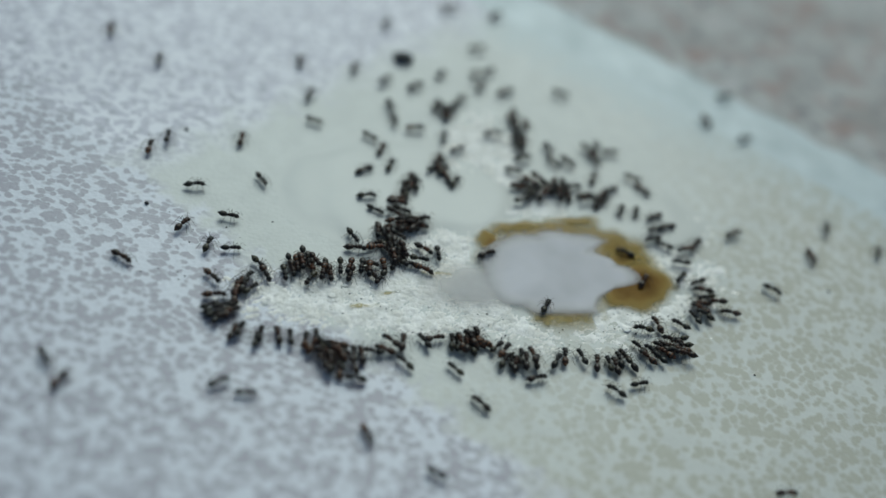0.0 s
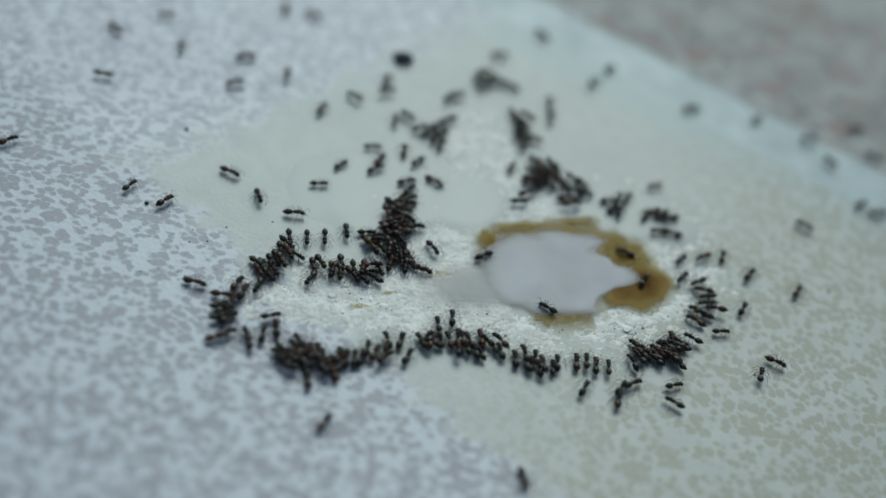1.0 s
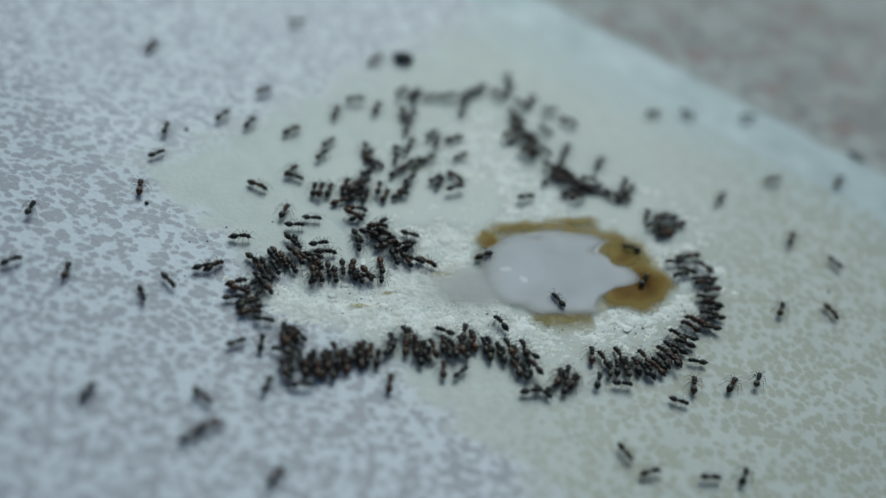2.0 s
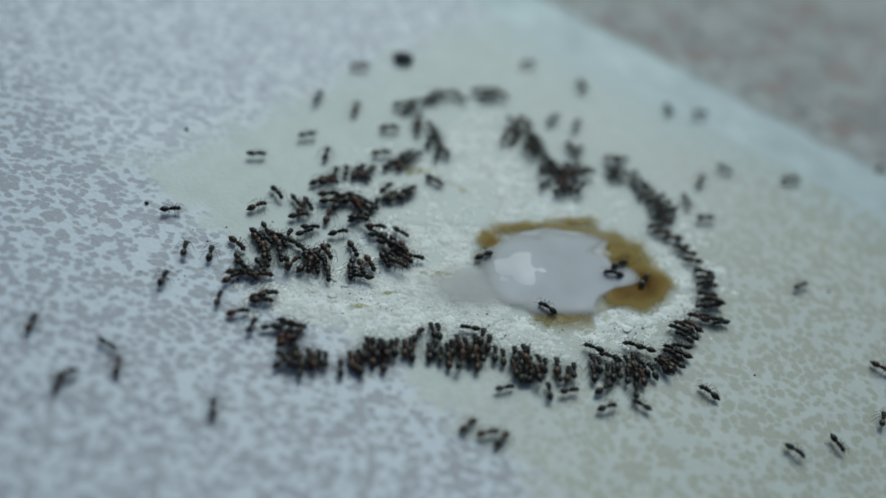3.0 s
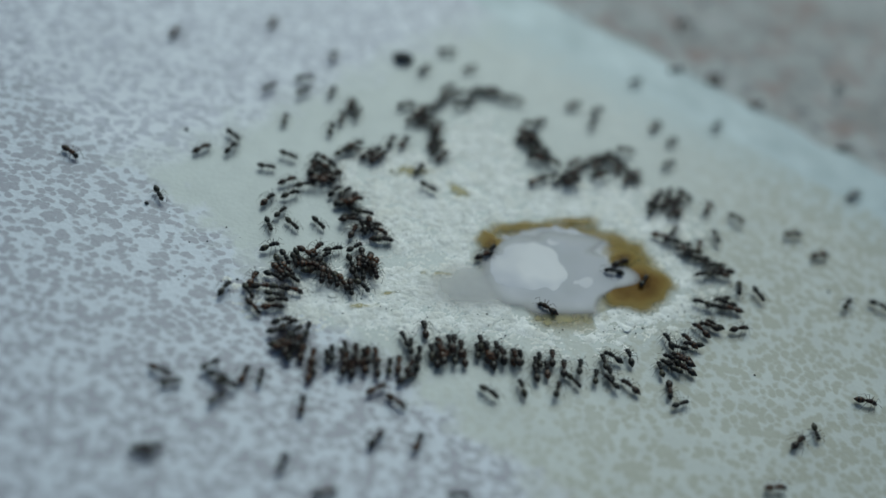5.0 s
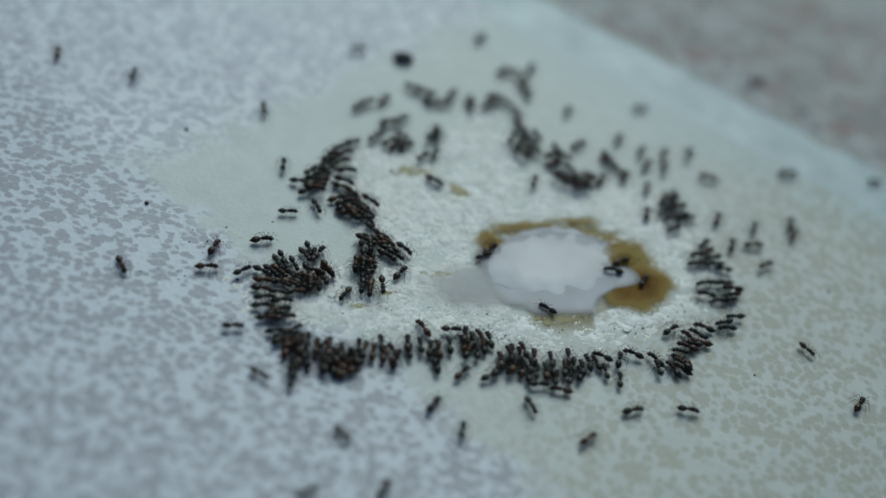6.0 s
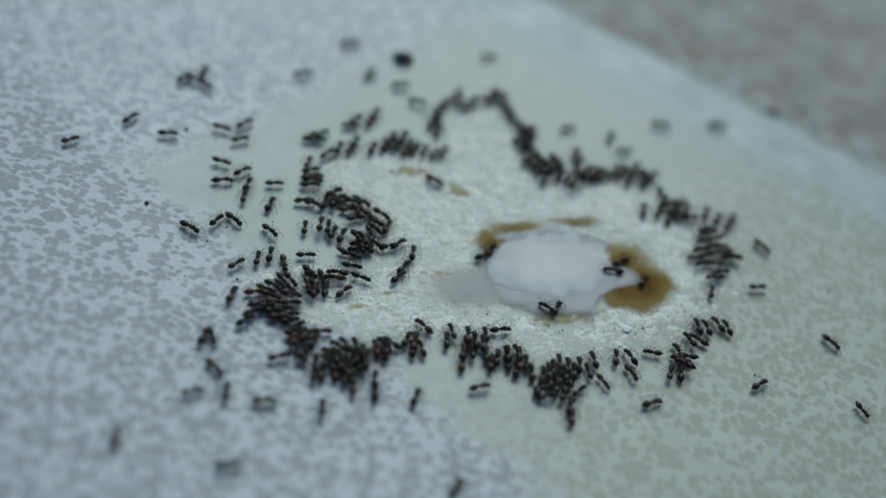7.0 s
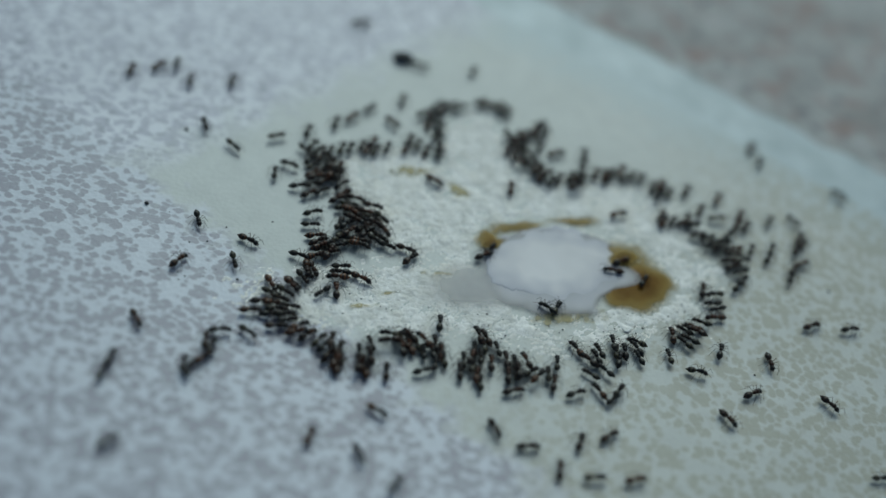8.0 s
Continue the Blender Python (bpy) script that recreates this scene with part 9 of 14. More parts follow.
    walk(ants[167], kept(167, [(0, on(12.9, -17.4, 91)), (0.5, on(13.4, -17.0, 99)), (1, on(12.7, -16.5, 103)), (1.5, on(13.2, -15.6, 102)), (1.7, on(12.5, -15.8, 107)), (2.8, on(13.9, -15.4, 106)), (3, on(14.9, -17.5, 106)), (3.5, on(14.6, -17.1, 98)), (4, on(14.5, -16.6, 98)), (4.5, on(9.4, -17.5, 104)), (4.7, on(9.8, -17.9, 107)), (5.8, on(10.0, -17.2, 107)), (6, on(10.9, -17.4, 107)), (6.5, on(10.7, -16.5, 99)), (7, on(10.4, -17.1, 92)), (7.5, on(11.8, -16.6, 99)), (8, on(12.2, -19.4, 99))]))
    walk(ants[168], [(0, on(11.4, -17.4, 76)), (0.5, on(12.7, -16.3, 99)), (1, on(10.6, -16.0, 116)), (1.5, on(10.7, -16.5, 99)), (1.7, on(10.7, -16.5, 107)), (2.8, on(13.4, -17.0, 107)), (3, on(13.7, -18.9, 107)), (3.5, on(13.4, -19.5, 99)), (4, on(14.2, -19.7, 91)), (4.5, on(7.2, -20.6, 96)), (4.6, on(8.9, -22.1, 28)), (4.7, on(10.6, -23.7, -43)), (5.25, on(9.8, -22.1, 10)), (5.8, on(9.0, -20.5, 60)), (6, on(10.1, -20.5, 41)), (6.5, on(12.3, -33.7, -18)), (7, on(9.1, -22.7, 31)), (7.25, on(8.2, -22.0, 91)), (7.5, on(7.4, -21.3, 155)), (8, on(8.9, -21.9, 100))])
    walk(ants[169], kept(169, [(0, on(10.1, -15.4, 60)), (0.5, on(9.6, -15.5, 52)), (1, on(9.4, -15.5, 136)), (1.5, on(10.3, -16.2, 116)), (1.7, on(9.9, -15.8, 116)), (2.8, on(12.5, -15.8, 99)), (3, on(12.5, -15.8, 99)), (3.5, on(12.5, -16.3, 107)), (4, on(12.3, -17.4, 107)), (4.5, on(5.2, -18.4, 101)), (4.7, on(7.8, -17.5, 104)), (5.8, on(7.3, -16.7, 100)), (6, on(11.6, -17.6, 68)), (6.5, on(13.4, -17.0, 99)), (7, on(12.0, -17.5, 99)), (7.5, on(15.2, -16.4, 106)), (8, on(15.1, -18.0, 51))]))
    walk(ants[170], kept(170, [(0, on(6.3, -15.3, 126)), (0.5, on(6.3, -15.3, 126)), (1, on(3.8, -16.4, 117)), (1.5, on(4.1, -18.3, 78)), (1.7, on(4.1, -17.8, 127)), (2.8, on(6.2, -17.1, 117)), (3, on(6.2, -16.6, 117)), (3.5, on(7.1, -15.7, 108)), (3.75, on(0.2, -10.9, 179)), (4, on(-6.8, -6.0, 244)), (4.5, on(-8.2, -7.1, 269)), (4.7, on(-8.2, -7.1, 269)), (5.8, on(-8.8, -7.4, 291)), (6, on(-8.8, -7.4, 291)), (6.5, on(-9.7, -5.5, 284)), (7, on(-10.0, -3.9, 308)), (7.5, on(-10.1, -8.9, 354)), (8, on(-11.1, -3.2, 367))]))
    walk(ants[171], kept(171, [(0, on(7.1, -15.7, 116)), (0.5, on(7.0, -16.1, 116)), (1, on(6.2, -16.8, 117)), (1.5, on(6.7, -16.6, 116)), (1.7, on(6.3, -17.5, 96)), (2.8, on(8.1, -17.3, 100)), (3, on(8.5, -17.3, 100)), (3.5, on(8.9, -17.5, 126)), (4, on(8.2, -19.6, 100)), (4.5, on(2.8, -18.8, 101)), (4.7, on(5.1, -19.0, 101)), (5.8, on(4.5, -18.1, 109)), (6, on(7.7, -17.1, 100)), (6.5, on(8.0, -16.4, 100)), (7, on(7.0, -17.3, 108)), (7.5, on(7.3, -16.7, 108)), (8, on(8.3, -17.8, 100))]))
    walk(ants[172], [(0, on(8.0, -15.1, 160)), (0.5, on(7.9, -15.5, 148)), (1, on(7.8, -14.6, 108)), (1.5, on(7.7, -15.1, 116)), (1.7, on(6.7, -15.4, 108)), (2.8, on(8.3, -15.8, 108)), (3, on(7.9, -15.9, 108)), (3.5, on(7.9, -15.9, 108)), (4, on(10.2, -15.7, 107)), (4.5, on(2.2, -17.5, 109)), (4.7, on(2.9, -17.7, 109)), (5.8, on(2.9, -17.2, 187)), (6, on(5.7, -16.3, 108)), (6.5, on(7.9, -20.4, 127)), (7, on(6.2, -19.5, 93)), (7.5, on(6.9, -18.8, 96)), (8, on(8.3, -20.7, 96))])
    walk(ants[173], kept(173, [(0, on(4.2, -16.6, 101)), (0.5, on(1.5, -16.1, 109)), (1, on(0.9, -17.0, 62)), (1.5, on(1.0, -19.0, 118)), (1.7, on(0.6, -19.0, 110)), (2.8, on(3.9, -18.4, 101)), (3, on(4.4, -17.7, 101)), (3.5, on(4.4, -17.7, 101)), (4, on(2.2, -18.0, 109)), (4.5, on(1.7, -18.7, 102)), (4.7, on(2.5, -18.9, 109)), (5.8, on(-0.4, -19.9, 94)), (6, on(1.7, -18.7, 94)), (6.5, on(1.7, -21.1, 78)), (7, on(-1.5, -18.2, 79)), (7.5, on(-0.3, -18.4, 102)), (8, on(-0.3, -18.4, 128))]))
    walk(ants[174], [(0, on(4.9, -16.6, 105)), (0.5, on(3.0, -13.7, 101)), (1, on(1.9, -14.2, 109)), (1.5, on(3.4, -14.1, 101)), (1.7, on(2.2, -15.5, 148)), (2.8, on(6.0, -13.5, 187)), (3, on(6.0, -13.5, 187)), (3.25, on(8.6, -12.9, 131)), (3.5, on(11.2, -12.3, 76)), (4, on(6.4, 1.7, 62)), (4.5, on(6.4, 1.7, 62)), (4.7, on(6.4, 1.7, 62)), (5.8, on(6.4, 2.0, 62)), (6, on(5.8, 0.3, 44)), (6.5, on(6.4, 2.0, 62)), (7, on(6.4, 2.0, 62)), (7.5, on(6.4, 2.0, 62)), (8, on(6.4, 2.0, 62))])
    walk(ants[175], [(0, on(2.0, -16.8, 32)), (0.25, on(2.0, -16.8, 107)), (0.5, on(2.0, -16.8, 187)), (1, on(1.8, -17.7, 173)), (1.5, on(2.6, -17.9, 109)), (1.7, on(2.2, -17.5, 101)), (2.8, on(7.4, -17.1, 100)), (3, on(7.4, -17.1, 100)), (3.5, on(7.8, -17.5, 126)), (4, on(7.2, -20.2, 104)), (4.5, on(4.2, -20.2, 101)), (4.7, on(6.5, -18.4, 104)), (5.8, on(5.3, -19.9, 97)), (6, on(10.7, -19.0, 76)), (6.5, on(10.4, -18.1, 92)), (7, on(9.8, -18.3, 92)), (7.5, on(13.4, -17.0, 99)), (8, on(13.3, -18.6, 99))])
    walk(ants[176], [(0, on(0.7, -17.7, 137)), (0.5, on(1.4, -17.1, 127)), (1, on(0.3, -17.8, 128)), (1.5, on(-0.2, -18.8, 110)), (1.7, on(-0.2, -18.8, 118)), (2.8, on(2.5, -18.9, 101)), (3, on(3.9, -18.4, 101)), (3.5, on(3.6, -19.0, 101)), (4, on(2.2, -19.4, 101)), (4.5, on(-1.2, -19.7, 79)), (4.7, on(-0.5, -19.4, 102)), (5.8, on(-2.0, -19.0, 99)), (6, on(0.4, -18.6, 110)), (6.5, on(-0.3, -18.4, 128)), (7, on(-0.4, -17.9, 94)), (7.5, on(2.0, -18.5, 101)), (8, on(2.1, -19.0, 109))])
    walk(ants[177], [(0, on(-1.9, -18.7, 95)), (0.5, on(-2.2, -18.5, 87)), (1, on(-3.8, -21.1, 88)), (1.5, on(-0.9, -19.1, 102)), (1.7, on(-1.1, -18.6, 110)), (2.8, on(4.4, -17.7, 101)), (3, on(5.0, -16.5, 108)), (3.5, on(5.9, -17.2, 100)), (4, on(1.5, -15.8, 105)), (4.5, on(1.4, -15.6, 105)), (4.7, on(15.7, -6.4, 159)), (5.8, on(15.7, -6.4, 159)), (6, on(15.1, -15.4, 98)), (6.5, on(16.0, -16.6, 102)), (7, on(13.1, -18.1, 95)), (7.5, on(15.1, -18.4, 75)), (8, on(13.4, -21.8, 30))])
    walk(ants[178], [(0, on(-1.0, -22.0, 150)), (0.5, on(0.4, -18.1, 128)), (1, on(-3.9, -19.1, 119)), (1.5, on(-2.8, -18.8, 95)), (1.7, on(-2.6, -18.2, 119)), (2.8, on(1.5, -15.8, 117)), (3, on(2.2, -15.5, 109)), (3.5, on(3.7, -17.4, 101)), (4, on(-10.8, -10.8, 64)), (4.25, on(-10.9, -10.5, 124)), (4.5, on(-10.9, -10.1, 187)), (4.6, on(-10.0, -10.7, 255)), (4.7, on(-9.1, -11.3, 329)), (5.8, on(-9.1, -11.3, 276)), (5.87, on(-5.2, -13.7, 220)), (5.93, on(-1.2, -16.0, 162)), (6, on(2.6, -18.3, 101)), (6.5, on(3.1, -20.1, 86)), (7, on(0.6, -19.0, 118)), (7.5, on(3.9, -18.4, 101)), (8, on(3.7, -19.8, 109))])
    walk(ants[179], [(0, on(5.4, -20.8, 149)), (0.5, on(4.7, -18.2, 101)), (1, on(2.8, -16.8, 109)), (1.5, on(3.0, -18.4, 101)), (1.7, on(1.4, -19.7, 102)), (2.8, on(3.2, -19.1, 97)), (3, on(3.2, -19.1, 97)), (3.5, on(2.7, -20.3, 101)), (4, on(-1.7, -22.3, 103)), (4.5, on(-4.6, -22.8, 111)), (4.7, on(-2.3, -22.9, 103)), (5.8, on(-5.8, -23.6, 96)), (6, on(-6.4, -22.9, 96)), (6.5, on(-6.5, -22.5, 96)), (7, on(-6.1, -23.8, 88)), (7.5, on(-5.0, -25.2, 104)), (8, on(-5.4, -22.1, 104))])
    walk(ants[180], kept(180, [(0, on(-3.9, -20.8, 173)), (0.25, on(-3.6, -20.5, 117)), (0.5, on(-3.3, -20.1, 62)), (1, on(-4.9, -21.6, 80)), (1.5, on(-2.9, -20.3, 79)), (1.7, on(-2.0, -19.4, 102)), (2.8, on(1.8, -19.6, 102)), (3, on(4.4, -19.7, 101)), (3.5, on(4.4, -19.7, 101)), (4, on(-1.1, -23.5, 102)), (4.5, on(-0.9, -22.5, 98)), (4.7, on(-0.9, -22.5, 98)), (5.8, on(-5.0, -22.4, 100)), (6, on(-3.8, -21.5, 95)), (6.5, on(-3.8, -21.5, 138)), (7, on(-5.0, -20.9, 111)), (7.5, on(-3.9, -20.6, 161)), (8, on(-2.0, -19.0, 161))]))
    walk(ants[181], [(0, on(-5.2, -21.6, -174)), (0.5, on(-4.2, -21.1, -187)), (1, on(-6.0, -21.3, -264)), (1.5, on(-4.4, -20.3, -280)), (1.7, on(-3.9, -20.6, -280)), (2.8, on(-1.6, -19.4, -265)), (3, on(-0.9, -19.1, -265)), (3.41, on(-3.7, -49.7, -265)), (3.5, on(-3.7, -49.7, -265)), (3.78, on(-3.7, -49.7, -265)), (4, on(-32.4, 18.3, -260)), (4.5, on(-29.9, 18.6, -298)), (4.7, on(-30.9, 23.6, -298)), (5.8, on(-34.8, 21.9, -297)), (6, on(-51.6, 18.2, -268)), (6.5, on(-39.6, 12.1, -258)), (7, on(-42.4, 7.6, -338)), (7.5, on(-39.7, 8.5, -410)), (8, on(-38.2, 11.4, -421))])
    walk(ants[182], kept(182, [(0, on(-6.5, -22.5, 112)), (0.5, on(-6.1, -21.1, 139)), (1, on(-8.2, -23.6, 97)), (1.5, on(-4.8, -21.9, 88)), (1.7, on(-6.4, -22.9, 96)), (2.8, on(-4.6, -22.8, 99)), (3, on(-3.4, -21.4, 87)), (3.5, on(-3.8, -23.0, 103)), (4, on(-5.8, -25.1, 100)), (4.5, on(-9.7, -26.9, 97)), (4.7, on(-6.7, -24.9, 104)), (5.8, on(-9.4, -25.4, 105)), (6, on(-9.4, -25.4, 105)), (6.5, on(-9.5, -24.9, 105)), (7, on(-9.5, -24.9, 97)), (7.5, on(-9.3, -25.8, 113)), (8, on(-9.4, -23.9, 81))]))
    walk(ants[183], [(0, on(-6.4, -26.5, 186)), (0.5, on(-5.2, -21.8, 161)), (1, on(-7.2, -23.4, 96)), (1.5, on(-3.5, -21.0, 95)), (1.7, on(-3.4, -19.5, 111)), (2.8, on(0.2, -18.7, 102)), (3, on(2.3, -18.4, 101)), (3.5, on(2.8, -18.8, 101)), (4, on(-1.2, -21.1, 79)), (4.5, on(-1.6, -20.8, 87)), (4.7, on(1.0, -21.3, 94)), (5.8, on(-1.5, -21.7, 102)), (6, on(3.2, -21.0, 97)), (6.5, on(2.5, -23.2, 94)), (7, on(-4.0, -25.8, 99)), (7.5, on(-3.8, -27.6, 95)), (8, on(1.7, -22.5, 31))])
    walk(ants[184], [(0, on(-9.1, -23.4, 129)), (0.5, on(-10.4, -24.5, 129)), (1, on(-9.8, -25.1, 105)), (1.5, on(-8.6, -24.6, 104)), (1.7, on(-8.9, -24.8, 101)), (2.8, on(-7.6, -23.8, 112)), (3, on(-6.7, -23.0, 112)), (3.5, on(-7.5, -22.8, 186)), (4, on(-8.6, -23.1, 112)), (4.5, on(-9.3, -23.0, 112)), (4.7, on(-8.3, -22.6, 112)), (5.8, on(-10.3, -21.8, 105)), (6, on(-7.1, -21.3, 104)), (6.5, on(-7.3, -21.8, 104)), (7, on(-6.5, -22.0, 104)), (7.5, on(-6.1, -22.4, 112)), (8, on(-5.8, -20.3, 119))])
    walk(ants[185], kept(185, [(0, on(-9.9, -22.0, 186)), (0.5, on(-12.6, -24.1, 105)), (1, on(-11.7, -23.8, 113)), (1.5, on(-5.6, -21.7, 104)), (1.7, on(-5.6, -21.7, 96)), (2.8, on(-3.2, -20.3, 95)), (3, on(-1.5, -19.7, 102)), (3.5, on(-2.3, -22.4, 103)), (4, on(-4.1, -23.0, 111)), (4.5, on(-6.3, -23.4, 96)), (4.7, on(-4.3, -22.2, 111)), (5.8, on(-6.5, -22.0, 104)), (6, on(-5.2, -21.6, 96)), (6.5, on(-4.6, -22.3, 96)), (7, on(-5.7, -22.7, 96)), (7.5, on(-0.2, -20.3, 102)), (8, on(-0.9, -19.1, 118))]))
    walk(ants[186], kept(186, [(0, on(-9.8, -25.3, 113)), (0.5, on(-15.5, -27.0, 99)), (1, on(-14.5, -26.7, 130)), (1.5, on(-14.5, -26.7, 122)), (1.7, on(-14.1, -27.9, 106)), (2.8, on(-14.8, -28.2, 98)), (3, on(-14.6, -26.2, 130)), (3.5, on(-14.9, -25.4, 140)), (4, on(-14.6, -25.3, 64)), (4.5, on(-14.8, -24.4, 64)), (4.7, on(-14.9, -25.4, 73)), (5.8, on(-14.7, -24.8, 90)), (6, on(-13.3, -24.4, 98)), (6.5, on(-14.0, -24.6, 82)), (7, on(-13.2, -24.9, 98)), (7.5, on(-11.9, -24.3, 81)), (8, on(-24.5, -27.3, 85))]))
    walk(ants[187], kept(187, [(0, on(-8.6, -25.7, 105)), (0.5, on(-9.8, -31.3, 93)), (1, on(-8.9, -26.2, 101)), (1.5, on(-6.3, -26.2, 186)), (1.6, on(-7.0, -25.5, 141)), (1.7, on(-7.8, -24.8, 96)), (2.8, on(-6.4, -24.3, 96)), (3, on(-5.0, -22.4, 100)), (3.5, on(-6.8, -24.0, 88)), (4, on(-7.2, -24.2, 104)), (4.5, on(-8.4, -25.0, 104)), (4.7, on(-5.7, -22.7, 104)), (5.8, on(-7.8, -23.3, 104)), (6, on(-7.8, -23.3, 104)), (6.5, on(-6.5, -23.9, 96)), (7, on(-7.3, -25.1, 96)), (7.5, on(-6.3, -26.2, 96)), (8, on(-5.3, -24.5, 96))]))
    walk(ants[188], [(0, on(-11.2, -22.6, 161)), (0.5, on(-15.5, -25.6, 91)), (1, on(-14.6, -25.3, 162)), (1.5, on(-13.9, -26.0, 130)), (1.7, on(-13.6, -25.9, 114)), (2.8, on(-14.0, -24.6, 122)), (3, on(-12.8, -25.1, 106)), (3.5, on(-12.8, -25.1, 113)), (4, on(-13.8, -25.5, 82)), (4.5, on(-19.6, -31.3, 31)), (4.7, on(-21.0, -32.4, 19)), (5.8, on(-17.2, -30.4, -49)), (5.9, on(-15.5, -29.1, 27)), (6, on(-13.8, -27.8, 98)), (6.5, on(-20.9, -40.7, 92)), (7, on(-17.3, -43.3, 18)), (7.5, on(-27.3, -50.1, 18)), (8, on(-31.1, -44.2, 55))])
    walk(ants[189], [(0, on(-12.6, -21.5, 113)), (0.5, on(-15.5, -21.7, 102)), (1, on(-14.5, -22.9, 140)), (1.5, on(-10.5, -20.3, 149)), (1.7, on(-14.3, -22.3, 173)), (2.25, on(-14.9, -21.3, 88)), (2.8, on(-15.6, -20.3, 7)), (3, on(-15.4, -20.7, 7)), (3.5, on(-14.8, -21.9, 64)), (4, on(-14.8, -21.5, 64)), (4.5, on(-14.5, -21.4, 82)), (4.7, on(-15.2, -21.7, 64)), (5.8, on(-15.6, -21.3, 55)), (6, on(-15.6, -21.3, 55)), (6.5, on(-17.2, -20.9, 44)), (7, on(-16.4, -20.1, 32)), (7.5, on(-15.4, -20.7, 44)), (8, on(-17.0, -17.8, 7))])
    walk(ants[190], kept(190, [(0, on(-13.8, -22.6, 98)), (0.5, on(-16.4, -25.2, 83)), (1, on(-15.7, -25.3, 162)), (1.5, on(-15.7, -25.2, 162)), (1.7, on(-16.3, -23.0, 122)), (2.8, on(-16.5, -22.1, 65)), (3, on(-16.4, -22.5, 65)), (3.5, on(-16.0, -22.5, 55)), (4, on(-16.2, -23.5, 43)), (4.5, on(-16.2, -23.5, 43)), (4.7, on(-16.2, -23.5, 43)), (5.8, on(-15.6, -22.7, 64)), (6, on(-15.6, -22.7, 64)), (6.5, on(-15.8, -23.4, 43)), (7, on(-14.8, -21.9, 55)), (7.5, on(-14.0, -22.2, 55)), (8, on(-15.1, -20.6, 44))]))
    walk(ants[191], [(0, on(-15.7, -22.8, 110)), (0.5, on(-16.7, -25.2, 83)), (1, on(-14.4, -24.3, 82)), (1.5, on(-12.1, -24.9, 105)), (1.7, on(-12.3, -25.5, 105)), (2.8, on(-12.5, -26.0, 106)), (3, on(-11.9, -25.8, 105)), (3.5, on(-13.1, -26.6, 106)), (4, on(-12.8, -26.1, 90)), (4.5, on(-20.4, -34.1, 104)), (4.7, on(-24.0, -38.9, 31)), (5.8, on(-27.7, -46.4, 18)), (6, on(-7.7, -43.9, 40)), (6.36, on(-3.8, -51.5, 40)), (6.5, on(-3.8, -51.5, 40)), (6.66, on(-3.8, -51.5, 40)), (7, on(-42.8, 20.6, -8)), (7.5, on(-44.5, 20.6, 53)), (8, on(-46.6, 23.3, 96))])
    walk(ants[192], [(0, on(-17.3, -22.9, 114)), (0.5, on(-17.4, -21.9, 106)), (1, on(-17.8, -21.9, 110)), (1.5, on(-15.6, -22.2, 98)), (1.7, on(-15.4, -22.2, 130)), (2.8, on(-15.5, -21.7, 55)), (3, on(-15.4, -22.2, 55)), (3.5, on(-15.2, -23.1, 82)), (4, on(-15.3, -22.7, 55)), (4.5, on(-15.7, -22.4, 55)), (4.7, on(-15.2, -23.1, 55)), (5.8, on(-14.5, -22.9, 82)), (6, on(-14.5, -22.9, 82)), (6.5, on(-14.7, -23.4, 64)), (7, on(-12.8, -22.3, 82)), (7.5, on(-12.8, -22.3, 64)), (8, on(-13.7, -21.6, 55))])
    walk(ants[193], [(0, on(-19.4, -23.5, 96)), (0.5, on(-19.0, -23.0, 96)), (1, on(-19.1, -23.5, 96)), (1.5, on(-19.3, -23.2, 99)), (1.7, on(-19.1, -25.9, 103)), (2.8, on(-18.2, -20.2, 32)), (3, on(-16.5, -20.7, -7)), (3.5, on(-16.1, -21.0, 44)), (4, on(-16.1, -21.0, 55)), (4.5, on(-16.7, -20.2, 83)), (4.7, on(-16.9, -20.8, 55)), (5.8, on(-18.4, -19.8, 19)), (6, on(-18.4, -19.8, 19)), (6.5, on(-20.2, -19.5, 19)), (7, on(-18.8, -19.4, 19)), (7.5, on(-17.1, -21.3, 32)), (8, on(-19.0, -20.0, 19))])
    walk(ants[194], [(0, on(-19.7, -24.5, 96)), (0.5, on(-17.5, -24.9, 114)), (1, on(-16.1, -24.9, 150)), (1.5, on(-16.2, -25.9, 162)), (1.7, on(-16.1, -24.9, 162)), (2.8, on(-14.7, -23.4, 130)), (3, on(-15.1, -23.6, 130)), (3.5, on(-14.9, -24.0, 150)), (3.75, on(-15.2, -24.1, 96)), (4, on(-15.5, -24.2, 43)), (4.5, on(-15.5, -24.2, 43)), (4.7, on(-17.5, -30.0, 99)), (5.8, on(-15.7, -27.5, 73)), (6, on(-14.5, -26.7, 98)), (6.5, on(-27.6, -35.7, 32)), (7, on(-24.4, -34.7, 31)), (7.5, on(-26.2, -39.1, 0)), (7.75, on(-26.4, -34.9, 49)), (8, on(-26.8, -30.9, 97))])
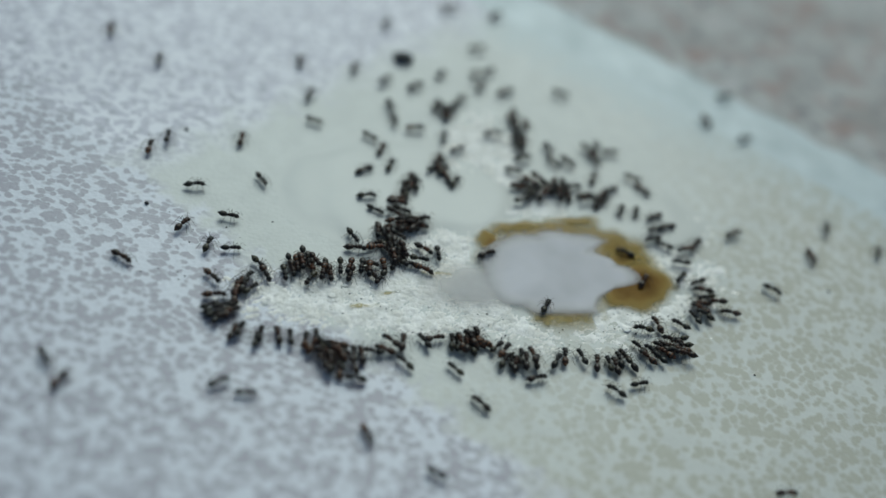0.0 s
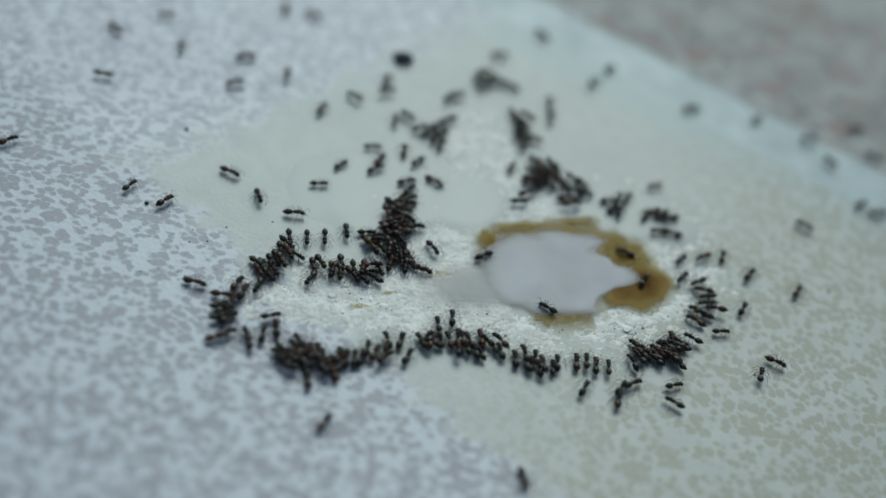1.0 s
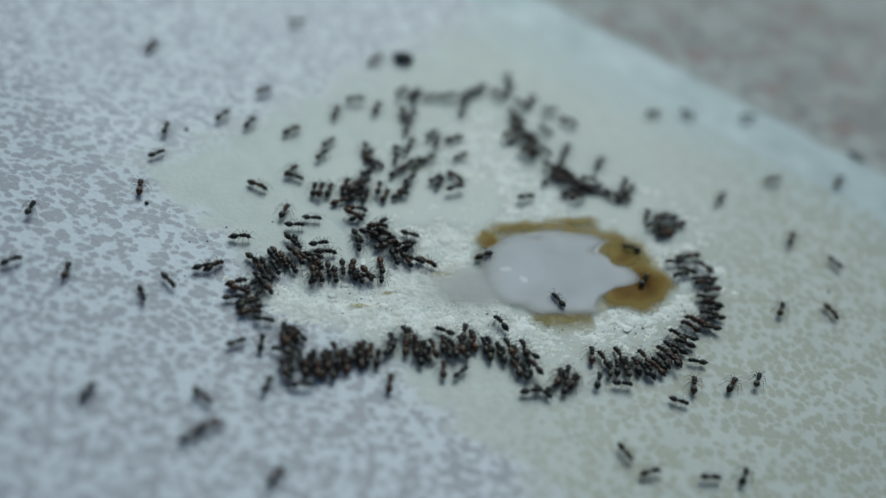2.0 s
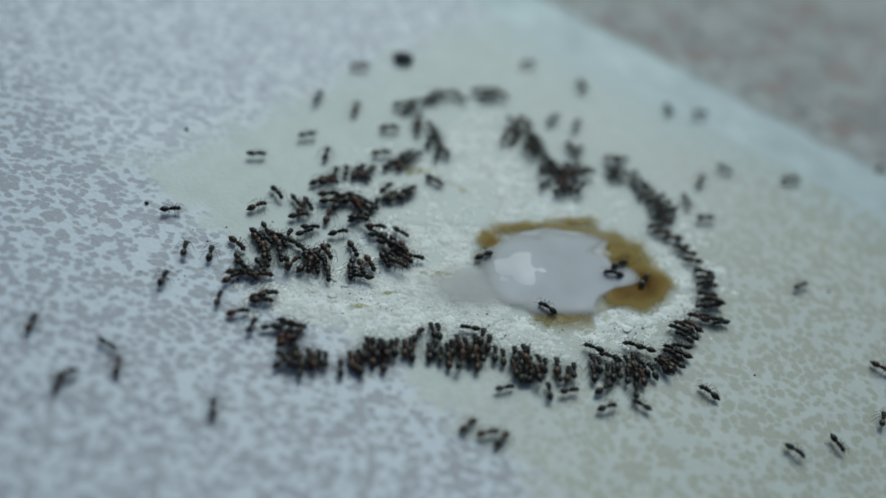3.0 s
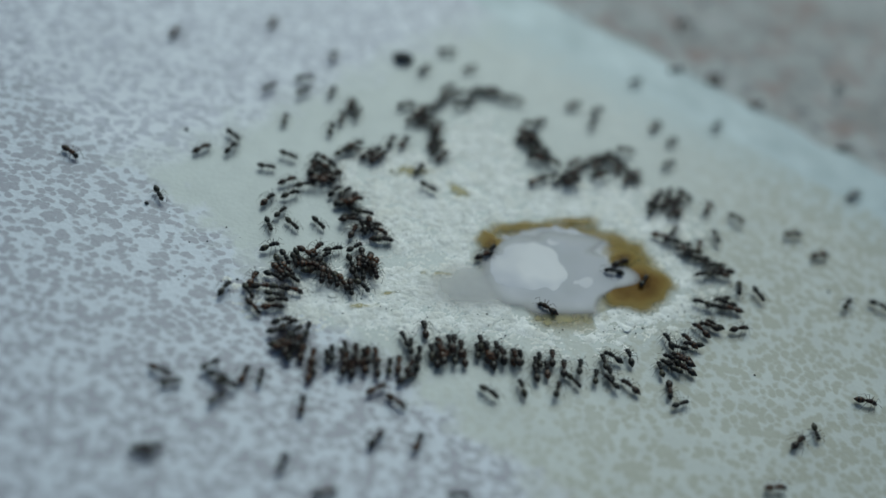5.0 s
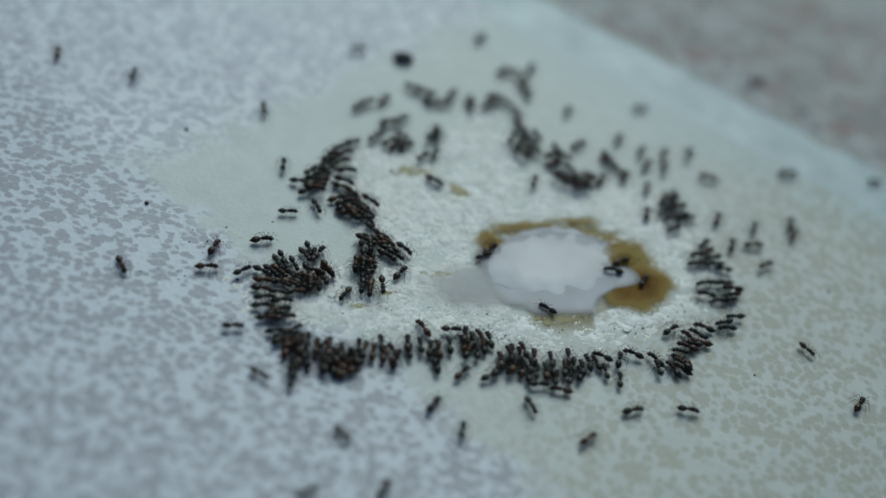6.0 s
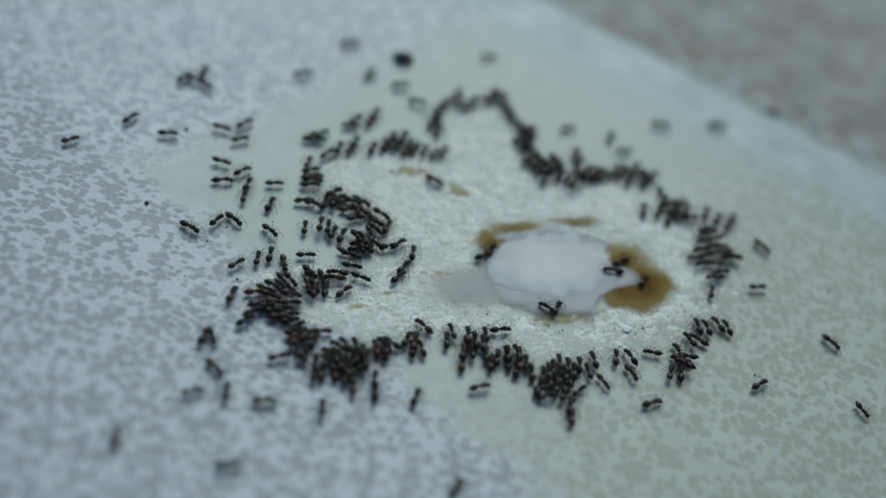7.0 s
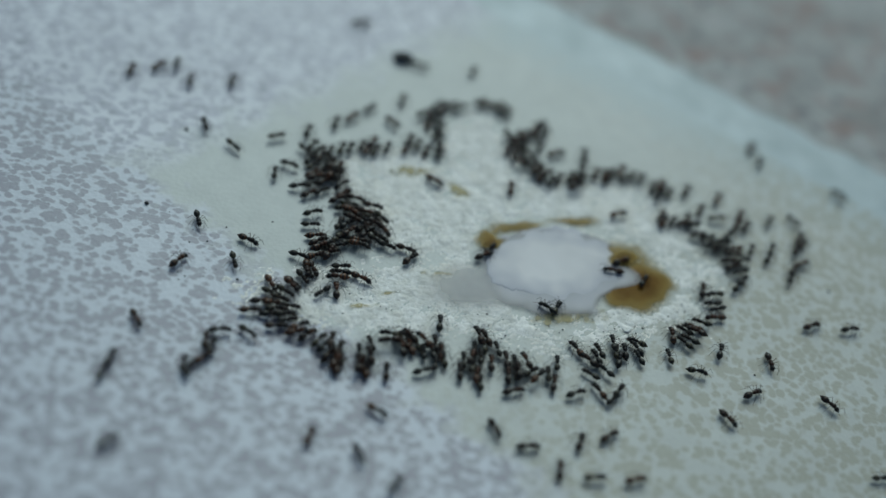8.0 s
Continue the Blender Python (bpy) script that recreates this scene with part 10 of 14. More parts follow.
    walk(ants[195], [(0, on(-22.7, -24.3, 84)), (0.5, on(-23.3, -25.0, 66)), (1, on(-23.4, -24.8, 44)), (1.5, on(-32.9, -34.2, 95)), (1.6, on(-29.2, -34.2, 26)), (1.7, on(-25.6, -34.4, -47)), (2.25, on(-22.4, -35.6, -1)), (2.8, on(-19.3, -36.8, 42)), (3, on(-21.4, -36.2, 105)), (3.25, on(-22.9, -38.9, 42)), (3.5, on(-24.5, -41.6, -22)), (3.75, on(-29.1, -44.2, 26)), (4, on(-33.8, -46.9, 72)), (4.5, on(-38.5, -33.8, 19)), (4.66, on(-59.3, -36.0, 19)), (4.7, on(-59.3, -36.0, 19)), (5.21, on(-59.3, -36.0, 19)), (5.8, on(-31.7, -50.1, 86)), (5.91, on(-29.0, -61.0, 86)), (6, on(-29.0, -61.0, 86)), (6.09, on(-29.0, -61.0, 86)), (6.3, on(14.7, -23.4, 24)), (6.5, on(60.4, 16.1, -41)), (6.67, on(53.3, 10.3, 17)), (6.83, on(46.4, 4.7, 72)), (7, on(39.5, -0.9, 130)), (7.5, on(39.1, -1.4, 187)), (7.75, on(44.9, 6.4, 128)), (8, on(50.7, 14.2, 70))])
    walk(ants[196], [(0, on(-22.0, -23.6, 84)), (0.5, on(-21.3, -23.4, 131)), (1, on(-21.0, -24.2, 123)), (1.5, on(-21.1, -23.0, 111)), (1.6, on(-20.8, -22.2, 59)), (1.7, on(-20.4, -21.5, 6)), (2.8, on(-19.1, -21.0, 19)), (3, on(-20.8, -22.6, 84)), (3.5, on(-21.8, -24.0, 92)), (4, on(-24.2, -23.4, 96)), (4.5, on(-25.0, -22.2, 96)), (4.7, on(-23.0, -31.5, 84)), (5.25, on(-25.1, -28.2, 16)), (5.8, on(-27.2, -24.9, -56)), (6, on(-22.9, -23.5, 19)), (6.5, on(-26.9, -27.5, -18)), (7, on(-24.8, -26.1, -56)), (7.25, on(-34.6, -28.2, 27)), (7.5, on(-44.2, -30.3, 105)), (8, on(-35.2, -32.9, 88))])
    walk(ants[197], [(0, on(9.5, -25.1, 149)), (0.25, on(6.3, -26.0, 93)), (0.5, on(3.3, -26.8, 41)), (1, on(-6.4, -22.9, 88)), (1.5, on(-3.0, -21.7, 87)), (1.7, on(-3.2, -20.3, 79)), (2.8, on(-0.5, -19.4, 102)), (3, on(1.7, -19.2, 102)), (3.5, on(1.4, -19.2, 98)), (4, on(-2.3, -21.5, 42)), (4.5, on(-2.2, -21.9, 79)), (4.7, on(0.7, -23.3, 37)), (5.8, on(-4.1, -24.9, 99)), (6, on(-2.2, -21.9, 87)), (6.5, on(2.3, -29.6, 51)), (7, on(-3.5, -27.5, 99)), (7.5, on(-1.3, -29.0, 87)), (7.75, on(5.2, -28.7, 18)), (8, on(11.9, -28.4, -53))])
    walk(ants[198], [(0, on(26.3, -17.5, 159)), (0.25, on(25.5, -17.4, 93)), (0.5, on(24.5, -17.3, 30)), (1, on(27.0, -16.7, 65)), (1.5, on(22.7, -19.1, 49)), (1.7, on(22.9, -18.1, 73)), (2.8, on(26.5, -14.9, 95)), (3, on(25.7, -14.7, 95)), (3.5, on(24.9, -15.5, 96)), (4, on(27.5, -14.1, 86)), (4.5, on(23.3, -14.6, 96)), (4.7, on(28.0, -11.2, 111)), (5.8, on(25.8, -11.8, 99)), (6, on(26.3, -12.1, 87)), (6.5, on(31.6, -11.5, 94)), (7, on(20.3, -17.6, 89)), (7.5, on(27.0, -12.3, 86)), (8, on(26.3, -12.1, 87))])
    walk(ants[199], [(0, on(29.4, -15.2, 30)), (0.5, on(29.2, -15.2, 30)), (1, on(34.0, -13.9, 30)), (1.25, on(32.0, -15.0, 93)), (1.5, on(30.0, -16.2, 159)), (1.6, on(32.7, -16.4, 98)), (1.7, on(35.6, -16.4, 39)), (2.25, on(33.6, -16.3, -8)), (2.8, on(31.5, -16.2, -58)), (2.9, on(30.6, -17.4, -131)), (3, on(29.8, -18.6, -201)), (3.25, on(29.8, -20.9, -280)), (3.5, on(30.0, -23.0, -354)), (4, on(29.2, -22.7, -342)), (4.5, on(15.9, -22.6, -342)), (4.7, on(36.2, -17.2, -331)), (5.8, on(27.4, -16.2, -311)), (6, on(26.7, -15.4, -265)), (6.5, on(35.2, -13.4, -289)), (7, on(21.6, -19.0, -303)), (7.5, on(31.8, -14.6, -289)), (8, on(26.1, -18.9, -303))])
    walk(ants[200], [(0, on(49.1, -26.4, 18)), (0.47, on(41.5, -40.5, 17)), (0.5, on(41.5, -40.5, 17)), (0.77, on(41.5, -40.5, 17)), (1, on(-38.2, -5.4, 61)), (1.5, on(-31.0, 0.6, 105)), (1.7, on(-24.2, -1.8, 96)), (2.8, on(-21.3, 0.4, 48)), (3, on(-20.4, -1.5, 34)), (3.5, on(-15.8, -6.6, 66)), (4, on(-15.9, -6.2, 75)), (4.5, on(-16.0, -4.3, 34)), (4.7, on(-12.7, -1.5, 57)), (5.8, on(-12.5, -2.9, 101)), (6, on(-8.7, -2.9, 21)), (6.5, on(-9.7, 1.4, 34)), (7, on(-8.3, 0.8, 82)), (7.25, on(-8.4, 0.5, 17)), (7.5, on(-8.6, 0.0, -53)), (8, on(-8.6, 0.0, -44))])
    walk(ants[201], [(0, on(12.0, 41.0, -8)), (0.5, on(16.0, 33.7, -77)), (0.75, on(16.6, 39.9, -2)), (1, on(17.0, 46.3, 64)), (1.5, on(9.4, 42.4, 58)), (1.7, on(8.7, 35.7, 23)), (2.8, on(20.2, 36.9, 77)), (3, on(15.4, 34.1, 78)), (3.5, on(13.1, 37.6, 23)), (4, on(17.9, 32.5, 47)), (4.5, on(14.6, 36.7, 64)), (4.7, on(19.3, 38.0, 77)), (5.8, on(12.3, 25.7, 78)), (5.9, on(12.6, 26.1, 13)), (6, on(13.0, 26.7, -59)), (6.5, on(10.9, 25.8, -37)), (7, on(10.8, 23.6, -49)), (7.25, on(10.4, 22.2, 17)), (7.5, on(10.2, 20.6, 78)), (7.75, on(10.0, 20.9, 23)), (8, on(9.7, 21.2, -37))])
    walk(ants[202], [(0, on(36.5, 44.2, -65)), (0.5, on(26.1, 47.1, -9)), (1, on(33.9, 46.5, 23)), (1.5, on(23.1, 45.8, -41)), (1.7, on(12.5, 35.1, -38)), (2.8, on(21.5, 33.7, 22)), (3, on(15.2, 28.2, -60)), (3.5, on(12.7, 29.4, 22)), (4, on(14.0, 30.6, 22)), (4.5, on(12.9, 32.2, 47)), (4.7, on(30.8, 42.1, 55)), (5.8, on(16.2, 26.5, 77)), (6, on(16.3, 29.5, 47)), (6.5, on(16.2, 30.8, 84)), (7, on(16.1, 27.2, 84)), (7.5, on(12.8, 28.7, 78)), (8, on(13.2, 26.0, 35))])
    walk(ants[203], [(0, on(39.5, 52.1, 24)), (0.5, on(53.9, 63.5, 24)), (1, on(63.1, 54.3, 23)), (1.26, on(84.8, 64.7, 23)), (1.5, on(84.8, 64.7, 23)), (1.58, on(84.8, 64.7, 23)), (1.7, on(-52.2, -22.6, 49)), (2.8, on(-50.8, -20.0, 35)), (3, on(-33.7, -18.8, 87)), (3.5, on(-31.2, -18.9, 105)), (4, on(-31.7, -18.7, 105)), (4.5, on(-30.6, -13.9, 82)), (4.7, on(-26.7, -17.2, 105)), (5.25, on(-25.8, -18.0, 32)), (5.8, on(-25.1, -19.0, -44)), (6, on(-20.4, -19.0, 19)), (6.5, on(-22.5, -20.8, -40)), (7, on(-21.2, -20.3, 45)), (7.5, on(-17.5, -22.5, 32)), (8, on(-20.9, -23.8, -24))])
    walk(ants[204], [(0, on(43.1, 42.3, 34)), (0.5, on(42.7, 47.2, 23)), (1, on(45.1, 48.2, 54)), (1.5, on(38.6, 34.6, 44)), (1.7, on(36.2, 44.9, -25)), (2.8, on(29.5, 38.8, -8)), (3, on(39.9, 33.0, -25)), (3.5, on(41.1, 41.2, 22)), (4, on(43.7, 40.5, -41)), (4.5, on(50.0, 43.4, -26)), (4.7, on(38.3, 43.8, 46)), (5.8, on(40.5, 34.4, 84)), (6, on(44.7, 21.2, 83)), (6.5, on(43.9, 20.9, 72)), (7, on(41.2, 21.8, 72)), (7.5, on(61.7, 31.2, -8)), (8, on(51.0, 25.0, -41))])
    walk(ants[205], [(0, on(41.5, 18.4, 42)), (0.25, on(37.7, 17.7, 97)), (0.5, on(33.8, 17.0, 157)), (0.67, on(40.1, 19.5, 215)), (0.83, on(46.4, 22.1, 273)), (1, on(52.8, 24.6, 335)), (1.25, on(50.1, 22.5, 391)), (1.5, on(47.4, 20.4, 446)), (1.7, on(53.0, 20.6, 441)), (2.8, on(37.6, 21.0, 412)), (3, on(37.2, 20.3, 381)), (3.25, on(41.1, 19.2, 333)), (3.5, on(44.9, 18.2, 282)), (4, on(47.8, 19.9, 320)), (4.5, on(60.7, 47.1, 382)), (4.7, on(63.2, 48.2, 382)), (5.8, on(49.3, 32.4, 352)), (5.9, on(50.0, 28.2, 397)), (6, on(50.5, 24.2, 442)), (6.5, on(40.2, 28.0, 419)), (7, on(39.0, 20.9, 432)), (7.5, on(43.8, 20.3, 443)), (8, on(43.4, 20.8, 425))])
    walk(ants[206], [(0, on(56.2, 25.4, 87)), (0.25, on(56.3, 30.6, 25)), (0.5, on(56.4, 35.9, -42)), (1, on(57.6, 42.1, -42)), (1.5, on(55.3, 31.3, 22)), (1.7, on(47.9, 27.7, 51)), (2.8, on(34.0, 24.2, 74)), (2.9, on(34.0, 23.5, 9)), (3, on(34.0, 22.9, -62)), (3.25, on(34.1, 20.7, -106)), (3.5, on(34.2, 18.4, -147)), (4, on(34.3, 16.0, -159)), (4.5, on(33.4, 16.9, -137)), (4.6, on(36.3, 17.4, -204)), (4.7, on(39.0, 17.8, -276)), (5.25, on(38.3, 14.8, -209)), (5.8, on(37.4, 11.7, -148)), (6, on(38.4, 12.0, -148)), (6.25, on(39.7, 15.0, -233)), (6.5, on(41.2, 18.0, -318)), (6.75, on(39.9, 17.2, -233)), (7, on(38.6, 16.3, -147)), (7.5, on(39.1, 13.5, -148)), (8, on(39.9, 15.7, -148))])
    walk(ants[207], [(0, on(53.6, 18.0, -66)), (0.25, on(46.8, 13.4, 12)), (0.5, on(39.9, 8.8, 84)), (1, on(51.3, 10.0, 69)), (1.25, on(54.1, 3.7, 20)), (1.5, on(56.9, -2.7, -30)), (1.7, on(54.6, 7.5, -65)), (2.8, on(63.6, 7.4, 19)), (3, on(63.1, -0.9, -23)), (3.44, on(74.0, 5.1, -23)), (3.5, on(74.0, 5.1, -23)), (3.6, on(74.0, 5.1, -23)), (4, on(59.3, -5.8, 33)), (4.5, on(63.6, 34.6, -26)), (4.6, on(62.7, 34.9, 17)), (4.7, on(62.0, 35.3, 57)), (5.8, on(58.0, 34.7, -8)), (6, on(50.3, 36.2, 22)), (6.5, on(54.0, 35.9, 82)), (7, on(38.4, 43.8, 8)), (7.5, on(46.5, 40.5, -9)), (7.75, on(45.4, 40.4, 32)), (8, on(44.2, 40.3, 73))])
    walk(ants[208], [(0, on(47.5, 8.7, -23)), (0.5, on(42.5, 2.0, 31)), (1, on(43.1, 3.4, 70)), (1.25, on(41.9, 2.7, 121)), (1.5, on(40.7, 2.2, 173)), (1.7, on(39.0, 1.3, 211)), (2.8, on(38.1, 2.2, 199)), (3, on(37.9, -0.2, 187)), (3.5, on(38.2, 1.0, 199)), (4, on(39.1, 0.8, 187)), (4.5, on(39.1, 0.8, 187)), (4.7, on(39.0, 3.0, 199)), (5.8, on(39.5, -1.3, 187)), (6, on(40.8, -1.3, 199)), (6.25, on(43.3, 1.7, 132)), (6.5, on(46.0, 4.7, 63)), (7, on(40.8, -1.1, 119)), (7.5, on(39.3, -5.0, 84)), (8, on(40.0, -5.8, 83))])
    walk(ants[209], [(0, on(64.3, 23.0, 85)), (0.5, on(61.0, 27.9, 69)), (1, on(62.3, 33.4, 42)), (1.5, on(59.0, 30.5, 74)), (1.6, on(59.9, 26.9, 19)), (1.7, on(61.0, 23.3, -42)), (2.8, on(40.9, 13.4, -8)), (3, on(51.8, 11.2, 40)), (3.25, on(80.4, 27.0, 40)), (3.5, on(80.4, 27.0, 40)), (3.65, on(80.4, 27.0, 40)), (4, on(-32.2, 11.9, 100)), (4.5, on(-26.6, 16.3, 61)), (4.7, on(-29.6, 18.8, 99)), (5.8, on(-19.8, 10.5, 68)), (6, on(-19.8, 10.5, 68)), (6.5, on(-20.2, 10.3, 68)), (7, on(-22.1, 9.5, 85)), (7.5, on(-20.7, 8.8, 49)), (8, on(-21.2, 9.2, 59))])
    walk(ants[210], [(0, on(-9.7, 56.6, 25)), (0.5, on(-1.1, 43.8, 50)), (1, on(0.8, 47.1, 25)), (1.5, on(1.5, 42.6, 24)), (1.7, on(2.0, 36.5, -38)), (2.8, on(2.4, 36.8, -8)), (3, on(2.4, 36.8, -24)), (3.5, on(2.8, 37.0, -38)), (4, on(2.0, 36.5, -8)), (4.5, on(1.1, 36.2, 24)), (4.7, on(1.6, 36.4, 8)), (5.8, on(1.1, 36.2, 38)), (6, on(2.2, 35.2, 8)), (6.5, on(3.2, 34.8, -8)), (7, on(3.7, 34.3, -59)), (7.5, on(7.2, 32.9, -59)), (7.75, on(8.2, 31.8, 13)), (8, on(9.3, 30.8, 79))])
    walk(ants[211], [(0, on(-18.9, 47.3, 78)), (0.5, on(-21.3, 34.0, 98)), (1, on(-30.4, 27.6, 99)), (1.5, on(-26.3, 14.4, 100)), (1.7, on(-28.1, 19.9, 51)), (2.8, on(-40.3, 23.9, 53)), (3, on(-23.7, 15.1, 37)), (3.5, on(-48.6, 34.7, 25)), (4, on(-40.1, 14.3, -8)), (4.5, on(-39.0, 29.1, 25)), (4.7, on(-25.8, 32.8, 99)), (5.8, on(-23.7, 37.7, 25)), (6, on(-21.6, 38.7, 25)), (6.5, on(-25.5, 31.3, 24)), (7, on(-40.9, 20.0, -33)), (7.5, on(-45.5, 16.8, 24)), (8, on(-43.5, 20.3, 102))])
    walk(ants[212], [(0, on(-1.7, 58.0, 61)), (0.5, on(11.0, 55.2, 38)), (1, on(7.0, 55.9, -40)), (1.25, on(5.2, 49.3, 29)), (1.5, on(3.4, 42.7, 93)), (1.7, on(3.7, 37.3, 80)), (2.8, on(20.8, 41.7, 77)), (2.97, on(-0.7, 81.4, 77)), (3, on(-0.7, 81.4, 77)), (3.08, on(-0.7, 81.4, 77)), (3.5, on(56.8, 72.6, 25)), (3.73, on(44.8, 109.0, 26)), (4, on(44.8, 109.0, 26)), (4.26, on(44.8, 109.0, 26)), (4.5, on(13.9, 62.3, 25)), (4.7, on(36.1, 74.1, 25)), (5.8, on(7.6, 51.5, 50)), (6, on(6.3, 45.6, 80)), (6.5, on(4.8, 43.3, 80)), (7, on(1.2, 35.4, 81)), (7.5, on(4.1, 35.2, 93)), (7.75, on(3.3, 34.1, 36)), (8, on(2.6, 33.0, -24))])
    walk(ants[213], [(0, on(-21.0, 33.7, 85)), (0.5, on(-19.7, 27.4, 38)), (1, on(-19.2, 26.6, -22)), (1.5, on(-18.9, 23.8, 38)), (1.7, on(-19.6, 24.2, 24)), (2.8, on(-13.6, 30.5, 24)), (3, on(-11.9, 27.6, 24)), (3.5, on(-8.4, 29.8, 67)), (3.75, on(-9.5, 30.8, 14)), (4, on(-10.7, 31.8, -47)), (4.5, on(-12.3, 33.3, -42)), (4.6, on(-9.0, 33.7, 16)), (4.7, on(-5.5, 34.1, 67)), (5.25, on(-6.2, 34.9, 18)), (5.8, on(-6.8, 35.8, -37)), (6, on(-9.4, 32.3, -23)), (6.5, on(-6.2, 40.0, 60)), (7, on(-13.1, 32.3, 24)), (7.3, on(-17.9, 72.8, 25)), (7.5, on(-17.9, 72.8, 25)), (7.57, on(-17.9, 72.8, 25)), (8, on(58.9, 4.9, 25))])
    walk(ants[214], [(0, on(-7.6, 37.8, 68)), (0.5, on(-2.1, 35.6, 59)), (1, on(-1.8, 39.5, 67)), (1.5, on(-6.6, 37.4, 24)), (1.7, on(-4.1, 33.9, 67)), (2.8, on(-2.3, 34.7, 49)), (2.9, on(-3.0, 34.0, 8)), (3, on(-3.6, 33.4, -37)), (3.25, on(-2.3, 34.7, 8)), (3.5, on(-1.2, 36.0, 49)), (4, on(-1.2, 36.0, 59)), (4.5, on(-0.9, 34.5, 38)), (4.7, on(-0.9, 34.5, 49)), (5.8, on(-6.1, 25.0, 82)), (6, on(-2.2, 33.2, 81)), (6.5, on(-0.9, 34.5, 24)), (7, on(-3.3, 32.0, 82)), (7.5, on(-2.9, 32.2, 81)), (8, on(-4.5, 30.8, 59))])
    walk(ants[215], [(0, on(6.1, 0.7, 44)), (0.5, on(5.8, 0.3, 44)), (1, on(5.8, 0.3, 44)), (1.5, on(5.8, 0.3, 44)), (1.7, on(5.8, 0.3, 44)), (2.8, on(5.8, 0.3, 44)), (3, on(5.8, 0.3, 44)), (3.5, on(5.8, 0.3, 44)), (4, on(5.8, 0.3, 44)), (4.5, on(5.8, 0.3, 44)), (4.7, on(24.9, 5.6, 42)), (5.8, on(25.1, 6.3, 42)), (6, on(19.5, -13.9, 101)), (6.5, on(17.0, -5.9, 75)), (7, on(10.2, -12.4, 25)), (7.5, on(10.4, -12.2, 25)), (8, on(11.6, -17.1, 107))])
    walk(ants[216], [(0, on(15.5, -6.1, 76)), (0.5, on(15.7, -6.4, 159)), (1, on(15.7, -6.4, 159)), (1.5, on(15.7, -6.4, 159)), (1.7, on(15.7, -6.4, 159)), (2.25, on(19.4, -0.6, 94)), (2.8, on(23.1, 5.1, 32)), (2.9, on(22.9, -3.1, 100)), (3, on(22.6, -11.3, 173)), (3.5, on(21.8, -14.7, 96)), (4, on(25.2, -12.9, 133)), (4.5, on(16.9, -14.8, 98)), (4.7, on(24.4, -13.2, 112)), (5.8, on(19.5, -13.9, 101)), (6, on(17.3, -15.2, 105)), (6.5, on(18.0, -14.5, 97)), (7, on(18.5, -15.2, 105)), (7.5, on(23.9, -11.4, 146)), (8, on(23.5, -11.5, 123))])
    walk(ants[217], [(0, on(28.6, 3.7, 73)), (0.5, on(28.6, 3.7, 73)), (1, on(28.4, -9.0, 132)), (1.5, on(23.3, -14.1, 100)), (1.7, on(24.8, -13.1, 104)), (2.8, on(27.1, -9.1, 173)), (3, on(25.0, -12.0, 173)), (3.5, on(25.3, -14.5, 99)), (4, on(27.8, -12.0, 103)), (4.5, on(25.3, -14.0, 123)), (4.6, on(29.7, -14.4, 44)), (4.7, on(34.3, -14.8, -34)), (5.25, on(31.7, -15.0, -103)), (5.8, on(29.2, -15.3, -168)), (5.9, on(29.0, -17.6, -251)), (6, on(28.9, -19.8, -330)), (6.5, on(31.8, -25.7, -393)), (6.75, on(26.2, -23.7, -331)), (7, on(20.7, -21.7, -271)), (7.5, on(40.4, -19.8, -291)), (7.75, on(40.9, -18.4, -345)), (8, on(41.4, -17.1, -401))])
    walk(ants[218], [(0, on(25.4, 8.2, 172)), (0.5, on(25.4, 8.2, 172)), (1, on(25.4, 8.2, 172)), (1.5, on(25.4, 8.2, 172)), (1.7, on(25.4, 8.2, 172)), (2.8, on(30.1, 14.9, 201)), (2.9, on(27.5, 10.3, 121)), (3, on(24.9, 5.6, 42)), (3.5, on(24.9, 5.6, 42)), (4, on(24.9, 5.6, 42)), (4.5, on(24.9, 5.6, 42)), (4.6, on(28.4, 9.1, 121)), (4.7, on(31.9, 12.6, 201)), (5.8, on(32.2, 13.4, 201)), (6, on(36.2, 11.8, 212)), (6.5, on(37.1, 12.7, 212)), (7, on(36.6, 13.1, 212)), (7.5, on(38.8, 8.1, 212)), (8, on(39.6, 14.3, 212))])
    walk(ants[219], [(0, on(-26.7, -21.1, 40)), (0.5, on(-26.1, -21.5, 33)), (1, on(-25.4, -20.9, 19)), (1.5, on(-37.5, -24.3, -54)), (1.7, on(-36.2, -22.2, -55)), (2.8, on(-34.7, -27.0, -54)), (3, on(-36.3, -31.2, -17)), (3.42, on(-52.0, -42.6, -18)), (3.5, on(-52.0, -42.6, -18)), (3.61, on(-52.0, -42.6, -18)), (3.8, on(-38.3, -10.2, 40)), (4, on(-24.4, 22.9, 96)), (4.5, on(-24.5, 29.8, 70)), (4.7, on(-24.3, 29.5, 86)), (5.8, on(-18.7, 14.2, 68)), (6, on(-19.3, 13.3, 77)), (6.5, on(-18.4, 14.9, 68)), (7, on(-21.8, 16.3, 60)), (7.5, on(-20.1, 12.9, 85)), (8, on(-19.7, 13.1, 85))])
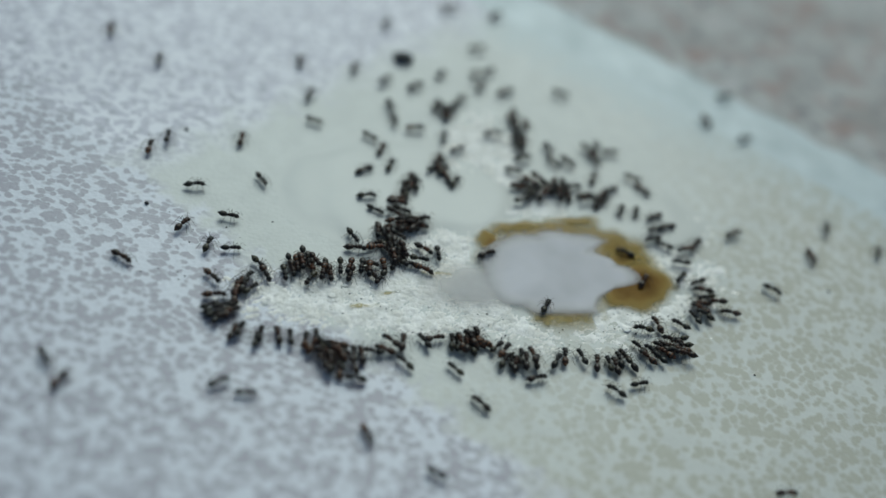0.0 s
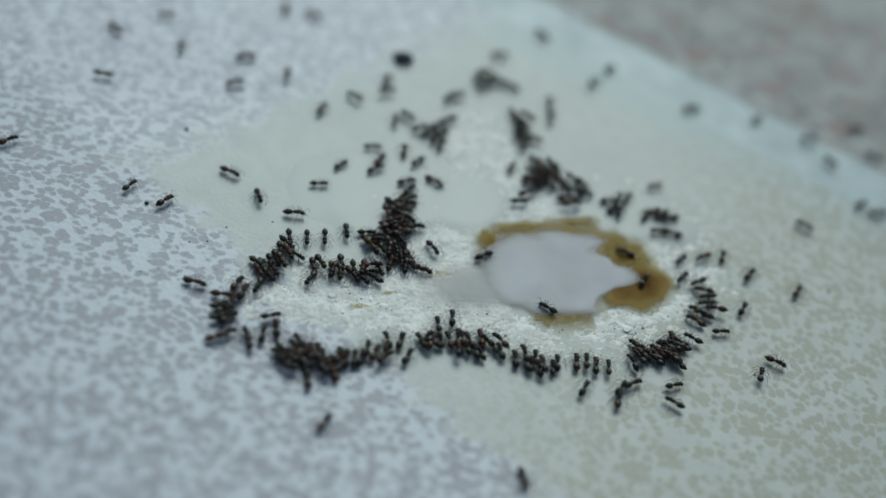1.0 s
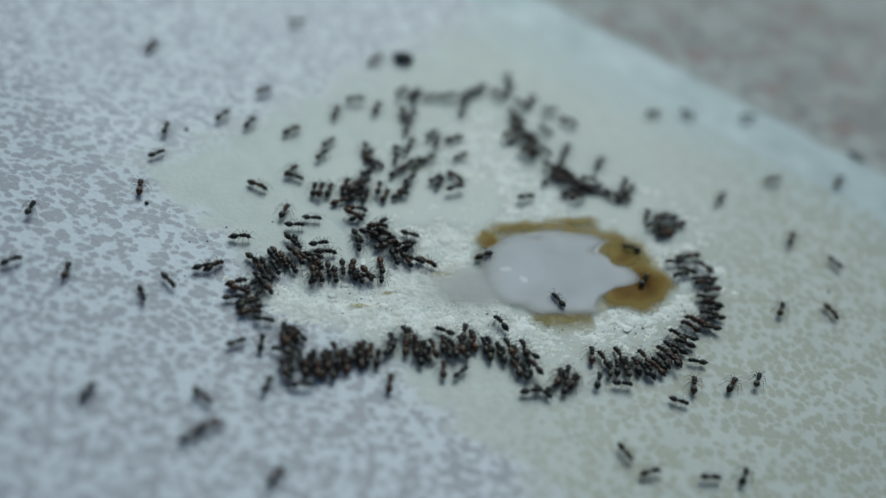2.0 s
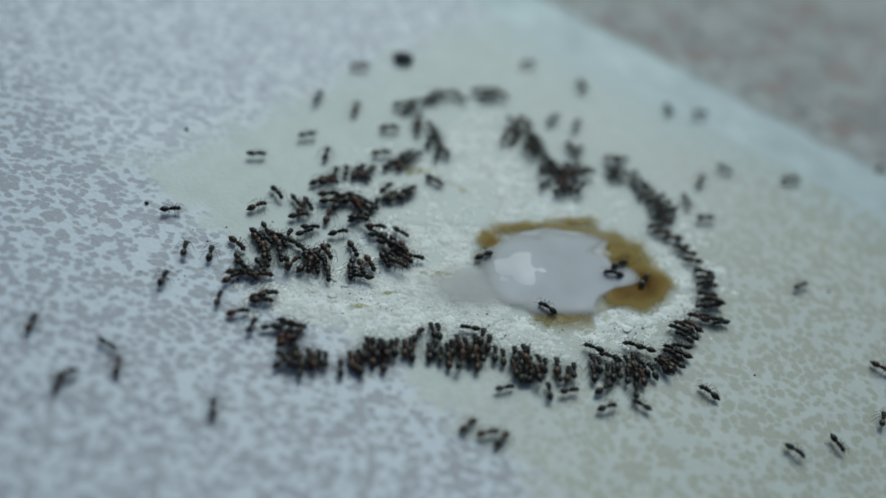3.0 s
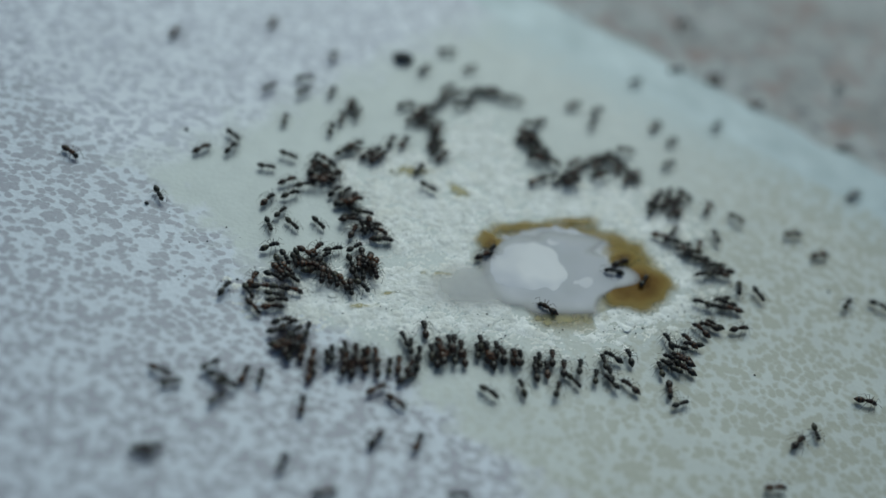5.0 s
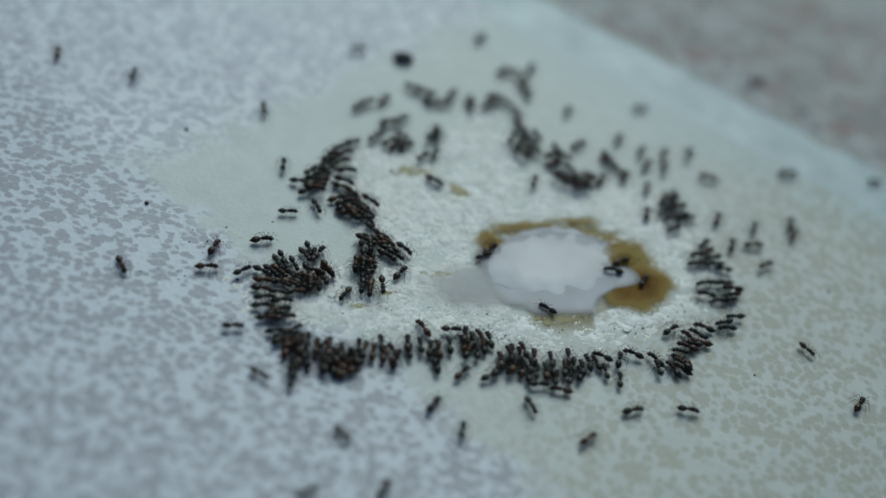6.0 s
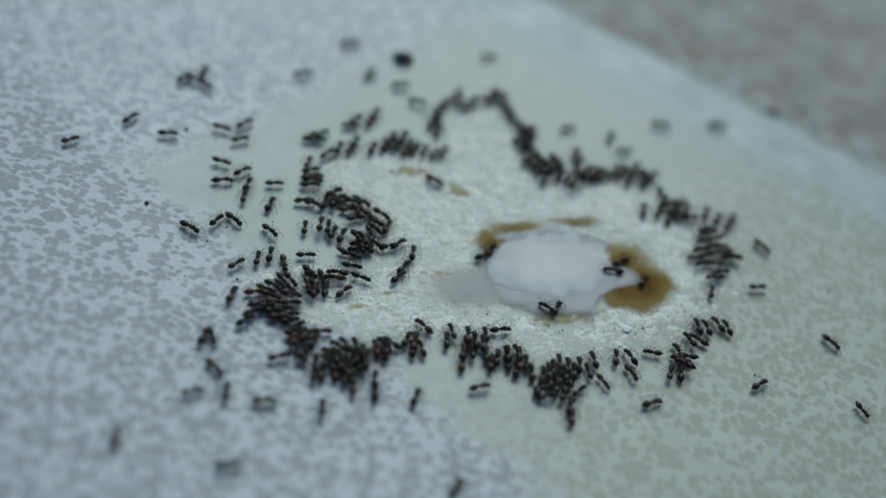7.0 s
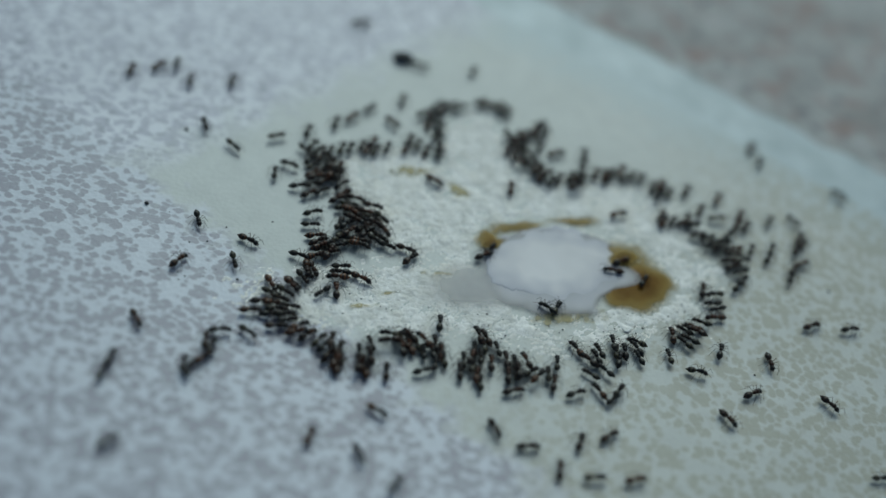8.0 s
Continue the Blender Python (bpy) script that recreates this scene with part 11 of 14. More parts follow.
    walk(ants[220], [(0, on(-24.4, -21.7, 51)), (0.5, on(-24.0, -21.8, 66)), (1, on(-24.4, -19.5, 76)), (1.5, on(-23.4, -19.1, 85)), (1.7, on(-23.0, -19.0, 33)), (2.8, on(-21.1, -17.8, 33)), (3, on(-21.3, -17.3, 46)), (3.5, on(-20.8, -17.7, 7)), (4, on(-20.5, -17.5, 20)), (4.5, on(-19.4, -21.2, 56)), (4.6, on(-20.5, -20.8, 6)), (4.7, on(-21.5, -20.4, -49)), (5.8, on(-20.4, -19.0, 19)), (6, on(-19.2, -20.7, 19)), (6.5, on(-26.0, -22.5, 85)), (7, on(-25.9, -26.1, 85)), (7.5, on(-35.2, -26.3, 88)), (7.75, on(-34.9, -26.3, 23)), (8, on(-34.5, -26.3, -47))])
    walk(ants[221], [(0, on(-25.6, -22.2, 45)), (0.5, on(-24.9, -22.6, 57)), (1, on(-24.9, -22.6, 33)), (1.5, on(-33.8, -24.0, -29)), (1.7, on(-32.7, -21.8, -55)), (2.25, on(-33.2, -18.0, -10)), (2.8, on(-33.6, -14.3, 34)), (3, on(-32.9, -13.0, 98)), (3.23, on(-69.7, -16.0, 98)), (3.5, on(-69.7, -16.0, 98)), (3.78, on(-69.7, -16.0, 98)), (4, on(-32.2, 9.9, 94)), (4.5, on(-26.8, 14.1, 79)), (4.6, on(-30.4, 13.2, 37)), (4.7, on(-33.8, 12.3, -7)), (5.8, on(-29.5, 8.7, -43)), (5.9, on(-27.4, 8.1, 31)), (6, on(-25.3, 7.6, 100)), (6.5, on(-27.8, 10.1, 50)), (7, on(-32.5, 10.4, 38)), (7.5, on(-28.1, 8.3, -7)), (8, on(-23.1, 11.7, -33))])
    walk(ants[222], [(0, on(-24.5, -17.2, 93)), (0.5, on(-22.0, -20.1, 123)), (1, on(-23.5, -17.4, 85)), (1.25, on(-23.0, -17.1, 24)), (1.5, on(-22.6, -16.8, -40)), (1.7, on(-20.8, -16.1, -50)), (2.8, on(-21.9, -15.4, 21)), (3, on(-22.0, -13.9, 21)), (3.5, on(-21.5, -15.4, 46)), (4, on(-21.5, -15.4, 33)), (4.5, on(-20.7, -16.6, 21)), (4.7, on(-21.4, -15.7, 21)), (5.8, on(-21.2, -16.2, 7)), (6, on(-21.2, -16.2, 7)), (6.5, on(-21.1, -16.7, 7)), (7, on(-20.9, -18.7, 33)), (7.5, on(-19.0, -20.0, 19)), (8, on(-20.7, -18.2, 20))])
    walk(ants[223], [(0, on(-23.7, -16.4, 85)), (0.25, on(-22.5, -14.8, 20)), (0.5, on(-21.4, -13.2, -50)), (1, on(-21.3, -13.7, -41)), (1.5, on(-21.3, -13.7, -41)), (1.7, on(-21.8, -14.4, -31)), (2.8, on(-21.6, -13.8, 7)), (3, on(-22.7, -12.5, -50)), (3.5, on(-23.0, -12.7, -50)), (4, on(-21.0, -13.0, -50)), (4.5, on(-21.0, -13.0, -41)), (4.7, on(-20.4, -13.8, -6)), (5.8, on(-21.0, -13.0, -31)), (6, on(-21.0, -13.0, -31)), (6.5, on(-20.4, -12.7, -31)), (7, on(-20.0, -15.3, -19)), (7.5, on(-21.1, -14.1, -50)), (8, on(-18.3, -8.9, -6))])
    walk(ants[224], [(0, on(-24.2, -20.4, 66)), (0.5, on(-24.5, -21.4, 57)), (1, on(-24.7, -21.1, 46)), (1.5, on(-24.4, -20.5, 46)), (1.7, on(-24.4, -19.5, 19)), (2.8, on(-24.5, -18.5, 85)), (3, on(-26.1, -19.6, 93)), (3.25, on(-27.5, -23.3, 25)), (3.5, on(-29.0, -27.0, -47)), (3.75, on(-29.9, -29.9, 0)), (4, on(-30.8, -32.7, 44)), (4.5, on(-22.5, -34.4, 96)), (4.7, on(-22.6, -34.8, 84)), (5.25, on(-19.9, -34.1, 29)), (5.8, on(-17.1, -33.4, -29)), (6, on(-5.8, -35.1, -34)), (6.21, on(-11.1, -54.6, -34)), (6.5, on(-11.1, -54.6, -34)), (6.72, on(-11.1, -54.6, -34)), (7, on(-54.3, 1.3, 45)), (7.23, on(-64.3, -15.6, 45)), (7.5, on(-64.3, -15.6, 45)), (7.53, on(-64.3, -15.6, 45)), (8, on(47.1, 23.5, 71))])
    walk(ants[225], [(0, on(-7.6, -0.7, -53)), (0.5, on(-7.8, 0.3, -70)), (1, on(-8.0, 0.9, -7)), (1.5, on(-16.8, 2.0, -21)), (1.7, on(-13.9, 5.3, 58)), (2.8, on(-13.7, 4.7, -21)), (3, on(-14.4, 3.8, -33)), (3.5, on(-15.7, 3.9, -52)), (4, on(-16.2, 4.3, 22)), (4.5, on(-16.8, 5.3, 48)), (4.7, on(-17.9, 8.0, 48)), (5.8, on(-17.9, 8.0, 48)), (6, on(-16.3, 9.9, 22)), (6.5, on(-16.4, 11.8, 22)), (7, on(-22.3, 14.7, 22)), (7.5, on(-20.6, 10.1, 59)), (8, on(-20.6, 11.5, 77))])
    walk(ants[226], kept(226, [(0, on(-6.6, 1.2, 34)), (0.5, on(-7.0, 0.6, -33)), (1, on(-7.0, 0.1, 46)), (1.5, on(-8.7, -1.2, 21)), (1.7, on(-8.7, -1.2, 21)), (2.8, on(-9.7, -0.3, 21)), (3, on(-9.1, -1.3, 21)), (3.5, on(-9.2, -2.4, 21)), (4, on(-12.5, -2.2, -7)), (4.5, on(-16.3, 0.1, -7)), (4.7, on(-12.7, 0.2, -52)), (5.8, on(-10.7, -4.7, -69)), (6, on(-10.7, -4.7, -69)), (6.25, on(-13.4, -2.1, 16)), (6.5, on(-16.1, 0.7, 94)), (7, on(-16.1, -2.2, 98)), (7.5, on(-15.7, -2.6, 98)), (8, on(-17.1, 8.3, 84))]))
    walk(ants[227], kept(227, [(0, on(-5.5, 2.5, 46)), (0.5, on(-5.5, 2.5, -20)), (1, on(-6.1, 1.6, 56)), (1.5, on(-14.3, 6.9, 97)), (1.7, on(-14.4, 7.5, 83)), (2.8, on(-14.5, 6.2, 22)), (3, on(-15.4, 4.7, 35)), (3.5, on(-15.0, 4.8, 67)), (4, on(-18.4, 8.5, 84)), (4.5, on(-18.1, 8.6, 59)), (4.7, on(-18.8, 8.2, 68)), (5.8, on(-18.4, 4.7, 58)), (6, on(-16.1, 3.8, 35)), (6.5, on(-16.6, 4.1, 84)), (7, on(-17.8, 2.5, 84)), (7.5, on(-17.0, 2.8, 67)), (8, on(-18.4, 8.5, 68))]))
    walk(ants[228], [(0, on(-6.4, -3.1, -70)), (0.5, on(-7.3, -2.3, -77)), (1, on(-6.0, -4.2, -77)), (1.5, on(-11.5, -3.3, -69)), (1.7, on(-11.9, -2.4, -69)), (2.25, on(-11.6, -3.1, -17)), (2.8, on(-11.1, -3.8, 34)), (3, on(-14.4, -2.8, 34)), (3.5, on(-14.4, -3.0, 21)), (4, on(-15.2, -3.0, -53)), (4.5, on(-18.9, 2.0, 22)), (4.7, on(-17.6, 3.7, 84)), (5.8, on(-14.9, 2.4, 47)), (6, on(-14.9, 2.4, 47)), (6.5, on(-18.0, 3.5, 91)), (6.75, on(-18.5, 2.5, 43)), (7, on(-19.1, 1.3, -7)), (7.5, on(-13.7, -2.5, 47)), (8, on(-13.7, -0.7, 57))])
    walk(ants[229], kept(229, [(0, on(-5.7, -4.0, -62)), (0.5, on(-5.8, -1.7, -70)), (1, on(-6.3, -3.1, -77)), (1.25, on(-7.5, -2.7, -8)), (1.5, on(-8.9, -2.3, 56)), (1.7, on(-8.9, -2.3, 56)), (2.8, on(-5.8, -5.7, 45)), (3, on(-5.8, -5.1, -7)), (3.5, on(-9.0, -8.5, -76)), (4, on(-8.5, -7.3, -84)), (4.5, on(-9.7, -7.2, -69)), (4.7, on(-9.7, -7.2, -69)), (5.8, on(-10.1, -7.3, -76)), (6, on(-10.1, -7.3, -76)), (6.5, on(-10.2, -6.8, -69)), (7, on(-12.4, -5.9, 0)), (7.5, on(-13.2, -5.7, 7)), (8, on(-14.0, -2.6, 66))]))
    walk(ants[230], kept(230, [(0, on(-5.4, 1.3, 21)), (0.5, on(-6.3, 1.5, -44)), (1, on(-6.8, 1.4, 34)), (1.5, on(-19.2, 5.0, 48)), (1.7, on(-17.6, 5.0, 84)), (2.8, on(-18.7, 3.9, 91)), (3, on(-17.0, 2.8, 22)), (3.5, on(-16.5, 5.4, 22)), (4, on(-19.1, 7.5, 22)), (4.5, on(-19.8, 8.5, -20)), (4.7, on(-20.6, 10.1, -33)), (5.8, on(-16.2, 6.2, -7)), (6, on(-16.2, 6.2, -7)), (6.25, on(-16.4, 6.0, 35)), (6.5, on(-16.6, 6.0, 76)), (7, on(-16.1, 3.8, 48)), (7.5, on(-17.0, 4.0, 48)), (8, on(-17.6, 10.1, 84))]))
    walk(ants[231], [(0, on(-7.4, -3.5, -44)), (0.5, on(-8.6, -2.9, 21)), (1, on(-7.1, -4.6, -53)), (1.5, on(-10.4, -5.8, -32)), (1.7, on(-11.8, -3.5, -69)), (2.8, on(-9.5, -6.6, -52)), (3, on(-9.9, -1.0, -32)), (3.5, on(-8.6, 0.0, 7)), (4, on(-9.4, 0.3, -7)), (4.5, on(-11.9, 2.0, -7)), (4.7, on(-12.0, 2.3, 7)), (5.8, on(-10.7, 0.5, -7)), (6, on(-8.7, -1.2, -21)), (6.5, on(-10.3, 0.6, -33)), (7, on(-9.7, -0.3, -33)), (7.5, on(-9.2, -0.7, -32)), (8, on(-9.4, 2.1, -33))])
    walk(ants[232], [(0, on(-5.2, 29.0, 88)), (0.5, on(-7.4, 24.7, 92)), (1, on(-6.6, 23.3, 49)), (1.5, on(-10.8, 23.7, 96)), (1.7, on(-11.9, 24.7, 96)), (2.8, on(-9.7, 27.1, 83)), (3, on(-12.5, 21.6, 23)), (3.5, on(-13.7, 22.5, -35)), (4, on(-11.8, 24.0, -55)), (4.25, on(-11.5, 23.0, 23)), (4.5, on(-11.3, 22.1, 96)), (4.7, on(-5.8, 21.6, 82)), (5.8, on(-6.7, 19.2, 82)), (6, on(-9.3, 18.7, 58)), (6.5, on(-5.3, 21.1, 74)), (7, on(-8.0, 18.6, 75)), (7.5, on(-7.3, 17.6, 82)), (8, on(-6.2, 18.7, 82))])
    walk(ants[233], [(0, on(-6.8, 29.8, 82)), (0.5, on(-8.2, 27.7, 89)), (1, on(-8.0, 23.4, 37)), (1.5, on(-10.0, 24.0, -35)), (1.6, on(-7.7, 22.9, 25)), (1.7, on(-5.5, 21.8, 82)), (2.8, on(-4.9, 21.2, 88)), (3, on(-6.2, 20.8, 82)), (3.5, on(-5.2, 22.6, 88)), (4, on(-5.4, 23.9, 82)), (4.5, on(-6.8, 28.3, 67)), (4.7, on(-7.7, 28.7, 67)), (5.8, on(-8.3, 24.8, 82)), (6, on(-17.1, 26.0, 50)), (6.5, on(-9.8, 36.8, 50)), (7, on(-28.1, 28.7, 24)), (7.5, on(-30.3, 36.2, 25)), (8, on(-23.9, 16.1, 86))])
    walk(ants[234], [(0, on(-4.4, 30.1, 75)), (0.5, on(-4.7, 31.7, 59)), (1, on(-5.2, 32.7, 59)), (1.5, on(-7.0, 31.9, 67)), (1.7, on(-7.9, 31.5, 24)), (2.8, on(-7.5, 32.4, 59)), (3, on(-7.7, 30.9, 24)), (3.5, on(-5.2, 32.7, 38)), (4, on(-6.7, 32.8, 59)), (4.5, on(-6.6, 32.1, 59)), (4.7, on(-6.1, 32.3, 59)), (5.8, on(-6.9, 26.8, 82)), (6, on(-7.2, 30.3, 24)), (6.5, on(-5.8, 30.2, 59)), (7, on(-6.0, 29.4, 67)), (7.5, on(-5.9, 28.7, 82)), (8, on(-5.9, 26.5, 82))])
    walk(ants[235], [(0, on(-3.7, 16.6, 81)), (0.5, on(-9.3, 17.0, 82)), (1, on(-12.4, 14.1, 75)), (1.5, on(-15.3, 18.3, 68)), (1.7, on(-15.2, 14.3, 84)), (2.8, on(-11.0, 14.7, 67)), (3, on(-14.4, 10.7, 97)), (3.5, on(-13.3, 11.4, 48)), (4, on(-19.7, 15.1, 101)), (4.5, on(-17.6, 16.7, 84)), (4.7, on(-16.3, 16.6, 59)), (5.8, on(-17.7, 13.5, 37)), (6, on(-17.7, 13.5, 37)), (6.5, on(-17.4, 14.5, 59)), (7, on(-17.1, 14.8, 84)), (7.5, on(-15.1, 15.7, 84)), (8, on(-14.7, 15.8, 84))])
    walk(ants[236], [(0, on(-3.0, 15.4, 65)), (0.5, on(-8.3, 16.5, 66)), (1, on(-6.9, 15.8, 58)), (1.5, on(-7.6, 14.8, 66)), (1.7, on(-7.6, 14.8, 82)), (2.8, on(-4.3, 18.1, 88)), (3, on(-7.5, 16.8, 58)), (3.5, on(-6.3, 19.3, 89)), (4, on(-5.7, 20.9, 82)), (4.5, on(-5.3, 21.1, 82)), (4.7, on(-5.1, 21.9, 95)), (5.8, on(-6.0, 22.2, 66)), (6, on(-6.0, 22.2, 58)), (6.5, on(-6.0, 22.2, 82)), (7, on(-8.9, 18.9, 82)), (7.5, on(-8.0, 18.6, 82)), (8, on(-7.7, 19.5, 82))])
    walk(ants[237], [(0, on(-6.8, 11.2, 82)), (0.5, on(-7.6, 10.9, 22)), (1, on(-6.5, 6.3, 34)), (1.5, on(-7.1, 8.3, 22)), (1.7, on(-7.8, 9.5, 66)), (2.8, on(-7.5, 8.4, 66)), (3, on(-7.5, 8.4, 66)), (3.5, on(-7.0, 18.3, 82)), (4, on(-7.0, 22.5, 89)), (4.5, on(-7.5, 25.1, 89)), (4.7, on(-5.7, 25.1, 88)), (5.8, on(-5.4, 23.9, 82)), (6, on(-5.9, 23.7, 82)), (6.5, on(-5.6, 27.3, 88)), (7, on(-6.7, 25.5, 82)), (7.5, on(-7.1, 25.2, 89)), (8, on(-7.1, 25.2, 82))])
    walk(ants[238], [(0, on(-7.1, 8.8, 89)), (0.5, on(-7.2, 7.2, 82)), (1, on(-7.4, 6.0, 57)), (1.5, on(-14.7, 8.6, 67)), (1.7, on(-14.0, 8.9, 97)), (2.8, on(-14.3, 10.1, 90)), (3, on(-15.1, 9.8, 83)), (3.5, on(-15.2, 10.4, 97)), (4, on(-23.8, 15.4, 96)), (4.5, on(-21.2, 15.8, 60)), (4.7, on(-17.7, 15.3, 49)), (5.8, on(-18.8, 9.6, 59)), (6, on(-18.8, 9.6, 59)), (6.5, on(-17.8, 10.6, 49)), (7, on(-19.9, 12.3, 59)), (7.5, on(-19.3, 11.9, 68)), (8, on(-21.2, 12.5, 60))])
    walk(ants[239], [(0, on(6.7, 28.2, -75)), (0.5, on(6.9, 27.6, -75)), (1, on(7.1, 29.9, -59)), (1.5, on(6.0, 30.9, -68)), (1.7, on(6.6, 30.3, -37)), (2.8, on(23.4, 33.1, -25)), (3, on(23.3, 28.5, 34)), (3.5, on(23.0, 32.2, 35)), (4, on(23.9, 32.1, -24)), (4.5, on(24.8, 49.3, -25)), (4.7, on(25.0, 50.1, 48)), (5.8, on(20.1, 44.5, 24)), (6, on(25.4, 42.9, 23)), (6.5, on(21.9, 44.5, 48)), (7, on(21.1, 33.6, 77)), (7.5, on(19.9, 30.9, 77)), (8, on(17.4, 27.8, 87))])
    walk(ants[240], [(0, on(5.1, 30.9, -67)), (0.5, on(5.5, 31.4, -78)), (1, on(6.0, 31.3, -75)), (1.5, on(5.0, 31.8, -59)), (1.7, on(5.3, 29.9, -58)), (2.8, on(7.6, 30.1, -59)), (3, on(6.4, 28.8, -58)), (3.5, on(5.7, 30.7, -37)), (3.75, on(0.5, 31.4, 8)), (4, on(-4.7, 32.2, 49)), (4.5, on(-5.4, 33.4, 49)), (4.7, on(-5.0, 33.5, 49)), (5.8, on(-6.7, 30.5, -8)), (6, on(-5.8, 30.9, 24)), (6.5, on(-2.7, 33.8, 49)), (7, on(-5.4, 31.1, 59)), (7.5, on(-5.8, 30.9, 82)), (8, on(-5.6, 29.5, 75))])
    walk(ants[241], [(0, on(7.4, 24.7, -75)), (0.5, on(6.8, 24.4, -75)), (1, on(7.7, 25.9, -75)), (1.5, on(6.0, 27.9, -58)), (1.7, on(6.5, 28.1, -58)), (2.8, on(8.6, 29.0, -59)), (3, on(8.2, 28.8, -59)), (3.5, on(7.6, 30.1, -59)), (4, on(10.0, 29.6, -59)), (4.5, on(8.7, 28.4, -59)), (4.7, on(9.5, 26.6, -59)), (5.8, on(8.6, 26.2, -37)), (6, on(8.9, 27.0, -37)), (6.5, on(9.3, 27.2, -49)), (7, on(8.2, 26.0, -58)), (7.25, on(8.2, 25.7, 6)), (7.5, on(8.2, 25.3, 64)), (8, on(8.0, 26.7, 79))])
    walk(ants[242], [(0, on(9.5, 16.4, 22)), (0.5, on(9.7, 17.8, 22)), (1, on(10.1, 18.6, 46)), (1.5, on(6.9, 19.3, 72)), (1.7, on(10.2, 27.6, 79)), (2.8, on(17.1, 26.2, 63)), (3, on(16.5, 23.9, 77)), (3.5, on(16.6, 23.3, 63)), (4, on(21.9, 24.0, 76)), (4.5, on(21.5, 23.9, 76)), (4.7, on(23.4, 26.8, 76)), (5.8, on(20.9, 24.4, 76)), (6, on(20.6, 22.8, 76)), (6.5, on(21.0, 23.7, 76)), (7, on(21.0, 23.7, 54)), (7.5, on(27.2, 18.2, 81)), (8, on(30.8, 17.2, 74))])
    walk(ants[243], [(0, on(14.1, 17.6, 55)), (0.5, on(17.6, 17.7, 54)), (1, on(17.1, 18.2, -7)), (1.5, on(19.7, 19.2, 44)), (1.7, on(19.7, 19.2, 44)), (2.8, on(22.6, 25.8, 76)), (2.9, on(23.1, 25.6, 28)), (3, on(23.5, 25.4, -24)), (3.25, on(23.3, 25.6, 28)), (3.5, on(23.1, 25.9, 76)), (4, on(24.4, 25.8, 61)), (4.5, on(22.0, 27.5, 76)), (4.7, on(24.4, 31.4, 46)), (5.8, on(20.9, 29.2, -39)), (5.9, on(21.7, 31.3, 21)), (6, on(22.4, 33.4, 76)), (6.5, on(22.6, 37.8, 47)), (7, on(16.8, 25.4, 77)), (7.5, on(19.3, 27.1, 77)), (8, on(17.5, 25.1, 83))])
    walk(ants[244], [(0, on(15.2, 19.4, -59)), (0.25, on(16.8, 19.4, 15)), (0.5, on(18.4, 19.3, 83)), (0.75, on(17.4, 20.3, 25)), (1, on(16.3, 21.2, -37)), (1.5, on(17.8, 20.4, -37)), (1.7, on(17.9, 19.1, -23)), (2.8, on(26.2, 25.1, -51)), (3, on(25.9, 23.1, -61)), (3.25, on(25.0, 23.6, 11)), (3.5, on(24.1, 24.3, 76)), (4, on(25.4, 24.8, 75)), (4.5, on(23.9, 25.6, 76)), (4.6, on(24.4, 26.1, 15)), (4.7, on(24.8, 26.7, -51)), (5.8, on(22.1, 26.2, -51)), (6, on(23.1, 25.9, -51)), (6.5, on(23.9, 26.2, -51)), (7, on(24.4, 26.4, -51)), (7.25, on(24.6, 26.2, 15)), (7.5, on(24.8, 26.0, 76)), (8, on(25.4, 25.5, 69))])
    walk(ants[245], [(0, on(33.2, -6.1, 173)), (0.5, on(34.1, -5.8, 159)), (1, on(34.1, -6.1, 159)), (1.5, on(34.4, -5.1, 173)), (1.7, on(34.5, -6.2, 173)), (2.8, on(36.0, -5.7, 173)), (3, on(34.5, -8.2, 173)), (3.5, on(34.6, -8.7, 173)), (3.75, on(37.8, -7.0, 97)), (4, on(40.9, -5.3, 25)), (4.5, on(40.7, -4.7, 35)), (4.7, on(42.7, -0.6, 31)), (5.8, on(41.8, -6.2, 25)), (6, on(36.1, -17.4, 6)), (6.5, on(50.4, -15.6, 81)), (7, on(45.6, -9.8, 47)), (7.5, on(42.1, -12.8, 34)), (8, on(55.3, -10.1, -37))])
    walk(ants[246], [(0, on(32.5, -7.6, 159)), (0.5, on(33.3, -7.6, 173)), (1, on(32.3, -9.0, 159)), (1.5, on(31.4, -8.8, 159)), (1.7, on(32.3, -8.5, 145)), (2.8, on(30.3, -9.2, 187)), (3, on(29.5, -9.0, 173)), (3.5, on(30.1, -8.4, 86)), (4, on(35.2, -5.4, 109)), (4.5, on(36.0, -3.0, 159)), (4.7, on(39.1, -0.8, 158)), (5.8, on(37.2, -3.7, 159)), (6, on(36.7, -3.8, 159)), (6.5, on(37.1, -2.1, 130)), (7, on(35.6, -5.2, 131)), (7.5, on(36.0, -5.2, 144)), (8, on(37.1, -1.5, 173))])
    walk(ants[247], kept(247, [(0, on(34.5, -7.5, 187)), (0.5, on(34.2, -8.0, 187)), (1, on(33.0, -8.5, 159)), (1.5, on(32.6, -8.6, 145)), (1.7, on(33.4, -8.9, 145)), (2.8, on(33.4, -9.1, 159)), (3, on(32.7, -10.3, 145)), (3.5, on(33.1, -10.2, 145)), (4, on(34.6, -8.7, 173)), (4.5, on(34.6, -8.7, 173)), (4.7, on(34.6, -8.7, 173)), (5.8, on(34.6, -9.2, 159)), (6, on(34.6, -9.2, 159)), (6.5, on(35.4, -8.6, 180)), (7, on(34.6, -9.2, 173)), (7.5, on(34.5, -7.7, 173)), (8, on(36.0, -2.8, 173))]))
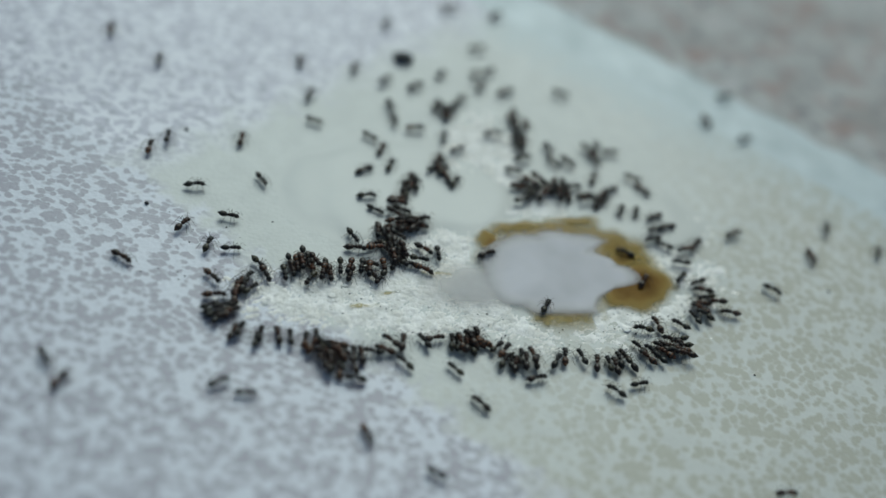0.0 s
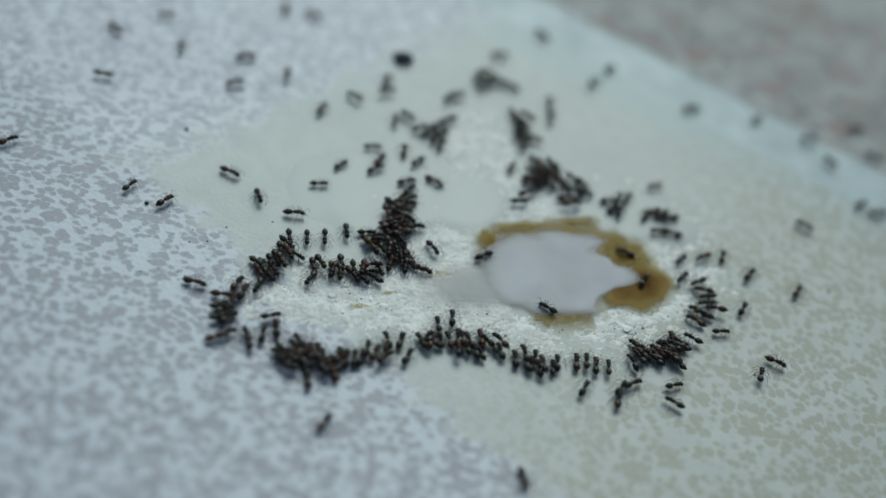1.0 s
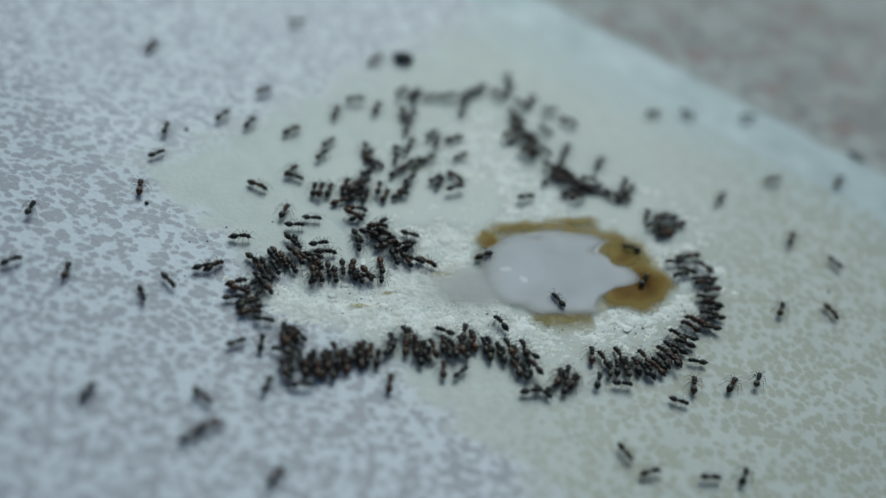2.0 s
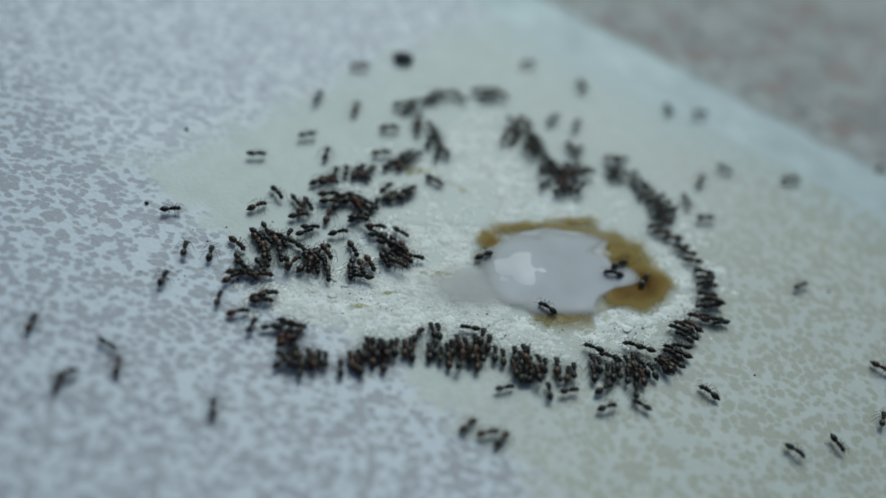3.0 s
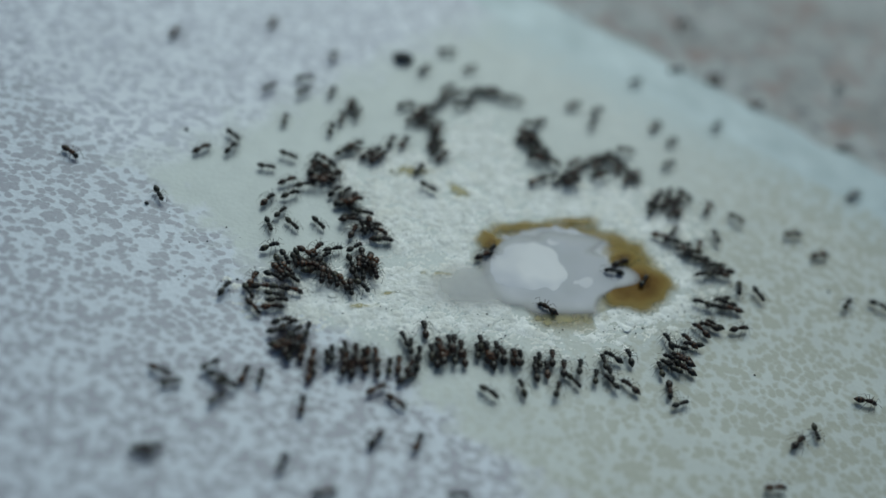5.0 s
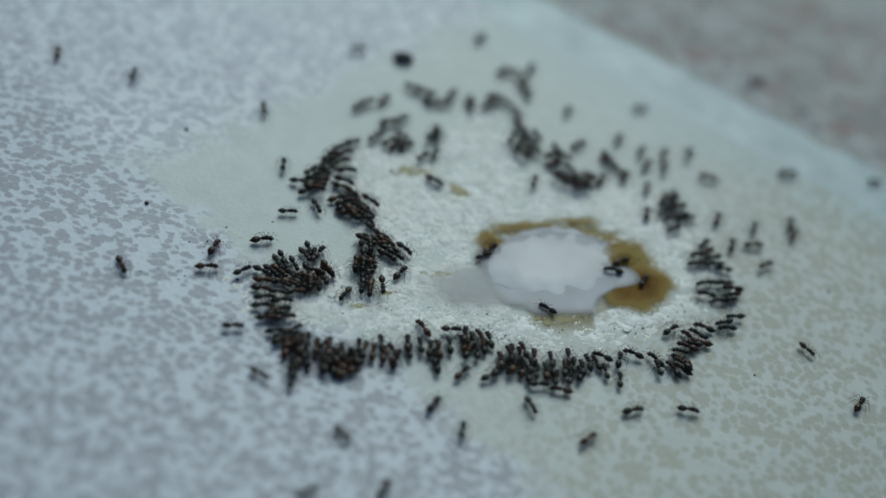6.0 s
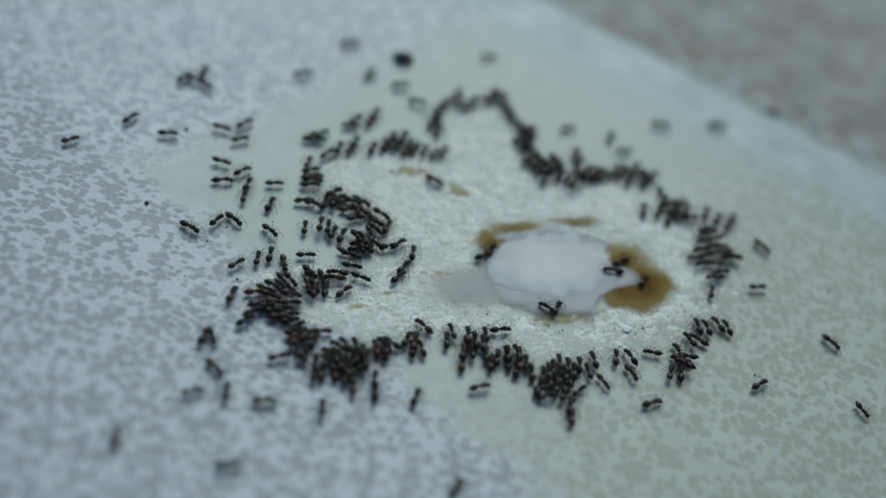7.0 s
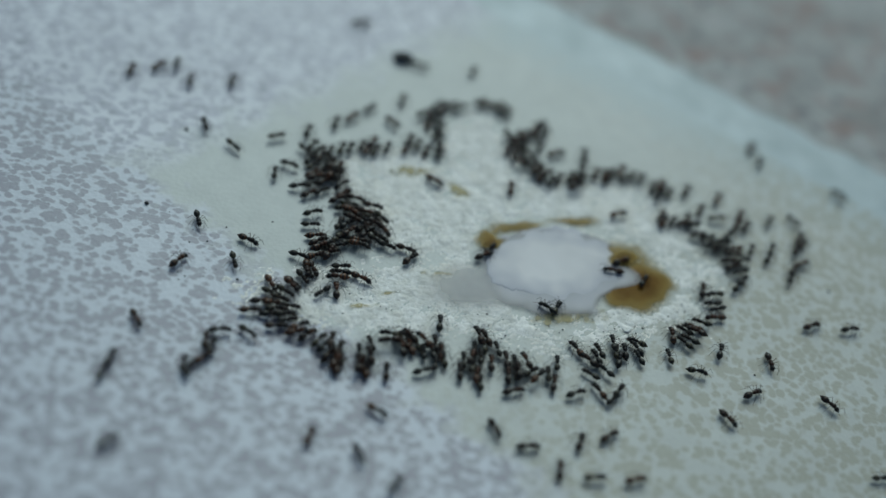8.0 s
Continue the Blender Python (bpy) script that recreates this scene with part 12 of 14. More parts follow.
    walk(ants[248], [(0, on(30.6, -9.1, 145)), (0.5, on(31.5, -9.0, 159)), (1, on(31.1, -9.7, 145)), (1.5, on(29.3, -11.5, 122)), (1.7, on(30.5, -12.6, 122)), (2.8, on(30.1, -12.3, 122)), (3, on(29.7, -12.4, 122)), (3.5, on(30.1, -12.3, 111)), (4, on(33.4, -8.6, 173)), (4.5, on(34.9, -6.0, 159)), (4.7, on(34.5, -5.6, 110)), (5.8, on(28.0, -10.5, 173)), (6, on(28.0, -10.5, 173)), (6.5, on(33.8, -8.0, 173)), (7, on(27.7, -11.1, 133)), (7.5, on(29.1, -10.0, 160)), (8, on(28.4, -9.3, 132))])
    walk(ants[249], [(0, on(31.8, -7.8, 159)), (0.5, on(32.2, -7.6, 159)), (1, on(32.2, -7.6, 159)), (1.5, on(29.9, -8.8, 159)), (1.7, on(32.5, -7.4, 132)), (2.8, on(33.3, -7.6, 173)), (3, on(33.3, -7.6, 173)), (3.5, on(33.3, -7.6, 173)), (4, on(34.1, -7.0, 187)), (4.5, on(34.1, -7.0, 187)), (4.7, on(34.1, -7.0, 187)), (5.8, on(34.5, -7.7, 187)), (6, on(34.5, -7.7, 187)), (6.5, on(34.5, -6.5, 199)), (7, on(30.6, -9.3, 187)), (7.5, on(32.5, -7.9, 159)), (8, on(34.8, -3.7, 159))])
    walk(ants[250], kept(250, [(0, on(-10.1, -23.0, 161)), (0.5, on(-14.6, -25.3, 106)), (1, on(-11.0, -24.5, 109)), (1.5, on(-8.0, -23.5, 81)), (1.7, on(-8.4, -23.6, 100)), (2.8, on(-7.1, -23.2, 112)), (3, on(-4.5, -21.3, 103)), (3.5, on(-5.4, -22.1, 96)), (4, on(-6.1, -23.8, 96)), (4.5, on(-6.7, -24.4, 88)), (4.7, on(-5.0, -23.8, 96)), (5.8, on(-8.2, -24.5, 97)), (6, on(-8.2, -24.5, 97)), (6.5, on(-8.2, -24.5, 97)), (7, on(-8.2, -24.5, 97)), (7.5, on(-8.3, -24.0, 112)), (8, on(-9.4, -22.5, 81))]))
    walk(ants[251], kept(251, [(0, on(-8.6, -24.6, 112)), (0.5, on(-15.1, -26.4, 95)), (1, on(-12.7, -25.6, 113)), (1.5, on(-11.0, -24.7, 105)), (1.7, on(-11.3, -25.1, 105)), (2.8, on(-13.2, -23.4, 130)), (3, on(-5.4, -20.7, 107)), (3.5, on(-6.5, -22.5, 42)), (4, on(-9.8, -23.7, 105)), (4.5, on(-10.8, -24.5, 105)), (4.7, on(-9.8, -24.1, 105)), (5.8, on(-11.4, -23.3, 105)), (6, on(-8.8, -23.3, 112)), (6.5, on(-8.3, -22.6, 104)), (7, on(-7.4, -23.3, 104)), (7.5, on(-7.2, -24.2, 112)), (8, on(-6.9, -22.2, 104))]))
    walk(ants[252], kept(252, [(0, on(-10.5, -23.9, 129)), (0.5, on(-14.7, -26.0, 98)), (1, on(-13.8, -25.5, 150)), (1.5, on(-13.0, -25.6, 113)), (1.7, on(-12.4, -26.5, 106)), (2.8, on(-14.1, -26.9, 106)), (3, on(-13.6, -25.9, 114)), (3.5, on(-13.9, -25.0, 130)), (4, on(-14.6, -23.8, 55)), (4.5, on(-15.2, -23.1, 55)), (4.7, on(-14.0, -24.6, 82)), (5.8, on(-13.3, -24.4, 98)), (6, on(-12.2, -23.1, 98)), (6.5, on(-12.1, -23.4, 121)), (7, on(-10.2, -23.7, 161)), (7.5, on(-9.8, -24.1, 139)), (8, on(-10.5, -23.9, 73))]))
    walk(ants[253], [(0, on(-12.0, -22.4, 129)), (0.5, on(-16.7, -26.0, 83)), (1, on(-16.2, -25.9, 162)), (1.5, on(-16.8, -26.5, 174)), (1.7, on(-16.6, -25.7, 186)), (2.8, on(-15.0, -25.0, 130)), (3, on(-14.7, -24.8, 122)), (3.5, on(-16.1, -24.9, 173)), (3.75, on(-16.5, -24.7, 94)), (4, on(-16.9, -24.7, 19)), (4.5, on(-16.6, -24.5, 19)), (4.7, on(-16.6, -24.5, 19)), (5.8, on(-16.5, -23.5, 43)), (6, on(-16.5, -23.5, 43)), (6.5, on(-17.1, -23.8, 19)), (7, on(-16.1, -26.3, 32)), (7.5, on(-12.2, -23.1, 73)), (8, on(-12.1, -22.0, 64))])
    walk(ants[254], [(0, on(-18.1, -9.8, -67)), (0.5, on(-17.8, -9.2, -67)), (1, on(-18.7, -8.9, -20)), (1.5, on(-18.2, -8.1, -6)), (1.7, on(-18.5, -8.3, -20)), (2.8, on(-19.7, -8.2, 21)), (3, on(-19.3, -6.9, -20)), (3.5, on(-18.7, -7.3, -52)), (4, on(-18.3, -5.9, -52)), (4.25, on(-18.8, -5.3, 5)), (4.5, on(-19.1, -4.5, 58)), (4.7, on(-21.0, -2.6, -20)), (5.8, on(-18.5, -8.3, -42)), (6, on(-17.7, -8.5, -42)), (6.5, on(-18.3, -7.6, -52)), (7, on(-17.5, -8.4, 21)), (7.5, on(-14.1, -7.1, 21)), (8, on(-14.1, -3.7, 47))])
    walk(ants[255], kept(255, [(0, on(-18.6, -11.5, -63)), (0.5, on(-19.0, -10.7, -63)), (1, on(-20.9, -12.4, -51)), (1.5, on(-19.4, -11.3, -74)), (1.7, on(-19.4, -11.3, -74)), (2.25, on(-17.7, -10.7, -6)), (2.8, on(-16.1, -10.1, 56)), (3, on(-17.2, -10.5, 66)), (3.5, on(-16.6, -10.8, 46)), (3.75, on(-17.1, -10.0, 4)), (4, on(-17.5, -9.0, -42)), (4.5, on(-17.8, -9.2, -51)), (4.7, on(-17.3, -10.0, -20)), (5.8, on(-16.9, -9.9, -42)), (6, on(-14.5, -11.7, -42)), (6.5, on(-15.2, -11.9, -52)), (6.75, on(-14.4, -12.7, 25)), (7, on(-13.6, -13.4, 98)), (7.5, on(-13.5, -13.9, 44)), (8, on(-14.5, -6.8, 46))]))
    walk(ants[256], [(0, on(-17.0, -9.4, -67)), (0.5, on(-15.0, -6.4, -72)), (1, on(-16.0, -4.5, -75)), (1.25, on(-16.2, -5.1, -12)), (1.5, on(-16.4, -5.8, 47)), (1.7, on(-16.7, -7.5, -6)), (2.8, on(-15.6, -8.8, 57)), (3, on(-17.0, -7.7, 46)), (3.5, on(-15.7, -10.0, 56)), (3.75, on(-16.2, -9.6, 1)), (4, on(-16.6, -9.2, -60)), (4.5, on(-16.9, -9.9, -60)), (4.6, on(-16.8, -9.5, 1)), (4.7, on(-16.6, -9.2, 57)), (5.8, on(-17.3, -8.4, 83)), (6, on(-16.6, -8.1, 98)), (6.5, on(-16.5, -6.9, 57)), (7, on(-15.2, -3.0, 83)), (7.5, on(-14.8, -2.9, 66)), (8, on(-14.8, -1.1, 83))])
    walk(ants[257], kept(257, [(0, on(7.4, -15.0, 136)), (0.5, on(7.3, -15.2, 136)), (1, on(6.3, -15.5, 126)), (1.5, on(6.0, -15.5, 104)), (1.7, on(5.9, -15.2, 100)), (2.8, on(9.3, -15.0, 92)), (3, on(8.9, -15.1, 92)), (3.5, on(11.0, -15.9, 103)), (4, on(11.0, -16.4, 99)), (4.5, on(4.1, -18.3, 101)), (4.7, on(5.6, -17.8, 101)), (5.8, on(5.3, -16.3, 101)), (6, on(6.7, -15.4, 100)), (6.5, on(7.8, -15.1, 108)), (7, on(7.1, -15.2, 108)), (7.5, on(8.4, -14.3, 136)), (8, on(8.4, -14.3, 126))]))
    walk(ants[258], [(0, on(6.9, -16.6, 116)), (0.5, on(6.9, -17.2, 100)), (1, on(7.4, -17.0, 116)), (1.5, on(7.9, -15.9, 108)), (1.7, on(7.9, -15.9, 116)), (2.8, on(10.9, -15.4, 99)), (3, on(10.0, -16.7, 99)), (3.5, on(9.6, -16.9, 116)), (4, on(10.0, -17.2, 116)), (4.5, on(3.4, -18.1, 105)), (4.7, on(4.0, -16.9, 109)), (5.8, on(3.7, -17.4, 101)), (6, on(4.0, -17.3, 109)), (6.5, on(4.2, -20.2, 101)), (7, on(3.5, -16.6, 101)), (7.5, on(4.4, -17.3, 101)), (8, on(6.2, -19.1, 100))])
    walk(ants[259], [(0, on(12.3, -17.0, 99)), (0.5, on(13.1, -17.0, 99)), (1, on(8.1, -17.1, 126)), (1.5, on(8.3, -20.7, 149)), (1.7, on(3.5, -18.5, 137)), (2.8, on(5.6, -17.8, 101)), (3, on(5.6, -17.8, 101)), (3.5, on(5.4, -18.4, 105)), (4, on(2.9, -19.2, 118)), (4.5, on(-0.4, -19.9, 42)), (4.7, on(1.1, -19.8, 94)), (5.8, on(-2.1, -20.5, 99)), (6, on(-0.7, -19.9, 102)), (6.5, on(-0.1, -21.2, 138)), (7, on(-4.1, -21.6, 128)), (7.5, on(0.7, -19.5, 102)), (8, on(1.0, -19.4, 102))])
    walk(ants[260], [(0, on(25.9, -13.2, 112)), (0.25, on(26.8, -14.6, 64)), (0.5, on(27.7, -16.0, 19)), (1, on(28.5, -15.5, 40)), (1.25, on(24.9, -17.6, 105)), (1.5, on(21.3, -19.6, 173)), (1.6, on(20.4, -19.7, 114)), (1.7, on(19.4, -19.8, 58)), (2.8, on(23.1, -15.1, 104)), (3, on(23.1, -15.6, 104)), (3.5, on(21.6, -16.2, 96)), (4, on(21.6, -15.7, 96)), (4.5, on(16.9, -17.3, 98)), (4.7, on(18.9, -16.1, 97)), (5.8, on(19.3, -16.0, 97)), (6, on(19.3, -16.0, 97)), (6.5, on(18.6, -16.2, 97)), (7, on(17.8, -16.4, 97)), (7.5, on(19.5, -14.4, 105)), (8, on(22.2, -13.5, 147))])
    walk(ants[261], [(0, on(27.0, -11.3, 133)), (0.5, on(28.9, -10.9, 133)), (1, on(28.9, -10.7, 133)), (1.5, on(26.0, -13.5, 103)), (1.7, on(26.8, -13.4, 95)), (2.8, on(28.2, -13.4, 103)), (3, on(26.4, -14.0, 103)), (3.5, on(25.8, -15.9, 104)), (4, on(32.8, -11.9, 110)), (4.5, on(32.7, -11.4, 110)), (4.7, on(34.3, -10.8, 145)), (5.8, on(30.8, -11.5, 122)), (6, on(31.6, -11.7, 111)), (6.5, on(34.3, -12.3, 97)), (7, on(33.3, -11.9, 85)), (7.5, on(33.1, -9.7, 145)), (8, on(34.9, -6.0, 144))])
    walk(ants[262], [(0, on(37.0, 2.2, -161)), (0.5, on(35.7, 0.7, -139)), (1, on(36.3, -1.3, -202)), (1.5, on(37.1, -2.1, -202)), (1.7, on(35.9, -2.0, -202)), (2.8, on(37.4, 0.7, -149)), (3, on(36.6, -0.6, -187)), (3.5, on(38.7, -1.0, -173)), (4, on(40.3, -0.4, -187)), (4.5, on(40.3, -0.4, -187)), (4.7, on(41.5, 2.8, -180)), (5.8, on(40.3, -2.5, -173)), (6, on(37.2, -5.2, -173)), (6.5, on(39.9, -1.4, -217)), (7, on(36.8, -4.7, -201)), (7.5, on(37.2, -5.2, -187)), (8, on(39.1, 0.2, -161))])
    walk(ants[263], [(0, on(21.1, 18.2, 54)), (0.5, on(19.4, 17.8, 44)), (1, on(18.4, 18.7, -23)), (1.5, on(21.3, 19.9, 22)), (1.7, on(20.9, 19.7, 22)), (2.25, on(25.1, 20.0, -58)), (2.8, on(29.2, 20.3, -137)), (3, on(30.6, 19.0, -137)), (3.5, on(30.7, 17.8, -137)), (4, on(32.3, 21.5, -147)), (4.5, on(32.2, 22.3, -127)), (4.6, on(32.7, 22.4, -204)), (4.7, on(33.1, 22.6, -286)), (5.8, on(30.8, 24.9, -286)), (6, on(31.7, 23.3, -286)), (6.5, on(31.6, 24.6, -307)), (7, on(27.2, 24.8, -285)), (7.5, on(27.2, 24.2, -285)), (8, on(28.6, 24.1, -285))])
    walk(ants[264], [(0, on(10.6, 14.9, 46)), (0.5, on(10.3, 16.7, 55)), (0.75, on(10.6, 17.3, 2)), (1, on(11.0, 17.7, -58)), (1.5, on(9.1, 16.6, -22)), (1.7, on(10.6, 18.2, 46)), (2.8, on(13.8, 20.1, 63)), (3, on(12.3, 18.2, 55)), (3.5, on(13.4, 20.0, 63)), (4, on(14.4, 19.1, 46)), (4.5, on(15.1, 20.7, 55)), (4.7, on(14.4, 19.7, 55)), (5.8, on(14.6, 21.1, 63)), (5.9, on(15.1, 7.4, 110)), (6, on(15.7, -6.4, 159)), (6.5, on(15.7, -6.4, 159)), (7, on(8.3, -13.8, 108)), (7.5, on(10.0, -14.3, 107)), (8, on(10.2, -15.7, 116))])
    walk(ants[265], [(0, on(-22.7, 72.9, 101)), (0.5, on(-22.7, 72.9, 101)), (0.62, on(-22.7, 72.9, 101)), (1, on(-35.4, 44.3, 100)), (1.36, on(-22.7, 72.9, 101)), (1.5, on(-22.7, 72.9, 101)), (1.54, on(-22.7, 72.9, 101)), (1.7, on(-43.0, -17.5, 108)), (2.8, on(-46.8, -26.8, 41)), (3, on(-45.9, -31.0, 91)), (3.5, on(-47.0, -26.2, 77)), (4, on(-50.4, -16.9, 29)), (4.5, on(-46.4, -35.9, 19)), (4.64, on(-55.9, -37.5, 19)), (4.7, on(-55.9, -37.5, 19)), (5.32, on(-55.9, -37.5, 19)), (5.8, on(-33.3, -51.0, 54)), (5.98, on(-29.3, -58.6, 54)), (6, on(-29.3, -58.6, 54)), (6.12, on(-29.3, -58.6, 54)), (6.5, on(-4.4, 43.3, 60)), (7, on(-18.3, 33.1, 70)), (7.33, on(-33.4, 64.5, 71)), (7.5, on(-33.4, 64.5, 71)), (7.53, on(-33.4, 64.5, 71)), (8, on(52.3, 20.3, 63))])
    walk(ants[266], [(0, on(-49.3, 57.9, 103)), (0.5, on(-49.3, 57.9, 103)), (0.56, on(-49.3, 57.9, 103)), (1, on(-47.4, 27.4, 103)), (1.25, on(-49.0, 23.7, 27)), (1.5, on(-50.7, 20.0, -57)), (1.6, on(-46.5, 14.0, 16)), (1.7, on(-42.3, 8.0, 82)), (2.8, on(-46.9, 11.3, 103)), (2.9, on(-38.2, 9.7, 63)), (3, on(-29.4, 8.2, 22)), (3.5, on(-29.0, 6.7, 96)), (4, on(-31.1, 8.4, 61)), (4.5, on(-22.1, 9.5, 60)), (4.7, on(-21.7, 11.0, 85)), (5.8, on(-20.2, 8.3, 68)), (6, on(-20.2, 8.3, 68)), (6.5, on(-19.2, 9.4, 49)), (7, on(-21.2, 7.9, 36)), (7.5, on(-19.4, 7.3, 59)), (8, on(-19.4, 10.6, 84))])
    walk(ants[267], [(0, on(-13.1, -54.6, 101)), (0.5, on(-13.1, -54.6, 101)), (1, on(-13.1, -54.6, 101)), (1.5, on(-13.1, -54.6, 101)), (1.59, on(-13.1, -54.6, 101)), (1.7, on(-10.3, -26.1, 101)), (2.8, on(-10.4, -27.1, 63)), (3, on(-6.8, -24.0, 104)), (3.5, on(-8.2, -24.5, 104)), (4, on(-8.2, -24.5, 104)), (4.5, on(-10.8, -25.9, 105)), (4.7, on(-7.9, -24.0, 108)), (5.8, on(-9.4, -23.9, 105)), (6, on(-9.4, -23.9, 105)), (6.5, on(-10.7, -23.3, 81)), (7, on(-9.1, -23.9, 112)), (7.5, on(-8.3, -22.6, 112)), (7.75, on(-8.9, -16.2, 49)), (8, on(-9.5, -9.9, -14))])
    walk(ants[268], [(0, on(80.6, 47.2, 22)), (0.5, on(80.6, 47.2, 22)), (0.62, on(80.6, 47.2, 22)), (1, on(54.1, 46.6, 22)), (1.5, on(50.0, 43.4, 53)), (1.7, on(51.7, 37.5, 43)), (2.8, on(30.1, 30.1, 22)), (3, on(36.1, 28.7, 74)), (3.5, on(49.6, 31.1, 51)), (4, on(40.0, 27.9, 59)), (4.5, on(35.7, 24.9, 73)), (4.7, on(43.7, 22.3, 21)), (5.25, on(38.4, 21.8, -59)), (5.8, on(33.2, 21.3, -137)), (6, on(34.2, 19.0, -147)), (6.25, on(34.8, 19.3, -223)), (6.5, on(35.5, 19.6, -301)), (6.75, on(35.1, 19.5, -223)), (7, on(34.6, 19.2, -147)), (7.5, on(37.3, 17.7, -147)), (7.75, on(38.1, 19.4, -64)), (8, on(39.0, 20.9, 21))])
    walk(ants[269], [(0, on(77.7, 21.6, -160)), (0.5, on(77.7, 21.6, -160)), (1, on(77.7, 21.6, -160)), (1.5, on(77.7, 21.6, -160)), (1.61, on(77.7, 21.6, -160)), (1.7, on(38.1, 2.2, -161)), (2.8, on(37.7, 4.2, -160)), (3, on(37.3, 1.9, -149)), (3.5, on(37.8, 2.5, -161)), (4, on(38.6, 2.3, -161)), (4.5, on(38.6, 2.3, -161)), (4.7, on(39.4, 4.3, -149)), (5.8, on(40.3, 3.4, -160)), (6, on(39.8, 3.8, -160)), (6.5, on(39.7, 6.7, -159)), (6.75, on(39.2, 5.9, -217)), (7, on(38.5, 5.1, -276)), (7.5, on(37.1, -1.5, -187)), (8, on(38.6, 2.8, -161))])
    walk(ants[270], [(0, on(-9.2, -55.1, 97)), (0.5, on(-9.2, -55.1, 97)), (1, on(-9.2, -55.1, 97)), (1.5, on(-9.2, -55.1, 97)), (1.59, on(-9.2, -55.1, 97)), (1.7, on(-8.9, -26.2, 97)), (2.8, on(-9.6, -26.3, 72)), (3, on(-6.0, -24.3, 96)), (3.5, on(-7.2, -25.6, 88)), (4, on(-8.6, -25.5, 105)), (4.5, on(-9.3, -25.8, 101)), (4.7, on(-3.5, -23.9, 111)), (5.8, on(-7.1, -24.6, 88)), (6, on(-7.1, -24.6, 88)), (6.5, on(-7.3, -25.1, 88)), (7, on(-7.6, -26.6, 93)), (7.5, on(-5.7, -27.3, 96)), (8, on(-2.9, -24.1, 99))])
    walk(ants[271], [(0, on(52.5, -37.2, 17)), (0.5, on(52.5, -37.2, 17)), (1, on(52.5, -37.2, 17)), (1.5, on(52.5, -37.2, 17)), (1.55, on(52.5, -37.2, 17)), (1.7, on(39.1, -27.7, 18)), (2.8, on(49.9, -26.4, -34)), (3, on(56.0, -16.5, -51)), (3.5, on(49.9, -6.2, -37)), (4, on(49.1, -2.9, -7)), (4.17, on(46.7, -2.0, 50)), (4.33, on(44.3, -1.2, 110)), (4.5, on(42.0, -0.3, 173)), (4.6, on(44.0, 3.8, 89)), (4.7, on(46.1, 8.1, 14)), (5.25, on(44.0, 4.6, -73)), (5.8, on(41.9, 1.3, -155)), (6, on(41.9, 1.3, -161)), (6.25, on(46.1, 5.8, -247)), (6.5, on(50.2, 10.2, -329)), (7, on(45.3, 8.4, -339)), (7.5, on(41.8, 0.9, -422)), (7.75, on(46.0, 6.6, -350)), (8, on(50.3, 12.3, -285))])
    walk(ants[272], [(0, on(10.7, -50.1, 96)), (0.5, on(10.7, -50.1, 96)), (1, on(10.7, -50.1, 96)), (1.5, on(10.7, -50.1, 96)), (1.58, on(10.7, -50.1, 96)), (1.7, on(-6.8, -24.0, 96)), (2.8, on(-3.4, -22.9, 95)), (3, on(-3.4, -22.9, 95)), (3.25, on(-3.2, -26.1, 34)), (3.5, on(-3.1, -29.3, -30)), (4, on(-3.6, -26.9, 19)), (4.5, on(-9.7, -28.3, 97)), (4.7, on(-10.8, -32.5, 98)), (5.8, on(-12.2, -27.2, 102)), (6, on(-10.9, -25.4, 105)), (6.5, on(-10.0, -26.1, 97)), (7, on(-10.5, -26.7, 97)), (7.5, on(-8.5, -26.4, 97)), (8, on(-8.7, -25.2, 81))])
    walk(ants[273], [(0, on(-9.1, -54.2, 12)), (0.5, on(-9.1, -54.2, 12)), (1, on(-9.1, -54.2, 12)), (1.5, on(-9.1, -54.2, 12)), (1.54, on(-9.1, -54.2, 12)), (1.7, on(-27.9, -19.9, 14)), (2.25, on(-29.9, -13.9, 56)), (2.8, on(-31.9, -7.8, 97)), (3, on(-29.5, -12.6, 97)), (3.5, on(-28.0, -16.4, 105)), (3.75, on(-27.8, -19.2, 39)), (4, on(-27.5, -21.8, -29)), (4.5, on(-28.4, -28.5, -38)), (4.7, on(-27.0, -42.1, -27)), (5.8, on(-30.0, -47.3, 30)), (5.91, on(-32.1, -62.5, 29)), (6, on(-32.1, -62.5, 29)), (6.09, on(-32.1, -62.5, 29)), (6.5, on(-2.3, 42.6, 24)), (7, on(-9.7, 29.3, -8)), (7.25, on(-8.1, 29.6, 38)), (7.5, on(-6.5, 29.8, 82)), (8, on(-6.5, 29.8, 59))])
    walk(ants[274], [(0, on(-10.5, -52.4, 104)), (0.5, on(-10.5, -52.4, 104)), (1, on(-10.5, -52.4, 104)), (1.5, on(-10.5, -52.4, 104)), (1.62, on(-10.5, -52.4, 104)), (1.7, on(-7.5, -22.8, 104)), (2.8, on(-6.4, -21.0, 104)), (3, on(-4.4, -20.3, 111)), (3.5, on(-5.4, -20.7, 103)), (4, on(-13.8, -21.1, 82)), (4.5, on(-14.0, -20.8, 98)), (4.7, on(-14.0, -20.8, 98)), (5.8, on(-14.1, -21.3, 64)), (6, on(-11.3, -22.2, 63)), (6.5, on(-10.2, -20.8, 19)), (7, on(-12.1, -20.5, 19)), (7.5, on(-11.7, -20.9, 43)), (8, on(-12.5, -8.7, 21))])
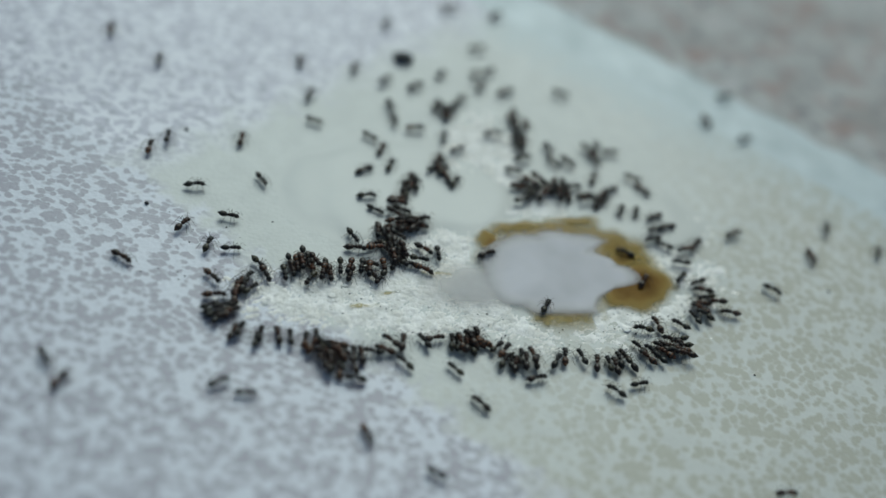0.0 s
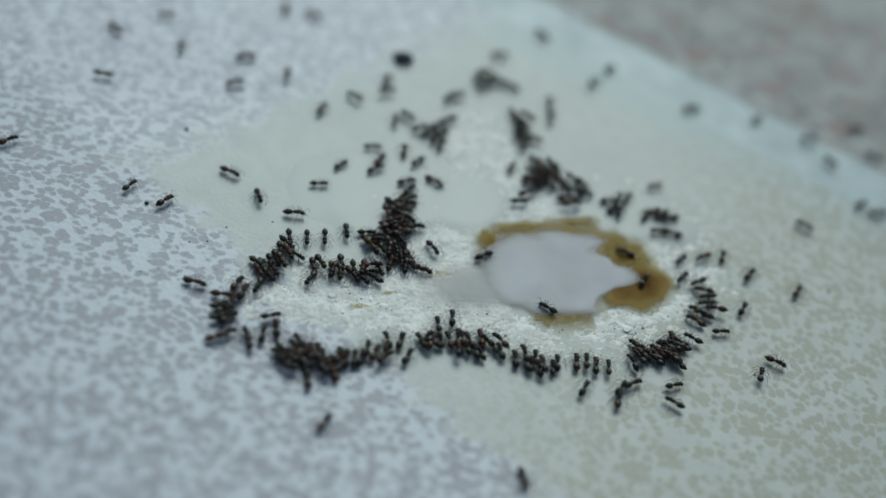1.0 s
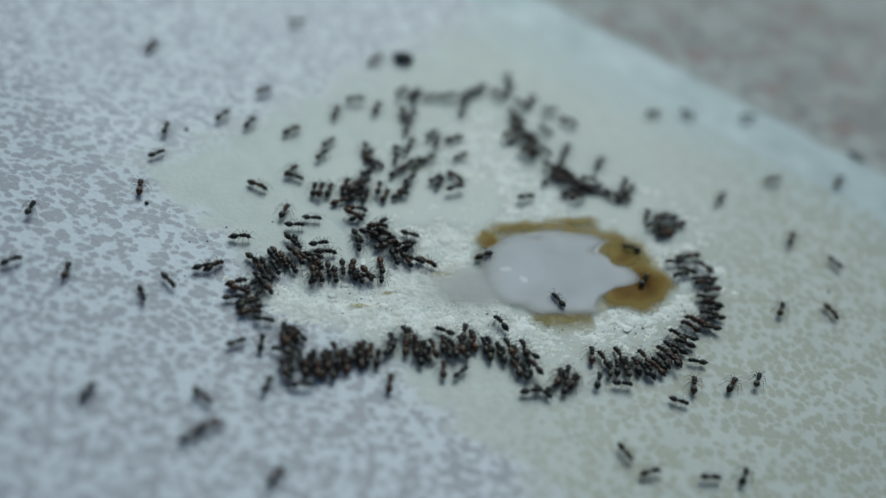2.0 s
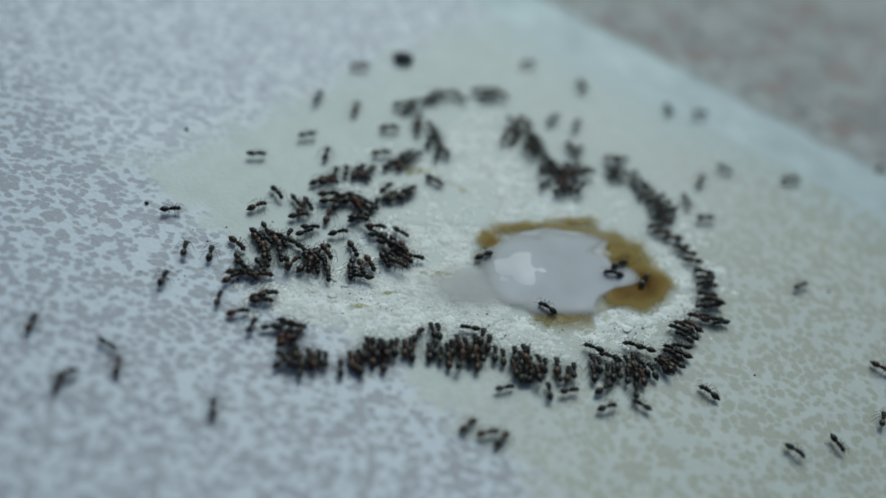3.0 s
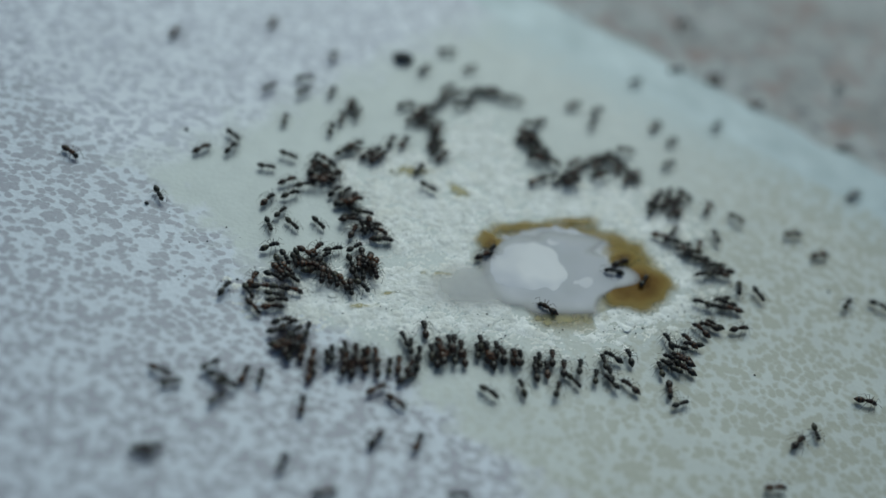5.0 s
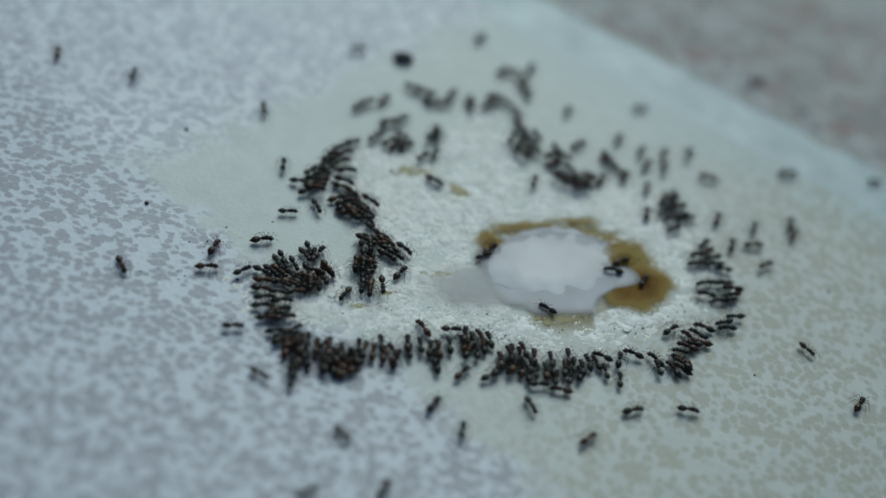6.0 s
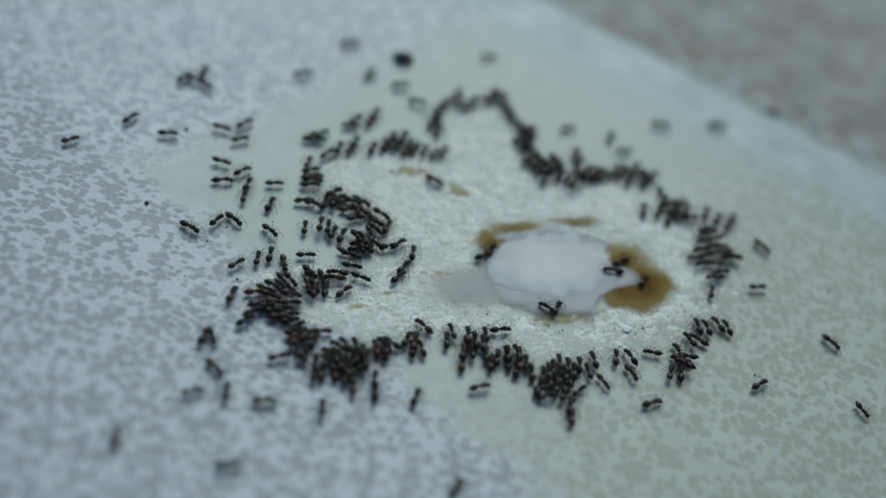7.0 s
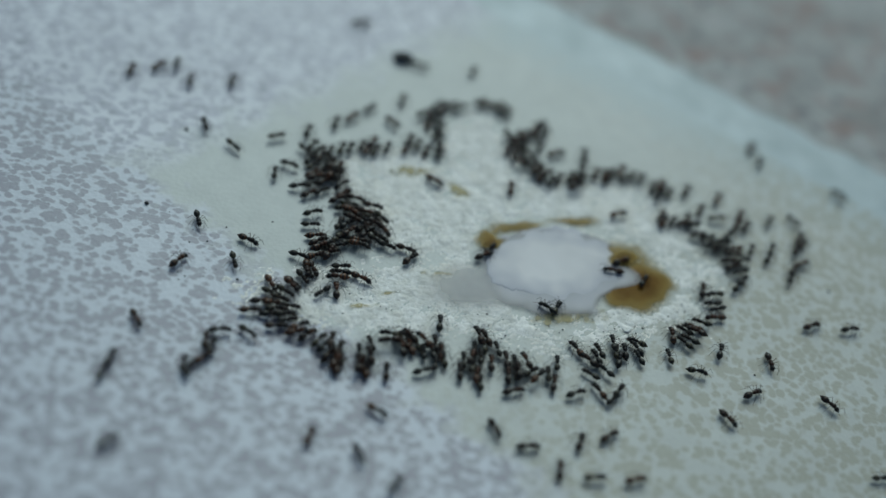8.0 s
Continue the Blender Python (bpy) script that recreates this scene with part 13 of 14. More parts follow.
    walk(ants[275], [(0, on(74.5, 6.4, -149)), (0.5, on(74.5, 6.4, -149)), (1, on(74.5, 6.4, -149)), (1.5, on(74.5, 6.4, -149)), (1.6, on(74.5, 6.4, -149)), (1.7, on(38.5, 5.1, -148)), (2.8, on(38.5, 6.8, -154)), (3, on(38.2, 3.3, -160)), (3.5, on(37.7, 3.6, -173)), (4, on(39.0, 4.1, -154)), (4.5, on(39.0, 4.1, -154)), (4.7, on(39.3, 8.8, -173)), (5.8, on(39.7, 8.9, -159)), (6, on(41.4, 5.5, -149)), (6.25, on(43.5, 9.3, -65)), (6.5, on(45.6, 12.9, 21)), (6.67, on(43.3, 12.2, -40)), (6.83, on(41.0, 11.6, -103)), (7, on(38.7, 10.9, -159)), (7.5, on(39.4, 5.9, -159)), (8, on(40.9, 12.3, -159))])
    walk(ants[276], [(0, on(71.6, 9.0, -160)), (0.5, on(71.6, 9.0, -160)), (1, on(71.6, 9.0, -160)), (1.5, on(71.6, 9.0, -160)), (1.6, on(71.6, 9.0, -160)), (1.7, on(33.8, 8.5, -159)), (2.8, on(31.9, 11.4, -159)), (3, on(33.9, -3.8, -187)), (3.5, on(37.5, -1.4, -187)), (4, on(38.6, -0.7, -187)), (4.5, on(38.6, -0.7, -187)), (4.7, on(40.6, 4.1, -188)), (5.8, on(40.7, 0.0, -161)), (6, on(40.3, -0.4, -149)), (6.5, on(38.9, 7.5, -148)), (7, on(38.8, 8.1, -159)), (7.5, on(39.1, 0.8, -161)), (7.75, on(41.0, 4.9, -227)), (8, on(43.1, 9.0, -296))])
    walk(ants[277], [(0, on(37.8, -37.4, 79)), (0.5, on(37.8, -37.4, 79)), (1, on(37.8, -37.4, 79)), (1.5, on(37.8, -37.4, 79)), (1.56, on(37.8, -37.4, 79)), (1.7, on(41.8, -18.4, 79)), (2.8, on(40.8, -6.5, 25)), (2.9, on(39.7, -10.0, 85)), (3, on(38.6, -13.5, 152)), (3.5, on(41.5, -16.3, 79)), (3.75, on(44.5, -14.7, 6)), (4, on(47.5, -13.2, -73)), (4.5, on(39.3, -17.7, 0)), (4.7, on(54.2, -19.2, 28)), (5.25, on(45.0, -15.2, 84)), (5.8, on(35.9, -11.3, 145)), (6, on(33.6, -11.1, 132)), (6.5, on(39.8, -11.9, 187)), (6.75, on(35.5, -14.9, 109)), (7, on(31.3, -17.8, 34)), (7.5, on(38.7, -14.6, 76)), (8, on(44.7, -11.7, 39))])
    walk(ants[278], [(0, on(-48.1, -52.5, 88)), (0.5, on(-48.1, -52.5, 88)), (1, on(-48.1, -52.5, 88)), (1.5, on(-48.1, -52.5, 88)), (1.52, on(-48.1, -52.5, 88)), (1.7, on(-38.7, -41.1, 88)), (2.8, on(-34.0, -36.9, 38)), (3, on(-38.9, -36.9, 45)), (3.5, on(-44.6, -34.0, 19)), (4, on(-41.0, -16.5, -47)), (4.5, on(-37.1, -12.8, -13)), (4.64, on(-55.1, -32.0, -13)), (4.7, on(-55.1, -32.0, -13)), (5.07, on(-55.1, -32.0, -13)), (5.8, on(-14.8, -13.4, -41)), (5.9, on(-9.7, -16.6, 36)), (6, on(-4.5, -19.9, 111)), (6.5, on(-3.0, -17.8, 167)), (7, on(-3.4, -19.5, 161)), (7.5, on(-2.0, -17.5, 161)), (8, on(-1.5, -17.8, 161))])
    walk(ants[279], [(0, on(83.6, 38.5, -44)), (0.5, on(83.6, 38.5, -44)), (1, on(83.6, 38.5, -44)), (1.5, on(83.6, 38.5, -44)), (1.57, on(83.6, 38.5, -44)), (1.7, on(65.7, 47.7, -44)), (2.25, on(61.5, 42.3, 16)), (2.8, on(57.4, 37.0, 70)), (3, on(66.4, 44.6, 69)), (3.5, on(65.3, 49.8, 22)), (3.86, on(87.2, 70.1, 23)), (4, on(87.2, 70.1, 23)), (4.15, on(87.2, 70.1, 23)), (4.5, on(66.4, 48.2, 69)), (4.7, on(59.5, 65.9, 71)), (5.8, on(65.7, 48.4, 43)), (6, on(65.1, 40.1, 22)), (6.5, on(60.7, 36.9, 22)), (7, on(48.1, 52.7, 23)), (7.5, on(58.0, 50.5, -27)), (7.75, on(51.7, 43.8, 31)), (8, on(45.6, 37.2, 86))])
    walk(ants[280], [(0, on(-40.9, 57.3, 51)), (0.5, on(-40.9, 57.3, 51)), (1, on(-40.9, 57.3, 51)), (1.5, on(-40.9, 57.3, 51)), (1.52, on(-40.9, 57.3, 51)), (1.7, on(-19.0, 34.8, 51)), (2.8, on(-17.9, 48.1, 85)), (3, on(-20.3, 34.5, 24)), (3.5, on(-27.1, 38.5, 25)), (4, on(-27.0, 32.2, 24)), (4.5, on(-34.3, 38.0, 25)), (4.7, on(-36.9, 39.7, 100)), (5.8, on(-30.7, 39.3, 25)), (5.91, on(-30.3, 64.8, 26)), (6, on(-30.3, 64.8, 26)), (6.27, on(-30.3, 64.8, 26)), (6.5, on(36.6, 25.3, -53)), (6.75, on(35.4, 23.1, 16)), (7, on(34.1, 21.0, 80)), (7.25, on(36.3, 19.3, 148)), (7.5, on(38.6, 17.7, 213)), (7.75, on(40.3, 19.2, 143)), (8, on(42.1, 20.9, 72))])
    walk(ants[281], [(0, on(-69.4, -10.1, 107)), (0.5, on(-69.4, -10.1, 107)), (1, on(-69.4, -10.1, 107)), (1.5, on(-69.4, -10.1, 107)), (1.61, on(-69.4, -10.1, 107)), (1.7, on(-57.5, -12.9, 107)), (2.25, on(-53.4, -13.2, 64)), (2.8, on(-49.2, -13.7, 21)), (3, on(-36.9, -6.8, 29)), (3.5, on(-40.9, -7.2, 22)), (3.75, on(-37.9, -0.3, 63)), (4, on(-34.8, 6.8, 105)), (4.25, on(-38.0, 2.2, 63)), (4.5, on(-41.2, -2.4, 22)), (4.7, on(-43.0, -3.4, -52)), (5.8, on(-23.5, -12.3, 14)), (6, on(-24.6, -14.1, 52)), (6.5, on(-24.4, -7.5, 96)), (7, on(-30.6, -6.5, 69)), (7.5, on(-27.7, -8.4, 68)), (7.75, on(-30.3, -7.9, 7)), (8, on(-33.0, -7.3, -61))])
    walk(ants[282], [(0, on(-69.4, -10.1, 105)), (0.5, on(-69.4, -10.1, 105)), (1, on(-69.4, -10.1, 105)), (1.5, on(-69.4, -10.1, 105)), (1.52, on(-69.4, -10.1, 105)), (1.7, on(-48.6, -4.7, 105)), (2.8, on(-34.7, -3.6, 70)), (2.9, on(-29.5, -5.9, 13)), (3, on(-24.4, -8.3, -51)), (3.5, on(-24.4, -12.1, 7)), (4, on(-22.2, -11.9, -66)), (4.5, on(-22.2, -11.9, -31)), (4.7, on(-20.5, -12.3, -41)), (5.8, on(-20.0, -12.6, -31)), (6, on(-20.0, -12.6, -31)), (6.5, on(-20.2, -10.5, -51)), (7, on(-19.9, -11.0, -66)), (7.5, on(-16.5, -8.6, -6)), (8, on(-17.1, -4.4, 21))])
    walk(ants[283], [(0, on(25.3, -43.5, 17)), (0.5, on(25.3, -43.5, 17)), (1, on(25.3, -43.5, 17)), (1.5, on(25.3, -43.5, 17)), (1.62, on(25.3, -43.5, 17)), (1.7, on(31.8, -32.1, 18)), (2.8, on(28.5, -24.6, 71)), (3, on(25.5, -20.5, 34)), (3.5, on(25.1, -20.5, 34)), (4, on(25.2, -20.4, 30)), (4.5, on(13.0, -21.9, 59)), (4.7, on(14.4, -21.5, 91)), (5.8, on(13.6, -20.8, 160)), (5.9, on(14.7, -22.1, 233)), (6, on(15.8, -23.5, 306)), (6.5, on(15.2, -27.1, 329)), (7, on(17.7, -21.3, 390)), (7.5, on(21.1, -19.9, 395)), (8, on(25.0, -31.7, 378))])
    walk(ants[284], [(0, on(-11.8, -53.8, 43)), (0.5, on(-11.8, -53.8, 43)), (1, on(-11.8, -53.8, 43)), (1.5, on(-11.8, -53.8, 43)), (1.58, on(-11.8, -53.8, 43)), (1.7, on(-22.5, -31.2, 43)), (2.8, on(-18.3, -22.2, 32)), (3, on(-18.4, -21.9, 32)), (3.5, on(-18.9, -21.5, 32)), (4, on(-23.0, -26.3, 32)), (4.5, on(-22.6, -33.0, 100)), (4.7, on(-24.3, -34.1, 43)), (5.8, on(-30.0, -33.8, 19)), (6, on(-17.7, -29.6, -18)), (6.5, on(-30.3, -43.9, -35)), (6.75, on(-30.4, -43.7, 36)), (7, on(-30.5, -43.4, 103)), (7.5, on(-33.2, -47.1, 95)), (8, on(-35.4, -35.2, 88))])
    walk(ants[285], [(0, on(77.4, 28.0, -148)), (0.5, on(77.4, 28.0, -148)), (1, on(77.4, 28.0, -148)), (1.5, on(77.4, 28.0, -148)), (1.58, on(77.4, 28.0, -148)), (1.7, on(35.4, 9.7, -148)), (2.8, on(35.1, 17.5, -147)), (3, on(35.4, 10.3, -173)), (3.5, on(35.4, 10.3, -173)), (4, on(38.3, 13.7, -203)), (4.5, on(34.3, 15.4, -147)), (4.6, on(35.2, 14.8, -233)), (4.7, on(36.1, 14.2, -318)), (5.07, on(36.3, 13.7, -259)), (5.43, on(36.4, 13.1, -196)), (5.8, on(36.6, 12.5, -138)), (6, on(37.5, 12.9, -129)), (6.5, on(37.8, 14.2, -138)), (7, on(38.2, 14.4, -148)), (7.5, on(39.7, 9.5, -148)), (8, on(41.7, 15.1, -148))])
    walk(ants[286], [(0, on(-50.1, 61.6, 26)), (0.5, on(-50.1, 61.6, 26)), (1, on(-50.1, 61.6, 26)), (1.5, on(-50.1, 61.6, 26)), (1.52, on(-50.1, 61.6, 26)), (1.7, on(-31.7, 41.3, 25)), (2.8, on(-36.3, 41.2, 25)), (3, on(-24.5, 24.2, 78)), (3.5, on(-18.6, 29.5, 85)), (4, on(-20.5, 23.1, 23)), (4.5, on(-22.3, 23.4, 99)), (4.7, on(-18.9, 23.8, 98)), (5.8, on(-17.4, 16.1, 49)), (6, on(-18.0, 15.2, 59)), (6.5, on(-16.3, 16.6, 68)), (7, on(-16.6, 16.4, 91)), (7.5, on(-16.5, 15.8, 91)), (8, on(-17.1, 14.8, 84))])
    walk(ants[287], [(0, on(46.0, -36.1, 76)), (0.5, on(46.0, -36.1, 76)), (1, on(46.0, -36.1, 76)), (1.5, on(46.0, -36.1, 76)), (1.56, on(46.0, -36.1, 76)), (1.7, on(39.0, -16.8, 76)), (2.8, on(33.9, -10.4, 159)), (3, on(32.0, -11.1, 132)), (3.5, on(32.8, -11.9, 110)), (4, on(35.1, -10.1, 159)), (4.5, on(35.0, -9.6, 159)), (4.6, on(46.9, -9.1, 232)), (4.7, on(58.9, -8.7, 308)), (5.25, on(60.9, -6.9, 375)), (5.8, on(62.9, -5.1, 438)), (6, on(59.5, -8.5, 425)), (6.5, on(62.2, 10.8, 427)), (6.75, on(59.1, 6.1, 376)), (7, on(56.0, 1.4, 321)), (7.5, on(48.5, 0.0, 297)), (7.75, on(50.9, 1.9, 348)), (8, on(53.3, 3.7, 395))])
    walk(ants[288], [(0, on(-15.4, -53.3, 19)), (0.5, on(-15.4, -53.3, 19)), (1, on(-15.4, -53.3, 19)), (1.5, on(-15.4, -53.3, 19)), (1.56, on(-15.4, -53.3, 19)), (1.7, on(-12.9, -29.8, 19)), (2.8, on(-11.6, -29.4, 63)), (3, on(-8.5, -25.5, 105)), (3.5, on(-8.7, -25.2, 105)), (4, on(-9.4, -25.4, 101)), (4.5, on(-11.3, -26.5, 105)), (4.7, on(-11.6, -26.6, 101)), (5.8, on(-12.2, -25.8, 102)), (6, on(-12.7, -25.6, 106)), (6.5, on(-11.7, -24.8, 130)), (7, on(-11.6, -25.7, 105)), (7.5, on(-10.6, -23.5, 81)), (8, on(-11.2, -22.6, 63))])
    walk(ants[289], [(0, on(11.4, -48.6, 94)), (0.5, on(11.4, -48.6, 94)), (1, on(11.4, -48.6, 94)), (1.29, on(11.4, -48.6, 94)), (1.5, on(18.2, -22.1, 94)), (1.7, on(18.4, -20.1, 50)), (2.8, on(16.2, -17.5, 75)), (3, on(15.8, -17.7, 75)), (3.5, on(15.4, -17.8, 106)), (4, on(15.3, -17.3, 98)), (4.5, on(11.3, -18.3, 95)), (4.7, on(13.4, -17.0, 99)), (5.8, on(13.2, -15.6, 107)), (6, on(13.2, -15.6, 107)), (6.5, on(14.7, -15.1, 106)), (7, on(13.2, -15.6, 102)), (7.5, on(13.9, -15.4, 106)), (8, on(14.1, -19.2, 41))])
    walk(ants[290], [(0, on(-12.7, -55.5, 83)), (0.5, on(-12.7, -55.5, 83)), (1, on(-12.7, -55.5, 83)), (1.13, on(-12.7, -55.5, 83)), (1.5, on(-20.5, -47.3, 83)), (1.7, on(-22.5, -42.4, 64)), (2.8, on(-22.7, -39.0, 42)), (3, on(-39.4, -38.1, 89)), (3.32, on(-54.7, -47.2, 89)), (3.5, on(-54.7, -47.2, 89)), (3.55, on(-54.7, -47.2, 89)), (4, on(-26.4, 14.4, 78)), (4.5, on(-24.4, 21.4, 38)), (4.7, on(-22.0, 23.2, 98)), (5.8, on(-18.6, 12.2, 59)), (6, on(-18.6, 12.2, 59)), (6.5, on(-18.9, 12.1, 59)), (7, on(-33.0, 14.0, 56)), (7.47, on(-29.4, 68.6, 57)), (7.5, on(-29.4, 68.6, 57)), (7.66, on(-29.4, 68.6, 57)), (8, on(51.8, 21.5, 70))])
    walk(ants[291], [(0, on(13.0, -45.2, 28)), (0.5, on(13.0, -45.2, 28)), (1, on(13.0, -45.2, 28)), (1.18, on(13.0, -45.2, 28)), (1.5, on(24.4, -29.6, 28)), (1.7, on(28.4, -27.0, -45)), (2.8, on(25.2, -22.0, -33)), (3, on(20.4, -19.5, 30)), (3.25, on(21.0, -19.5, 106)), (3.5, on(21.6, -19.5, 186)), (3.75, on(21.4, -20.2, 100)), (4, on(21.2, -20.8, 18)), (4.5, on(12.5, -21.2, 67)), (4.7, on(19.3, -19.8, 85)), (5.8, on(16.4, -19.8, 82)), (6, on(16.4, -19.8, 19)), (6.5, on(22.4, -24.5, 24)), (7, on(19.8, -20.2, 74)), (7.5, on(27.9, -13.5, 95)), (8, on(26.7, -17.3, 65))])
    walk(ants[292], [(0, on(-0.5, -49.7, 62)), (0.5, on(-0.5, -49.7, 62)), (1, on(-0.5, -49.7, 62)), (1.22, on(-0.5, -49.7, 62)), (1.5, on(-12.8, -41.1, 62)), (1.7, on(-10.9, -38.5, 71)), (2.54, on(-13.7, -53.2, 71)), (2.8, on(-13.7, -53.2, 71)), (2.91, on(-13.7, -53.2, 71)), (3, on(13.0, -29.6, 67)), (3.5, on(1.0, -40.5, 77)), (3.75, on(-2.8, -39.0, 11)), (4, on(-6.7, -37.4, -58)), (4.5, on(-11.8, -39.9, -17)), (4.7, on(-7.4, -44.2, 18)), (5.8, on(-3.9, -40.1, 51)), (6, on(0.6, -40.8, 77)), (6.5, on(10.0, -36.5, 75)), (7, on(8.8, -38.1, 75)), (7.25, on(13.7, -32.5, 12)), (7.5, on(18.8, -26.9, -54)), (7.75, on(19.8, -29.4, 21)), (8, on(20.6, -31.8, 93))])
    walk(ants[293], [(0, on(-53.8, 62.4, -67)), (0.5, on(-53.8, 62.4, -67)), (1, on(-53.8, 62.4, -67)), (1.15, on(-53.8, 62.4, -67)), (1.5, on(-25.7, 12.7, -67)), (1.6, on(-28.3, 14.6, 20)), (1.7, on(-31.0, 16.5, 100)), (2.25, on(-32.7, 12.2, 22)), (2.8, on(-34.6, 7.8, -62)), (3, on(-24.5, 1.6, -42)), (3.25, on(-25.1, 1.9, 31)), (3.5, on(-25.7, 2.1, 100)), (4, on(-31.5, 7.0, 87)), (4.5, on(-21.1, 7.3, 49)), (4.7, on(-20.5, 8.2, 49)), (5.8, on(-20.6, 6.9, 48)), (6, on(-20.6, 6.9, 48)), (6.5, on(-20.2, 6.8, 48)), (7, on(-30.2, 4.1, 49)), (7.5, on(-28.4, 5.7, 100)), (7.75, on(-26.4, 6.7, 47)), (8, on(-24.4, 7.9, -7))])
    walk(ants[294], [(0, on(27.5, -42.6, 29)), (0.5, on(27.5, -42.6, 29)), (1, on(27.5, -42.6, 29)), (1.09, on(27.5, -42.6, 29)), (1.5, on(14.5, -27.3, 30)), (1.7, on(17.2, -22.9, -55)), (2.25, on(17.0, -19.9, 23)), (2.8, on(16.8, -16.8, 98)), (3, on(16.7, -16.4, 98)), (3.5, on(16.4, -17.0, 98)), (4, on(16.9, -17.3, 98)), (4.5, on(13.4, -17.0, 99)), (4.7, on(15.3, -16.8, 98)), (5.8, on(15.6, -16.3, 98)), (6, on(15.8, -17.7, 94)), (6.5, on(16.6, -18.8, 94)), (7, on(16.6, -17.9, 94)), (7.5, on(16.5, -17.4, 98)), (8, on(17.3, -17.6, 98))])
    walk(ants[295], [(0, on(26.6, -40.9, 160)), (0.5, on(26.6, -40.9, 160)), (1, on(26.6, -40.9, 160)), (1.21, on(26.6, -40.9, 160)), (1.5, on(13.2, -21.4, 160)), (1.7, on(13.1, -18.1, 136)), (2.8, on(12.8, -18.2, 115)), (3, on(12.8, -18.2, 115)), (3.5, on(13.5, -17.5, 99)), (4, on(13.5, -17.9, 99)), (4.5, on(7.0, -19.3, 92)), (4.7, on(9.1, -18.5, 100)), (5.8, on(8.3, -15.8, 108)), (6, on(8.3, -15.8, 108)), (6.5, on(9.4, -15.7, 107)), (7, on(8.9, -17.1, 100)), (7.5, on(8.9, -17.5, 100)), (8, on(9.8, -18.3, 99))])
    walk(ants[296], [(0, on(-26.0, 71.4, 103)), (0.5, on(-26.0, 71.4, 103)), (1, on(-26.0, 71.4, 103)), (1.25, on(-26.0, 71.4, 103)), (1.5, on(-23.6, 8.2, 103)), (1.7, on(-21.7, 12.7, 69)), (2.8, on(-19.4, 7.3, 68)), (3, on(-17.9, 8.6, 91)), (3.25, on(-17.8, 7.8, 36)), (3.5, on(-17.7, 7.1, -20)), (4, on(-22.7, 13.2, -52)), (4.25, on(-23.1, 13.7, 0)), (4.5, on(-23.4, 14.3, 50)), (4.7, on(-25.9, 12.5, -21)), (5.8, on(-21.2, 7.9, 59)), (6, on(-21.2, 7.9, 59)), (6.5, on(-20.2, 8.3, 59)), (7, on(-33.5, 4.8, 0)), (7.5, on(-29.1, 7.3, 60)), (8, on(-27.8, 13.1, 37))])
    walk(ants[297], [(0, on(74.9, 27.5, 21)), (0.5, on(74.9, 27.5, 21)), (0.73, on(74.9, 27.5, 21)), (1, on(65.0, 32.4, 21)), (1.5, on(62.9, 34.3, 42)), (1.7, on(59.7, 38.2, 70)), (2.8, on(57.7, 35.1, 42)), (3, on(50.8, 35.0, 22)), (3.5, on(63.3, 49.7, 52)), (4, on(51.4, 46.8, -26)), (4.5, on(53.1, 52.4, 23)), (4.7, on(49.7, 54.9, 24)), (5.8, on(40.5, 37.2, 73)), (5.9, on(38.9, 33.6, 33)), (6, on(37.4, 29.9, -8)), (6.5, on(35.7, 26.9, -63)), (7, on(27.5, 26.3, -62)), (7.5, on(28.0, 25.9, -52)), (7.75, on(28.9, 25.6, 14)), (8, on(29.8, 25.2, 75))])
    walk(ants[298], [(0, on(21.1, -46.5, 40)), (0.03, on(21.1, -46.5, 40)), (0.5, on(21.4, -19.2, 40)), (1, on(22.2, -18.4, 73)), (1.5, on(22.0, -18.9, 160)), (1.7, on(20.0, -18.6, 74)), (2.8, on(23.7, -14.4, 104)), (3, on(23.7, -13.9, 104)), (3.5, on(24.5, -14.1, 104)), (4, on(24.9, -14.1, 112)), (4.5, on(18.7, -16.6, 114)), (4.7, on(25.3, -14.9, 112)), (5.8, on(22.7, -15.3, 100)), (6, on(21.5, -15.2, 105)), (6.5, on(22.2, -14.8, 123)), (7, on(20.5, -16.0, 101)), (7.5, on(22.6, -13.9, 113)), (8, on(23.2, -12.7, 123))])
    walk(ants[299], [(0, on(-72.9, -5.3, 68)), (0.5, on(-72.9, -5.3, 68)), (0.69, on(-72.9, -5.3, 68)), (1, on(-43.6, -4.3, 68)), (1.5, on(-43.6, 8.1, 38)), (1.7, on(-44.0, 4.0, 73)), (2.25, on(-40.5, 3.0, 11)), (2.8, on(-37.0, 1.9, -57)), (3, on(-23.9, -5.8, -51)), (3.5, on(-23.4, -6.2, -31)), (4, on(-24.5, 1.0, -63)), (4.25, on(-24.4, 1.2, 14)), (4.5, on(-24.2, 1.5, 85)), (4.7, on(-24.0, 0.6, 96)), (5.25, on(-21.8, -3.5, 25)), (5.8, on(-19.5, -7.5, -51)), (6, on(-18.6, -10.6, -51)), (6.5, on(-18.9, -9.5, -51)), (7, on(-19.2, -13.9, -41)), (7.5, on(-18.0, -14.1, -31)), (8, on(-16.9, -12.5, -41))])
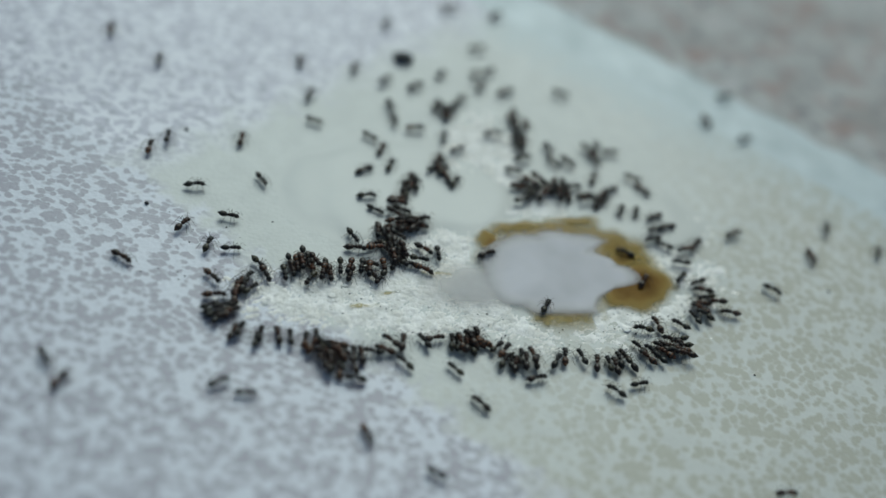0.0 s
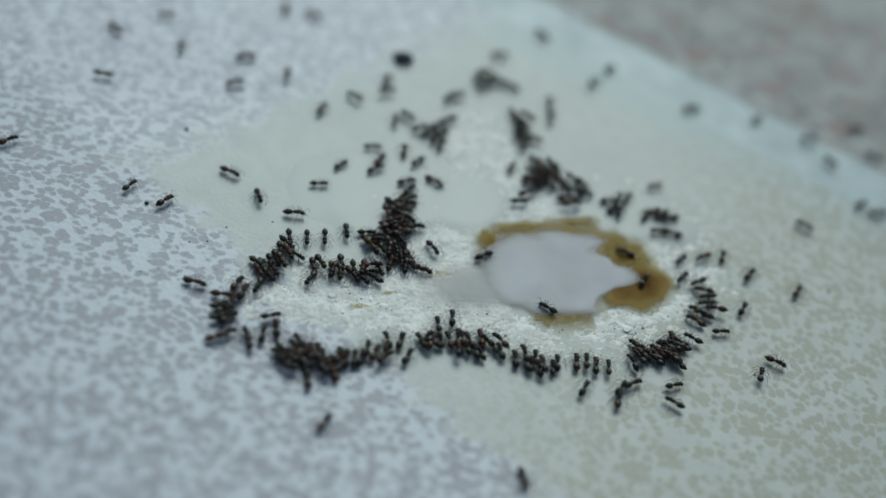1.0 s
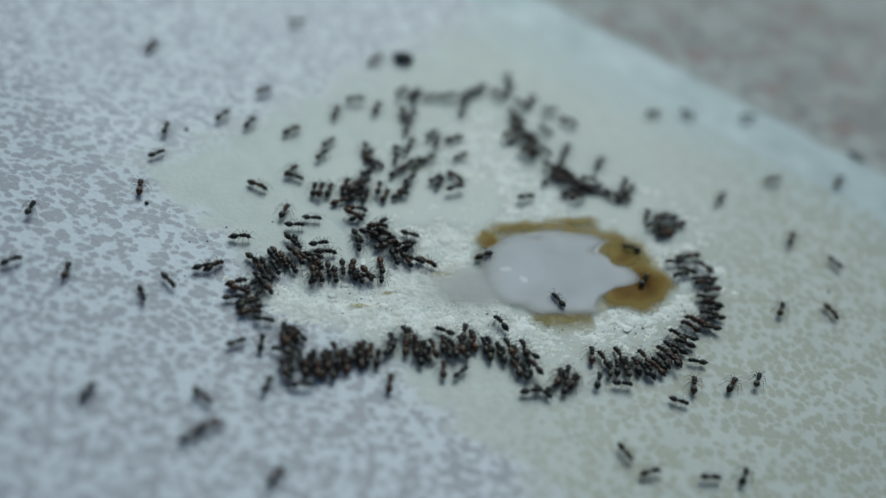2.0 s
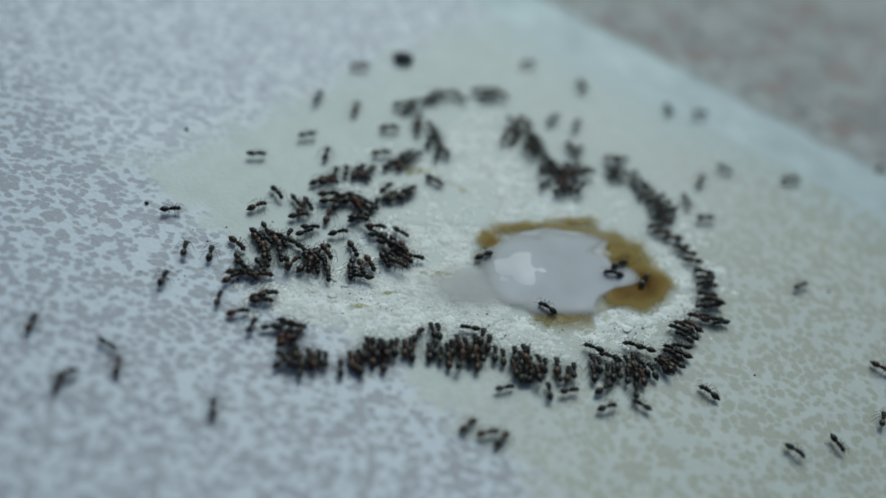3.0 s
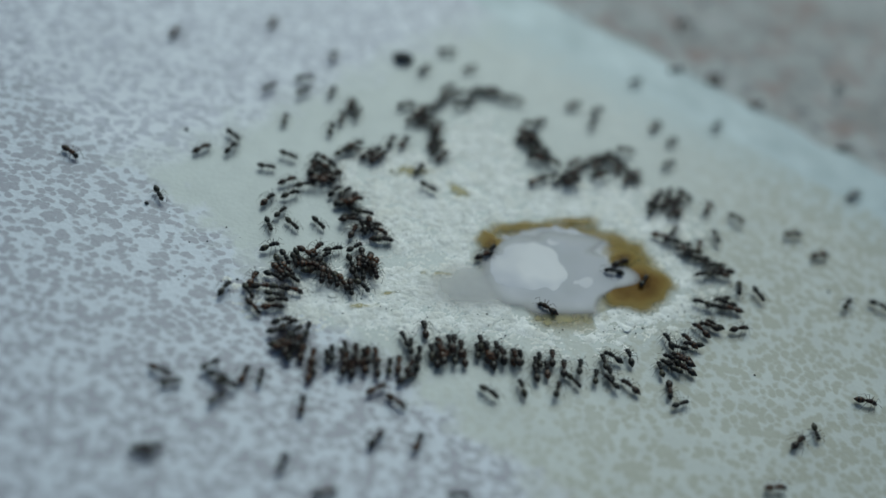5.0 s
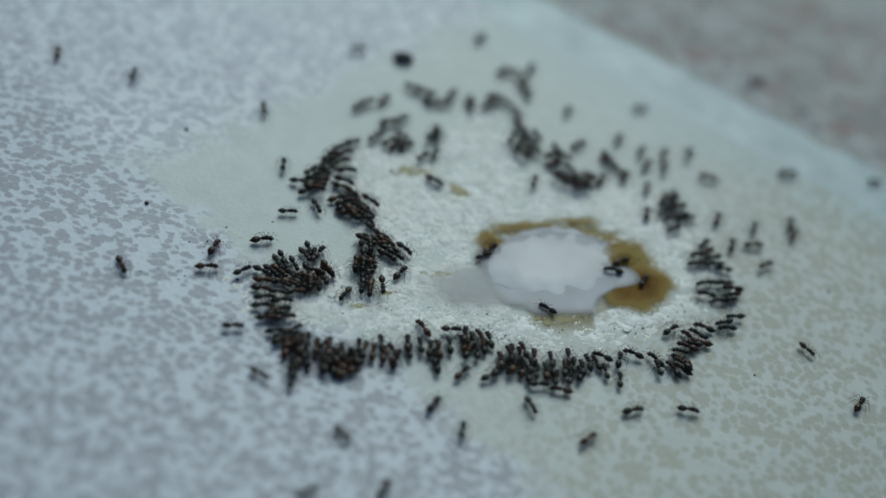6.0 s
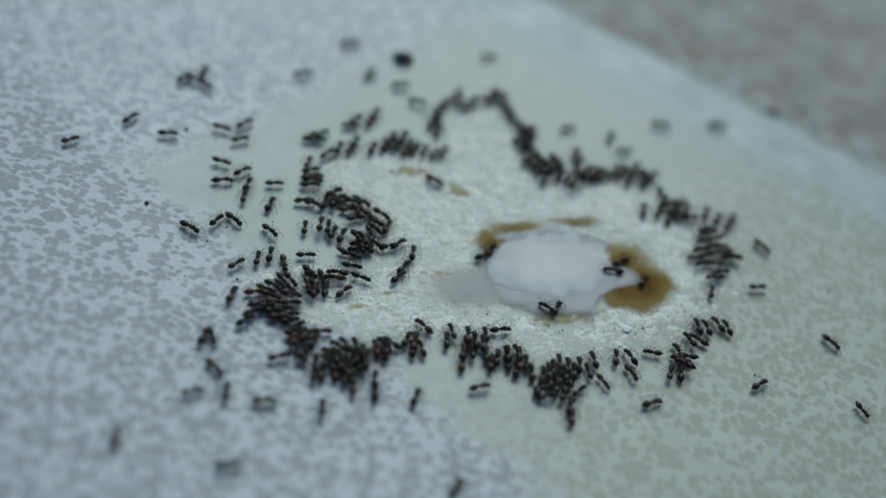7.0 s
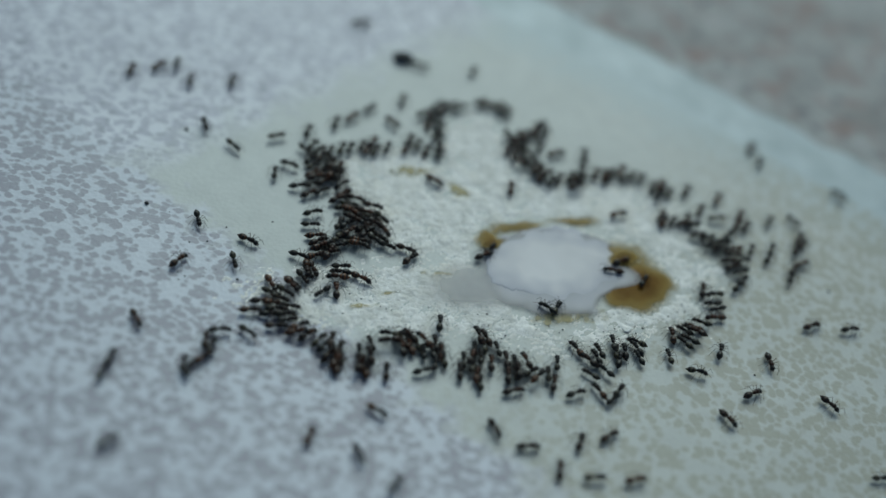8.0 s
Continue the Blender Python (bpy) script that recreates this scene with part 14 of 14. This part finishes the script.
    walk(ants[300], [(0, on(-6.3, -51.0, 105)), (0.5, on(-6.3, -51.0, 105)), (0.67, on(-6.3, -51.0, 105)), (1, on(-9.4, -25.4, 105)), (1.5, on(-9.1, -25.3, 113)), (1.7, on(-9.5, -24.9, 105)), (2.8, on(-11.1, -24.5, 105)), (3, on(-7.6, -23.8, 112)), (3.5, on(-9.5, -24.9, 97)), (4, on(-12.0, -26.3, 105)), (4.5, on(-11.9, -27.2, 105)), (4.7, on(-11.6, -28.0, 98)), (5.8, on(-13.8, -25.5, 98)), (6, on(-13.8, -25.5, 98)), (6.25, on(-14.9, -27.5, 33)), (6.5, on(-16.0, -29.5, -34)), (7, on(-15.9, -33.3, 18)), (7.5, on(-8.1, -29.1, 80)), (8, on(-9.5, -36.4, 85))])
    walk(ants[301], [(0, on(75.8, 54.8, -27)), (0.22, on(75.8, 54.8, -27)), (0.5, on(63.8, 49.9, -27)), (1, on(65.7, 47.7, -27)), (1.5, on(64.8, 35.7, 22)), (1.7, on(55.7, 42.0, 22)), (2.8, on(35.8, 52.1, 24)), (3, on(35.4, 45.6, 23)), (3.5, on(43.6, 58.9, 24)), (4, on(38.3, 41.9, -25)), (4.5, on(48.6, 52.9, 23)), (4.7, on(44.7, 58.5, 24)), (5.8, on(31.7, 41.3, 23)), (6, on(33.9, 34.5, 86)), (6.5, on(38.2, 34.4, 73)), (7, on(28.4, 26.7, 68)), (7.5, on(30.0, 22.7, 74)), (8, on(29.6, 22.5, 68))])
    walk(ants[302], [(0, on(5.0, -49.1, 97)), (0.5, on(5.0, -49.1, 97)), (0.6, on(5.0, -49.1, 97)), (1, on(-8.7, -24.0, 97)), (1.5, on(-4.3, -22.2, 95)), (1.7, on(-4.6, -22.3, 96)), (2.8, on(-1.7, -22.3, 95)), (3, on(-0.4, -19.9, 102)), (3.25, on(1.8, -22.9, 20)), (3.5, on(3.9, -26.0, -66)), (4, on(0.5, -27.5, 19)), (4.5, on(-9.3, -29.9, 31)), (4.7, on(-1.6, -34.4, 78)), (5.8, on(-2.8, -32.4, 18)), (6, on(3.9, -27.1, 69)), (6.5, on(3.7, -26.9, 51)), (7, on(1.5, -26.7, 82)), (7.25, on(3.8, -26.8, 33)), (7.5, on(6.1, -26.8, -19)), (8, on(16.4, -29.7, 18))])
    walk(ants[303], [(0, on(20.9, -44.8, 173)), (0.29, on(20.9, -44.8, 173)), (0.5, on(11.0, -15.7, 174)), (1, on(8.5, -14.8, 148)), (1.5, on(9.3, -15.0, 136)), (1.7, on(9.0, -15.6, 126)), (2.8, on(11.9, -14.6, 107)), (3, on(13.4, -16.5, 107)), (3.5, on(13.9, -15.4, 106)), (4, on(12.9, -15.8, 115)), (4.5, on(7.8, -17.5, 104)), (4.7, on(9.9, -16.3, 99)), (5.8, on(10.2, -15.7, 107)), (6, on(12.8, -18.2, 59)), (6.25, on(14.0, -20.9, 15)), (6.5, on(15.2, -23.5, -32)), (7, on(16.9, -20.6, 50)), (7.5, on(18.8, -17.6, 89)), (8, on(21.3, -19.6, 35))])
    walk(ants[304], [(0, on(71.9, -9.5, 18)), (0.09, on(71.9, -9.5, 18)), (0.5, on(61.7, -13.7, 18)), (0.8, on(71.9, -9.5, 18)), (1, on(71.9, -9.5, 18)), (1.16, on(71.9, -9.5, 18)), (1.5, on(11.7, -27.4, 18)), (1.7, on(4.6, -24.6, 31)), (2.8, on(13.7, -18.9, 107)), (3, on(12.2, -21.7, 31)), (3.5, on(14.6, -20.4, 91)), (4, on(15.1, -18.9, 90)), (4.5, on(14.4, -19.0, 91)), (4.6, on(17.9, -18.5, 14)), (4.7, on(21.2, -17.8, -67)), (5.25, on(19.9, -17.7, 14)), (5.8, on(18.4, -17.8, 90)), (6, on(18.4, -17.8, 90)), (6.5, on(18.4, -17.8, 93)), (7, on(18.8, -17.6, 97)), (7.5, on(20.9, -15.9, 97)), (8, on(22.7, -15.8, 159))])
    walk(ants[305], [(0, on(9.2, -47.0, 29)), (0.5, on(9.2, -47.0, 29)), (1, on(9.2, -47.0, 29)), (1.19, on(9.2, -47.0, 29)), (1.5, on(12.3, -26.8, 30)), (1.7, on(3.9, -22.6, 93)), (2.8, on(6.9, -18.3, 104)), (3, on(8.0, -18.9, 100)), (3.5, on(7.6, -23.3, 25)), (4, on(-4.5, -24.6, 42)), (4.5, on(-6.8, -25.8, 80)), (4.7, on(-2.4, -27.2, 36)), (5.8, on(-7.8, -26.2, 89)), (6, on(-7.3, -25.9, 42)), (6.44, on(11.1, -49.0, 42)), (6.5, on(11.1, -49.0, 42)), (6.69, on(11.1, -49.0, 42)), (7, on(-44.5, 20.6, 64)), (7.5, on(-50.6, 20.1, 97)), (8, on(-48.8, 21.7, 65))])
    walk(ants[306], [(0, on(21.8, -44.3, 186)), (0.25, on(21.8, -44.3, 186)), (0.5, on(31.5, -18.3, 186)), (1, on(34.0, -16.9, 159)), (1.5, on(24.9, -18.2, 160)), (1.6, on(25.9, -17.4, 235)), (1.7, on(26.9, -16.8, 314)), (2.25, on(27.2, -15.5, 386)), (2.8, on(27.5, -14.1, 455)), (3, on(27.6, -14.6, 455)), (3.5, on(26.9, -15.8, 417)), (4, on(28.0, -15.8, 451)), (4.5, on(23.6, -16.5, 452)), (4.7, on(26.5, -16.3, 507)), (5.8, on(21.3, -16.2, 457)), (6, on(21.3, -16.2, 457)), (6.5, on(19.8, -16.3, 457)), (7, on(19.5, -16.8, 457)), (7.5, on(21.8, -14.7, 473)), (8, on(24.6, -14.6, 506))])
    walk(ants[307], [(0, on(25.2, -43.3, 147)), (0.13, on(25.2, -43.3, 147)), (0.5, on(20.2, -22.7, 148)), (0.75, on(18.3, -28.6, 222)), (1, on(16.4, -34.5, 296)), (1.25, on(18.6, -31.5, 341)), (1.5, on(20.8, -28.6, 384)), (1.7, on(19.8, -20.6, 400)), (2.8, on(24.7, -16.1, 456)), (3, on(24.8, -17.5, 409)), (3.5, on(27.2, -19.2, 384)), (4, on(33.9, -17.6, 423)), (4.5, on(20.5, -19.0, 449)), (4.7, on(28.1, -16.8, 519)), (5.8, on(26.2, -15.6, 463)), (6, on(19.1, -19.7, 546)), (6.25, on(19.7, -20.6, 621)), (6.5, on(20.4, -21.5, 700)), (6.75, on(19.5, -20.3, 757)), (7, on(18.6, -19.1, 813)), (7.5, on(20.2, -17.1, 809)), (8, on(26.2, -24.8, 768))])
    walk(ants[308], [(0, on(-43.8, 61.1, -8)), (0.5, on(-43.8, 61.1, -8)), (0.59, on(-43.8, 61.1, -8)), (1, on(-30.6, 44.4, -8)), (1.27, on(-43.8, 61.1, -8)), (1.5, on(-43.8, 61.1, -8)), (1.6, on(-43.8, 61.1, -8)), (1.65, on(-33.2, 21.8, 39)), (1.7, on(-22.7, -17.8, 85)), (2.8, on(-21.1, -16.7, 21)), (3, on(-25.2, -14.6, 21)), (3.5, on(-24.2, -14.2, 47)), (4, on(-22.8, -18.4, 33)), (4.5, on(-20.3, -21.0, 44)), (4.6, on(-21.8, -19.1, -7)), (4.7, on(-23.4, -17.3, -61)), (5.8, on(-20.5, -17.5, 20)), (6, on(-20.5, -17.5, 20)), (6.5, on(-20.3, -18.0, 20)), (7, on(-19.7, -18.8, 19)), (7.5, on(-18.6, -18.9, 19)), (8, on(-18.6, -18.9, 19))])
    walk(ants[309], [(0, on(22.7, -44.8, 98)), (0.27, on(22.7, -44.8, 98)), (0.5, on(15.1, -15.4, 98)), (1, on(15.3, -15.4, 98)), (1.25, on(16.8, -14.6, 143)), (1.5, on(18.3, -13.8, 187)), (1.7, on(15.1, -15.2, 174)), (2.8, on(14.1, -14.3, 125)), (3, on(14.3, -15.2, 106)), (3.5, on(14.5, -14.2, 106)), (4, on(11.3, -12.8, 76)), (4.5, on(11.1, -12.1, 76)), (4.7, on(28.6, 3.7, 73)), (5.8, on(28.6, 3.7, 73)), (6, on(28.6, 3.7, 73)), (6.5, on(28.6, 3.7, 73)), (7, on(28.6, 3.7, 73)), (7.5, on(28.6, 3.7, 73)), (8, on(28.6, 3.7, 73))])
    walk(ants[310], [(0, on(23.2, -42.5, 79)), (0.27, on(23.2, -42.5, 79)), (0.5, on(30.2, -22.4, 78)), (1, on(26.8, -18.7, 86)), (1.5, on(21.1, -22.0, 148)), (1.7, on(18.6, -19.1, 74)), (2.8, on(19.8, -16.8, 89)), (3, on(19.8, -16.8, 89)), (3.5, on(19.8, -16.6, 97)), (4, on(19.1, -17.5, 89)), (4.5, on(15.1, -18.4, 90)), (4.7, on(16.5, -17.4, 98)), (5.8, on(17.3, -16.7, 106)), (6, on(16.9, -17.3, 106)), (6.5, on(17.8, -18.9, 90)), (7, on(17.7, -18.5, 97)), (7.5, on(19.4, -16.5, 97)), (8, on(24.1, -18.2, 134))])
    walk(ants[311], [(0, on(72.5, -6.1, 55)), (0.25, on(72.5, -6.1, 55)), (0.5, on(46.2, -6.2, 55)), (1, on(45.7, -8.1, 82)), (1.5, on(41.8, -6.7, 39)), (1.7, on(46.0, -10.9, 86)), (2.8, on(41.9, -1.5, 31)), (3, on(62.5, -10.2, 78)), (3.4, on(71.9, -6.6, 78)), (3.5, on(71.9, -6.6, 78)), (3.55, on(71.9, -6.6, 78)), (4, on(-30.1, 20.7, 94)), (4.5, on(-30.4, 23.9, 24)), (4.7, on(-29.4, 26.5, 52)), (5.8, on(-22.6, 16.0, 60)), (5.9, on(-27.0, 17.0, 0)), (6, on(-31.3, 18.1, -67)), (6.5, on(-35.0, 8.7, -62)), (7, on(-35.7, 11.7, 0)), (7.25, on(-35.8, 12.7, 50)), (7.5, on(-35.7, 13.8, 98)), (7.75, on(-34.3, 11.2, 35)), (8, on(-33.0, 8.6, -32))])
    walk(ants[312], [(0, on(-18.8, -56.4, -47)), (0.2, on(-18.8, -56.4, -47)), (0.5, on(-17.3, -41.5, -47)), (0.75, on(-14.6, -35.0, 31)), (1, on(-11.9, -28.4, 106)), (1.5, on(-0.8, -33.7, 87)), (1.7, on(-2.1, -28.8, 95)), (2.8, on(-1.7, -23.7, 87)), (3, on(8.6, -28.9, 59)), (3.5, on(7.0, -29.2, 93)), (4, on(6.3, -28.9, 24)), (4.5, on(-2.3, -26.3, -7)), (4.7, on(1.0, -28.9, -52)), (5.25, on(-3.8, -27.2, 24)), (5.8, on(-8.6, -25.5, 97)), (6, on(-8.6, -25.5, 97)), (6.5, on(-8.9, -26.2, 97)), (7, on(-8.9, -26.2, 97)), (7.5, on(-7.4, -26.1, 104)), (8, on(-6.1, -23.8, 96))])
    walk(ants[313], [(0, on(22.2, -41.9, 102)), (0.1, on(22.2, -41.9, 102)), (0.5, on(14.2, -17.2, 102)), (1, on(14.2, -16.7, 106)), (1.5, on(11.9, -19.7, 136)), (1.7, on(8.8, -16.7, 108)), (2.8, on(11.4, -16.8, 103)), (3, on(11.1, -16.9, 103)), (3.5, on(11.7, -15.6, 99)), (4, on(10.8, -14.5, 92)), (4.5, on(7.9, -15.9, 100)), (4.7, on(7.9, -15.9, 100)), (5.8, on(8.4, -14.3, 136)), (6, on(8.9, -14.6, 116)), (6.5, on(9.6, -14.4, 136)), (7, on(8.2, -15.4, 100)), (7.5, on(8.3, -15.8, 116)), (8, on(8.3, -15.8, 108))])
    walk(ants[314], [(0, on(34.8, -42.3, 71)), (0.11, on(34.8, -42.3, 71)), (0.5, on(35.2, -11.5, 71)), (1, on(34.2, -9.9, 145)), (1.5, on(31.5, -10.3, 145)), (1.7, on(31.6, -10.8, 145)), (2.8, on(30.8, -11.0, 121)), (3, on(28.9, -11.7, 111)), (3.5, on(29.0, -13.1, 122)), (4, on(33.1, -10.2, 145)), (4.5, on(33.1, -10.2, 145)), (4.7, on(33.1, -10.2, 145)), (5.8, on(26.4, -13.5, 174)), (6, on(23.3, -13.6, 123)), (6.5, on(27.5, -11.4, 112)), (7, on(22.4, -15.4, 113)), (7.5, on(28.5, -10.8, 146)), (8, on(28.9, -10.7, 122))])
    walk(ants[315], [(0, on(18.8, -47.0, 36)), (0.14, on(18.8, -47.0, 36)), (0.5, on(2.2, -20.4, 37)), (1, on(-0.8, -20.8, 79)), (1.5, on(0.4, -20.0, 110)), (1.7, on(0.5, -20.5, 110)), (2.8, on(5.1, -19.0, 109)), (3, on(6.7, -17.9, 104)), (3.5, on(6.7, -17.4, 100)), (4, on(4.2, -20.2, 101)), (4.5, on(2.2, -19.9, 101)), (4.7, on(3.7, -19.8, 101)), (5.8, on(-0.5, -21.3, 98)), (6, on(2.6, -19.8, 97)), (6.5, on(2.6, -21.7, 94)), (7, on(-0.5, -19.4, 102)), (7.5, on(4.6, -20.1, 97)), (8, on(6.1, -21.0, 101))])
    walk(ants[316], [(0, on(-1.6, -50.7, -39)), (0.07, on(-1.6, -50.7, -39)), (0.5, on(-14.3, -32.9, -39)), (0.75, on(-13.5, -30.0, 42)), (1, on(-12.6, -27.0, 122)), (1.5, on(-11.5, -26.1, 105)), (1.7, on(-11.3, -26.5, 101)), (2.8, on(-11.5, -26.1, 105)), (3, on(-10.6, -24.9, 105)), (3.5, on(-11.3, -25.1, 105)), (4, on(-12.5, -24.6, 98)), (4.5, on(-12.0, -25.3, 113)), (4.7, on(-10.6, -24.9, 105)), (5.8, on(-10.4, -24.3, 113)), (6, on(-10.4, -24.3, 113)), (6.5, on(-10.6, -24.9, 113)), (7, on(-11.4, -27.4, 101)), (7.5, on(-8.1, -27.7, 89)), (8, on(-25.9, -31.5, 85))])
    walk(ants[317], [(0, on(4.4, -49.7, 173)), (0.15, on(4.4, -49.7, 173)), (0.5, on(0.9, -17.0, 173)), (1, on(-2.2, -18.5, 87)), (1.5, on(-1.7, -18.9, 71)), (1.7, on(-1.8, -18.4, 102)), (2.8, on(0.1, -16.7, 71)), (3, on(-0.3, -16.9, 71)), (3.5, on(1.9, -18.0, 101)), (4, on(-0.4, -17.9, 94)), (4.5, on(-0.3, -18.4, 94)), (4.7, on(1.5, -18.2, 118)), (5.8, on(-4.7, -7.0, 68)), (6, on(-4.7, -7.0, 68)), (6.5, on(-4.7, -7.0, 68)), (7, on(-4.5, -5.8, 72)), (7.5, on(-4.4, -6.3, 68)), (8, on(-3.9, -3.9, 60))])
    walk(ants[318], [(0, on(3.3, -52.0, 85)), (0.08, on(3.3, -52.0, 85)), (0.5, on(8.7, -12.1, 85)), (1, on(3.5, -12.6, 101)), (1.5, on(8.6, -13.0, 136)), (1.7, on(8.6, -12.8, 136)), (2.8, on(15.7, -6.4, 159)), (3, on(15.7, -6.4, 159)), (3.5, on(15.7, -6.4, 159)), (4, on(15.7, -6.4, 159)), (4.5, on(15.7, -6.4, 159)), (4.7, on(24.1, 3.4, 187)), (5.8, on(24.0, 4.0, 187)), (6, on(23.9, -12.4, 173)), (6.5, on(24.0, 4.0, 187)), (7, on(15.7, -6.4, 159)), (7.5, on(15.7, -6.4, 159)), (8, on(15.7, -6.4, 159))])
    walk(ants[319], [(0, on(-2.2, 84.5, 92)), (0.03, on(-2.2, 84.5, 92)), (0.5, on(5.3, 42.8, 92)), (1, on(19.4, 51.4, 57)), (1.5, on(22.4, 51.1, 89)), (1.7, on(27.8, 44.7, 24)), (2.8, on(26.6, 41.1, 55)), (2.9, on(28.2, 42.8, -1)), (3, on(30.0, 44.5, -64)), (3.25, on(28.0, 46.3, -6)), (3.5, on(26.0, 47.9, 47)), (4, on(20.0, 37.3, 77)), (4.5, on(11.5, 47.1, 24)), (4.7, on(19.4, 41.0, 47)), (5.8, on(13.5, 37.8, 48)), (6, on(13.7, 37.1, 78)), (6.5, on(14.9, 34.6, 56)), (7, on(14.2, 32.8, 36)), (7.5, on(10.0, 33.2, 79)), (8, on(10.1, 31.8, 79))])
    walk(ants[320], [(0, on(-11.2, 83.2, 39)), (0.5, on(-11.2, 83.2, 39)), (1, on(-11.2, 83.2, 39)), (1.04, on(-11.2, 83.2, 39)), (1.5, on(-16.4, 24.9, 38)), (1.7, on(-16.7, 24.8, 84)), (2.8, on(-9.1, 28.8, 76)), (3, on(-8.9, 25.2, 82)), (3.5, on(-8.3, 26.9, 82)), (4, on(-8.1, 26.3, 89)), (4.5, on(-8.5, 28.2, 67)), (4.7, on(-8.9, 28.1, 67)), (5.8, on(-9.0, 25.9, 83)), (6, on(-14.8, 27.8, 68)), (6.5, on(-6.4, 29.1, 82)), (7, on(-15.8, 22.2, 84)), (7.5, on(-14.4, 22.1, 97)), (8, on(-18.4, 21.9, 60))])
    walk(ants[321], [(0, on(0.3, 81.4, -75)), (0.08, on(0.3, 81.4, -75)), (0.5, on(4.7, 34.0, -75)), (0.75, on(7.6, 35.9, 14)), (1, on(10.5, 38.0, 94)), (1.25, on(6.9, 37.5, 21)), (1.5, on(3.3, 37.1, -59)), (1.7, on(4.9, 32.5, -59)), (2.8, on(5.5, 32.1, -38)), (3, on(5.7, 30.7, -24)), (3.5, on(4.2, 34.5, -50)), (4, on(4.7, 34.0, -68)), (4.25, on(3.5, 35.4, -21)), (4.5, on(2.4, 36.8, 24)), (4.7, on(3.0, 36.3, -38)), (5.8, on(2.5, 36.0, -8)), (6, on(3.7, 35.0, -38)), (6.5, on(4.6, 34.7, -38)), (7, on(4.4, 33.1, -49)), (7.5, on(6.0, 31.6, -59)), (8, on(5.3, 26.9, -58))])
    walk(ants[322], [(0, on(74.8, 30.0, 173)), (0.3, on(74.8, 30.0, 173)), (0.5, on(32.2, 14.6, 172)), (1, on(32.1, 14.9, 187)), (1.5, on(31.3, 15.4, 213)), (1.7, on(31.3, 14.8, 213)), (2.8, on(31.6, 16.3, 223)), (3, on(32.2, 14.0, 201)), (3.5, on(31.8, 14.3, 223)), (4, on(34.4, 13.6, 201)), (4.5, on(32.5, 17.2, 213)), (4.6, on(35.5, 19.3, 151)), (4.7, on(38.5, 21.5, 84)), (5.8, on(32.6, 23.6, 74)), (6, on(39.0, 20.9, 78)), (6.5, on(36.3, 21.2, 73)), (7, on(37.1, 21.6, 79)), (7.25, on(38.1, 21.9, 28)), (7.5, on(39.0, 22.2, -24)), (7.75, on(40.7, 22.6, 25)), (8, on(42.5, 23.0, 72))])
    walk(ants[323], [(0, on(79.2, 33.7, 158)), (0.2, on(79.2, 33.7, 158)), (0.5, on(31.0, 13.4, 157)), (1, on(39.9, 12.8, 84)), (1.25, on(37.0, 9.9, 156)), (1.5, on(34.3, 6.9, 222)), (1.7, on(35.1, 7.2, 212)), (2.25, on(34.2, 8.9, 151)), (2.8, on(33.2, 10.6, 85)), (3, on(28.6, 3.7, 73)), (3.5, on(28.6, 3.7, 73)), (4, on(28.6, 3.7, 73)), (4.5, on(28.6, 3.7, 73)), (4.6, on(32.9, 5.9, 138)), (4.7, on(37.2, 8.0, 201)), (5.8, on(37.2, 7.5, 201)), (6, on(37.3, 6.3, 212)), (6.5, on(36.7, 9.9, 212)), (7, on(37.1, 10.3, 212)), (7.5, on(38.6, 2.8, 199)), (8, on(38.9, 4.6, 206))])
    walk(ants[324], [(0, on(-45.1, 63.0, -37)), (0.23, on(-45.1, 63.0, -37)), (0.5, on(-17.9, -3.7, -38)), (1, on(-18.3, -5.3, -74)), (1.5, on(-17.5, -7.3, 7)), (1.7, on(-17.3, -8.4, -31)), (2.8, on(-16.9, -9.9, 46)), (2.9, on(-18.3, -10.3, -8)), (3, on(-19.5, -10.9, -67)), (3.5, on(-19.5, -15.6, 21)), (4, on(-20.3, -15.4, 21)), (4.5, on(-20.3, -15.4, 21)), (4.7, on(-19.3, -13.4, -6)), (5.8, on(-17.6, -12.8, -30)), (6, on(-17.6, -12.8, -30)), (6.5, on(-18.8, -11.7, -51)), (7, on(-17.8, -15.0, -31)), (7.5, on(-14.8, -14.5, -19)), (8, on(-15.8, -6.6, 21))])

    # ants that climb about on the crowded ones
    rng = random.Random(31)
    for climber, k in zip(climbers, sorted(PATHS)):
        step = pose(rng.uniform(-0.9, 0.9) * MM, rng.choice((-1, 1)) * rng.uniform(0.9, 1.5) * MM, rng.uniform(0.25, 0.6) * MM, 0, rng.uniform(-10, 6), rng.uniform(-22, 22))
        walk(climber, [(t, m @ step) for t, m in PATHS[k]])


motions()
